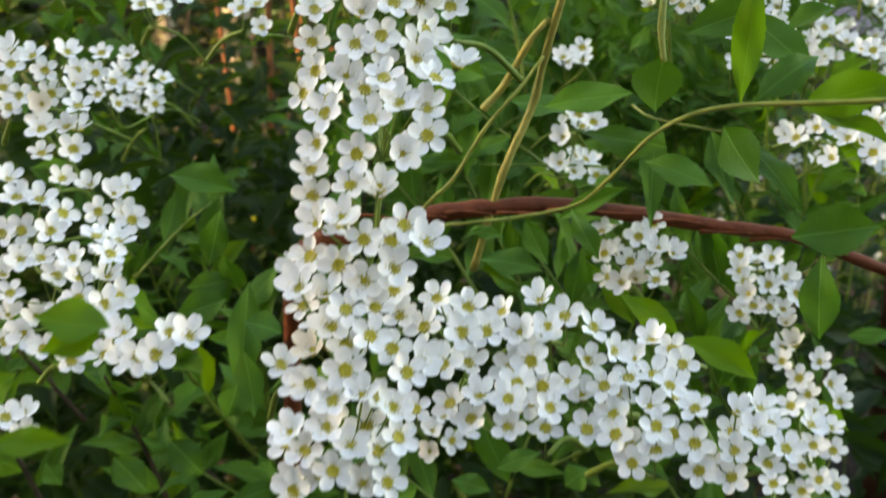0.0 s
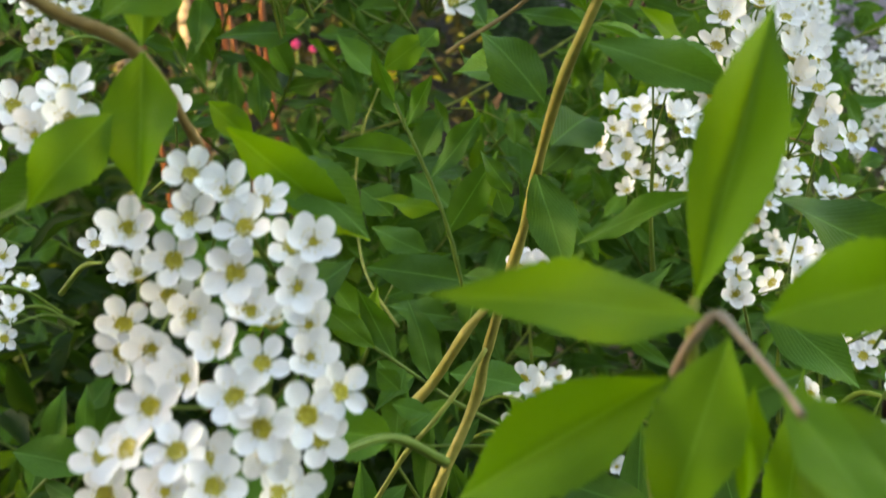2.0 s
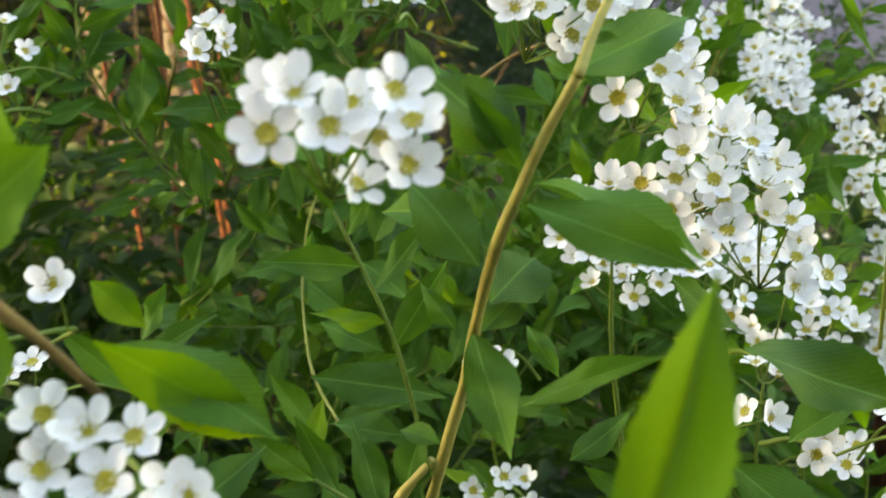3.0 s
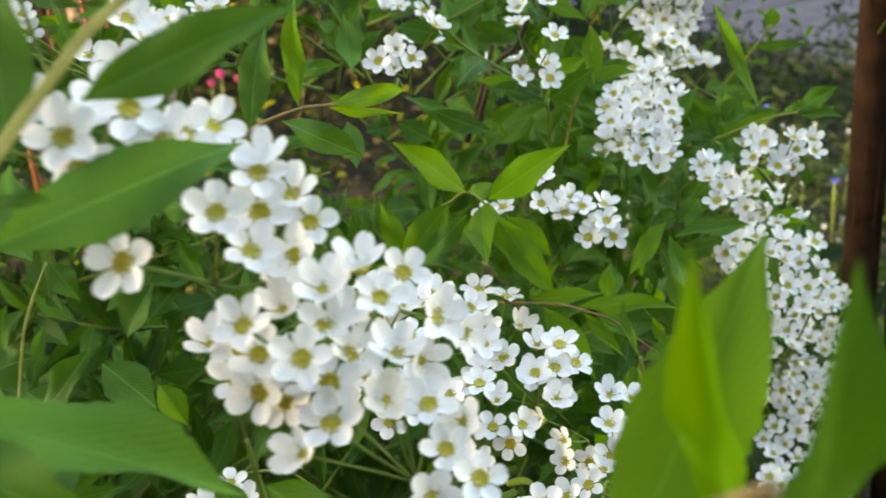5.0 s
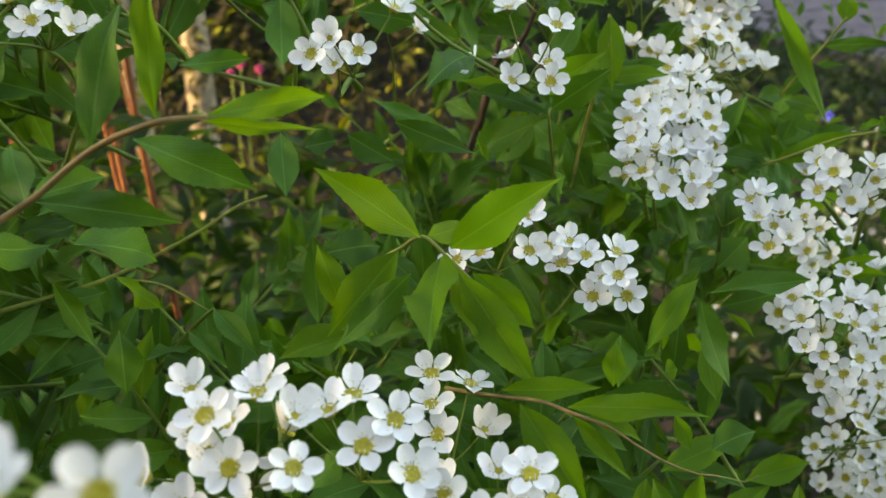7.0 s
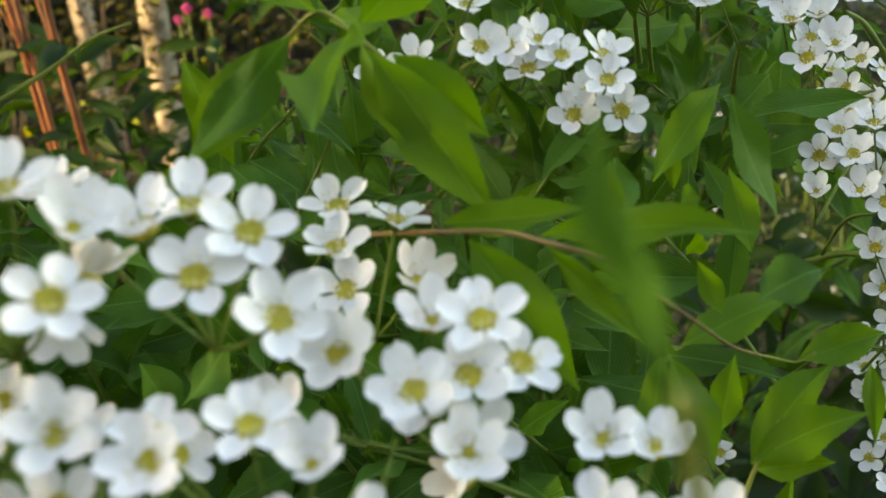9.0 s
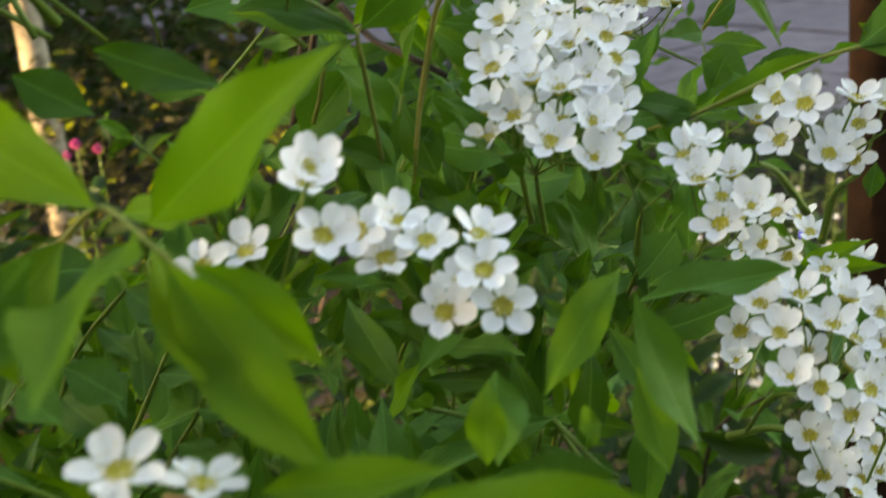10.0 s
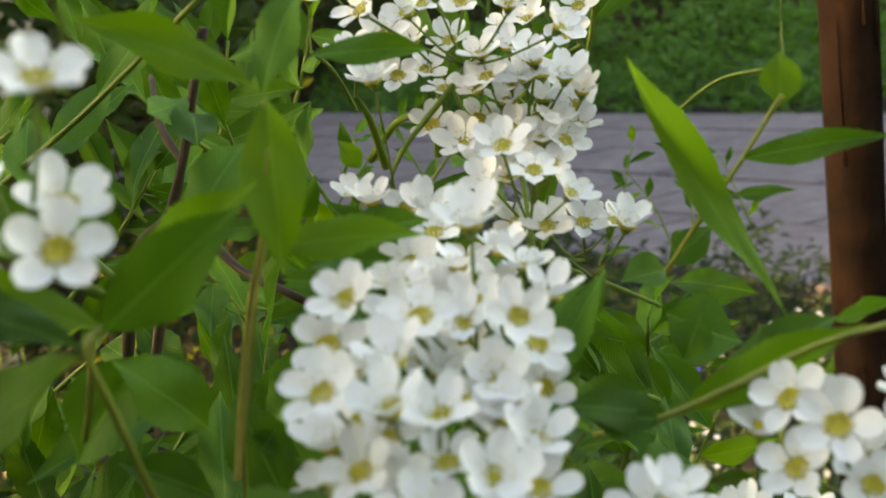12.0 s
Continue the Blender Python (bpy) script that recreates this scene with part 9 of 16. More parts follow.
spray(((0.061, 0.447, 0.643), (0.046, 0.437, 0.664), (0.035, 0.431, 0.679)), (0.02, -0.51, 0.86), (58, 445, 648, 46, 426, 648, 7.0, 0), (54, 443, 652, 49, 450, 669, 5.9, 0), (51, 441, 657, 39, 423, 653, 7.7, 1), (47, 438, 662, 42, 446, 676, 5.6, 0), (44, 436, 666, 35, 423, 666, 4.5, 1), (41, 434, 671, 35, 444, 686, 7.0, 0), (35, 431, 679, 32, 440, 688, 5.0, 1))
spray(((0.146, 0.404, 0.610), (0.149, 0.408, 0.636), (0.147, 0.408, 0.660)), (-0.30, -0.61, 0.73), (148, 407, 627, 132, 418, 640, 6.6, 0), (149, 408, 633, 159, 405, 642, 4.4, 0), (149, 408, 639, 135, 419, 652, 6.6, 0), (148, 409, 644, 160, 406, 653, 4.4, 0), (148, 409, 650, 138, 414, 656, 4.3, 0), (147, 408, 660, 142, 411, 678, 6.7, 1))
spray(((-0.007, 0.364, 0.689), (-0.001, 0.358, 0.706), (0.005, 0.358, 0.718)), (0.34, -0.65, 0.68), (-4, 359, 700, -14, 359, 718, 7.4, 0), (-2, 358, 704, 16, 354, 710, 6.4, 0), (1, 357, 711, 20, 359, 717, 6.3, 0), (5, 358, 718, 18, 356, 722, 4.5, 1))
spray(((-0.062, 0.461, 0.680), (-0.046, 0.448, 0.698), (-0.040, 0.440, 0.706)), (0.31, -0.53, 0.79), (-58, 459, 684, -47, 463, 697, 6.2, 0), (-54, 456, 688, -52, 434, 688, 6.5, 0), (-51, 453, 692, -41, 458, 702, 5.8, 0), (-48, 450, 695, -46, 433, 697, 6.2, 1), (-45, 447, 699, -32, 449, 714, 7.1, 1), (-40, 440, 706, -28, 449, 720, 7.2, 1))
spray(((0.095, 0.473, 0.685), (0.108, 0.455, 0.696), (0.117, 0.433, 0.708)), (0.06, -0.38, 0.92), (98, 470, 687, 117, 471, 687, 5.6, 0), (101, 466, 689, 97, 450, 691, 5.9, 0), (104, 462, 692, 123, 456, 705, 6.8, 0), (107, 458, 694, 102, 444, 698, 4.9, 0), (112, 449, 700, 107, 435, 699, 5.2, 0), (115, 439, 705, 106, 421, 701, 5.9, 0), (117, 433, 708, 121, 419, 715, 5.9, 0))
spray(((-0.058, 0.478, 0.742), (-0.050, 0.468, 0.759), (-0.044, 0.460, 0.773)), (0.33, -0.52, 0.79), (-56, 476, 746, -60, 471, 761, 6.3, 0), (-54, 473, 750, -39, 467, 747, 5.4, 0), (-53, 471, 753, -55, 465, 770, 5.8, 0), (-51, 469, 757, -38, 462, 757, 4.9, 0), (-50, 467, 760, -55, 462, 776, 6.1, 0), (-48, 465, 764, -36, 458, 766, 4.2, 0), (-47, 463, 767, -56, 462, 779, 5.0, 0), (-46, 462, 770, -35, 455, 773, 4.9, 0), (-44, 460, 773, -41, 453, 788, 5.7, 1))
spray(((0.146, 0.439, 0.629), (0.130, 0.424, 0.639), (0.121, 0.412, 0.650)), (0.07, -0.61, 0.79), (142, 436, 631, 138, 413, 631, 7.4, 0), (138, 433, 633, 122, 440, 648, 7.1, 0), (135, 430, 636, 134, 414, 634, 4.4, 0), (131, 426, 638, 121, 425, 649, 5.0, 0), (128, 423, 641, 127, 403, 633, 7.7, 1), (126, 419, 643, 116, 422, 653, 4.0, 0), (121, 412, 650, 110, 415, 665, 6.2, 1))
spray(((0.010, 0.428, 0.627), (0.020, 0.423, 0.645), (0.024, 0.421, 0.653)), (-0.02, -0.26, 0.97), (12, 427, 631, 19, 442, 646, 8.1, 0), (17, 424, 639, 24, 436, 652, 6.2, 0), (20, 422, 646, 24, 430, 658, 4.7, 0), (24, 421, 653, 30, 436, 665, 5.9, 0))
spray(((-0.009, 0.430, 0.638), (-0.020, 0.430, 0.656), (-0.029, 0.430, 0.678)), (0.18, -0.55, 0.81), (-11, 430, 641, -29, 421, 645, 7.4, 0), (-14, 430, 645, -9, 440, 667, 8.6, 0), (-17, 430, 649, -30, 421, 650, 5.7, 0), (-19, 430, 653, -17, 443, 670, 7.4, 0), (-21, 430, 658, -33, 422, 660, 4.4, 1), (-23, 430, 662, -22, 436, 674, 4.2, 1), (-27, 430, 672, -20, 441, 687, 5.9, 1), (-29, 430, 678, -34, 431, 689, 3.5, 0))
spray(((-0.098, 0.492, 0.758), (-0.112, 0.483, 0.768), (-0.124, 0.473, 0.775)), (-0.01, -0.54, 0.84), (-101, 490, 760, -108, 472, 758, 5.5, 0), (-104, 488, 763, -115, 487, 774, 5.0, 1), (-107, 486, 765, -110, 466, 765, 7.0, 0), (-110, 484, 767, -126, 491, 778, 6.6, 0), (-113, 482, 769, -116, 466, 763, 6.4, 0), (-116, 480, 771, -131, 484, 783, 6.1, 0), (-119, 478, 772, -126, 459, 770, 6.3, 0), (-121, 475, 774, -131, 480, 782, 4.1, 0), (-124, 473, 775, -136, 462, 782, 4.8, 0))
spray(((-0.097, 0.491, 0.728), (-0.106, 0.474, 0.745), (-0.116, 0.459, 0.762)), (0.39, -0.69, 0.62), (-98, 487, 731, -109, 466, 728, 7.9, 1), (-100, 484, 735, -100, 483, 750, 4.6, 0), (-102, 480, 739, -111, 463, 736, 6.0, 0), (-105, 476, 743, -106, 473, 764, 6.6, 1), (-107, 472, 748, -113, 460, 745, 4.3, 0), (-110, 468, 752, -114, 468, 767, 5.2, 0), (-113, 463, 757, -120, 450, 751, 5.0, 0), (-116, 459, 762, -118, 463, 773, 3.4, 0))
spray(((-0.077, 0.479, 0.757), (-0.078, 0.482, 0.780), (-0.075, 0.489, 0.798)), (0.38, -0.77, 0.52), (-78, 479, 762, -89, 475, 775, 5.9, 0), (-78, 480, 767, -67, 492, 775, 5.1, 1), (-78, 481, 772, -89, 477, 781, 5.0, 1), (-78, 482, 777, -61, 491, 782, 7.2, 0), (-78, 483, 782, -91, 482, 791, 5.3, 0), (-77, 484, 786, -66, 488, 794, 5.3, 0), (-77, 486, 790, -88, 489, 804, 5.5, 0), (-76, 487, 794, -68, 489, 804, 4.3, 0), (-75, 489, 798, -71, 494, 815, 6.0, 1))
spray(((-0.057, 0.485, 0.710), (-0.060, 0.462, 0.725), (-0.061, 0.450, 0.733)), (-0.18, -0.51, 0.84), (-57, 480, 713, -42, 468, 725, 7.4, 0), (-59, 470, 720, -50, 456, 730, 5.7, 0), (-60, 460, 726, -48, 449, 733, 5.4, 0), (-61, 455, 729, -76, 446, 728, 5.8, 0), (-61, 450, 733, -49, 443, 738, 4.2, 1))
spray(((-0.102, 0.460, 0.684), (-0.117, 0.457, 0.697), (-0.131, 0.451, 0.714)), (0.40, -0.36, 0.85), (-108, 459, 689, -116, 469, 700, 4.7, 1), (-111, 459, 692, -121, 441, 693, 6.8, 0), (-115, 458, 695, -122, 468, 706, 4.9, 0), (-118, 457, 698, -125, 443, 698, 5.9, 1), (-121, 456, 702, -128, 469, 710, 5.0, 0), (-125, 454, 706, -130, 442, 704, 4.8, 0), (-128, 453, 710, -135, 465, 721, 5.3, 0), (-131, 451, 714, -143, 448, 727, 5.2, 0))
spray(((-0.096, 0.463, 0.733), (-0.093, 0.460, 0.758), (-0.095, 0.457, 0.781)), (0.19, -0.36, 0.91), (-95, 463, 738, -110, 452, 744, 6.8, 1), (-94, 462, 744, -80, 469, 760, 7.2, 0), (-94, 461, 749, -101, 454, 759, 4.5, 0), (-93, 461, 755, -82, 467, 766, 4.8, 0), (-93, 460, 760, -99, 453, 772, 5.7, 1), (-93, 459, 766, -83, 464, 776, 5.5, 0), (-94, 458, 776, -85, 461, 788, 4.4, 1), (-95, 457, 781, -95, 455, 792, 3.5, 1))
spray(((0.094, 0.424, 0.604), (0.104, 0.419, 0.632), (0.110, 0.415, 0.655)), (-0.08, -0.52, 0.85), (97, 423, 610, 91, 429, 628, 6.5, 0), (99, 422, 617, 113, 408, 624, 6.1, 0), (101, 421, 623, 96, 428, 637, 6.1, 0), (103, 420, 629, 117, 408, 631, 6.5, 0), (105, 419, 634, 100, 424, 647, 4.5, 0), (107, 418, 640, 117, 408, 645, 5.2, 0), (108, 417, 645, 102, 422, 658, 4.7, 0), (109, 416, 650, 117, 407, 653, 3.8, 0), (110, 415, 655, 117, 410, 669, 5.1, 0))
spray(((0.120, 0.419, 0.622), (0.109, 0.413, 0.641), (0.099, 0.410, 0.658)), (-0.05, -0.34, 0.94), (118, 418, 625, 107, 404, 634, 7.2, 0), (116, 416, 629, 111, 429, 645, 6.4, 0), (110, 414, 638, 107, 421, 652, 5.9, 0), (105, 412, 648, 102, 423, 658, 5.3, 0), (99, 410, 658, 96, 423, 671, 5.5, 0))
spray(((0.054, 0.454, 0.649), (0.046, 0.446, 0.674), (0.042, 0.441, 0.699)), (-0.16, -0.60, 0.78), (52, 452, 654, 37, 447, 659, 6.2, 1), (50, 450, 659, 64, 450, 676, 7.7, 0), (49, 448, 665, 32, 446, 669, 5.2, 0), (47, 447, 670, 63, 448, 684, 7.7, 0), (46, 445, 676, 27, 440, 683, 6.2, 0), (44, 444, 682, 53, 438, 700, 6.2, 0), (43, 443, 687, 26, 441, 688, 5.9, 0), (42, 442, 693, 53, 443, 705, 5.3, 1), (42, 441, 699, 41, 438, 714, 4.9, 0))
spray(((0.085, 0.455, 0.645), (0.084, 0.444, 0.669), (0.081, 0.433, 0.689)), (0.05, -0.28, 0.96), (85, 453, 650, 94, 442, 655, 4.6, 1), (85, 451, 655, 67, 454, 670, 8.2, 0), (84, 448, 661, 96, 433, 670, 7.4, 0), (84, 446, 666, 67, 451, 675, 6.9, 0), (83, 443, 671, 96, 427, 676, 6.2, 0), (83, 440, 676, 71, 442, 686, 5.1, 0), (82, 438, 680, 90, 428, 687, 5.0, 0), (82, 435, 685, 74, 435, 696, 4.7, 0), (81, 433, 689, 79, 427, 700, 4.1, 1))
spray(((-0.049, 0.471, 0.723), (-0.066, 0.471, 0.750), (-0.076, 0.470, 0.773)), (-0.14, -0.58, 0.80), (-53, 472, 728, -73, 464, 727, 6.2, 0), (-57, 472, 735, -50, 476, 748, 5.1, 0), (-60, 472, 741, -76, 466, 740, 5.5, 0), (-64, 471, 747, -56, 479, 760, 4.8, 0), (-67, 471, 752, -82, 463, 759, 6.1, 0), (-70, 471, 758, -63, 476, 770, 4.2, 0), (-72, 471, 763, -85, 466, 762, 4.6, 0), (-74, 470, 768, -66, 476, 781, 4.7, 0), (-76, 470, 773, -84, 470, 789, 6.5, 1))
spray(((-0.001, 0.473, 0.700), (-0.000, 0.467, 0.719), (0.005, 0.458, 0.737)), (-0.07, -0.68, 0.73), (-1, 472, 704, -12, 475, 714, 5.5, 0), (-1, 471, 708, 14, 458, 719, 8.2, 0), (-1, 469, 713, -12, 471, 723, 4.5, 0), (-1, 468, 717, 11, 455, 727, 6.0, 0), (-0, 466, 721, -9, 467, 731, 4.5, 0), (1, 464, 725, 14, 453, 733, 6.4, 0), (2, 462, 729, -7, 463, 738, 4.4, 0), (3, 461, 733, 15, 454, 733, 5.0, 0), (5, 458, 737, 8, 453, 748, 4.9, 0))
spray(((-0.037, 0.505, 0.754), (-0.022, 0.488, 0.768), (-0.002, 0.465, 0.782)), (0.18, -0.73, 0.66), (-34, 502, 757, -19, 509, 775, 7.5, 0), (-31, 498, 760, -24, 478, 752, 7.0, 0), (-28, 495, 763, -17, 502, 777, 5.7, 0), (-24, 490, 766, -21, 478, 760, 4.1, 1), (-20, 486, 769, -8, 486, 782, 5.0, 0), (-16, 481, 772, -13, 464, 764, 5.5, 0), (-12, 476, 776, -5, 474, 786, 4.1, 0), (-7, 471, 779, -4, 455, 773, 5.4, 1), (-2, 465, 782, 8, 455, 791, 5.1, 0))
spray(((-0.002, 0.489, 0.759), (-0.002, 0.484, 0.774), (0.003, 0.483, 0.795)), (0.25, -0.34, 0.91), (-2, 488, 762, -22, 474, 767, 8.4, 1), (-2, 486, 768, -10, 477, 779, 4.4, 0), (-2, 485, 772, 12, 488, 789, 7.7, 0), (-2, 484, 776, -9, 475, 785, 5.4, 0), (-1, 484, 780, 13, 490, 789, 6.3, 1), (-0, 483, 785, -9, 474, 793, 5.1, 0), (1, 483, 790, 11, 487, 796, 4.2, 0), (3, 483, 795, 4, 481, 810, 4.7, 1))
spray(((-0.032, 0.462, 0.759), (-0.026, 0.453, 0.769), (-0.025, 0.452, 0.771)), (0.30, -0.63, 0.72), (-32, 460, 761, -28, 460, 776, 5.5, 1), (-31, 458, 763, -22, 442, 761, 5.7, 1), (-29, 456, 765, -25, 459, 789, 8.5, 0), (-25, 452, 771, -23, 453, 784, 4.1, 0))
spray(((-0.083, 0.470, 0.752), (-0.076, 0.474, 0.777), (-0.062, 0.474, 0.803)), (0.43, -0.55, 0.71), (-82, 471, 757, -94, 470, 774, 6.0, 0), (-81, 472, 763, -65, 473, 770, 5.7, 0), (-79, 473, 768, -87, 472, 781, 4.4, 0), (-77, 474, 774, -58, 480, 772, 7.2, 0), (-74, 474, 779, -80, 468, 800, 6.8, 1), (-72, 474, 785, -53, 481, 784, 6.7, 0), (-69, 474, 791, -78, 475, 803, 4.9, 0), (-66, 474, 797, -54, 478, 798, 4.6, 0), (-62, 474, 803, -60, 475, 815, 4.0, 0))
spray(((0.019, 0.475, 0.706), (0.005, 0.459, 0.725), (-0.007, 0.445, 0.737)), (-0.01, -0.77, 0.63), (16, 472, 710, 9, 460, 701, 4.8, 0), (13, 468, 715, 9, 470, 732, 5.3, 1), (10, 464, 719, 2, 446, 714, 7.6, 0), (7, 461, 723, 4, 461, 740, 5.3, 0), (4, 457, 727, -6, 439, 721, 7.1, 0), (0, 453, 731, -3, 452, 744, 4.9, 0), (-3, 449, 734, -9, 436, 733, 4.5, 0), (-7, 445, 737, -11, 451, 752, 5.4, 0))
spray(((0.020, 0.457, 0.740), (0.008, 0.452, 0.763), (-0.003, 0.448, 0.783)), (-0.18, -0.50, 0.85), (18, 456, 745, 3, 448, 744, 5.1, 0), (12, 454, 755, -4, 443, 759, 7.2, 0), (7, 452, 765, -8, 444, 766, 4.8, 1), (5, 451, 770, 11, 457, 786, 6.3, 0), (2, 450, 775, -10, 442, 778, 4.5, 0), (-0, 449, 779, 5, 453, 796, 5.6, 0), (-3, 448, 783, -8, 447, 801, 5.9, 0))
spray(((0.009, 0.463, 0.755), (-0.005, 0.456, 0.764), (-0.012, 0.449, 0.774)), (-0.04, -0.44, 0.90), (6, 462, 756, 1, 442, 757, 5.8, 0), (2, 460, 758, -9, 467, 776, 6.6, 0), (-1, 459, 760, -3, 444, 760, 5.4, 1), (-4, 457, 763, -14, 461, 774, 5.7, 0), (-9, 453, 768, -18, 458, 781, 5.6, 0), (-12, 449, 774, -18, 458, 780, 4.7, 1))
spray(((-0.031, 0.443, 0.631), (-0.017, 0.435, 0.648), (-0.002, 0.428, 0.660)), (0.01, -0.39, 0.92), (-28, 441, 635, -20, 452, 652, 7.1, 0), (-25, 440, 639, -18, 421, 638, 7.4, 0), (-22, 438, 642, -12, 446, 652, 5.6, 0), (-19, 436, 646, -14, 422, 643, 4.4, 0), (-16, 434, 649, -4, 443, 661, 5.7, 0), (-12, 433, 652, -5, 420, 650, 5.3, 0), (-9, 431, 655, 1, 441, 665, 5.8, 0), (-2, 428, 660, 8, 421, 669, 4.8, 1))
spray(((-0.027, 0.448, 0.641), (-0.017, 0.434, 0.650), (-0.013, 0.429, 0.657)), (0.18, -0.66, 0.73), (-25, 444, 642, -17, 441, 661, 7.0, 0), (-23, 441, 644, -19, 427, 639, 5.9, 0), (-20, 438, 646, -12, 442, 663, 5.6, 0), (-18, 435, 648, -15, 422, 641, 4.3, 0), (-16, 433, 651, -11, 432, 664, 4.7, 1), (-13, 429, 657, -5, 428, 675, 6.3, 0))
spray(((0.114, 0.432, 0.604), (0.128, 0.414, 0.617), (0.136, 0.406, 0.624)), (-0.15, -0.54, 0.83), (116, 428, 606, 128, 432, 616, 4.9, 0), (119, 424, 609, 125, 403, 610, 7.4, 0), (123, 420, 612, 136, 425, 630, 7.5, 0), (126, 416, 615, 127, 399, 613, 6.0, 1), (129, 412, 618, 139, 418, 630, 5.1, 0), (136, 406, 624, 148, 406, 638, 5.5, 0))
spray(((-0.014, 0.444, 0.629), (-0.013, 0.439, 0.651), (-0.011, 0.430, 0.668)), (0.11, -0.42, 0.90), (-14, 443, 634, -24, 435, 642, 5.8, 0), (-13, 443, 639, -2, 442, 651, 5.6, 0), (-13, 442, 644, -22, 430, 659, 7.3, 0), (-13, 440, 648, -1, 440, 661, 6.2, 0), (-13, 439, 653, -21, 428, 666, 6.4, 0), (-12, 437, 657, -2, 435, 671, 4.9, 0), (-12, 435, 661, -25, 424, 672, 6.8, 0), (-12, 433, 665, 2, 432, 677, 7.0, 0), (-11, 430, 668, -9, 426, 681, 4.2, 0))
spray(((-0.053, 0.451, 0.696), (-0.033, 0.447, 0.711), (-0.019, 0.444, 0.730)), (0.05, -0.47, 0.88), (-49, 450, 699, -43, 461, 719, 7.0, 0), (-44, 449, 702, -28, 434, 700, 8.0, 0), (-40, 448, 706, -35, 459, 714, 4.6, 0), (-36, 448, 709, -24, 434, 711, 5.6, 0), (-32, 447, 713, -28, 457, 722, 4.2, 0), (-28, 446, 717, -15, 433, 715, 6.2, 0), (-25, 445, 721, -23, 458, 735, 6.8, 0), (-22, 445, 726, -15, 434, 724, 3.8, 0), (-19, 444, 730, -8, 442, 741, 5.2, 1))
spray(((0.124, 0.441, 0.651), (0.110, 0.436, 0.672), (0.091, 0.431, 0.695)), (-0.07, -0.63, 0.77), (122, 440, 655, 105, 429, 660, 6.2, 0), (118, 439, 660, 119, 443, 679, 6.3, 0), (115, 438, 664, 101, 426, 668, 6.2, 1), (112, 437, 669, 114, 444, 686, 6.7, 0), (108, 436, 674, 97, 427, 672, 5.1, 0), (104, 435, 679, 104, 441, 693, 4.2, 0), (100, 434, 684, 84, 421, 682, 7.8, 0), (96, 432, 690, 95, 439, 705, 5.2, 1), (91, 431, 695, 80, 427, 709, 6.5, 0))
spray(((0.141, 0.430, 0.635), (0.146, 0.422, 0.653), (0.146, 0.421, 0.655)), (-0.46, -0.54, 0.71), (142, 429, 638, 142, 440, 660, 8.6, 1), (144, 427, 643, 148, 412, 644, 4.7, 1), (145, 425, 647, 142, 431, 667, 6.5, 0), (145, 423, 651, 149, 401, 653, 7.2, 0), (146, 421, 655, 141, 430, 672, 6.1, 0))
spray(((0.128, 0.415, 0.633), (0.135, 0.419, 0.651), (0.141, 0.417, 0.670)), (-0.25, -0.47, 0.85), (129, 416, 637, 122, 427, 647, 5.3, 0), (131, 417, 641, 148, 402, 650, 7.3, 0), (134, 418, 649, 150, 408, 659, 6.5, 0), (137, 419, 657, 146, 411, 661, 3.7, 0), (138, 418, 661, 134, 429, 670, 4.0, 0), (141, 417, 670, 143, 420, 684, 4.2, 1))
spray(((0.000, 0.446, 0.620), (0.013, 0.433, 0.637), (0.019, 0.425, 0.646)), (-0.23, -0.47, 0.85), (3, 444, 623, 16, 450, 642, 8.8, 0), (5, 441, 627, 7, 419, 631, 7.0, 0), (8, 438, 631, 20, 446, 640, 6.1, 0), (11, 435, 635, 13, 415, 630, 6.2, 0), (14, 432, 638, 23, 432, 657, 6.5, 0), (17, 429, 642, 18, 415, 640, 4.5, 0), (19, 425, 646, 29, 432, 656, 4.9, 0))
spray(((0.008, 0.441, 0.640), (0.023, 0.440, 0.660), (0.036, 0.438, 0.680)), (0.12, -0.67, 0.73), (11, 440, 644, 12, 445, 662, 6.6, 0), (14, 440, 649, 36, 428, 652, 9.2, 0), (18, 440, 653, 16, 444, 668, 4.9, 1), (21, 440, 658, 37, 433, 654, 6.3, 0), (24, 440, 662, 21, 445, 677, 5.4, 1), (27, 439, 667, 42, 434, 665, 4.6, 0), (30, 439, 671, 28, 446, 683, 4.7, 0), (33, 438, 675, 48, 434, 671, 4.5, 0), (36, 438, 680, 42, 438, 690, 4.0, 1))
spray(((-0.115, 0.488, 0.737), (-0.096, 0.470, 0.750), (-0.086, 0.457, 0.756)), (0.39, -0.39, 0.83), (-111, 484, 740, -91, 485, 743, 7.1, 0), (-106, 480, 744, -108, 457, 749, 8.7, 1), (-102, 476, 746, -87, 478, 748, 5.1, 0), (-98, 472, 749, -99, 451, 754, 6.6, 0), (-95, 468, 751, -74, 468, 752, 7.1, 0), (-92, 464, 753, -94, 451, 754, 4.5, 0), (-88, 460, 755, -71, 463, 759, 6.2, 0), (-86, 457, 756, -91, 446, 757, 3.7, 1))
spray(((-0.100, 0.488, 0.752), (-0.096, 0.473, 0.772), (-0.092, 0.460, 0.785)), (0.25, -0.74, 0.62), (-99, 485, 756, -107, 468, 765, 7.6, 0), (-99, 482, 761, -81, 475, 775, 8.7, 0), (-98, 478, 765, -109, 463, 770, 6.7, 0), (-97, 475, 770, -81, 471, 780, 5.7, 0), (-96, 471, 774, -102, 459, 780, 4.5, 0), (-95, 467, 778, -80, 461, 790, 6.3, 0), (-92, 460, 785, -77, 459, 793, 6.0, 1))
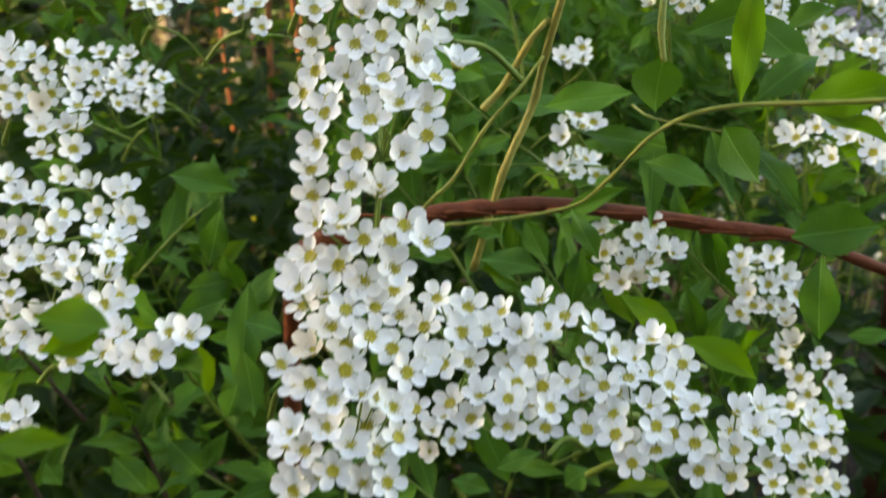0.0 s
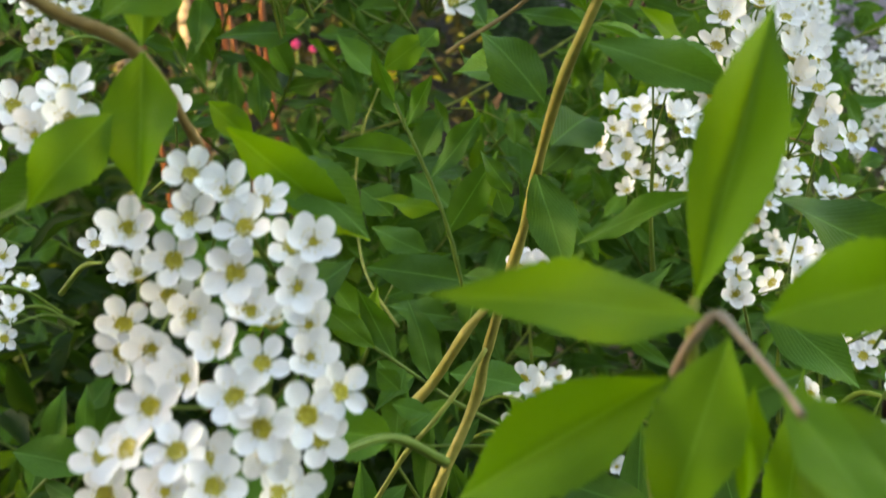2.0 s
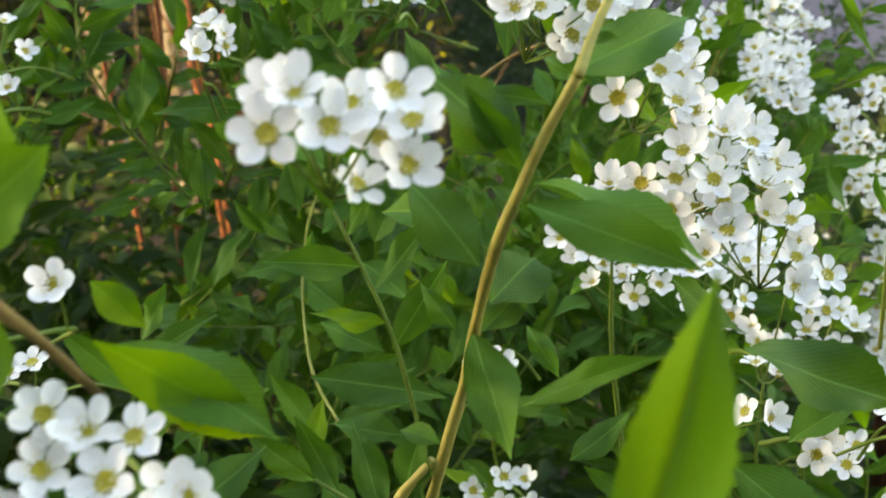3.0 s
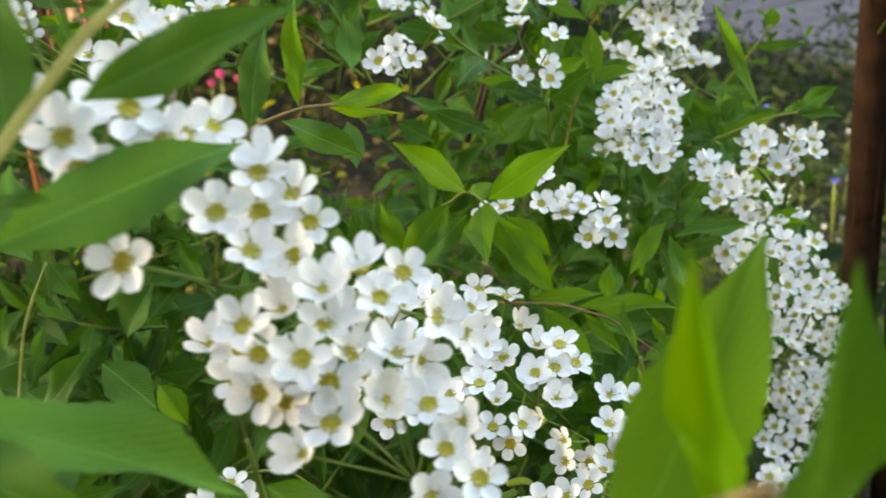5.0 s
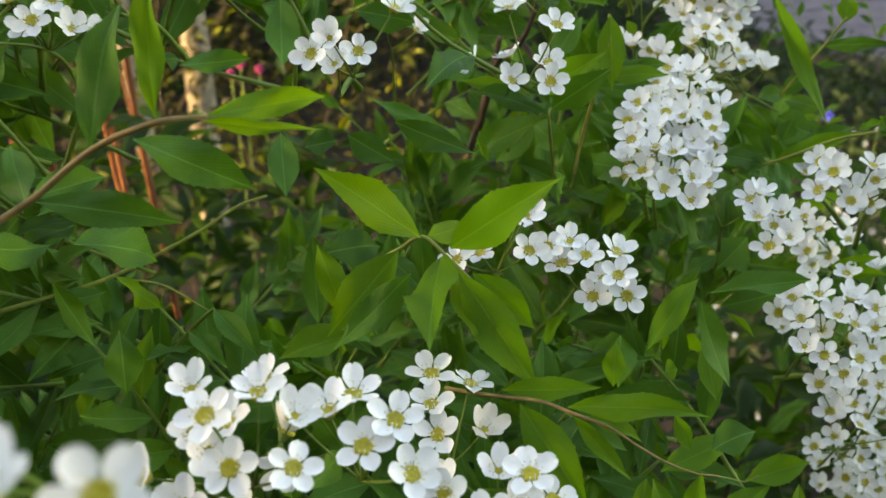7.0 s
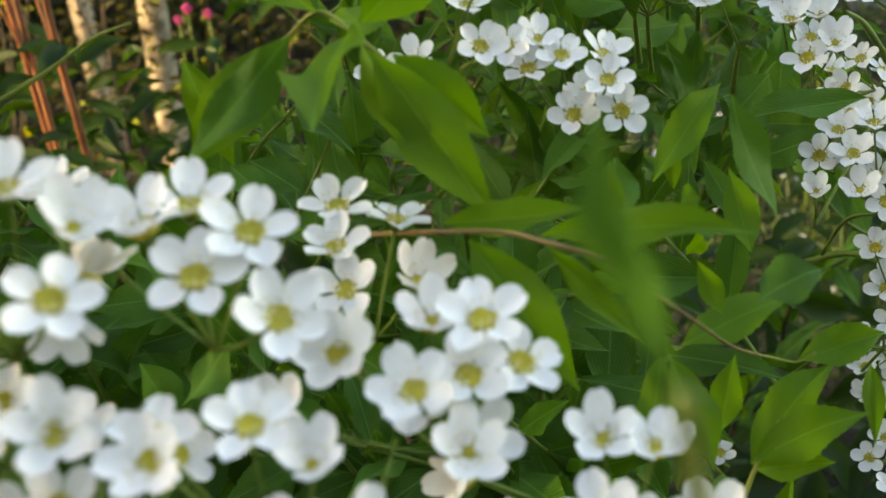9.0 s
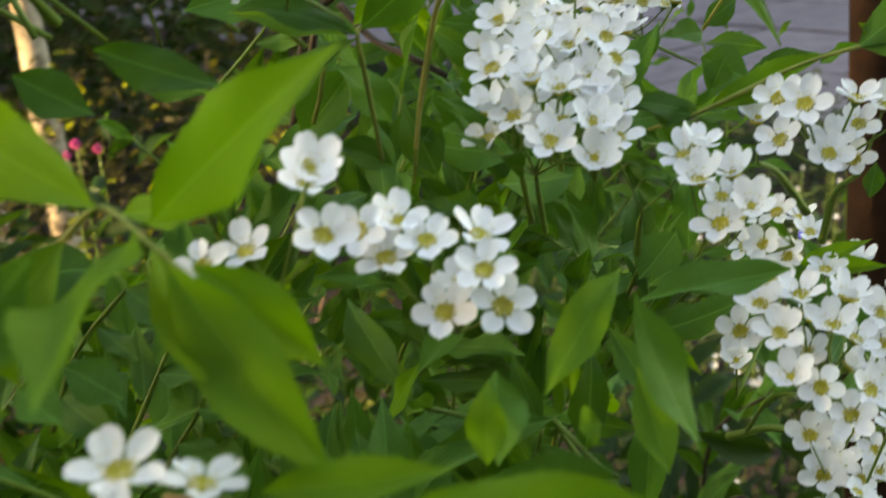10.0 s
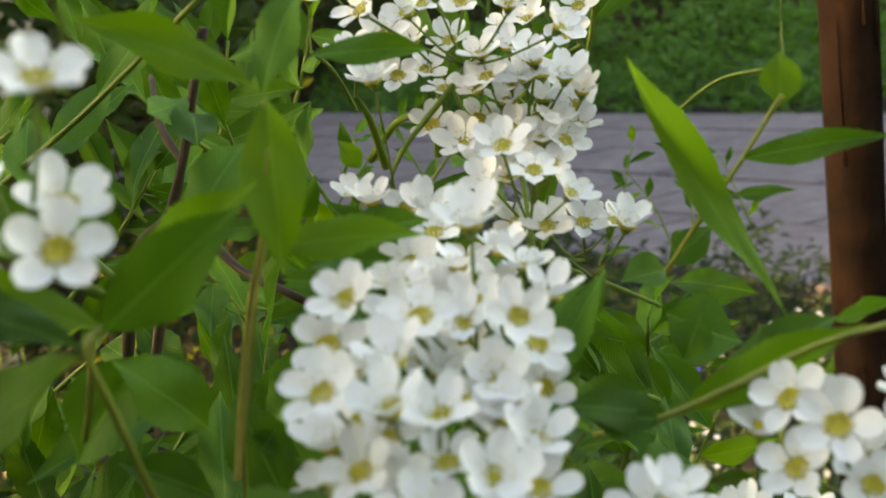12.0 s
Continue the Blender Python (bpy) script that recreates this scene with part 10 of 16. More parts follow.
spray(((-0.010, 0.511, 0.757), (0.004, 0.505, 0.774), (0.019, 0.501, 0.792)), (0.16, -0.69, 0.71), (-7, 509, 760, -7, 511, 781, 6.5, 0), (-1, 507, 768, 0, 508, 784, 5.0, 0), (2, 506, 771, 19, 496, 772, 5.9, 0), (6, 505, 775, 5, 513, 794, 6.3, 0), (9, 504, 779, 20, 497, 778, 4.4, 0), (12, 503, 784, 13, 504, 803, 6.6, 0), (15, 502, 788, 31, 492, 788, 5.4, 0), (19, 501, 792, 27, 498, 802, 4.8, 0))
spray(((0.117, 0.449, 0.665), (0.112, 0.436, 0.678), (0.104, 0.425, 0.694)), (-0.34, -0.69, 0.64), (116, 446, 668, 98, 444, 669, 6.7, 0), (115, 443, 671, 131, 433, 681, 6.6, 0), (114, 440, 674, 99, 435, 676, 4.6, 0), (113, 437, 677, 119, 426, 688, 5.4, 0), (111, 434, 680, 98, 434, 680, 4.5, 0), (110, 432, 683, 126, 425, 690, 5.3, 0), (108, 430, 687, 89, 424, 691, 6.3, 1), (106, 427, 690, 113, 420, 699, 4.1, 0), (104, 425, 694, 94, 417, 704, 5.2, 0))
spray(((0.017, 0.496, 0.744), (-0.002, 0.490, 0.758), (-0.019, 0.482, 0.767)), (-0.13, -0.44, 0.89), (0, 491, 756, -11, 497, 768, 6.1, 0), (-4, 489, 759, -12, 470, 752, 7.3, 0), (-8, 487, 761, -17, 491, 772, 4.5, 0), (-11, 486, 763, -17, 472, 759, 5.7, 0), (-15, 484, 765, -22, 489, 774, 4.4, 0), (-19, 482, 767, -31, 476, 774, 5.4, 0))
spray(((0.005, 0.449, 0.646), (0.002, 0.438, 0.662), (0.002, 0.428, 0.674)), (0.19, -0.64, 0.74), (4, 447, 649, -1, 427, 644, 6.2, 0), (4, 444, 653, 5, 444, 677, 8.9, 0), (3, 442, 656, 1, 424, 658, 5.4, 0), (3, 439, 660, 5, 437, 682, 7.1, 1), (2, 436, 663, -1, 422, 662, 5.4, 0), (2, 434, 667, 4, 436, 688, 6.5, 1), (2, 428, 674, 4, 428, 689, 5.1, 0))
spray(((0.027, 0.489, 0.769), (0.038, 0.475, 0.790), (0.051, 0.457, 0.810)), (-0.21, -0.55, 0.81), (29, 486, 773, 38, 499, 791, 7.0, 0), (34, 480, 783, 41, 482, 800, 6.1, 0), (37, 477, 788, 41, 456, 789, 5.9, 0), (39, 473, 792, 44, 479, 809, 5.6, 1), (42, 469, 797, 47, 451, 797, 5.6, 0), (45, 465, 801, 51, 467, 820, 7.1, 1), (48, 461, 806, 51, 444, 808, 6.7, 0), (51, 457, 810, 58, 447, 820, 4.7, 1))
spray(((0.110, 0.447, 0.657), (0.107, 0.436, 0.673), (0.104, 0.427, 0.684)), (-0.31, -0.67, 0.68), (109, 445, 660, 97, 451, 668, 5.0, 0), (109, 443, 663, 118, 429, 665, 6.2, 0), (108, 440, 667, 93, 439, 683, 7.6, 0), (108, 438, 671, 120, 419, 673, 7.6, 1), (107, 434, 675, 93, 440, 685, 6.0, 0), (105, 431, 680, 112, 413, 685, 7.5, 0), (104, 427, 684, 93, 432, 693, 4.8, 1))
spray(((-0.048, 0.488, 0.717), (-0.059, 0.487, 0.731), (-0.071, 0.487, 0.744)), (-0.09, -0.63, 0.77), (-50, 488, 720, -65, 479, 720, 6.2, 0), (-52, 487, 723, -51, 495, 745, 8.2, 0), (-55, 487, 726, -71, 474, 730, 6.5, 0), (-57, 487, 729, -55, 497, 746, 5.5, 0), (-60, 487, 732, -76, 480, 732, 5.9, 0), (-62, 487, 735, -65, 494, 754, 5.5, 0), (-65, 487, 738, -77, 481, 739, 4.4, 0), (-68, 487, 741, -70, 492, 755, 4.7, 0), (-71, 487, 744, -80, 488, 756, 5.0, 1))
spray(((0.036, 0.466, 0.644), (0.041, 0.466, 0.672), (0.045, 0.469, 0.701)), (0.05, -0.73, 0.68), (37, 466, 649, 16, 473, 661, 9.3, 0), (38, 466, 656, 59, 466, 668, 8.8, 0), (40, 466, 662, 29, 466, 674, 5.3, 0), (41, 466, 668, 56, 464, 672, 4.9, 0), (42, 466, 675, 31, 464, 692, 6.2, 0), (43, 467, 681, 55, 464, 691, 5.3, 0), (44, 467, 688, 30, 470, 696, 4.9, 0), (45, 468, 694, 60, 465, 704, 6.3, 1), (45, 469, 701, 44, 470, 718, 6.3, 0))
spray(((-0.048, 0.483, 0.769), (-0.036, 0.482, 0.785), (-0.021, 0.483, 0.798)), (0.13, -0.72, 0.68), (-46, 483, 773, -50, 495, 790, 6.9, 0), (-43, 483, 776, -27, 478, 775, 4.9, 0), (-40, 482, 780, -42, 492, 793, 4.6, 0), (-37, 482, 784, -17, 477, 774, 7.7, 0), (-34, 482, 787, -39, 496, 801, 6.3, 0), (-31, 482, 790, -19, 480, 788, 3.7, 0), (-28, 483, 793, -33, 490, 809, 6.9, 0), (-24, 483, 795, -8, 474, 792, 6.1, 1), (-21, 483, 798, -9, 483, 809, 4.8, 0))
spray(((0.032, 0.465, 0.778), (0.019, 0.454, 0.789), (0.009, 0.449, 0.795)), (0.03, -0.69, 0.72), (26, 460, 783, 16, 464, 801, 7.6, 1), (21, 456, 787, 16, 459, 801, 5.0, 1), (15, 452, 791, 4, 461, 806, 7.4, 1), (9, 449, 795, 0, 452, 809, 5.4, 0))
spray(((0.002, 0.469, 0.701), (-0.010, 0.448, 0.712), (-0.022, 0.436, 0.723)), (0.02, -0.67, 0.75), (-0, 464, 703, -3, 446, 695, 6.9, 0), (-3, 459, 705, -18, 462, 718, 6.9, 0), (-5, 454, 708, -8, 440, 710, 4.5, 0), (-8, 450, 711, -20, 451, 728, 6.2, 0), (-12, 446, 714, -12, 431, 709, 5.4, 0), (-15, 442, 717, -26, 440, 730, 5.6, 0), (-22, 436, 723, -30, 435, 735, 4.4, 0))
spray(((0.024, 0.424, 0.642), (0.038, 0.422, 0.663), (0.053, 0.425, 0.683)), (-0.21, -0.67, 0.72), (26, 423, 647, 22, 442, 662, 7.7, 0), (30, 422, 651, 44, 412, 648, 6.1, 0), (33, 422, 656, 26, 438, 670, 7.8, 0), (36, 422, 661, 48, 413, 663, 5.2, 0), (39, 422, 665, 37, 436, 679, 6.6, 0), (43, 422, 670, 60, 414, 669, 6.1, 0), (46, 423, 674, 47, 427, 691, 4.7, 0), (53, 425, 683, 61, 428, 700, 5.7, 0))
spray(((0.060, 0.473, 0.686), (0.056, 0.454, 0.700), (0.056, 0.441, 0.712)), (-0.08, -0.79, 0.61), (59, 468, 689, 40, 456, 692, 6.7, 0), (57, 464, 692, 65, 454, 701, 5.3, 1), (57, 460, 695, 43, 453, 695, 5.5, 0), (56, 456, 698, 66, 449, 705, 4.2, 0), (55, 453, 701, 43, 445, 703, 4.2, 0), (55, 449, 704, 68, 443, 710, 5.0, 0), (55, 446, 707, 45, 436, 711, 5.4, 0), (56, 441, 712, 52, 428, 722, 5.2, 1))
spray(((0.047, 0.523, 0.753), (0.028, 0.511, 0.763), (0.006, 0.494, 0.778)), (-0.06, -0.36, 0.93), (26, 509, 765, 21, 495, 769, 5.8, 0), (21, 506, 768, 10, 512, 777, 4.7, 0), (16, 502, 771, 13, 485, 772, 5.2, 0), (11, 498, 774, -2, 504, 784, 6.0, 0), (6, 494, 778, -8, 489, 787, 6.3, 0))
spray(((0.082, 0.460, 0.633), (0.086, 0.444, 0.655), (0.085, 0.432, 0.681)), (-0.21, -0.54, 0.82), (83, 457, 637, 79, 462, 659, 6.5, 0), (84, 453, 642, 89, 433, 636, 6.6, 0), (85, 449, 647, 83, 462, 664, 6.8, 0), (85, 446, 652, 87, 428, 657, 6.1, 0), (86, 442, 657, 84, 451, 669, 5.5, 0), (86, 439, 663, 89, 425, 666, 5.5, 0), (86, 437, 669, 85, 444, 680, 4.8, 0), (86, 434, 675, 88, 419, 681, 6.0, 0), (85, 432, 681, 86, 423, 695, 4.8, 1))
spray(((-0.036, 0.457, 0.730), (-0.029, 0.450, 0.744), (-0.027, 0.447, 0.750)), (0.24, -0.71, 0.66), (-35, 455, 733, -46, 456, 746, 5.5, 1), (-33, 454, 736, -12, 445, 734, 6.6, 0), (-31, 452, 739, -42, 450, 756, 6.2, 0), (-30, 451, 742, -14, 443, 747, 6.8, 0), (-28, 449, 746, -36, 444, 765, 7.8, 0), (-27, 447, 750, -11, 444, 745, 5.0, 0))
spray(((0.091, 0.440, 0.662), (0.109, 0.441, 0.683), (0.116, 0.442, 0.689)), (0.17, -0.54, 0.82), (94, 440, 667, 99, 456, 684, 7.6, 1), (98, 441, 672, 117, 434, 672, 7.4, 1), (102, 441, 676, 105, 448, 696, 7.6, 0), (107, 441, 681, 120, 433, 677, 4.9, 0), (112, 441, 685, 112, 456, 700, 6.5, 0), (116, 442, 689, 134, 430, 688, 6.2, 0))
spray(((-0.005, 0.471, 0.646), (0.007, 0.457, 0.658), (0.024, 0.448, 0.674)), (0.39, -0.55, 0.74), (-3, 468, 648, 6, 476, 658, 6.1, 1), (-1, 464, 651, 3, 446, 644, 6.3, 0), (2, 461, 653, 11, 472, 667, 5.5, 0), (5, 459, 656, 13, 442, 659, 6.3, 0), (8, 456, 659, 20, 461, 675, 7.1, 0), (12, 454, 663, 14, 442, 658, 3.9, 0), (15, 452, 666, 26, 452, 679, 5.0, 1), (19, 450, 670, 23, 432, 663, 6.0, 0), (24, 448, 674, 31, 440, 680, 5.1, 0))
spray(((0.051, 0.484, 0.668), (0.071, 0.473, 0.682), (0.094, 0.460, 0.690)), (-0.21, -0.73, 0.65), (54, 482, 671, 69, 483, 690, 7.7, 0), (59, 479, 675, 69, 464, 665, 7.2, 0), (64, 477, 678, 70, 479, 691, 4.7, 0), (68, 474, 681, 81, 458, 672, 6.7, 0), (73, 472, 683, 81, 475, 698, 6.4, 0), (78, 469, 685, 84, 451, 678, 7.5, 0), (83, 466, 687, 90, 467, 704, 5.6, 0), (88, 463, 689, 95, 451, 686, 5.0, 0), (94, 460, 690, 106, 452, 695, 4.5, 0))
spray(((0.042, 0.441, 0.640), (0.066, 0.444, 0.657), (0.087, 0.447, 0.671)), (0.06, -0.44, 0.90), (47, 441, 643, 53, 454, 654, 5.5, 0), (53, 442, 647, 71, 430, 648, 6.3, 0), (58, 443, 651, 62, 458, 666, 6.4, 0), (64, 444, 655, 76, 435, 654, 4.9, 1), (69, 444, 658, 70, 461, 669, 5.7, 0), (74, 445, 662, 83, 436, 662, 4.5, 0), (78, 446, 665, 84, 462, 674, 7.0, 0), (83, 447, 668, 96, 437, 671, 5.1, 1), (87, 447, 671, 98, 449, 679, 4.6, 0))
spray(((-0.019, 0.465, 0.766), (-0.000, 0.472, 0.783), (0.015, 0.475, 0.796)), (0.39, -0.81, 0.43), (-15, 467, 769, -14, 467, 786, 5.6, 0), (-11, 469, 774, 8, 472, 767, 7.5, 0), (-6, 470, 777, -3, 472, 792, 4.7, 0), (-2, 472, 781, 18, 469, 780, 7.0, 0), (1, 473, 785, 0, 479, 805, 6.8, 0), (5, 474, 788, 18, 474, 785, 4.8, 0), (9, 474, 791, 6, 479, 803, 3.8, 1), (12, 475, 794, 27, 479, 789, 5.3, 1), (15, 475, 796, 27, 479, 810, 6.8, 0))
spray(((0.002, 0.512, 0.735), (-0.006, 0.500, 0.746), (-0.008, 0.483, 0.756)), (0.32, -0.79, 0.52), (-0, 510, 738, -8, 490, 732, 7.6, 1), (-5, 501, 745, -8, 495, 764, 5.7, 0), (-7, 498, 747, -10, 480, 738, 6.0, 0), (-8, 495, 750, -11, 494, 769, 5.9, 0), (-8, 491, 752, -13, 478, 745, 5.5, 0), (-8, 487, 754, -10, 483, 768, 5.3, 1), (-8, 483, 756, -12, 473, 766, 4.7, 0))
spray(((0.068, 0.462, 0.632), (0.062, 0.456, 0.652), (0.059, 0.447, 0.666)), (-0.10, -0.25, 0.96), (67, 461, 636, 77, 439, 644, 8.1, 1), (65, 459, 641, 51, 464, 654, 7.1, 0), (64, 458, 646, 70, 442, 658, 6.2, 0), (63, 457, 650, 51, 464, 653, 4.9, 0), (62, 455, 653, 67, 438, 665, 7.7, 1), (61, 453, 657, 48, 457, 669, 5.8, 1), (60, 451, 660, 65, 440, 665, 4.1, 0), (59, 449, 663, 46, 456, 673, 5.8, 1), (59, 447, 666, 51, 443, 683, 6.6, 1))
spray(((0.053, 0.496, 0.697), (0.063, 0.484, 0.715), (0.074, 0.475, 0.727)), (0.13, -0.71, 0.69), (55, 494, 701, 55, 498, 723, 7.1, 0), (57, 491, 705, 71, 472, 703, 6.9, 0), (59, 488, 709, 59, 493, 724, 4.5, 0), (62, 486, 713, 72, 469, 710, 6.8, 1), (68, 480, 720, 75, 470, 718, 4.0, 0), (74, 475, 727, 84, 464, 721, 5.3, 1))
spray(((0.068, 0.484, 0.673), (0.062, 0.470, 0.696), (0.058, 0.451, 0.713)), (0.03, -0.42, 0.91), (67, 481, 678, 77, 461, 682, 7.1, 1), (65, 478, 683, 51, 478, 701, 6.4, 1), (64, 475, 688, 75, 454, 690, 6.9, 0), (62, 472, 693, 54, 469, 705, 4.3, 0), (61, 468, 698, 67, 456, 700, 4.2, 0), (60, 464, 702, 46, 463, 713, 5.6, 0), (58, 451, 713, 54, 442, 726, 5.7, 1))
spray(((0.028, 0.464, 0.705), (0.013, 0.464, 0.716), (-0.003, 0.465, 0.727)), (0.31, -0.37, 0.88), (25, 463, 707, 9, 447, 710, 8.8, 0), (19, 463, 712, 3, 452, 711, 6.8, 0), (15, 463, 715, 10, 480, 726, 7.0, 0), (12, 464, 718, -4, 452, 720, 7.5, 0), (8, 464, 720, 0, 473, 732, 6.2, 0), (4, 464, 722, -7, 453, 722, 5.8, 1), (1, 465, 725, -8, 474, 736, 5.6, 0), (-3, 465, 727, -19, 464, 737, 6.5, 1))
spray(((-0.031, 0.468, 0.662), (-0.019, 0.455, 0.677), (-0.006, 0.443, 0.691)), (0.02, -0.36, 0.93), (-29, 466, 665, -15, 472, 674, 5.8, 0), (-26, 463, 668, -30, 438, 669, 9.3, 0), (-23, 460, 672, -6, 467, 685, 8.5, 0), (-21, 457, 675, -19, 434, 678, 6.7, 0), (-18, 454, 678, -9, 458, 688, 3.9, 0), (-15, 451, 682, -12, 434, 682, 6.3, 1), (-12, 449, 685, -3, 453, 695, 4.4, 0), (-9, 446, 688, -9, 434, 688, 3.7, 0), (-6, 443, 691, 5, 435, 704, 6.3, 1))
spray(((-0.000, 0.439, 0.655), (0.020, 0.431, 0.672), (0.029, 0.425, 0.682)), (-0.09, -0.40, 0.91), (4, 438, 658, 16, 448, 675, 8.3, 1), (9, 436, 661, 16, 415, 653, 7.9, 0), (14, 434, 665, 23, 445, 682, 6.6, 0), (22, 430, 673, 30, 438, 681, 4.5, 0), (29, 425, 682, 37, 440, 694, 6.4, 0))
spray(((0.155, 0.450, 0.669), (0.140, 0.456, 0.694), (0.131, 0.460, 0.706)), (-0.22, -0.67, 0.71), (142, 455, 692, 145, 460, 708, 5.2, 0), (139, 457, 697, 118, 455, 700, 7.5, 0), (135, 459, 701, 137, 461, 716, 5.4, 0), (131, 460, 706, 114, 460, 704, 4.8, 0))
spray(((-0.018, 0.440, 0.651), (0.001, 0.435, 0.664), (0.027, 0.432, 0.680)), (0.20, -0.52, 0.83), (-15, 439, 653, -7, 446, 672, 6.8, 0), (-11, 437, 656, 5, 424, 654, 7.1, 0), (-6, 436, 659, 3, 442, 672, 6.2, 1), (-1, 435, 662, 9, 426, 660, 5.0, 1), (4, 434, 665, 8, 444, 680, 5.8, 0), (9, 433, 669, 25, 420, 666, 6.0, 0), (15, 433, 672, 23, 445, 686, 6.3, 1), (21, 432, 676, 32, 421, 673, 5.6, 0), (27, 432, 680, 42, 428, 688, 6.2, 0))
spray(((-0.003, 0.495, 0.657), (-0.016, 0.493, 0.672), (-0.027, 0.485, 0.682)), (0.23, -0.39, 0.89), (-6, 495, 660, -13, 481, 657, 4.6, 1), (-9, 495, 664, -18, 508, 673, 6.6, 0), (-12, 495, 667, -20, 474, 673, 7.1, 0), (-15, 494, 670, -23, 506, 680, 5.4, 0), (-17, 493, 673, -28, 474, 676, 8.2, 0), (-20, 491, 676, -26, 502, 682, 4.2, 1), (-23, 490, 678, -28, 475, 679, 4.8, 0), (-25, 488, 680, -32, 494, 695, 6.7, 1), (-27, 485, 682, -37, 483, 693, 5.3, 0))
spray(((0.035, 0.442, 0.689), (0.030, 0.440, 0.706), (0.021, 0.437, 0.726)), (0.28, -0.60, 0.75), (34, 441, 693, 17, 430, 691, 6.0, 0), (33, 441, 696, 36, 458, 713, 8.7, 1), (32, 441, 700, 17, 428, 705, 7.6, 0), (30, 440, 704, 37, 452, 717, 5.2, 0), (29, 440, 708, 19, 428, 716, 6.5, 0), (27, 439, 712, 30, 445, 726, 5.0, 1), (25, 439, 716, 13, 430, 718, 5.5, 0), (23, 438, 721, 28, 446, 731, 4.8, 1), (21, 437, 726, 16, 435, 741, 4.6, 0))
spray(((0.141, 0.488, 0.626), (0.130, 0.473, 0.647), (0.123, 0.463, 0.662)), (0.03, -0.52, 0.85), (138, 485, 631, 135, 467, 636, 7.1, 0), (136, 481, 636, 126, 482, 657, 7.5, 1), (133, 478, 640, 132, 456, 635, 7.4, 0), (131, 475, 644, 126, 478, 658, 5.4, 0), (129, 472, 648, 128, 452, 649, 7.2, 0), (127, 469, 652, 121, 472, 669, 6.6, 1), (126, 467, 656, 124, 454, 658, 3.7, 0), (124, 465, 659, 118, 467, 673, 5.4, 0), (123, 463, 662, 117, 449, 673, 6.9, 1))
spray(((0.107, 0.462, 0.653), (0.111, 0.460, 0.674), (0.112, 0.464, 0.692)), (-0.13, -0.62, 0.78), (108, 461, 657, 94, 469, 666, 7.0, 0), (110, 460, 662, 126, 453, 677, 7.6, 0), (110, 460, 667, 98, 463, 681, 5.7, 0), (111, 460, 672, 127, 455, 679, 5.4, 0), (112, 460, 676, 103, 462, 686, 4.2, 0), (112, 460, 680, 128, 454, 691, 7.1, 0), (112, 461, 684, 96, 464, 696, 6.0, 1), (112, 462, 688, 127, 460, 696, 5.3, 1), (112, 464, 692, 111, 465, 706, 4.8, 1))
spray(((0.039, 0.498, 0.660), (0.019, 0.485, 0.666), (0.003, 0.475, 0.677)), (0.19, -0.57, 0.80), (35, 495, 661, 25, 480, 653, 7.0, 0), (30, 492, 662, 16, 500, 673, 6.0, 0), (26, 489, 663, 17, 475, 661, 6.3, 0), (22, 486, 665, 7, 494, 680, 8.3, 0), (18, 484, 667, 15, 471, 664, 4.6, 0), (14, 482, 669, 5, 487, 682, 5.6, 0), (10, 479, 672, 4, 462, 663, 7.5, 0), (7, 477, 675, -4, 481, 684, 4.5, 0), (3, 475, 677, -6, 469, 682, 4.3, 1))
spray(((0.056, 0.477, 0.645), (0.040, 0.479, 0.662), (0.029, 0.478, 0.676)), (0.05, -0.64, 0.76), (53, 477, 649, 32, 463, 644, 7.7, 0), (49, 478, 653, 50, 483, 669, 6.4, 0), (45, 479, 657, 25, 472, 655, 7.6, 0), (42, 479, 660, 39, 493, 677, 7.3, 0), (39, 479, 664, 25, 469, 665, 5.3, 0), (36, 479, 667, 35, 483, 682, 5.0, 0), (34, 479, 670, 20, 471, 670, 4.8, 0), (31, 478, 673, 28, 491, 688, 6.2, 0), (29, 478, 676, 22, 481, 689, 5.4, 0))
spray(((0.096, 0.452, 0.640), (0.106, 0.438, 0.658), (0.113, 0.429, 0.673)), (-0.07, -0.38, 0.92), (99, 449, 644, 112, 451, 660, 6.8, 0), (101, 446, 648, 98, 425, 649, 6.1, 1), (103, 443, 652, 114, 450, 660, 5.3, 0), (105, 440, 655, 104, 420, 657, 7.0, 0), (107, 437, 659, 118, 444, 674, 5.8, 0), (109, 435, 663, 108, 420, 663, 5.0, 0), (110, 433, 666, 119, 437, 678, 5.3, 0), (112, 431, 669, 110, 418, 673, 4.6, 0), (113, 429, 673, 119, 421, 685, 5.2, 1))
spray(((-0.028, 0.480, 0.651), (-0.040, 0.481, 0.663), (-0.050, 0.486, 0.681)), (0.15, -0.48, 0.87), (-30, 479, 653, -47, 468, 662, 8.1, 0), (-33, 480, 655, -34, 490, 677, 7.7, 0), (-36, 480, 658, -56, 470, 663, 8.3, 0), (-39, 480, 661, -35, 490, 674, 5.7, 0), (-41, 481, 665, -59, 476, 670, 6.0, 0), (-44, 482, 668, -40, 495, 676, 6.0, 0), (-46, 483, 672, -63, 478, 673, 5.4, 0), (-48, 485, 676, -46, 495, 693, 5.7, 0), (-50, 486, 681, -58, 490, 693, 5.0, 0))
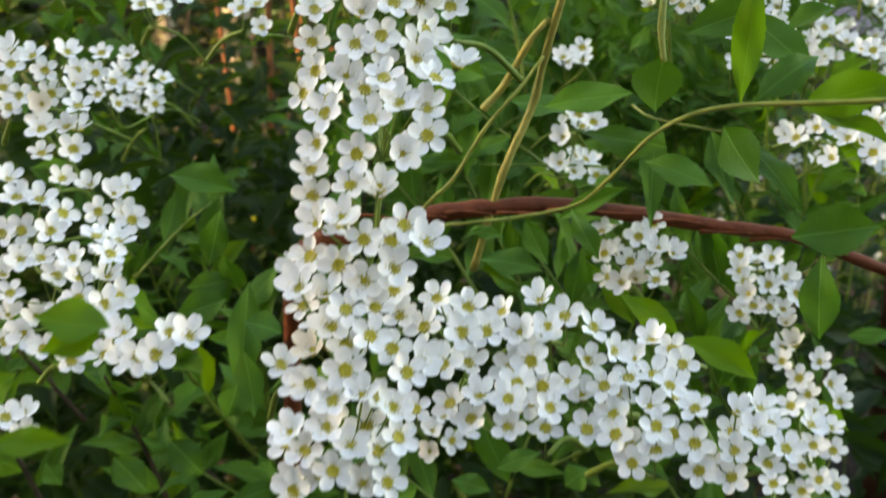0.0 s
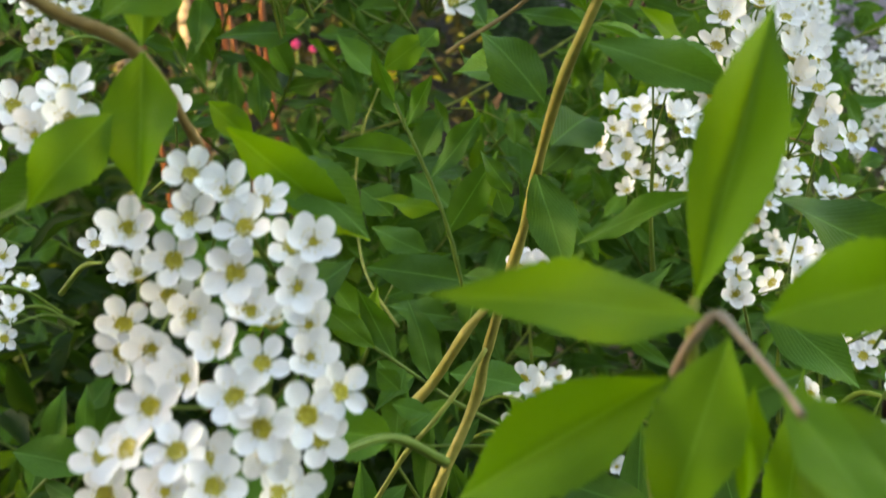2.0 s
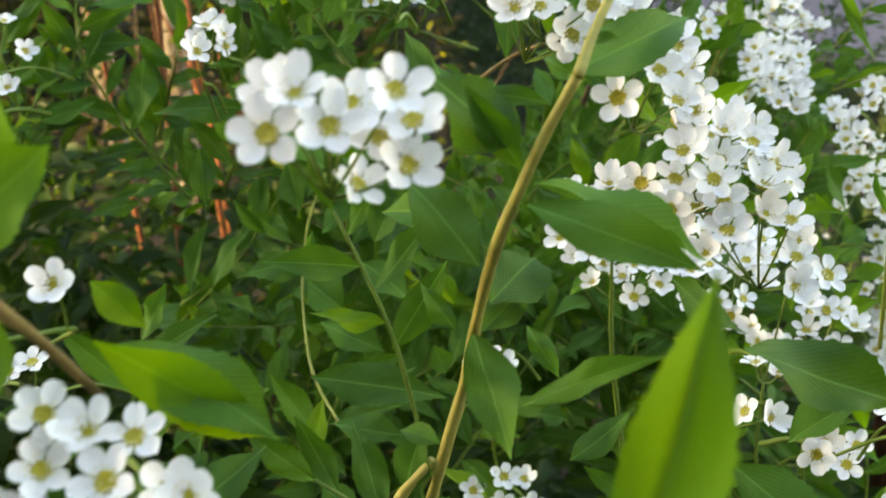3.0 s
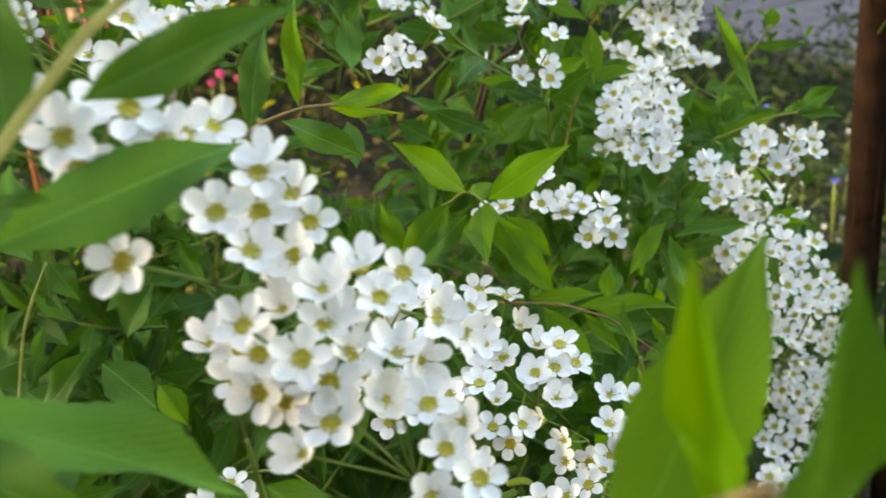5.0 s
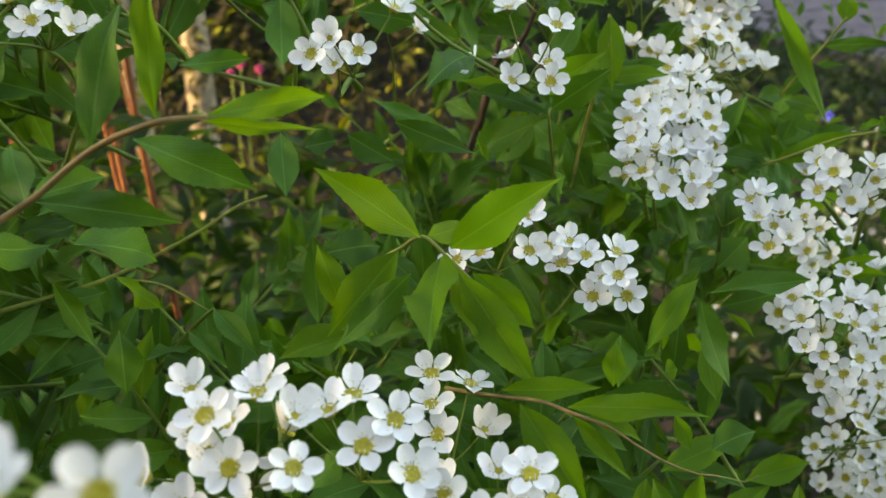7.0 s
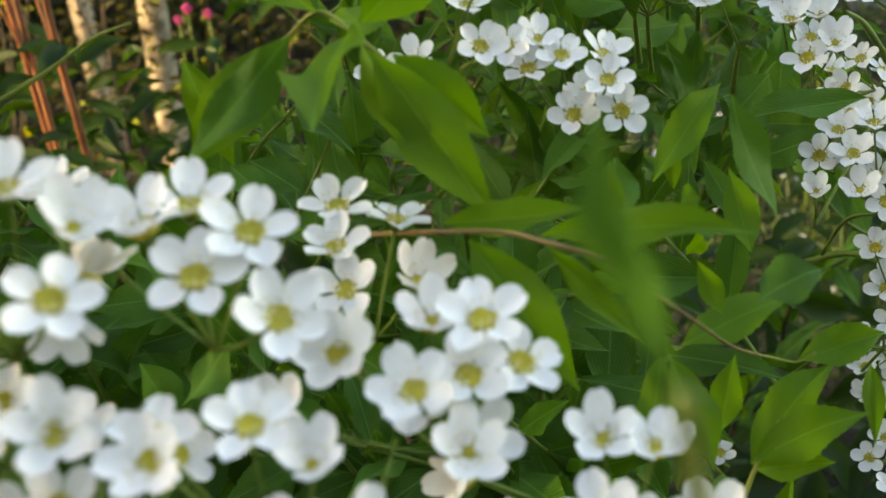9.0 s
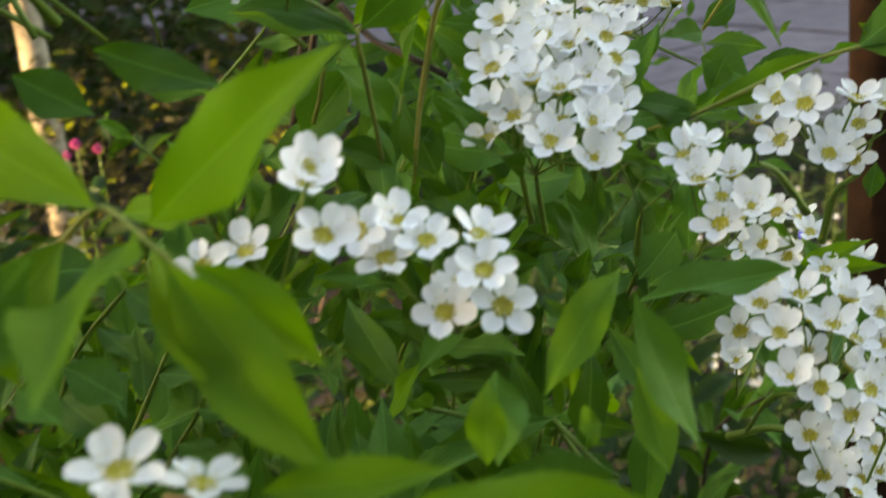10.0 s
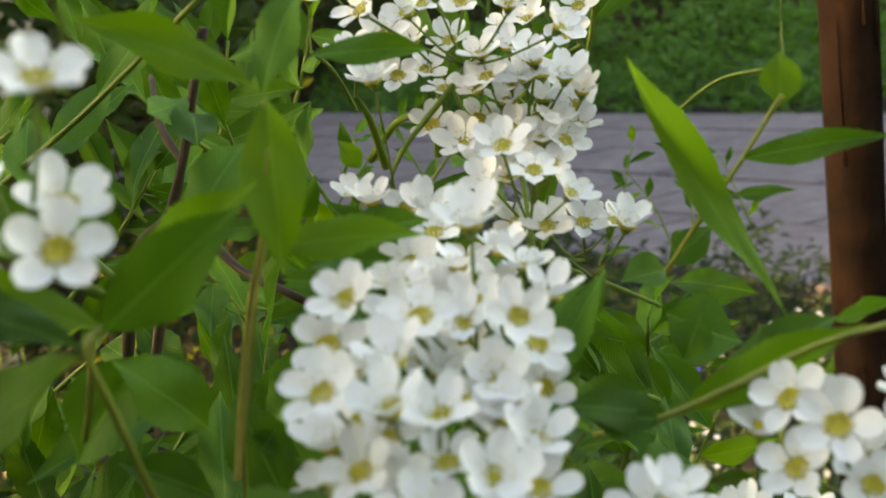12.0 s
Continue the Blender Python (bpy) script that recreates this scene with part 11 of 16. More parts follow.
spray(((-0.022, 0.450, 0.651), (-0.012, 0.452, 0.676), (0.002, 0.458, 0.698)), (0.25, -0.60, 0.76), (-20, 450, 656, -31, 460, 670, 7.1, 0), (-18, 450, 662, 1, 450, 665, 6.9, 0), (-16, 451, 667, -23, 456, 679, 4.3, 0), (-14, 451, 673, 8, 449, 676, 6.3, 0), (-11, 452, 678, -19, 454, 696, 7.4, 0), (-8, 453, 683, 12, 451, 689, 7.6, 0), (-5, 455, 688, -8, 458, 707, 6.5, 0), (-1, 456, 693, 17, 451, 697, 7.3, 0), (2, 458, 698, 9, 461, 715, 6.0, 0))
spray(((0.060, 0.518, 0.758), (0.046, 0.505, 0.773), (0.035, 0.498, 0.788)), (-0.31, -0.69, 0.66), (53, 512, 764, 53, 511, 781, 6.2, 0), (42, 502, 778, 41, 500, 792, 5.3, 0), (39, 501, 781, 27, 492, 774, 5.1, 1), (37, 499, 785, 37, 500, 802, 5.9, 0), (35, 498, 788, 29, 494, 801, 5.0, 1))
spray(((-0.017, 0.499, 0.666), (-0.030, 0.477, 0.674), (-0.046, 0.459, 0.684)), (0.15, -0.48, 0.87), (-20, 495, 668, -16, 480, 663, 5.2, 0), (-22, 489, 669, -37, 493, 675, 5.8, 0), (-25, 484, 671, -23, 463, 668, 7.3, 0), (-28, 480, 673, -43, 481, 680, 4.6, 0), (-31, 475, 675, -27, 459, 675, 5.5, 0), (-35, 471, 677, -52, 470, 684, 6.1, 1), (-38, 467, 679, -38, 454, 677, 3.8, 0), (-42, 463, 682, -58, 466, 687, 5.9, 0), (-46, 459, 684, -55, 451, 689, 4.5, 1))
spray(((0.092, 0.454, 0.677), (0.105, 0.450, 0.692), (0.112, 0.442, 0.704)), (0.02, -0.60, 0.80), (95, 454, 680, 98, 457, 701, 7.5, 0), (98, 453, 683, 109, 433, 685, 7.6, 1), (104, 451, 690, 113, 437, 690, 5.5, 0), (106, 449, 694, 108, 461, 712, 7.4, 0), (109, 447, 697, 120, 434, 698, 5.9, 0), (112, 442, 704, 122, 426, 705, 6.4, 0))
spray(((0.018, 0.452, 0.663), (0.005, 0.443, 0.677), (-0.005, 0.439, 0.688)), (0.14, -0.73, 0.67), (15, 450, 666, 5, 435, 667, 5.9, 0), (12, 447, 669, 9, 450, 685, 5.7, 0), (9, 445, 672, -0, 430, 669, 5.3, 0), (6, 443, 675, 6, 447, 690, 4.9, 0), (4, 442, 678, -10, 427, 673, 7.9, 0), (1, 441, 681, 0, 445, 697, 5.8, 0), (-1, 440, 683, -7, 429, 682, 4.2, 0), (-3, 439, 686, -4, 443, 697, 3.9, 0), (-5, 439, 688, -14, 432, 695, 4.5, 0))
spray(((0.231, 0.553, 0.751), (0.228, 0.531, 0.765), (0.222, 0.510, 0.777)), (-0.20, -0.57, 0.80), (230, 538, 760, 246, 524, 769, 8.3, 0), (228, 529, 766, 238, 512, 777, 8.0, 0), (225, 519, 772, 241, 508, 777, 7.7, 0), (224, 515, 774, 210, 507, 777, 5.3, 0), (222, 510, 777, 219, 501, 783, 4.3, 0))
spray(((-0.010, 0.491, 0.663), (0.005, 0.488, 0.683), (0.024, 0.486, 0.706)), (-0.03, -0.60, 0.80), (-7, 490, 667, -7, 500, 679, 5.4, 0), (-4, 490, 671, 11, 480, 665, 5.6, 0), (-0, 489, 676, 2, 502, 692, 7.4, 0), (3, 488, 680, 20, 474, 688, 6.5, 0), (7, 488, 685, 8, 492, 701, 5.6, 0), (11, 487, 690, 29, 478, 691, 6.3, 0), (15, 487, 695, 14, 495, 712, 6.4, 0), (20, 486, 701, 31, 479, 700, 4.8, 1), (24, 486, 706, 33, 484, 715, 4.4, 0))
spray(((0.122, 0.426, 0.663), (0.102, 0.428, 0.680), (0.080, 0.426, 0.692)), (-0.06, -0.47, 0.88), (118, 427, 667, 105, 417, 668, 5.5, 0), (114, 427, 671, 108, 436, 683, 5.9, 0), (109, 428, 675, 100, 417, 674, 4.2, 0), (105, 428, 678, 97, 439, 694, 7.4, 0), (100, 428, 681, 84, 419, 681, 5.7, 0), (95, 428, 684, 90, 438, 699, 5.9, 0), (90, 428, 687, 81, 420, 686, 4.6, 1), (85, 427, 689, 81, 440, 696, 4.9, 1), (80, 426, 692, 72, 428, 699, 4.1, 0))
spray(((0.004, 0.456, 0.747), (-0.012, 0.454, 0.763), (-0.029, 0.456, 0.773)), (0.06, -0.57, 0.82), (1, 456, 750, -14, 445, 752, 6.5, 0), (-3, 455, 754, -6, 468, 765, 5.9, 0), (-6, 454, 758, -18, 443, 760, 6.0, 0), (-10, 454, 761, -13, 460, 773, 4.7, 0), (-14, 454, 764, -27, 441, 766, 5.5, 0), (-17, 454, 767, -22, 461, 784, 5.6, 0), (-21, 454, 769, -34, 445, 771, 5.5, 0), (-25, 455, 771, -27, 469, 781, 5.5, 0), (-29, 456, 773, -39, 455, 781, 4.4, 1))
spray(((0.064, 0.493, 0.761), (0.055, 0.496, 0.782), (0.043, 0.494, 0.801)), (0.20, -0.40, 0.89), (60, 495, 770, 62, 509, 781, 5.1, 0), (56, 496, 780, 58, 505, 790, 4.5, 0), (54, 496, 784, 38, 484, 795, 7.2, 0), (52, 496, 789, 56, 506, 804, 6.1, 0), (49, 495, 793, 37, 482, 798, 5.8, 0), (46, 495, 797, 48, 505, 811, 5.3, 0), (43, 494, 801, 35, 495, 819, 5.6, 1))
spray(((-0.017, 0.525, 0.763), (-0.014, 0.501, 0.774), (-0.013, 0.475, 0.786)), (0.23, -0.67, 0.70), (-16, 520, 765, -3, 505, 764, 7.5, 0), (-16, 515, 767, -26, 499, 781, 6.9, 0), (-15, 509, 770, -1, 499, 765, 5.7, 0), (-14, 504, 772, -23, 493, 781, 5.1, 0), (-14, 498, 775, -0, 484, 775, 6.3, 1), (-13, 492, 777, -27, 481, 789, 7.5, 1), (-13, 487, 780, 1, 474, 778, 7.1, 0), (-13, 481, 783, -20, 472, 790, 3.8, 0), (-13, 475, 786, -9, 461, 790, 4.9, 0))
spray(((0.026, 0.504, 0.632), (0.042, 0.503, 0.648), (0.056, 0.502, 0.664)), (-0.03, -0.47, 0.88), (30, 504, 635, 32, 516, 652, 7.2, 0), (33, 504, 639, 49, 490, 644, 6.2, 0), (37, 504, 642, 40, 513, 660, 6.3, 0), (40, 503, 646, 55, 488, 643, 6.9, 0), (44, 503, 650, 43, 515, 660, 5.5, 0), (47, 503, 653, 57, 491, 656, 5.4, 0), (50, 502, 657, 53, 511, 669, 4.4, 0), (53, 502, 661, 66, 491, 663, 5.5, 0), (56, 502, 664, 64, 501, 672, 4.0, 1))
spray(((0.132, 0.463, 0.666), (0.119, 0.469, 0.681), (0.101, 0.471, 0.694)), (0.13, -0.31, 0.94), (130, 465, 670, 117, 458, 670, 5.5, 0), (128, 466, 673, 124, 477, 684, 5.6, 0), (124, 467, 676, 108, 458, 687, 7.1, 0), (121, 468, 680, 117, 478, 691, 4.6, 0), (118, 469, 683, 106, 457, 685, 5.4, 0), (114, 470, 686, 110, 486, 697, 7.0, 0), (110, 470, 689, 97, 457, 691, 5.8, 0), (105, 471, 691, 103, 483, 697, 4.3, 0), (101, 471, 694, 91, 473, 703, 4.9, 0))
spray(((0.081, 0.541, 0.616), (0.094, 0.522, 0.632), (0.102, 0.501, 0.644)), (-0.16, -0.55, 0.82), (84, 537, 619, 93, 532, 633, 5.7, 0), (87, 533, 623, 86, 515, 621, 6.3, 0), (90, 529, 627, 102, 525, 641, 5.6, 0), (92, 525, 630, 88, 510, 628, 5.7, 0), (95, 520, 633, 105, 521, 644, 4.3, 0), (97, 516, 636, 93, 499, 632, 5.1, 1), (99, 511, 639, 110, 514, 648, 4.6, 0), (100, 506, 642, 97, 493, 636, 4.1, 0), (102, 501, 644, 109, 490, 654, 5.9, 1))
spray(((0.008, 0.521, 0.705), (-0.006, 0.503, 0.722), (-0.019, 0.486, 0.742)), (-0.06, -0.64, 0.77), (5, 517, 708, 2, 503, 707, 4.4, 0), (-2, 510, 716, -4, 494, 709, 6.4, 0), (-5, 506, 720, -11, 512, 731, 4.3, 0), (-8, 502, 724, -13, 482, 720, 6.6, 0), (-11, 498, 728, -17, 502, 740, 4.4, 0), (-13, 494, 733, -17, 478, 728, 6.0, 0), (-16, 490, 737, -23, 492, 749, 4.5, 1), (-19, 486, 742, -25, 478, 752, 5.1, 0))
spray(((0.109, 0.481, 0.760), (0.088, 0.467, 0.778), (0.073, 0.459, 0.802)), (0.07, -0.40, 0.91), (95, 471, 771, 87, 449, 770, 8.0, 0), (79, 462, 791, 73, 444, 796, 6.9, 1), (76, 460, 796, 68, 470, 809, 5.3, 0), (73, 459, 802, 64, 452, 811, 4.7, 0))
spray(((0.226, 0.545, 0.659), (0.207, 0.536, 0.679), (0.189, 0.528, 0.694)), (-0.02, -0.71, 0.71), (222, 543, 663, 209, 527, 661, 7.8, 0), (214, 539, 672, 195, 525, 666, 8.6, 0), (209, 537, 676, 208, 547, 689, 6.2, 0), (205, 535, 680, 195, 521, 679, 5.7, 0), (201, 533, 684, 199, 546, 698, 5.8, 0), (197, 531, 688, 188, 518, 689, 4.7, 0), (193, 529, 691, 188, 536, 707, 5.7, 0), (189, 528, 694, 177, 521, 702, 5.2, 1))
spray(((0.129, 0.486, 0.666), (0.129, 0.472, 0.690), (0.130, 0.465, 0.702)), (-0.38, -0.59, 0.72), (129, 483, 671, 125, 494, 684, 5.6, 0), (129, 480, 676, 136, 462, 676, 6.0, 0), (129, 477, 682, 123, 478, 700, 5.5, 0), (129, 474, 687, 134, 453, 689, 7.5, 0), (129, 471, 692, 124, 479, 704, 5.8, 0), (129, 468, 697, 132, 454, 698, 5.4, 1), (130, 465, 702, 127, 469, 713, 3.7, 0))
spray(((0.143, 0.548, 0.653), (0.145, 0.542, 0.668), (0.146, 0.538, 0.687)), (0.09, -0.35, 0.93), (144, 547, 656, 135, 542, 669, 6.1, 0), (144, 544, 662, 132, 540, 671, 5.2, 0), (145, 543, 666, 165, 540, 676, 7.8, 0), (145, 542, 669, 126, 537, 679, 6.8, 0), (145, 541, 673, 160, 539, 679, 4.9, 0), (146, 539, 678, 133, 537, 682, 4.7, 1), (146, 539, 682, 162, 536, 691, 7.1, 1), (146, 538, 687, 151, 532, 705, 6.4, 0))
spray(((0.053, 0.508, 0.756), (0.056, 0.500, 0.775), (0.054, 0.498, 0.793)), (0.15, -0.42, 0.89), (55, 504, 764, 68, 511, 773, 4.9, 0), (55, 502, 769, 44, 488, 783, 7.9, 1), (56, 501, 773, 64, 502, 787, 5.2, 0), (56, 500, 777, 42, 487, 783, 6.0, 0), (56, 499, 781, 64, 503, 791, 4.8, 0), (55, 498, 785, 45, 487, 791, 5.3, 0), (55, 498, 789, 67, 503, 802, 6.2, 1), (54, 498, 793, 54, 494, 809, 4.8, 1))
spray(((0.101, 0.538, 0.749), (0.086, 0.540, 0.765), (0.066, 0.543, 0.781)), (0.26, -0.48, 0.84), (96, 539, 755, 93, 551, 766, 6.1, 0), (92, 539, 759, 75, 528, 767, 6.4, 0), (89, 540, 763, 87, 558, 773, 6.9, 0), (85, 541, 766, 72, 532, 765, 4.9, 0), (80, 541, 770, 78, 557, 779, 5.6, 0), (76, 542, 774, 61, 529, 777, 5.9, 0), (71, 542, 777, 69, 553, 789, 4.5, 1), (66, 543, 781, 55, 547, 794, 5.3, 0))
spray(((-0.013, 0.477, 0.636), (-0.009, 0.483, 0.659), (-0.009, 0.486, 0.676)), (0.40, -0.30, 0.86), (-12, 479, 641, -28, 474, 657, 8.7, 0), (-11, 480, 646, 5, 495, 653, 6.7, 0), (-10, 481, 652, -22, 477, 667, 7.2, 0), (-9, 482, 656, 7, 495, 663, 6.9, 1), (-9, 483, 661, -26, 479, 669, 7.0, 0), (-8, 484, 665, 1, 493, 666, 3.9, 0), (-8, 485, 669, -22, 481, 679, 5.6, 0), (-9, 485, 673, 2, 495, 675, 5.1, 1), (-9, 486, 676, -4, 491, 692, 5.8, 1))
spray(((0.112, 0.450, 0.670), (0.126, 0.447, 0.684), (0.131, 0.447, 0.689)), (-0.20, -0.39, 0.90), (114, 449, 673, 123, 463, 686, 6.2, 0), (117, 449, 676, 128, 431, 680, 7.6, 0), (121, 448, 680, 124, 462, 697, 8.5, 0), (124, 448, 683, 138, 433, 681, 6.2, 0), (127, 447, 686, 131, 460, 693, 4.3, 0), (131, 447, 689, 146, 433, 691, 6.4, 0))
spray(((0.188, 0.576, 0.705), (0.180, 0.566, 0.713), (0.167, 0.551, 0.720)), (-0.15, -0.78, 0.61), (187, 574, 707, 181, 557, 703, 5.3, 0), (185, 572, 709, 178, 570, 721, 4.8, 0), (184, 570, 711, 179, 552, 700, 6.2, 0), (181, 567, 712, 170, 568, 732, 6.7, 0), (179, 564, 714, 176, 551, 704, 4.9, 0), (176, 561, 716, 166, 555, 730, 6.7, 0), (174, 558, 717, 170, 547, 714, 3.9, 0), (171, 554, 719, 163, 561, 731, 4.7, 1), (167, 551, 720, 158, 537, 726, 5.0, 1))
spray(((0.067, 0.508, 0.681), (0.077, 0.503, 0.696), (0.082, 0.498, 0.709)), (-0.22, -0.59, 0.77), (69, 507, 684, 69, 522, 702, 8.4, 0), (71, 506, 687, 86, 488, 687, 7.9, 0), (74, 505, 691, 72, 514, 705, 4.9, 0), (76, 504, 694, 85, 490, 698, 5.3, 0), (77, 502, 698, 74, 514, 715, 7.4, 0), (79, 501, 701, 88, 489, 704, 4.3, 0), (81, 499, 705, 81, 501, 724, 6.5, 0), (82, 498, 709, 91, 485, 712, 5.2, 0))
spray(((0.105, 0.552, 0.705), (0.114, 0.547, 0.720), (0.118, 0.543, 0.737)), (-0.07, -0.48, 0.87), (107, 551, 708, 107, 555, 726, 6.4, 0), (109, 550, 711, 123, 531, 716, 8.1, 0), (111, 549, 715, 111, 555, 737, 7.9, 0), (113, 548, 718, 121, 536, 722, 5.0, 0), (115, 547, 722, 113, 558, 734, 4.9, 0), (116, 546, 726, 128, 532, 732, 5.9, 0), (117, 545, 729, 116, 555, 739, 5.1, 0), (118, 544, 733, 125, 535, 734, 3.5, 0), (118, 543, 737, 123, 541, 753, 5.7, 0))
spray(((0.146, 0.515, 0.651), (0.131, 0.502, 0.663), (0.120, 0.493, 0.676)), (-0.24, -0.68, 0.69), (143, 512, 654, 133, 497, 654, 6.3, 0), (139, 509, 656, 131, 512, 678, 6.7, 1), (135, 506, 659, 129, 493, 655, 5.5, 0), (132, 504, 662, 127, 505, 677, 4.6, 0), (129, 501, 665, 121, 486, 660, 6.5, 1), (127, 499, 667, 118, 503, 684, 7.0, 0), (124, 497, 670, 120, 485, 667, 4.4, 0), (122, 495, 673, 114, 493, 691, 6.9, 0), (120, 493, 676, 113, 488, 685, 3.5, 0))
spray(((0.083, 0.550, 0.764), (0.099, 0.540, 0.774), (0.119, 0.525, 0.788)), (-0.10, -0.54, 0.83), (86, 549, 766, 102, 560, 776, 8.1, 0), (93, 544, 770, 102, 553, 779, 5.8, 0), (101, 539, 776, 113, 538, 792, 7.0, 0), (119, 525, 788, 130, 519, 796, 5.3, 1))
spray(((0.113, 0.505, 0.639), (0.115, 0.500, 0.669), (0.115, 0.494, 0.690)), (-0.04, -0.60, 0.80), (114, 504, 645, 102, 502, 656, 5.5, 0), (114, 503, 652, 136, 500, 658, 8.3, 0), (115, 502, 659, 102, 503, 668, 5.0, 0), (115, 501, 666, 129, 494, 675, 6.3, 0), (115, 499, 672, 105, 497, 683, 4.7, 0), (115, 498, 678, 129, 495, 687, 6.0, 0), (115, 496, 684, 106, 493, 692, 3.7, 1), (115, 494, 690, 130, 492, 693, 4.9, 0))
spray(((-0.019, 0.540, 0.765), (-0.012, 0.528, 0.775), (-0.007, 0.515, 0.787)), (0.09, -0.51, 0.86), (-17, 538, 767, 3, 535, 780, 8.8, 0), (-16, 535, 769, -24, 517, 774, 6.8, 0), (-14, 532, 771, 4, 532, 781, 6.8, 0), (-13, 529, 774, -19, 517, 775, 4.5, 0), (-11, 526, 776, 2, 528, 784, 4.2, 0), (-10, 524, 779, -19, 505, 784, 7.7, 0), (-9, 521, 782, 1, 520, 788, 4.1, 0), (-8, 518, 784, -13, 506, 784, 4.4, 0), (-7, 515, 787, -2, 502, 798, 5.9, 0))
spray(((0.066, 0.532, 0.755), (0.053, 0.516, 0.774), (0.042, 0.497, 0.797)), (-0.04, -0.85, 0.52), (55, 519, 772, 59, 515, 794, 6.6, 0), (50, 510, 781, 52, 510, 798, 5.0, 0), (47, 506, 786, 36, 496, 782, 5.0, 0), (45, 502, 791, 48, 496, 809, 6.1, 1), (42, 497, 797, 36, 487, 811, 5.6, 0))
spray(((-0.010, 0.481, 0.718), (0.006, 0.469, 0.736), (0.016, 0.457, 0.749)), (0.33, -0.37, 0.87), (-7, 479, 721, 9, 480, 730, 6.6, 0), (-3, 476, 725, -8, 454, 725, 7.5, 0), (4, 470, 733, -1, 455, 735, 5.6, 1), (11, 464, 741, 6, 446, 743, 6.9, 0), (16, 457, 749, 11, 446, 750, 4.6, 1))
spray(((0.135, 0.487, 0.641), (0.112, 0.481, 0.658), (0.092, 0.475, 0.676)), (-0.33, -0.22, 0.92), (130, 486, 645, 127, 471, 642, 5.3, 0), (125, 484, 649, 111, 499, 660, 6.7, 1), (120, 483, 652, 112, 462, 654, 8.0, 0), (115, 482, 656, 105, 496, 661, 6.1, 0), (110, 480, 660, 104, 460, 658, 6.8, 0), (105, 479, 664, 97, 486, 671, 3.8, 0), (101, 478, 668, 96, 464, 671, 4.8, 0), (96, 476, 672, 85, 484, 680, 5.6, 0), (92, 475, 676, 78, 468, 687, 5.6, 0))
spray(((0.024, 0.458, 0.708), (0.039, 0.445, 0.726), (0.044, 0.441, 0.731)), (0.26, -0.70, 0.67), (27, 455, 712, 29, 458, 727, 5.2, 0), (30, 452, 716, 42, 436, 714, 7.7, 0), (37, 446, 724, 46, 437, 720, 4.3, 0), (44, 441, 731, 54, 431, 725, 4.6, 0))
spray(((0.045, 0.514, 0.642), (0.040, 0.510, 0.661), (0.032, 0.512, 0.677)), (-0.02, -0.44, 0.90), (44, 513, 646, 31, 504, 646, 5.2, 0), (43, 512, 650, 54, 524, 668, 8.0, 0), (42, 511, 654, 25, 501, 659, 6.9, 0), (40, 510, 658, 44, 515, 673, 5.2, 0), (39, 510, 662, 23, 502, 664, 5.4, 0), (38, 510, 666, 44, 518, 683, 6.4, 0), (36, 510, 670, 22, 500, 681, 6.6, 0), (34, 511, 674, 43, 520, 686, 5.9, 1), (32, 512, 677, 30, 513, 690, 5.0, 0))
spray(((0.152, 0.526, 0.682), (0.165, 0.520, 0.704), (0.167, 0.519, 0.706)), (-0.10, -0.62, 0.78), (154, 524, 687, 156, 535, 703, 6.9, 0), (157, 523, 692, 169, 511, 694, 6.3, 0), (160, 521, 696, 162, 536, 715, 8.1, 0), (163, 520, 701, 178, 507, 703, 6.1, 0), (167, 519, 706, 170, 526, 722, 6.0, 0))
spray(((-0.015, 0.471, 0.696), (-0.017, 0.462, 0.710), (-0.024, 0.450, 0.722)), (-0.03, -0.74, 0.67), (-15, 469, 699, -29, 450, 692, 7.4, 0), (-15, 468, 702, -12, 464, 718, 5.1, 0), (-16, 465, 705, -29, 447, 701, 8.0, 1), (-17, 463, 708, -13, 463, 725, 4.7, 0), (-18, 461, 711, -29, 443, 711, 6.2, 0), (-19, 458, 714, -14, 458, 730, 5.2, 1), (-20, 456, 717, -32, 442, 715, 6.1, 0), (-22, 453, 720, -20, 450, 732, 4.7, 1), (-24, 450, 722, -27, 442, 730, 4.2, 0))
spray(((0.132, 0.504, 0.681), (0.126, 0.487, 0.692), (0.115, 0.470, 0.705)), (-0.34, -0.28, 0.90), (131, 501, 683, 141, 487, 690, 5.4, 1), (130, 497, 685, 112, 491, 688, 6.0, 0), (128, 493, 687, 136, 480, 696, 5.1, 0), (127, 489, 690, 109, 484, 689, 6.9, 0), (125, 485, 693, 132, 468, 705, 6.6, 0), (123, 481, 696, 109, 478, 698, 4.9, 0), (120, 477, 699, 130, 466, 706, 5.9, 0), (118, 474, 702, 102, 470, 698, 4.6, 0), (115, 470, 705, 112, 461, 711, 3.6, 0))
spray(((0.121, 0.508, 0.622), (0.120, 0.490, 0.643), (0.118, 0.478, 0.664)), (-0.16, -0.59, 0.79), (121, 504, 626, 116, 514, 647, 8.2, 0), (121, 500, 630, 123, 484, 623, 5.9, 0), (120, 496, 635, 117, 497, 655, 7.6, 0), (120, 492, 640, 123, 470, 637, 7.7, 0), (120, 489, 645, 117, 493, 658, 5.4, 0), (119, 486, 650, 122, 468, 646, 7.0, 0), (119, 483, 654, 115, 486, 673, 6.5, 0), (118, 480, 659, 120, 461, 657, 6.9, 0), (118, 478, 664, 117, 469, 674, 3.7, 0))
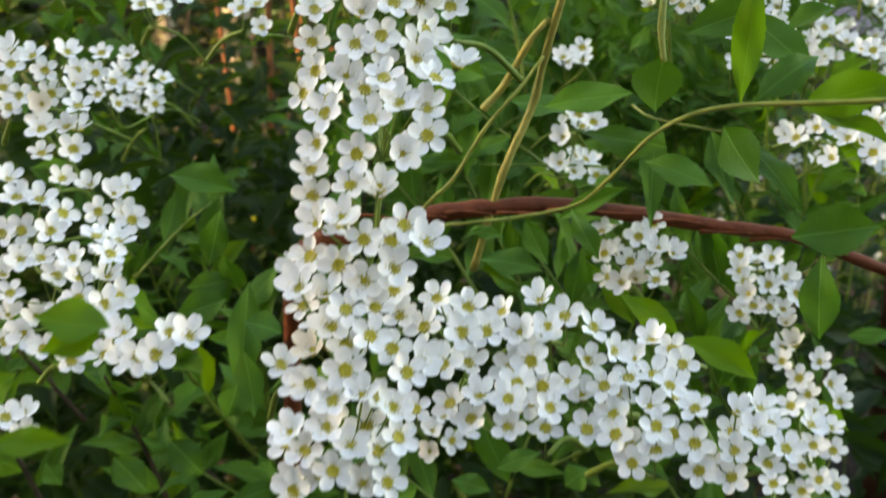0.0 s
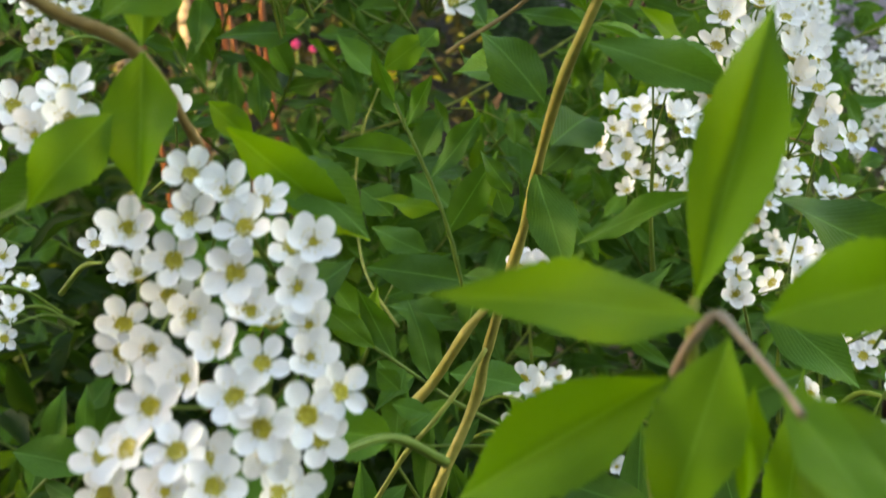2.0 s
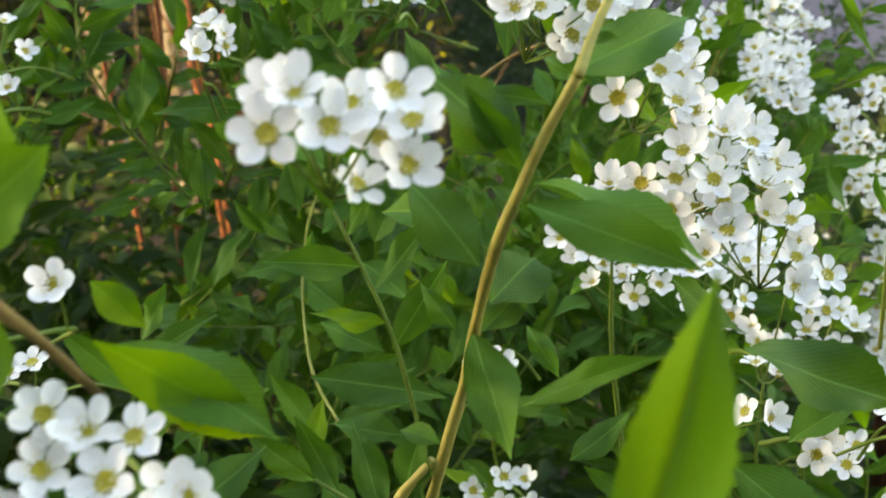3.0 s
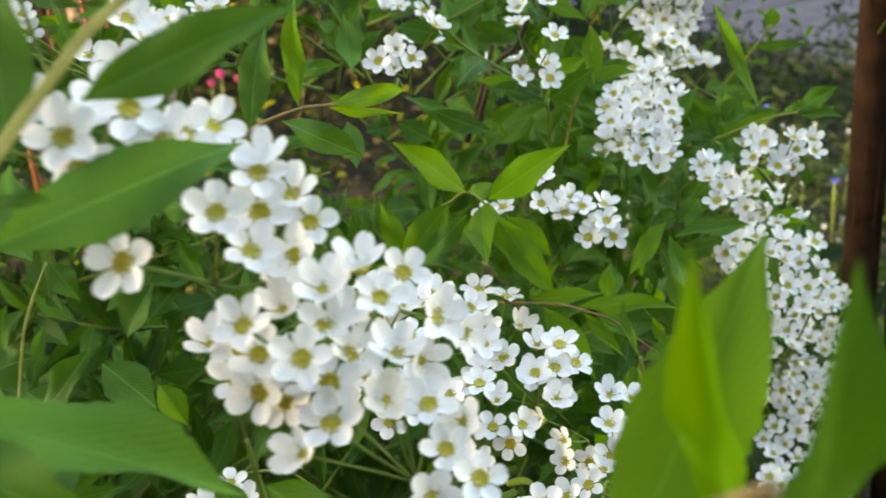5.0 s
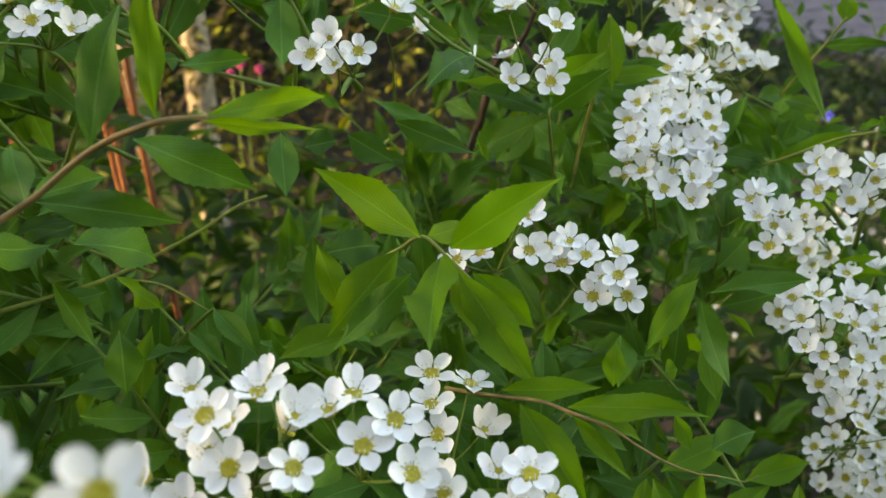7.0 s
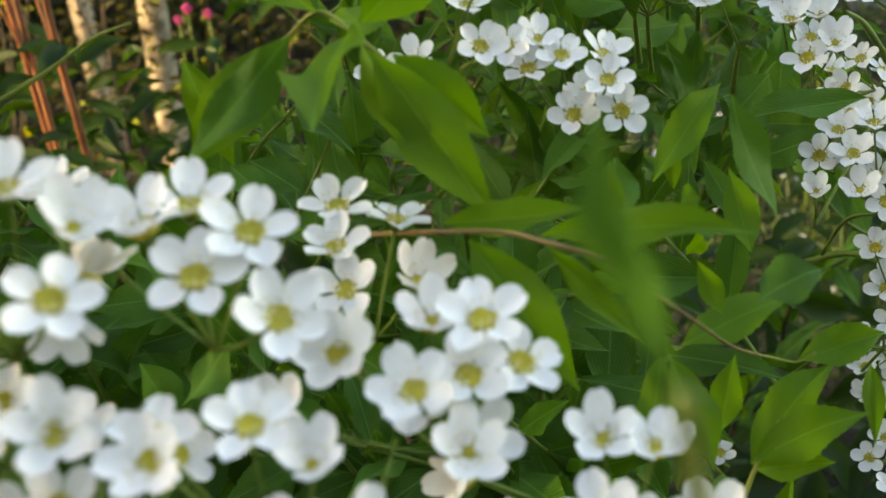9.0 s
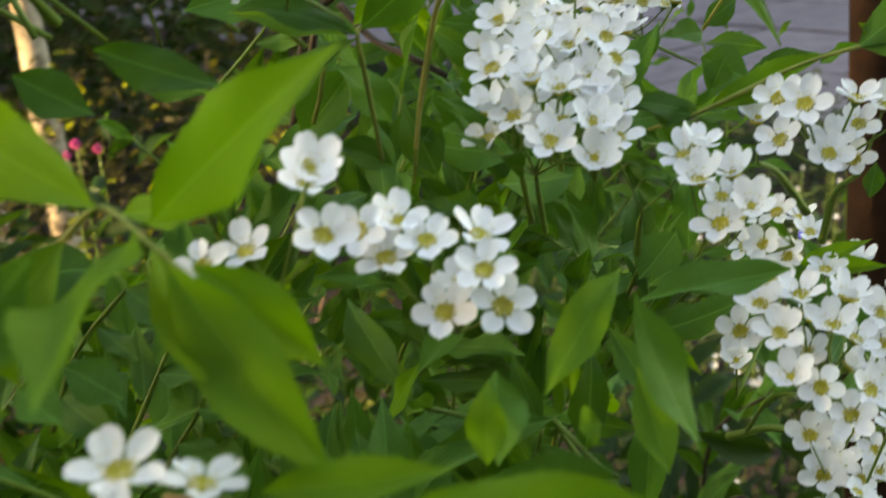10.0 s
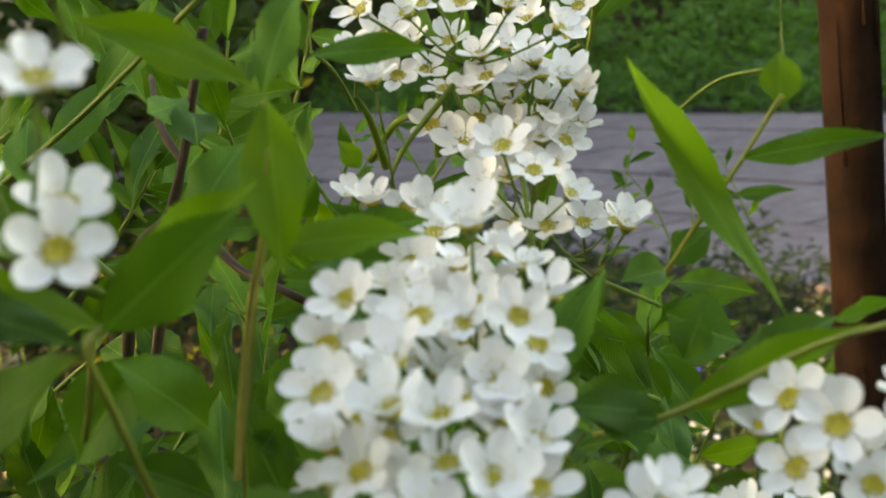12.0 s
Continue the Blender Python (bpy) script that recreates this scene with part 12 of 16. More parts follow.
spray(((0.004, 0.513, 0.634), (0.006, 0.497, 0.650), (0.004, 0.478, 0.670)), (-0.08, -0.54, 0.84), (4, 510, 637, 16, 503, 652, 7.5, 0), (5, 506, 640, -8, 493, 643, 6.2, 1), (6, 503, 644, 19, 498, 658, 6.4, 0), (6, 499, 648, -9, 483, 649, 6.8, 0), (6, 495, 652, 18, 491, 662, 5.8, 0), (6, 491, 656, -4, 479, 661, 5.4, 0), (6, 487, 660, 17, 482, 674, 6.7, 0), (5, 483, 665, -3, 474, 667, 3.6, 1), (4, 478, 670, 1, 464, 682, 5.8, 1))
spray(((0.036, 0.541, 0.619), (0.043, 0.538, 0.645), (0.053, 0.538, 0.669)), (0.11, -0.18, 0.98), (37, 540, 625, 35, 551, 636, 5.2, 0), (39, 540, 631, 50, 526, 636, 6.7, 0), (41, 539, 637, 40, 552, 656, 7.7, 0), (42, 538, 642, 51, 527, 649, 5.4, 0), (44, 538, 648, 42, 550, 659, 5.7, 0), (46, 538, 653, 55, 526, 655, 5.2, 0), (49, 537, 659, 45, 552, 667, 5.9, 0), (51, 537, 664, 59, 526, 668, 4.3, 1), (53, 538, 669, 59, 536, 686, 6.0, 1))
spray(((0.126, 0.588, 0.660), (0.134, 0.572, 0.679), (0.136, 0.557, 0.694)), (-0.04, -0.53, 0.85), (128, 585, 664, 142, 582, 685, 9.2, 0), (130, 581, 669, 125, 559, 675, 8.7, 0), (132, 578, 673, 145, 576, 692, 7.3, 1), (133, 574, 677, 127, 557, 674, 6.0, 0), (134, 571, 681, 149, 576, 694, 7.1, 1), (135, 567, 684, 130, 550, 685, 5.3, 0), (136, 564, 687, 150, 568, 701, 6.5, 0), (136, 560, 691, 134, 548, 693, 3.6, 0), (136, 557, 694, 138, 541, 704, 6.9, 0))
spray(((0.043, 0.467, 0.672), (0.059, 0.453, 0.685), (0.069, 0.442, 0.703)), (-0.02, -0.20, 0.98), (47, 464, 674, 65, 471, 689, 8.1, 0), (51, 460, 677, 52, 437, 683, 9.2, 1), (54, 457, 680, 69, 461, 688, 5.1, 0), (58, 454, 683, 55, 439, 685, 5.3, 0), (61, 452, 687, 77, 455, 701, 6.3, 0), (63, 449, 691, 62, 434, 694, 5.1, 1), (68, 444, 699, 68, 432, 700, 4.4, 0), (69, 442, 703, 76, 432, 713, 4.5, 1))
spray(((0.049, 0.577, 0.664), (0.043, 0.567, 0.677), (0.037, 0.561, 0.690)), (0.25, -0.70, 0.67), (48, 575, 666, 38, 554, 664, 7.4, 0), (47, 573, 669, 48, 574, 690, 7.6, 1), (46, 571, 672, 36, 550, 668, 6.4, 0), (44, 568, 675, 44, 567, 697, 6.6, 0), (43, 566, 678, 35, 549, 679, 6.6, 0), (41, 564, 682, 40, 570, 703, 7.1, 0), (39, 562, 686, 32, 550, 685, 4.7, 0), (37, 561, 690, 38, 563, 707, 6.0, 0))
spray(((0.147, 0.530, 0.658), (0.138, 0.529, 0.675), (0.129, 0.532, 0.688)), (-0.38, -0.51, 0.77), (145, 529, 662, 120, 526, 659, 8.5, 0), (143, 529, 666, 147, 530, 687, 6.5, 0), (141, 529, 670, 126, 526, 675, 5.6, 1), (139, 529, 673, 140, 528, 690, 4.9, 0), (137, 529, 676, 122, 527, 680, 5.0, 0), (135, 529, 680, 141, 531, 695, 4.8, 0), (133, 530, 683, 118, 530, 684, 5.6, 1), (131, 531, 686, 137, 532, 699, 5.1, 0), (129, 532, 688, 120, 532, 698, 4.7, 0))
spray(((0.076, 0.536, 0.631), (0.085, 0.527, 0.644), (0.100, 0.520, 0.658)), (0.19, -0.58, 0.79), (78, 534, 633, 84, 541, 653, 8.2, 0), (79, 532, 636, 93, 512, 633, 8.7, 1), (81, 530, 639, 88, 534, 661, 7.9, 1), (84, 528, 642, 90, 517, 639, 4.5, 0), (86, 526, 645, 92, 535, 662, 7.1, 0), (89, 525, 648, 100, 511, 648, 5.7, 0), (93, 523, 652, 98, 523, 663, 4.4, 0), (96, 521, 655, 104, 507, 648, 5.2, 1), (100, 520, 658, 107, 515, 667, 4.4, 1))
spray(((0.071, 0.539, 0.662), (0.080, 0.534, 0.680), (0.085, 0.535, 0.694)), (0.35, -0.41, 0.84), (73, 537, 666, 61, 538, 688, 7.2, 0), (75, 536, 670, 94, 533, 676, 7.4, 0), (77, 535, 674, 71, 535, 687, 4.1, 1), (79, 535, 678, 92, 532, 681, 4.8, 0), (81, 534, 681, 74, 534, 695, 4.9, 0), (82, 534, 685, 97, 532, 685, 5.3, 0), (83, 534, 688, 75, 535, 699, 4.7, 0), (84, 534, 691, 100, 532, 691, 5.3, 1), (85, 535, 694, 92, 533, 707, 5.5, 1))
spray(((0.083, 0.569, 0.675), (0.073, 0.578, 0.700), (0.071, 0.580, 0.709)), (0.27, -0.40, 0.88), (81, 571, 680, 68, 564, 692, 7.0, 0), (79, 573, 685, 86, 586, 705, 8.8, 0), (77, 575, 691, 60, 563, 702, 7.7, 0), (75, 577, 697, 81, 588, 707, 5.9, 0), (71, 580, 709, 79, 590, 717, 5.0, 0))
spray(((0.085, 0.490, 0.659), (0.093, 0.474, 0.680), (0.098, 0.463, 0.697)), (0.26, -0.64, 0.72), (87, 487, 663, 70, 476, 675, 8.7, 0), (89, 483, 668, 104, 479, 673, 6.1, 0), (91, 479, 672, 82, 466, 686, 6.9, 0), (92, 476, 677, 109, 472, 683, 6.7, 0), (94, 473, 682, 81, 461, 695, 8.3, 0), (95, 469, 687, 108, 464, 693, 5.5, 0), (97, 466, 692, 84, 460, 698, 4.9, 0), (98, 463, 697, 114, 460, 701, 4.9, 1))
spray(((0.058, 0.506, 0.681), (0.072, 0.502, 0.705), (0.078, 0.502, 0.717)), (-0.08, -0.45, 0.89), (61, 505, 686, 60, 512, 704, 7.2, 0), (64, 504, 691, 78, 491, 700, 6.0, 0), (67, 503, 697, 66, 512, 709, 4.9, 0), (70, 503, 702, 85, 490, 703, 6.2, 0), (73, 502, 707, 73, 507, 720, 5.2, 0), (76, 502, 712, 88, 493, 712, 5.1, 0), (78, 502, 717, 77, 513, 729, 5.4, 0))
spray(((0.161, 0.528, 0.603), (0.149, 0.520, 0.622), (0.139, 0.513, 0.635)), (-0.29, -0.40, 0.87), (159, 527, 607, 151, 504, 608, 7.9, 0), (156, 525, 611, 146, 534, 632, 7.0, 1), (153, 523, 616, 144, 504, 622, 7.1, 0), (151, 521, 620, 145, 530, 632, 4.7, 0), (148, 520, 623, 142, 503, 622, 5.4, 0), (146, 518, 627, 140, 521, 638, 4.7, 0), (143, 516, 630, 138, 502, 632, 5.7, 0), (141, 515, 632, 136, 521, 643, 4.4, 1), (139, 513, 635, 129, 510, 651, 7.1, 0))
spray(((0.158, 0.542, 0.675), (0.157, 0.527, 0.696), (0.161, 0.514, 0.713)), (-0.07, -0.38, 0.92), (157, 539, 680, 170, 534, 695, 5.9, 0), (157, 536, 684, 146, 526, 686, 4.7, 0), (157, 532, 689, 173, 532, 700, 6.1, 0), (156, 529, 693, 146, 521, 695, 5.1, 0), (157, 526, 698, 171, 524, 709, 5.1, 0), (157, 523, 702, 147, 514, 701, 4.9, 0), (158, 520, 705, 166, 517, 715, 3.7, 0), (159, 517, 709, 145, 504, 712, 5.9, 1), (161, 514, 713, 160, 506, 721, 4.2, 0))
spray(((0.082, 0.486, 0.671), (0.096, 0.484, 0.683), (0.108, 0.484, 0.696)), (-0.05, -0.60, 0.80), (85, 485, 674, 84, 498, 694, 8.0, 0), (88, 485, 676, 102, 474, 672, 5.9, 0), (91, 484, 679, 94, 495, 695, 6.8, 0), (94, 484, 682, 111, 476, 680, 5.4, 0), (97, 484, 685, 100, 493, 697, 5.3, 0), (100, 484, 687, 113, 476, 684, 5.8, 0), (103, 484, 690, 103, 487, 702, 4.1, 0), (105, 484, 693, 114, 474, 694, 4.3, 0), (108, 484, 696, 115, 485, 706, 3.7, 1))
spray(((-0.003, 0.466, 0.664), (0.015, 0.464, 0.681), (0.027, 0.460, 0.703)), (0.11, -0.51, 0.85), (1, 466, 667, 3, 477, 688, 7.6, 0), (5, 465, 671, 18, 456, 669, 5.4, 0), (9, 464, 675, 10, 477, 689, 6.4, 0), (13, 464, 679, 24, 455, 676, 5.1, 0), (16, 463, 683, 12, 479, 695, 6.3, 0), (19, 463, 688, 37, 451, 688, 6.4, 0), (22, 462, 693, 21, 472, 704, 4.8, 0), (25, 461, 697, 40, 450, 691, 7.2, 0), (27, 460, 703, 35, 462, 717, 5.6, 0))
spray(((0.102, 0.554, 0.709), (0.113, 0.541, 0.718), (0.117, 0.536, 0.726)), (-0.23, -0.45, 0.86), (105, 551, 710, 113, 556, 724, 6.1, 0), (107, 548, 712, 109, 527, 713, 6.9, 0), (109, 545, 714, 120, 551, 732, 7.9, 0), (111, 542, 717, 112, 525, 715, 5.0, 0), (113, 540, 720, 125, 547, 737, 6.6, 0), (115, 538, 723, 116, 523, 718, 5.5, 0), (117, 536, 726, 124, 537, 738, 5.2, 0))
spray(((0.079, 0.552, 0.619), (0.068, 0.538, 0.632), (0.058, 0.521, 0.643)), (0.13, -0.56, 0.82), (77, 549, 622, 73, 526, 617, 7.4, 0), (74, 546, 625, 64, 543, 638, 5.5, 0), (72, 543, 627, 73, 528, 627, 4.4, 0), (69, 540, 630, 57, 539, 647, 6.5, 0), (67, 536, 633, 66, 518, 630, 5.5, 1), (65, 533, 635, 55, 536, 644, 4.3, 1), (62, 529, 638, 63, 508, 634, 6.6, 0), (60, 525, 640, 51, 526, 654, 5.6, 1), (58, 521, 643, 53, 510, 649, 4.1, 0))
spray(((0.050, 0.461, 0.689), (0.042, 0.454, 0.707), (0.031, 0.449, 0.728)), (0.28, -0.47, 0.84), (49, 460, 692, 38, 442, 697, 7.7, 0), (47, 458, 696, 47, 477, 707, 7.2, 0), (45, 456, 700, 33, 437, 697, 8.6, 0), (43, 455, 704, 44, 470, 721, 8.2, 0), (41, 453, 709, 35, 440, 714, 5.7, 0), (39, 452, 713, 37, 460, 728, 5.8, 0), (36, 451, 718, 30, 438, 722, 4.4, 0), (31, 449, 728, 25, 442, 739, 4.6, 1))
spray(((0.050, 0.485, 0.641), (0.054, 0.478, 0.665), (0.053, 0.474, 0.683)), (0.32, -0.50, 0.81), (51, 483, 646, 42, 470, 656, 6.0, 0), (52, 481, 652, 62, 484, 663, 4.4, 0), (53, 480, 657, 44, 469, 662, 4.9, 0), (54, 478, 662, 65, 483, 673, 5.9, 0), (54, 477, 667, 49, 465, 679, 6.1, 0), (54, 476, 671, 65, 482, 683, 4.9, 0), (54, 475, 675, 49, 464, 687, 5.3, 0), (54, 475, 679, 63, 477, 691, 4.3, 0), (53, 474, 683, 57, 473, 695, 3.9, 0))
spray(((0.057, 0.454, 0.677), (0.047, 0.443, 0.684), (0.035, 0.433, 0.696)), (0.13, -0.38, 0.91), (56, 451, 678, 54, 434, 678, 6.1, 0), (53, 449, 680, 43, 448, 692, 5.6, 0), (51, 447, 681, 48, 430, 680, 6.3, 0), (49, 444, 683, 36, 449, 691, 5.4, 1), (46, 442, 685, 46, 423, 688, 7.1, 0), (43, 440, 688, 30, 444, 700, 6.2, 0), (38, 435, 693, 29, 441, 700, 4.1, 1), (35, 433, 696, 27, 422, 702, 4.4, 0))
spray(((0.197, 0.543, 0.685), (0.184, 0.533, 0.700), (0.174, 0.525, 0.712)), (0.13, -0.38, 0.92), (195, 541, 688, 192, 523, 689, 5.6, 0), (192, 539, 691, 182, 544, 706, 5.5, 0), (189, 537, 695, 183, 517, 699, 7.7, 0), (186, 534, 698, 176, 537, 709, 4.9, 0), (183, 532, 702, 179, 513, 700, 6.6, 0), (180, 530, 705, 170, 535, 722, 6.0, 0), (174, 525, 712, 163, 535, 721, 6.0, 0))
spray(((0.092, 0.461, 0.651), (0.071, 0.449, 0.670), (0.052, 0.443, 0.690)), (-0.22, -0.44, 0.87), (88, 458, 655, 74, 440, 664, 8.7, 0), (83, 456, 659, 76, 460, 671, 4.7, 0), (78, 453, 664, 68, 436, 668, 6.4, 0), (74, 451, 668, 67, 465, 677, 5.4, 0), (69, 449, 672, 61, 435, 673, 4.9, 0), (65, 447, 677, 57, 452, 693, 6.1, 0), (60, 445, 681, 52, 428, 677, 7.4, 0), (56, 444, 686, 48, 449, 697, 4.6, 1), (52, 443, 690, 41, 439, 702, 6.1, 0))
spray(((0.086, 0.439, 0.665), (0.078, 0.437, 0.683), (0.068, 0.433, 0.703)), (-0.11, -0.42, 0.90), (85, 439, 669, 71, 430, 672, 4.9, 0), (83, 438, 673, 89, 448, 686, 6.2, 0), (81, 438, 677, 69, 428, 679, 4.7, 0), (79, 438, 681, 80, 443, 693, 4.5, 0), (77, 437, 685, 62, 425, 683, 5.8, 0), (75, 436, 690, 77, 443, 703, 4.4, 0), (72, 435, 694, 59, 423, 696, 6.7, 1), (70, 434, 699, 70, 437, 714, 5.8, 1), (68, 433, 703, 62, 431, 717, 5.8, 1))
spray(((0.041, 0.477, 0.642), (0.029, 0.470, 0.657), (0.021, 0.464, 0.675)), (0.35, -0.25, 0.90), (38, 476, 645, 31, 452, 641, 7.6, 0), (35, 474, 648, 29, 486, 655, 5.5, 0), (33, 472, 651, 26, 455, 656, 5.6, 0), (30, 471, 655, 19, 482, 667, 7.2, 0), (28, 469, 659, 26, 456, 664, 4.5, 0), (26, 468, 662, 22, 476, 675, 4.4, 0), (24, 466, 666, 21, 447, 674, 6.4, 0), (23, 465, 671, 18, 474, 685, 5.3, 1), (21, 464, 675, 16, 457, 684, 4.5, 0))
spray(((0.109, 0.533, 0.676), (0.120, 0.531, 0.690), (0.128, 0.534, 0.707)), (0.01, -0.54, 0.84), (112, 532, 679, 102, 550, 694, 8.3, 0), (115, 532, 681, 137, 523, 680, 8.0, 0), (117, 531, 684, 116, 541, 704, 6.4, 0), (119, 531, 688, 135, 518, 690, 7.5, 0), (121, 531, 691, 120, 536, 710, 6.2, 0), (123, 531, 695, 138, 523, 698, 5.4, 1), (125, 532, 699, 124, 536, 711, 4.5, 0), (127, 533, 703, 141, 527, 705, 5.6, 0), (128, 534, 707, 138, 533, 722, 6.6, 1))
spray(((0.043, 0.543, 0.595), (0.056, 0.525, 0.616), (0.074, 0.511, 0.634)), (0.31, -0.23, 0.92), (45, 539, 599, 68, 539, 611, 8.6, 0), (48, 535, 604, 45, 520, 612, 5.6, 0), (51, 531, 609, 72, 537, 614, 7.5, 0), (54, 527, 613, 52, 513, 621, 5.8, 0), (57, 524, 618, 72, 524, 625, 5.6, 0), (61, 520, 622, 56, 503, 630, 6.6, 0), (65, 517, 626, 78, 519, 631, 4.9, 0), (69, 514, 630, 68, 502, 638, 4.2, 0), (74, 511, 634, 78, 502, 642, 4.6, 0))
spray(((0.036, 0.475, 0.667), (0.047, 0.459, 0.681), (0.063, 0.445, 0.695)), (0.09, -0.56, 0.82), (38, 472, 669, 50, 476, 679, 5.1, 0), (40, 468, 673, 42, 447, 672, 6.8, 0), (43, 465, 676, 54, 471, 686, 5.5, 0), (46, 461, 679, 47, 439, 676, 8.1, 0), (49, 458, 682, 60, 460, 694, 4.7, 0), (52, 454, 685, 51, 437, 683, 5.7, 1), (55, 451, 689, 64, 451, 698, 4.1, 0), (59, 448, 692, 62, 432, 693, 5.4, 0), (63, 445, 695, 73, 434, 706, 7.1, 0))
spray(((0.011, 0.522, 0.606), (-0.002, 0.523, 0.633), (-0.020, 0.530, 0.654)), (0.29, -0.49, 0.82), (9, 522, 612, -10, 512, 621, 8.0, 0), (6, 522, 618, 10, 543, 630, 7.0, 0), (3, 522, 624, -9, 513, 631, 5.2, 0), (0, 523, 630, 3, 535, 638, 4.2, 0), (-3, 524, 635, -18, 510, 645, 6.5, 0), (-7, 525, 641, -7, 542, 651, 7.3, 0), (-11, 526, 646, -23, 517, 654, 6.2, 0), (-15, 528, 650, -9, 540, 661, 6.4, 1), (-20, 530, 654, -26, 535, 668, 5.3, 1))
spray(((0.110, 0.488, 0.638), (0.101, 0.484, 0.653), (0.091, 0.485, 0.674)), (0.07, -0.39, 0.92), (108, 487, 641, 92, 471, 649, 8.3, 0), (106, 486, 644, 104, 501, 661, 8.5, 0), (104, 485, 647, 89, 469, 658, 7.7, 0), (102, 484, 651, 103, 493, 663, 4.7, 1), (100, 484, 655, 89, 472, 662, 6.7, 0), (97, 484, 659, 100, 497, 669, 6.3, 0), (95, 484, 664, 85, 474, 668, 4.5, 0), (93, 484, 669, 98, 497, 683, 7.4, 0), (91, 485, 674, 84, 485, 690, 5.3, 0))
spray(((0.107, 0.495, 0.633), (0.106, 0.482, 0.647), (0.103, 0.472, 0.663)), (0.21, -0.52, 0.83), (107, 492, 636, 111, 468, 635, 7.4, 0), (107, 489, 639, 103, 487, 657, 5.6, 0), (106, 486, 642, 109, 470, 636, 5.7, 1), (106, 483, 645, 99, 490, 660, 6.1, 0), (106, 481, 648, 109, 459, 648, 7.4, 0), (105, 478, 652, 100, 481, 668, 5.7, 0), (104, 476, 656, 107, 456, 659, 6.8, 0), (104, 474, 659, 100, 478, 670, 3.8, 1), (103, 472, 663, 102, 465, 674, 4.1, 1))
spray(((0.147, 0.569, 0.674), (0.129, 0.554, 0.684), (0.115, 0.537, 0.698)), (0.14, -0.69, 0.71), (143, 566, 676, 140, 551, 672, 4.8, 0), (139, 563, 678, 128, 563, 699, 8.6, 0), (135, 560, 680, 132, 546, 677, 4.1, 0), (131, 556, 682, 121, 561, 696, 5.7, 0), (128, 552, 685, 127, 534, 679, 7.4, 0), (124, 549, 688, 115, 546, 703, 6.1, 0), (121, 545, 691, 118, 529, 689, 5.7, 0), (118, 541, 694, 110, 539, 710, 5.0, 0), (115, 537, 698, 104, 525, 705, 6.1, 0))
spray(((0.133, 0.581, 0.643), (0.120, 0.569, 0.659), (0.110, 0.554, 0.677)), (0.11, -0.46, 0.88), (130, 578, 646, 130, 558, 642, 7.1, 0), (127, 576, 650, 116, 580, 670, 8.0, 0), (124, 573, 653, 124, 555, 652, 6.5, 0), (121, 570, 657, 113, 574, 670, 4.5, 0), (119, 567, 661, 116, 555, 664, 3.8, 0), (116, 564, 665, 105, 569, 682, 7.2, 0), (114, 561, 669, 112, 546, 669, 4.5, 0), (112, 558, 673, 104, 564, 683, 5.2, 0), (110, 554, 677, 103, 548, 686, 3.7, 0))
spray(((0.102, 0.637, 0.660), (0.101, 0.634, 0.687), (0.102, 0.634, 0.709)), (0.13, -0.53, 0.84), (101, 636, 666, 83, 627, 680, 8.3, 0), (101, 635, 673, 117, 638, 683, 6.8, 0), (101, 635, 679, 88, 628, 688, 5.9, 0), (101, 634, 684, 113, 639, 689, 4.7, 0), (101, 634, 690, 82, 630, 697, 5.8, 0), (101, 634, 695, 113, 639, 701, 5.4, 0), (101, 634, 700, 88, 629, 705, 5.1, 0), (101, 634, 704, 116, 635, 714, 5.7, 1), (102, 634, 709, 98, 632, 724, 5.4, 0))
spray(((0.126, 0.563, 0.695), (0.146, 0.567, 0.710), (0.165, 0.569, 0.726)), (-0.16, -0.58, 0.80), (130, 564, 697, 129, 581, 716, 7.8, 0), (134, 565, 701, 152, 554, 700, 6.1, 0), (139, 566, 704, 144, 579, 717, 5.4, 0), (144, 566, 708, 156, 561, 705, 4.0, 0), (149, 567, 712, 151, 575, 725, 4.8, 0), (154, 568, 717, 169, 555, 716, 6.4, 0), (159, 569, 721, 164, 576, 732, 3.9, 0), (165, 569, 726, 176, 563, 724, 4.2, 0))
spray(((0.027, 0.618, 0.659), (0.041, 0.600, 0.673), (0.052, 0.578, 0.692)), (0.09, -0.35, 0.93), (30, 614, 662, 49, 615, 668, 6.4, 0), (33, 610, 665, 28, 596, 669, 4.7, 1), (36, 606, 668, 57, 604, 678, 7.1, 0), (39, 602, 671, 30, 583, 670, 5.9, 0), (42, 598, 675, 57, 598, 679, 5.6, 0), (45, 593, 679, 41, 581, 683, 3.9, 0), (47, 588, 683, 62, 586, 693, 5.6, 0), (50, 583, 687, 47, 567, 691, 5.4, 1), (52, 578, 692, 57, 568, 699, 4.4, 1))
spray(((0.083, 0.559, 0.688), (0.082, 0.560, 0.706), (0.077, 0.562, 0.723)), (-0.13, -0.37, 0.92), (83, 559, 691, 65, 560, 701, 7.7, 0), (83, 559, 695, 96, 564, 707, 6.7, 0), (83, 559, 699, 66, 557, 713, 7.7, 0), (82, 559, 703, 98, 565, 719, 8.7, 1), (80, 560, 713, 89, 561, 726, 4.8, 0), (78, 561, 718, 66, 562, 723, 4.9, 0), (77, 562, 723, 83, 564, 734, 4.3, 0))
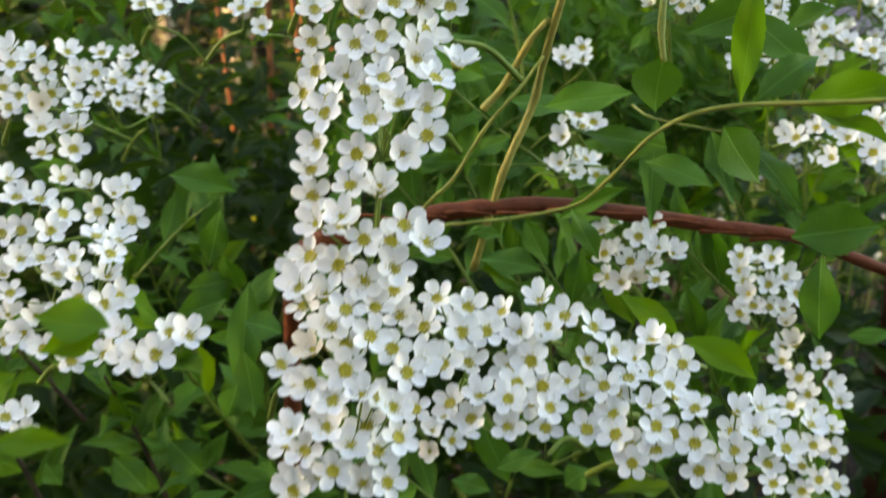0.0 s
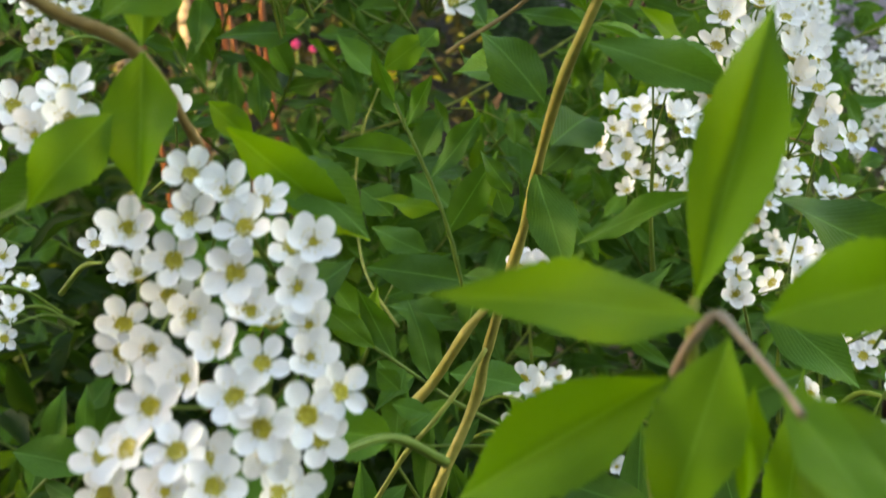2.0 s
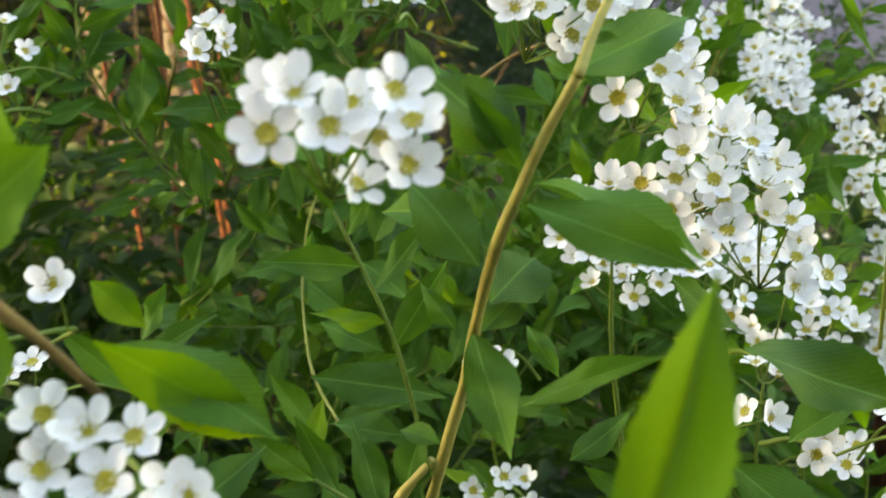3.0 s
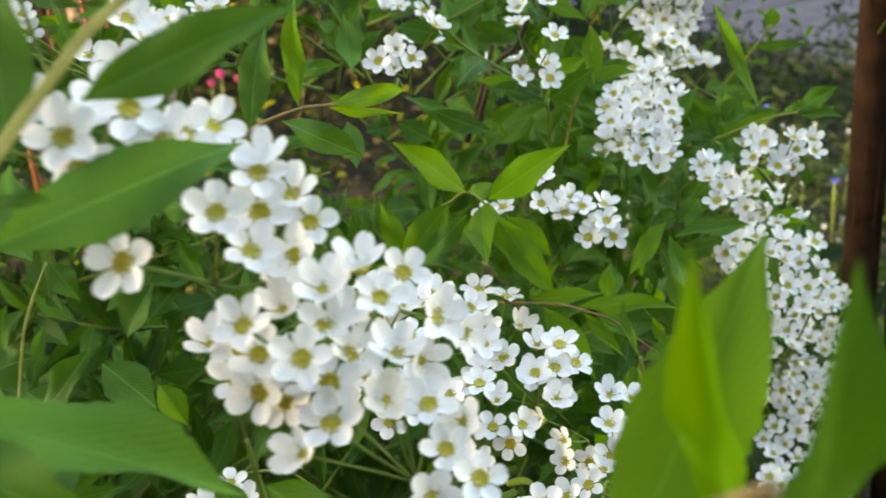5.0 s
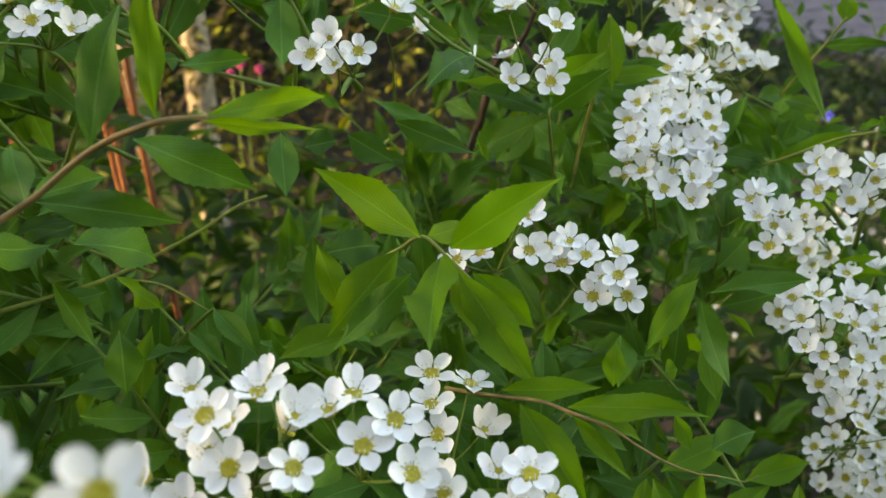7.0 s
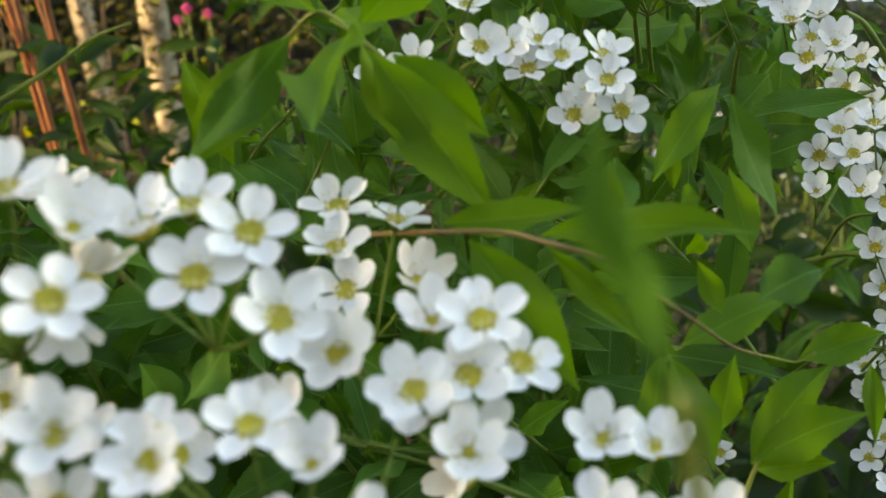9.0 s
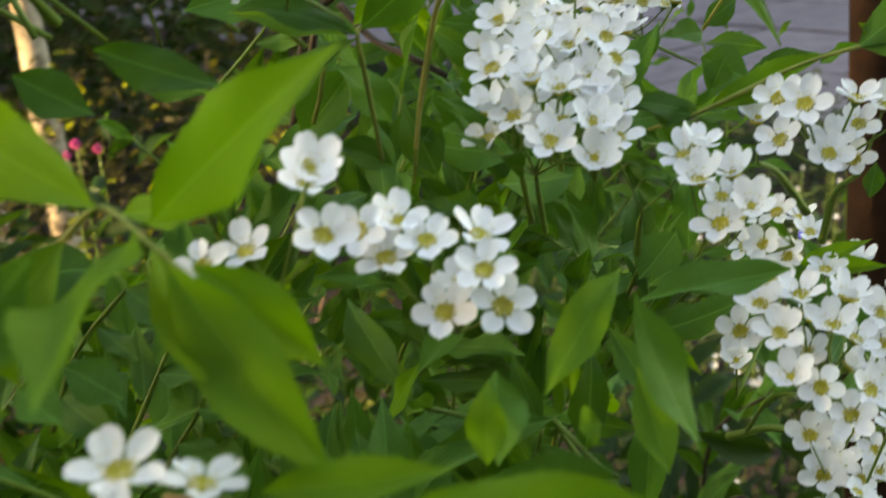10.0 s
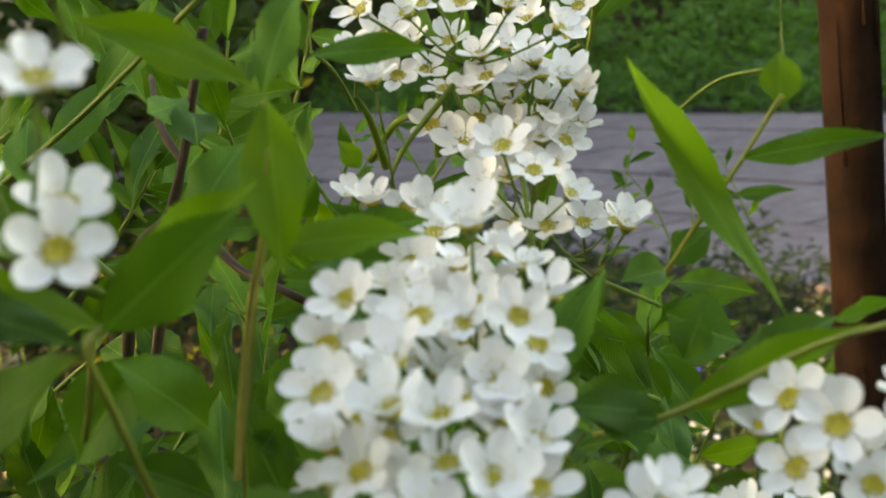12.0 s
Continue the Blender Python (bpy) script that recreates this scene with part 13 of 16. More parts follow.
spray(((0.110, 0.530, 0.643), (0.095, 0.515, 0.666), (0.084, 0.503, 0.684)), (-0.15, -0.67, 0.73), (107, 526, 648, 94, 510, 647, 7.5, 0), (103, 523, 654, 101, 520, 675, 6.4, 0), (100, 519, 659, 88, 502, 654, 8.2, 0), (97, 516, 664, 99, 526, 682, 5.9, 0), (94, 513, 668, 85, 500, 665, 6.1, 0), (91, 510, 673, 89, 510, 693, 7.5, 0), (89, 508, 677, 81, 498, 673, 4.3, 0), (86, 505, 681, 85, 505, 695, 5.6, 0), (84, 503, 684, 78, 497, 692, 3.3, 0))
spray(((0.162, 0.560, 0.681), (0.154, 0.548, 0.695), (0.144, 0.538, 0.706)), (-0.06, -0.65, 0.75), (161, 557, 684, 154, 537, 682, 6.0, 0), (159, 555, 687, 151, 557, 711, 9.3, 0), (157, 552, 691, 151, 530, 683, 8.8, 0), (155, 550, 694, 150, 551, 710, 4.9, 0), (153, 547, 696, 147, 529, 697, 5.9, 0), (151, 545, 699, 144, 547, 713, 4.6, 0), (149, 542, 701, 144, 528, 702, 4.3, 0), (146, 540, 704, 140, 546, 720, 5.3, 0), (144, 538, 706, 137, 525, 713, 6.0, 0))
spray(((0.129, 0.626, 0.618), (0.136, 0.608, 0.632), (0.146, 0.590, 0.650)), (-0.17, -0.63, 0.76), (130, 623, 620, 142, 623, 637, 6.5, 1), (132, 619, 623, 130, 597, 623, 7.2, 0), (133, 615, 626, 145, 618, 643, 7.0, 0), (135, 610, 630, 134, 594, 624, 5.8, 1), (137, 606, 633, 142, 602, 647, 5.8, 0), (139, 602, 637, 139, 582, 634, 7.6, 0), (141, 598, 641, 152, 600, 658, 7.7, 0), (144, 594, 645, 142, 578, 638, 6.0, 0), (146, 590, 650, 151, 583, 659, 4.3, 0))
spray(((0.040, 0.573, 0.636), (0.035, 0.560, 0.646), (0.025, 0.553, 0.662)), (0.33, -0.57, 0.75), (40, 570, 638, 33, 554, 633, 5.6, 0), (39, 567, 640, 33, 572, 656, 5.7, 0), (37, 564, 642, 29, 543, 640, 8.0, 0), (36, 561, 645, 32, 564, 664, 6.3, 1), (34, 559, 648, 30, 541, 648, 6.4, 0), (32, 557, 651, 28, 563, 663, 4.5, 0), (30, 555, 655, 23, 539, 651, 6.7, 0), (28, 554, 658, 22, 554, 674, 4.9, 0), (25, 553, 662, 20, 543, 670, 4.1, 1))
spray(((0.089, 0.646, 0.637), (0.093, 0.628, 0.649), (0.102, 0.614, 0.660)), (0.19, -0.77, 0.61), (89, 642, 639, 98, 645, 659, 8.0, 0), (90, 638, 642, 91, 623, 640, 4.3, 0), (91, 634, 645, 97, 631, 659, 4.6, 0), (92, 630, 648, 93, 610, 643, 6.7, 0), (93, 627, 651, 102, 629, 668, 7.3, 0), (95, 623, 653, 96, 605, 650, 5.6, 0), (97, 620, 656, 103, 619, 667, 4.5, 0), (99, 617, 658, 100, 604, 654, 4.8, 1), (102, 614, 660, 107, 606, 670, 4.4, 0))
spray(((0.161, 0.564, 0.689), (0.153, 0.559, 0.705), (0.147, 0.556, 0.721)), (0.00, -0.53, 0.85), (159, 563, 692, 146, 550, 695, 6.3, 1), (157, 562, 696, 161, 569, 711, 5.5, 0), (155, 560, 699, 143, 548, 702, 6.2, 1), (154, 559, 703, 157, 568, 714, 5.2, 0), (152, 558, 706, 138, 545, 707, 5.8, 0), (150, 558, 710, 155, 569, 722, 5.3, 0), (149, 557, 713, 141, 547, 715, 3.8, 0), (148, 557, 717, 155, 564, 734, 6.3, 1), (147, 556, 721, 137, 549, 733, 6.0, 0))
spray(((0.029, 0.613, 0.609), (0.049, 0.609, 0.618), (0.067, 0.603, 0.627)), (0.22, -0.36, 0.91), (33, 612, 611, 50, 621, 625, 8.6, 0), (38, 611, 613, 49, 591, 610, 7.8, 0), (42, 610, 615, 61, 621, 624, 7.9, 0), (47, 609, 617, 56, 597, 614, 4.9, 0), (51, 608, 619, 63, 616, 630, 5.1, 0), (55, 607, 621, 66, 595, 620, 5.3, 0), (59, 606, 623, 73, 614, 636, 7.2, 0), (63, 604, 625, 76, 589, 627, 5.6, 0), (67, 603, 627, 80, 596, 632, 5.3, 1))
spray(((0.074, 0.589, 0.732), (0.089, 0.590, 0.746), (0.100, 0.589, 0.760)), (-0.22, -0.82, 0.53), (87, 590, 744, 102, 581, 745, 5.1, 1), (90, 590, 747, 91, 592, 760, 3.8, 1), (93, 590, 750, 113, 582, 750, 6.6, 0), (95, 589, 754, 98, 594, 766, 4.4, 0), (98, 589, 757, 114, 584, 751, 6.1, 1), (100, 589, 760, 108, 588, 769, 4.3, 1))
spray(((0.077, 0.583, 0.686), (0.074, 0.573, 0.705), (0.074, 0.558, 0.722)), (0.17, -0.72, 0.67), (76, 581, 690, 64, 567, 684, 6.0, 1), (76, 579, 694, 83, 584, 706, 5.2, 0), (75, 577, 698, 62, 561, 695, 6.4, 0), (74, 574, 703, 87, 578, 721, 6.9, 1), (74, 571, 707, 64, 555, 706, 6.5, 0), (74, 568, 711, 82, 564, 730, 7.1, 0), (74, 562, 718, 82, 560, 734, 5.4, 1), (74, 558, 722, 71, 547, 733, 4.5, 0))
spray(((0.044, 0.613, 0.610), (0.040, 0.606, 0.626), (0.038, 0.600, 0.647)), (0.39, -0.38, 0.84), (43, 611, 613, 42, 595, 621, 6.9, 1), (42, 610, 616, 44, 618, 631, 6.0, 0), (41, 608, 620, 37, 587, 626, 8.5, 0), (41, 606, 624, 41, 618, 635, 5.6, 0), (40, 605, 628, 38, 590, 635, 5.0, 0), (39, 604, 632, 38, 612, 645, 5.2, 0), (39, 602, 637, 34, 589, 637, 5.0, 0), (38, 601, 642, 40, 611, 658, 6.6, 1), (38, 600, 647, 36, 598, 661, 4.2, 1))
spray(((0.018, 0.563, 0.668), (0.032, 0.563, 0.683), (0.046, 0.561, 0.698)), (-0.02, -0.32, 0.95), (21, 563, 671, 24, 575, 685, 6.4, 1), (23, 564, 674, 35, 555, 677, 5.2, 0), (26, 564, 678, 33, 577, 688, 6.0, 0), (30, 564, 681, 41, 552, 683, 5.3, 0), (33, 563, 685, 39, 571, 701, 5.7, 0), (37, 563, 689, 49, 545, 691, 7.5, 0), (42, 562, 694, 47, 572, 704, 4.4, 1), (46, 561, 698, 58, 548, 698, 5.9, 0))
spray(((0.228, 0.611, 0.626), (0.211, 0.606, 0.639), (0.199, 0.601, 0.656)), (-0.15, -0.47, 0.87), (220, 609, 631, 216, 625, 645, 6.4, 0), (213, 607, 637, 208, 618, 656, 7.3, 0), (206, 605, 644, 202, 613, 662, 5.8, 0), (201, 602, 652, 198, 608, 662, 4.1, 1), (199, 601, 656, 188, 599, 670, 6.1, 1))
spray(((0.076, 0.524, 0.667), (0.066, 0.522, 0.693), (0.059, 0.519, 0.707)), (0.02, -0.31, 0.95), (74, 524, 672, 63, 509, 676, 7.1, 0), (72, 523, 678, 73, 532, 693, 5.2, 0), (70, 523, 683, 61, 511, 689, 4.4, 1), (67, 522, 689, 68, 536, 703, 6.7, 0), (65, 521, 695, 56, 505, 703, 5.7, 0), (62, 520, 701, 61, 526, 716, 5.0, 0), (59, 519, 707, 49, 504, 718, 6.9, 0))
spray(((0.126, 0.562, 0.688), (0.135, 0.545, 0.710), (0.139, 0.535, 0.722)), (-0.19, -0.39, 0.90), (128, 558, 692, 138, 563, 703, 5.2, 0), (130, 555, 697, 127, 533, 697, 6.9, 0), (132, 551, 702, 145, 555, 720, 7.3, 0), (134, 547, 707, 128, 529, 704, 7.0, 0), (136, 543, 712, 147, 545, 727, 5.4, 0), (137, 539, 717, 134, 527, 720, 3.9, 1), (139, 535, 722, 146, 537, 732, 3.8, 0))
spray(((0.153, 0.616, 0.612), (0.154, 0.598, 0.631), (0.159, 0.578, 0.645)), (0.19, -0.62, 0.76), (153, 613, 616, 169, 600, 613, 6.4, 0), (153, 609, 621, 141, 600, 636, 6.7, 0), (153, 604, 625, 164, 594, 627, 5.1, 0), (154, 600, 629, 140, 593, 645, 8.0, 0), (154, 596, 633, 167, 584, 634, 5.2, 0), (155, 592, 636, 142, 591, 644, 5.3, 0), (156, 587, 639, 169, 576, 640, 5.8, 0), (157, 583, 642, 147, 575, 656, 6.5, 1), (159, 578, 645, 161, 565, 656, 6.2, 1))
spray(((0.083, 0.640, 0.671), (0.067, 0.639, 0.690), (0.046, 0.640, 0.715)), (-0.23, -0.53, 0.82), (80, 640, 675, 60, 628, 676, 8.4, 0), (77, 640, 679, 74, 645, 702, 7.2, 0), (73, 639, 683, 60, 631, 687, 5.2, 0), (69, 639, 688, 69, 644, 701, 4.3, 0), (65, 639, 693, 53, 632, 689, 5.0, 0), (61, 639, 698, 58, 646, 713, 4.7, 0), (46, 640, 715, 37, 638, 722, 4.2, 1))
spray(((0.058, 0.630, 0.656), (0.066, 0.612, 0.671), (0.072, 0.596, 0.685)), (-0.13, -0.37, 0.92), (60, 626, 659, 79, 629, 671, 7.7, 0), (62, 622, 663, 54, 603, 660, 7.1, 1), (64, 618, 666, 78, 621, 672, 4.5, 0), (66, 614, 669, 58, 595, 675, 7.0, 1), (67, 610, 673, 79, 609, 683, 4.9, 1), (68, 606, 676, 64, 592, 677, 4.9, 0), (70, 603, 679, 80, 600, 692, 6.1, 0), (71, 599, 682, 65, 588, 683, 4.1, 0), (72, 596, 685, 76, 588, 693, 3.5, 1))
spray(((0.102, 0.617, 0.601), (0.086, 0.615, 0.619), (0.075, 0.613, 0.636)), (-0.13, -0.40, 0.91), (98, 616, 605, 85, 606, 606, 6.1, 0), (94, 616, 609, 94, 626, 623, 6.1, 0), (91, 616, 612, 75, 605, 614, 7.0, 0), (87, 615, 616, 88, 630, 630, 7.5, 0), (84, 615, 620, 70, 599, 618, 6.6, 0), (82, 614, 624, 82, 626, 635, 4.7, 0), (79, 614, 628, 68, 605, 629, 5.6, 0), (77, 613, 632, 76, 620, 643, 4.1, 0), (75, 613, 636, 65, 611, 649, 5.1, 1))
spray(((0.179, 0.635, 0.668), (0.161, 0.616, 0.676), (0.147, 0.598, 0.687)), (0.09, -0.62, 0.78), (175, 631, 670, 172, 613, 666, 6.9, 0), (171, 626, 672, 157, 629, 686, 7.7, 0), (167, 622, 673, 166, 600, 666, 8.4, 1), (163, 618, 675, 153, 618, 685, 4.7, 0), (159, 614, 677, 157, 595, 669, 6.1, 0), (156, 610, 680, 143, 615, 686, 4.7, 1), (153, 606, 682, 151, 591, 674, 5.0, 0), (150, 602, 684, 139, 604, 694, 4.5, 0), (147, 598, 687, 136, 584, 693, 6.2, 0))
spray(((0.136, 0.653, 0.653), (0.130, 0.636, 0.674), (0.122, 0.624, 0.691)), (-0.15, -0.75, 0.64), (135, 649, 657, 115, 636, 653, 7.1, 0), (134, 645, 662, 139, 641, 677, 6.1, 0), (132, 641, 667, 117, 631, 667, 5.8, 0), (130, 638, 672, 140, 635, 689, 6.5, 0), (129, 634, 676, 114, 626, 672, 5.2, 0), (127, 631, 680, 137, 632, 692, 5.3, 1), (125, 629, 684, 112, 619, 683, 5.0, 1), (124, 626, 687, 131, 625, 699, 3.9, 1), (122, 624, 691, 116, 615, 699, 4.0, 1))
spray(((0.083, 0.641, 0.654), (0.097, 0.633, 0.675), (0.105, 0.622, 0.697)), (-0.23, -0.35, 0.91), (86, 639, 658, 94, 653, 672, 7.8, 0), (89, 638, 663, 91, 622, 666, 5.9, 0), (92, 636, 667, 98, 643, 684, 7.1, 0), (95, 634, 672, 99, 618, 674, 5.1, 1), (98, 632, 677, 101, 638, 690, 4.9, 0), (100, 630, 682, 103, 618, 685, 3.8, 0), (102, 627, 687, 106, 635, 705, 6.3, 0), (103, 625, 692, 106, 610, 693, 4.4, 0), (105, 622, 697, 111, 612, 709, 5.2, 0))
spray(((0.127, 0.559, 0.699), (0.133, 0.555, 0.721), (0.143, 0.552, 0.741)), (0.10, -0.67, 0.74), (128, 558, 704, 120, 562, 716, 5.8, 0), (129, 557, 709, 147, 552, 713, 6.3, 0), (130, 556, 714, 124, 554, 735, 6.4, 0), (132, 556, 719, 147, 551, 717, 5.0, 0), (134, 555, 723, 121, 562, 736, 6.3, 0), (136, 554, 728, 155, 549, 726, 7.3, 0), (138, 553, 733, 132, 555, 745, 4.8, 0), (141, 552, 737, 158, 545, 741, 6.4, 1), (143, 552, 741, 152, 548, 758, 6.4, 0))
spray(((0.131, 0.643, 0.741), (0.119, 0.650, 0.762), (0.103, 0.653, 0.784)), (-0.18, -0.67, 0.72), (129, 645, 745, 105, 640, 750, 7.4, 0), (126, 647, 750, 129, 653, 765, 5.0, 1), (124, 648, 755, 102, 643, 762, 7.6, 0), (121, 650, 759, 123, 652, 773, 5.2, 1), (118, 651, 764, 99, 647, 766, 5.4, 0), (114, 652, 769, 118, 657, 783, 5.5, 0), (111, 652, 774, 98, 651, 773, 4.0, 1), (107, 653, 779, 111, 655, 793, 5.4, 1), (103, 653, 784, 90, 655, 796, 5.9, 1))
spray(((0.105, 0.663, 0.664), (0.120, 0.659, 0.678), (0.132, 0.653, 0.690)), (-0.27, -0.74, 0.61), (109, 662, 667, 115, 667, 690, 7.1, 0), (112, 662, 670, 127, 645, 661, 8.3, 0), (115, 661, 674, 117, 663, 688, 5.3, 1), (118, 660, 677, 129, 646, 677, 5.9, 0), (121, 659, 680, 121, 670, 696, 6.9, 0), (124, 658, 682, 139, 646, 678, 7.4, 1), (127, 656, 685, 129, 667, 698, 6.0, 0), (129, 655, 688, 142, 646, 687, 4.5, 0), (132, 653, 690, 143, 648, 699, 5.7, 1))
spray(((0.074, 0.616, 0.666), (0.086, 0.621, 0.690), (0.101, 0.624, 0.710)), (-0.08, -0.71, 0.70), (76, 618, 671, 71, 628, 686, 5.4, 0), (78, 619, 677, 100, 615, 677, 8.3, 1), (81, 620, 682, 79, 626, 695, 4.6, 0), (84, 621, 687, 101, 616, 690, 5.1, 0), (87, 622, 692, 79, 632, 702, 5.2, 0), (90, 623, 697, 103, 621, 701, 4.2, 0), (93, 623, 702, 87, 634, 710, 5.5, 1), (97, 624, 706, 114, 621, 710, 5.5, 1), (101, 624, 710, 106, 628, 723, 5.2, 1))
spray(((0.108, 0.552, 0.670), (0.116, 0.544, 0.689), (0.130, 0.530, 0.703)), (-0.14, -0.34, 0.93), (109, 551, 674, 126, 560, 689, 7.0, 0), (111, 549, 678, 112, 534, 679, 5.5, 1), (113, 547, 683, 125, 552, 694, 5.0, 0), (115, 545, 686, 116, 529, 691, 5.6, 0), (117, 543, 690, 128, 545, 706, 6.0, 0), (120, 540, 694, 119, 526, 695, 4.0, 0), (123, 537, 697, 132, 544, 709, 5.5, 0), (126, 534, 700, 128, 517, 700, 4.8, 0), (130, 530, 703, 139, 522, 717, 5.9, 1))
spray(((0.120, 0.553, 0.655), (0.127, 0.560, 0.679), (0.138, 0.569, 0.698)), (-0.08, -0.72, 0.68), (121, 554, 660, 113, 564, 671, 6.3, 0), (122, 556, 666, 140, 551, 669, 7.2, 0), (124, 557, 671, 118, 566, 681, 5.1, 1), (126, 559, 677, 144, 552, 685, 6.4, 1), (128, 561, 682, 119, 573, 695, 5.7, 0), (130, 563, 686, 142, 564, 691, 4.7, 0), (132, 565, 690, 125, 572, 699, 4.3, 0), (135, 567, 695, 149, 565, 698, 4.2, 1), (138, 569, 698, 145, 572, 707, 3.3, 0))
spray(((0.187, 0.641, 0.617), (0.173, 0.637, 0.633), (0.160, 0.627, 0.648)), (0.11, -0.38, 0.92), (184, 640, 620, 179, 623, 617, 6.3, 0), (181, 640, 624, 176, 647, 635, 5.2, 0), (178, 639, 627, 170, 621, 626, 6.7, 0), (175, 638, 631, 166, 651, 639, 6.6, 0), (172, 636, 634, 164, 622, 634, 5.1, 0), (169, 634, 638, 163, 640, 651, 4.8, 0), (166, 632, 641, 160, 620, 644, 4.4, 0), (163, 630, 645, 157, 642, 653, 5.8, 0), (160, 627, 648, 150, 624, 660, 5.1, 0))
spray(((0.142, 0.552, 0.710), (0.140, 0.555, 0.733), (0.140, 0.556, 0.750)), (-0.16, -0.62, 0.77), (141, 552, 715, 131, 554, 727, 5.1, 1), (140, 553, 720, 158, 549, 736, 6.8, 0), (140, 554, 726, 126, 560, 733, 5.0, 0), (140, 554, 731, 154, 554, 740, 6.4, 0), (140, 555, 736, 125, 561, 748, 6.8, 0), (140, 555, 740, 151, 552, 758, 7.7, 0), (140, 556, 745, 129, 561, 755, 4.9, 0), (140, 556, 750, 154, 555, 758, 4.9, 0))
spray(((0.184, 0.677, 0.662), (0.191, 0.658, 0.675), (0.194, 0.636, 0.689)), (-0.19, -0.38, 0.90), (185, 674, 665, 204, 670, 678, 6.7, 0), (187, 669, 667, 176, 652, 667, 6.7, 0), (189, 665, 670, 199, 661, 681, 5.8, 1), (190, 661, 673, 180, 641, 672, 7.9, 0), (191, 656, 676, 204, 655, 681, 4.5, 0), (192, 651, 679, 183, 637, 678, 5.2, 1), (193, 646, 683, 210, 647, 692, 5.9, 0), (194, 641, 686, 186, 632, 684, 3.8, 1), (194, 636, 689, 194, 620, 697, 6.5, 0))
spray(((0.066, 0.577, 0.653), (0.059, 0.581, 0.680), (0.056, 0.580, 0.698)), (-0.01, -0.57, 0.82), (64, 578, 659, 49, 572, 668, 5.9, 0), (62, 579, 665, 74, 582, 681, 7.0, 0), (61, 580, 671, 47, 578, 675, 4.8, 0), (59, 581, 677, 67, 582, 693, 5.4, 0), (58, 581, 682, 45, 580, 685, 4.3, 0), (57, 581, 688, 68, 587, 701, 5.1, 1), (57, 581, 693, 41, 580, 695, 5.1, 1), (56, 580, 698, 68, 583, 706, 5.6, 0))
spray(((0.119, 0.669, 0.753), (0.126, 0.663, 0.766), (0.132, 0.660, 0.784)), (-0.19, -0.66, 0.73), (120, 667, 755, 114, 672, 777, 8.4, 0), (122, 666, 758, 132, 654, 763, 5.1, 0), (124, 664, 761, 117, 669, 777, 5.9, 0), (127, 662, 768, 120, 673, 784, 7.2, 0), (128, 661, 772, 137, 649, 777, 5.6, 0), (129, 661, 776, 128, 667, 789, 4.6, 0), (131, 660, 780, 144, 649, 777, 5.9, 0), (132, 660, 784, 137, 656, 800, 6.2, 1))
spray(((0.126, 0.590, 0.677), (0.125, 0.578, 0.695), (0.120, 0.564, 0.710)), (-0.37, -0.41, 0.84), (126, 588, 681, 133, 588, 698, 5.9, 1), (126, 585, 685, 118, 572, 687, 4.6, 0), (126, 583, 689, 134, 586, 702, 5.3, 0), (125, 580, 693, 115, 566, 696, 5.7, 0), (125, 577, 697, 132, 577, 715, 6.1, 0), (124, 574, 701, 114, 562, 698, 5.6, 0), (123, 571, 704, 127, 570, 721, 6.5, 0), (122, 568, 707, 114, 557, 710, 4.6, 0), (120, 564, 710, 116, 552, 722, 6.5, 0))
spray(((0.121, 0.633, 0.738), (0.114, 0.621, 0.753), (0.112, 0.609, 0.765)), (-0.01, -0.34, 0.94), (119, 631, 741, 128, 612, 753, 9.0, 1), (118, 628, 745, 101, 627, 759, 6.8, 0), (116, 625, 748, 125, 615, 751, 4.8, 0), (115, 623, 752, 97, 623, 760, 6.9, 1), (114, 620, 755, 121, 604, 760, 5.7, 0), (113, 617, 758, 102, 618, 765, 4.9, 0), (112, 614, 760, 121, 604, 761, 4.7, 0), (112, 612, 763, 97, 609, 774, 5.4, 1), (112, 609, 765, 110, 596, 778, 5.8, 1))
spray(((0.177, 0.617, 0.722), (0.163, 0.612, 0.749), (0.155, 0.608, 0.775)), (-0.19, -0.78, 0.60), (174, 616, 728, 157, 613, 730, 5.5, 0), (171, 614, 734, 177, 611, 749, 5.7, 0), (168, 613, 739, 152, 607, 746, 6.0, 0), (165, 612, 745, 177, 613, 764, 6.7, 0), (160, 610, 757, 165, 608, 770, 4.6, 1), (156, 608, 769, 161, 604, 783, 5.0, 1), (155, 608, 775, 146, 605, 790, 5.7, 0))
spray(((0.155, 0.644, 0.693), (0.144, 0.635, 0.709), (0.134, 0.631, 0.731)), (-0.21, -0.50, 0.84), (153, 642, 696, 138, 627, 695, 6.9, 1), (151, 640, 699, 153, 644, 714, 5.0, 0), (148, 638, 703, 135, 627, 701, 5.5, 0), (146, 636, 707, 149, 643, 724, 6.7, 0), (143, 635, 711, 131, 624, 711, 5.5, 0), (141, 634, 716, 141, 635, 737, 8.0, 0), (139, 633, 721, 129, 624, 723, 4.0, 0), (136, 632, 726, 139, 638, 735, 3.9, 0), (134, 631, 731, 129, 628, 741, 3.9, 1))
spray(((0.180, 0.603, 0.657), (0.193, 0.596, 0.680), (0.201, 0.589, 0.701)), (0.06, -0.68, 0.73), (183, 602, 661, 175, 609, 682, 6.4, 0), (186, 600, 666, 202, 590, 668, 6.4, 0), (189, 599, 672, 184, 601, 686, 4.8, 0), (192, 597, 677, 203, 588, 679, 4.7, 0), (194, 595, 683, 186, 602, 698, 6.2, 0), (197, 593, 689, 210, 582, 695, 5.4, 1), (199, 591, 695, 190, 599, 712, 7.8, 0), (201, 589, 701, 212, 583, 700, 4.0, 1))
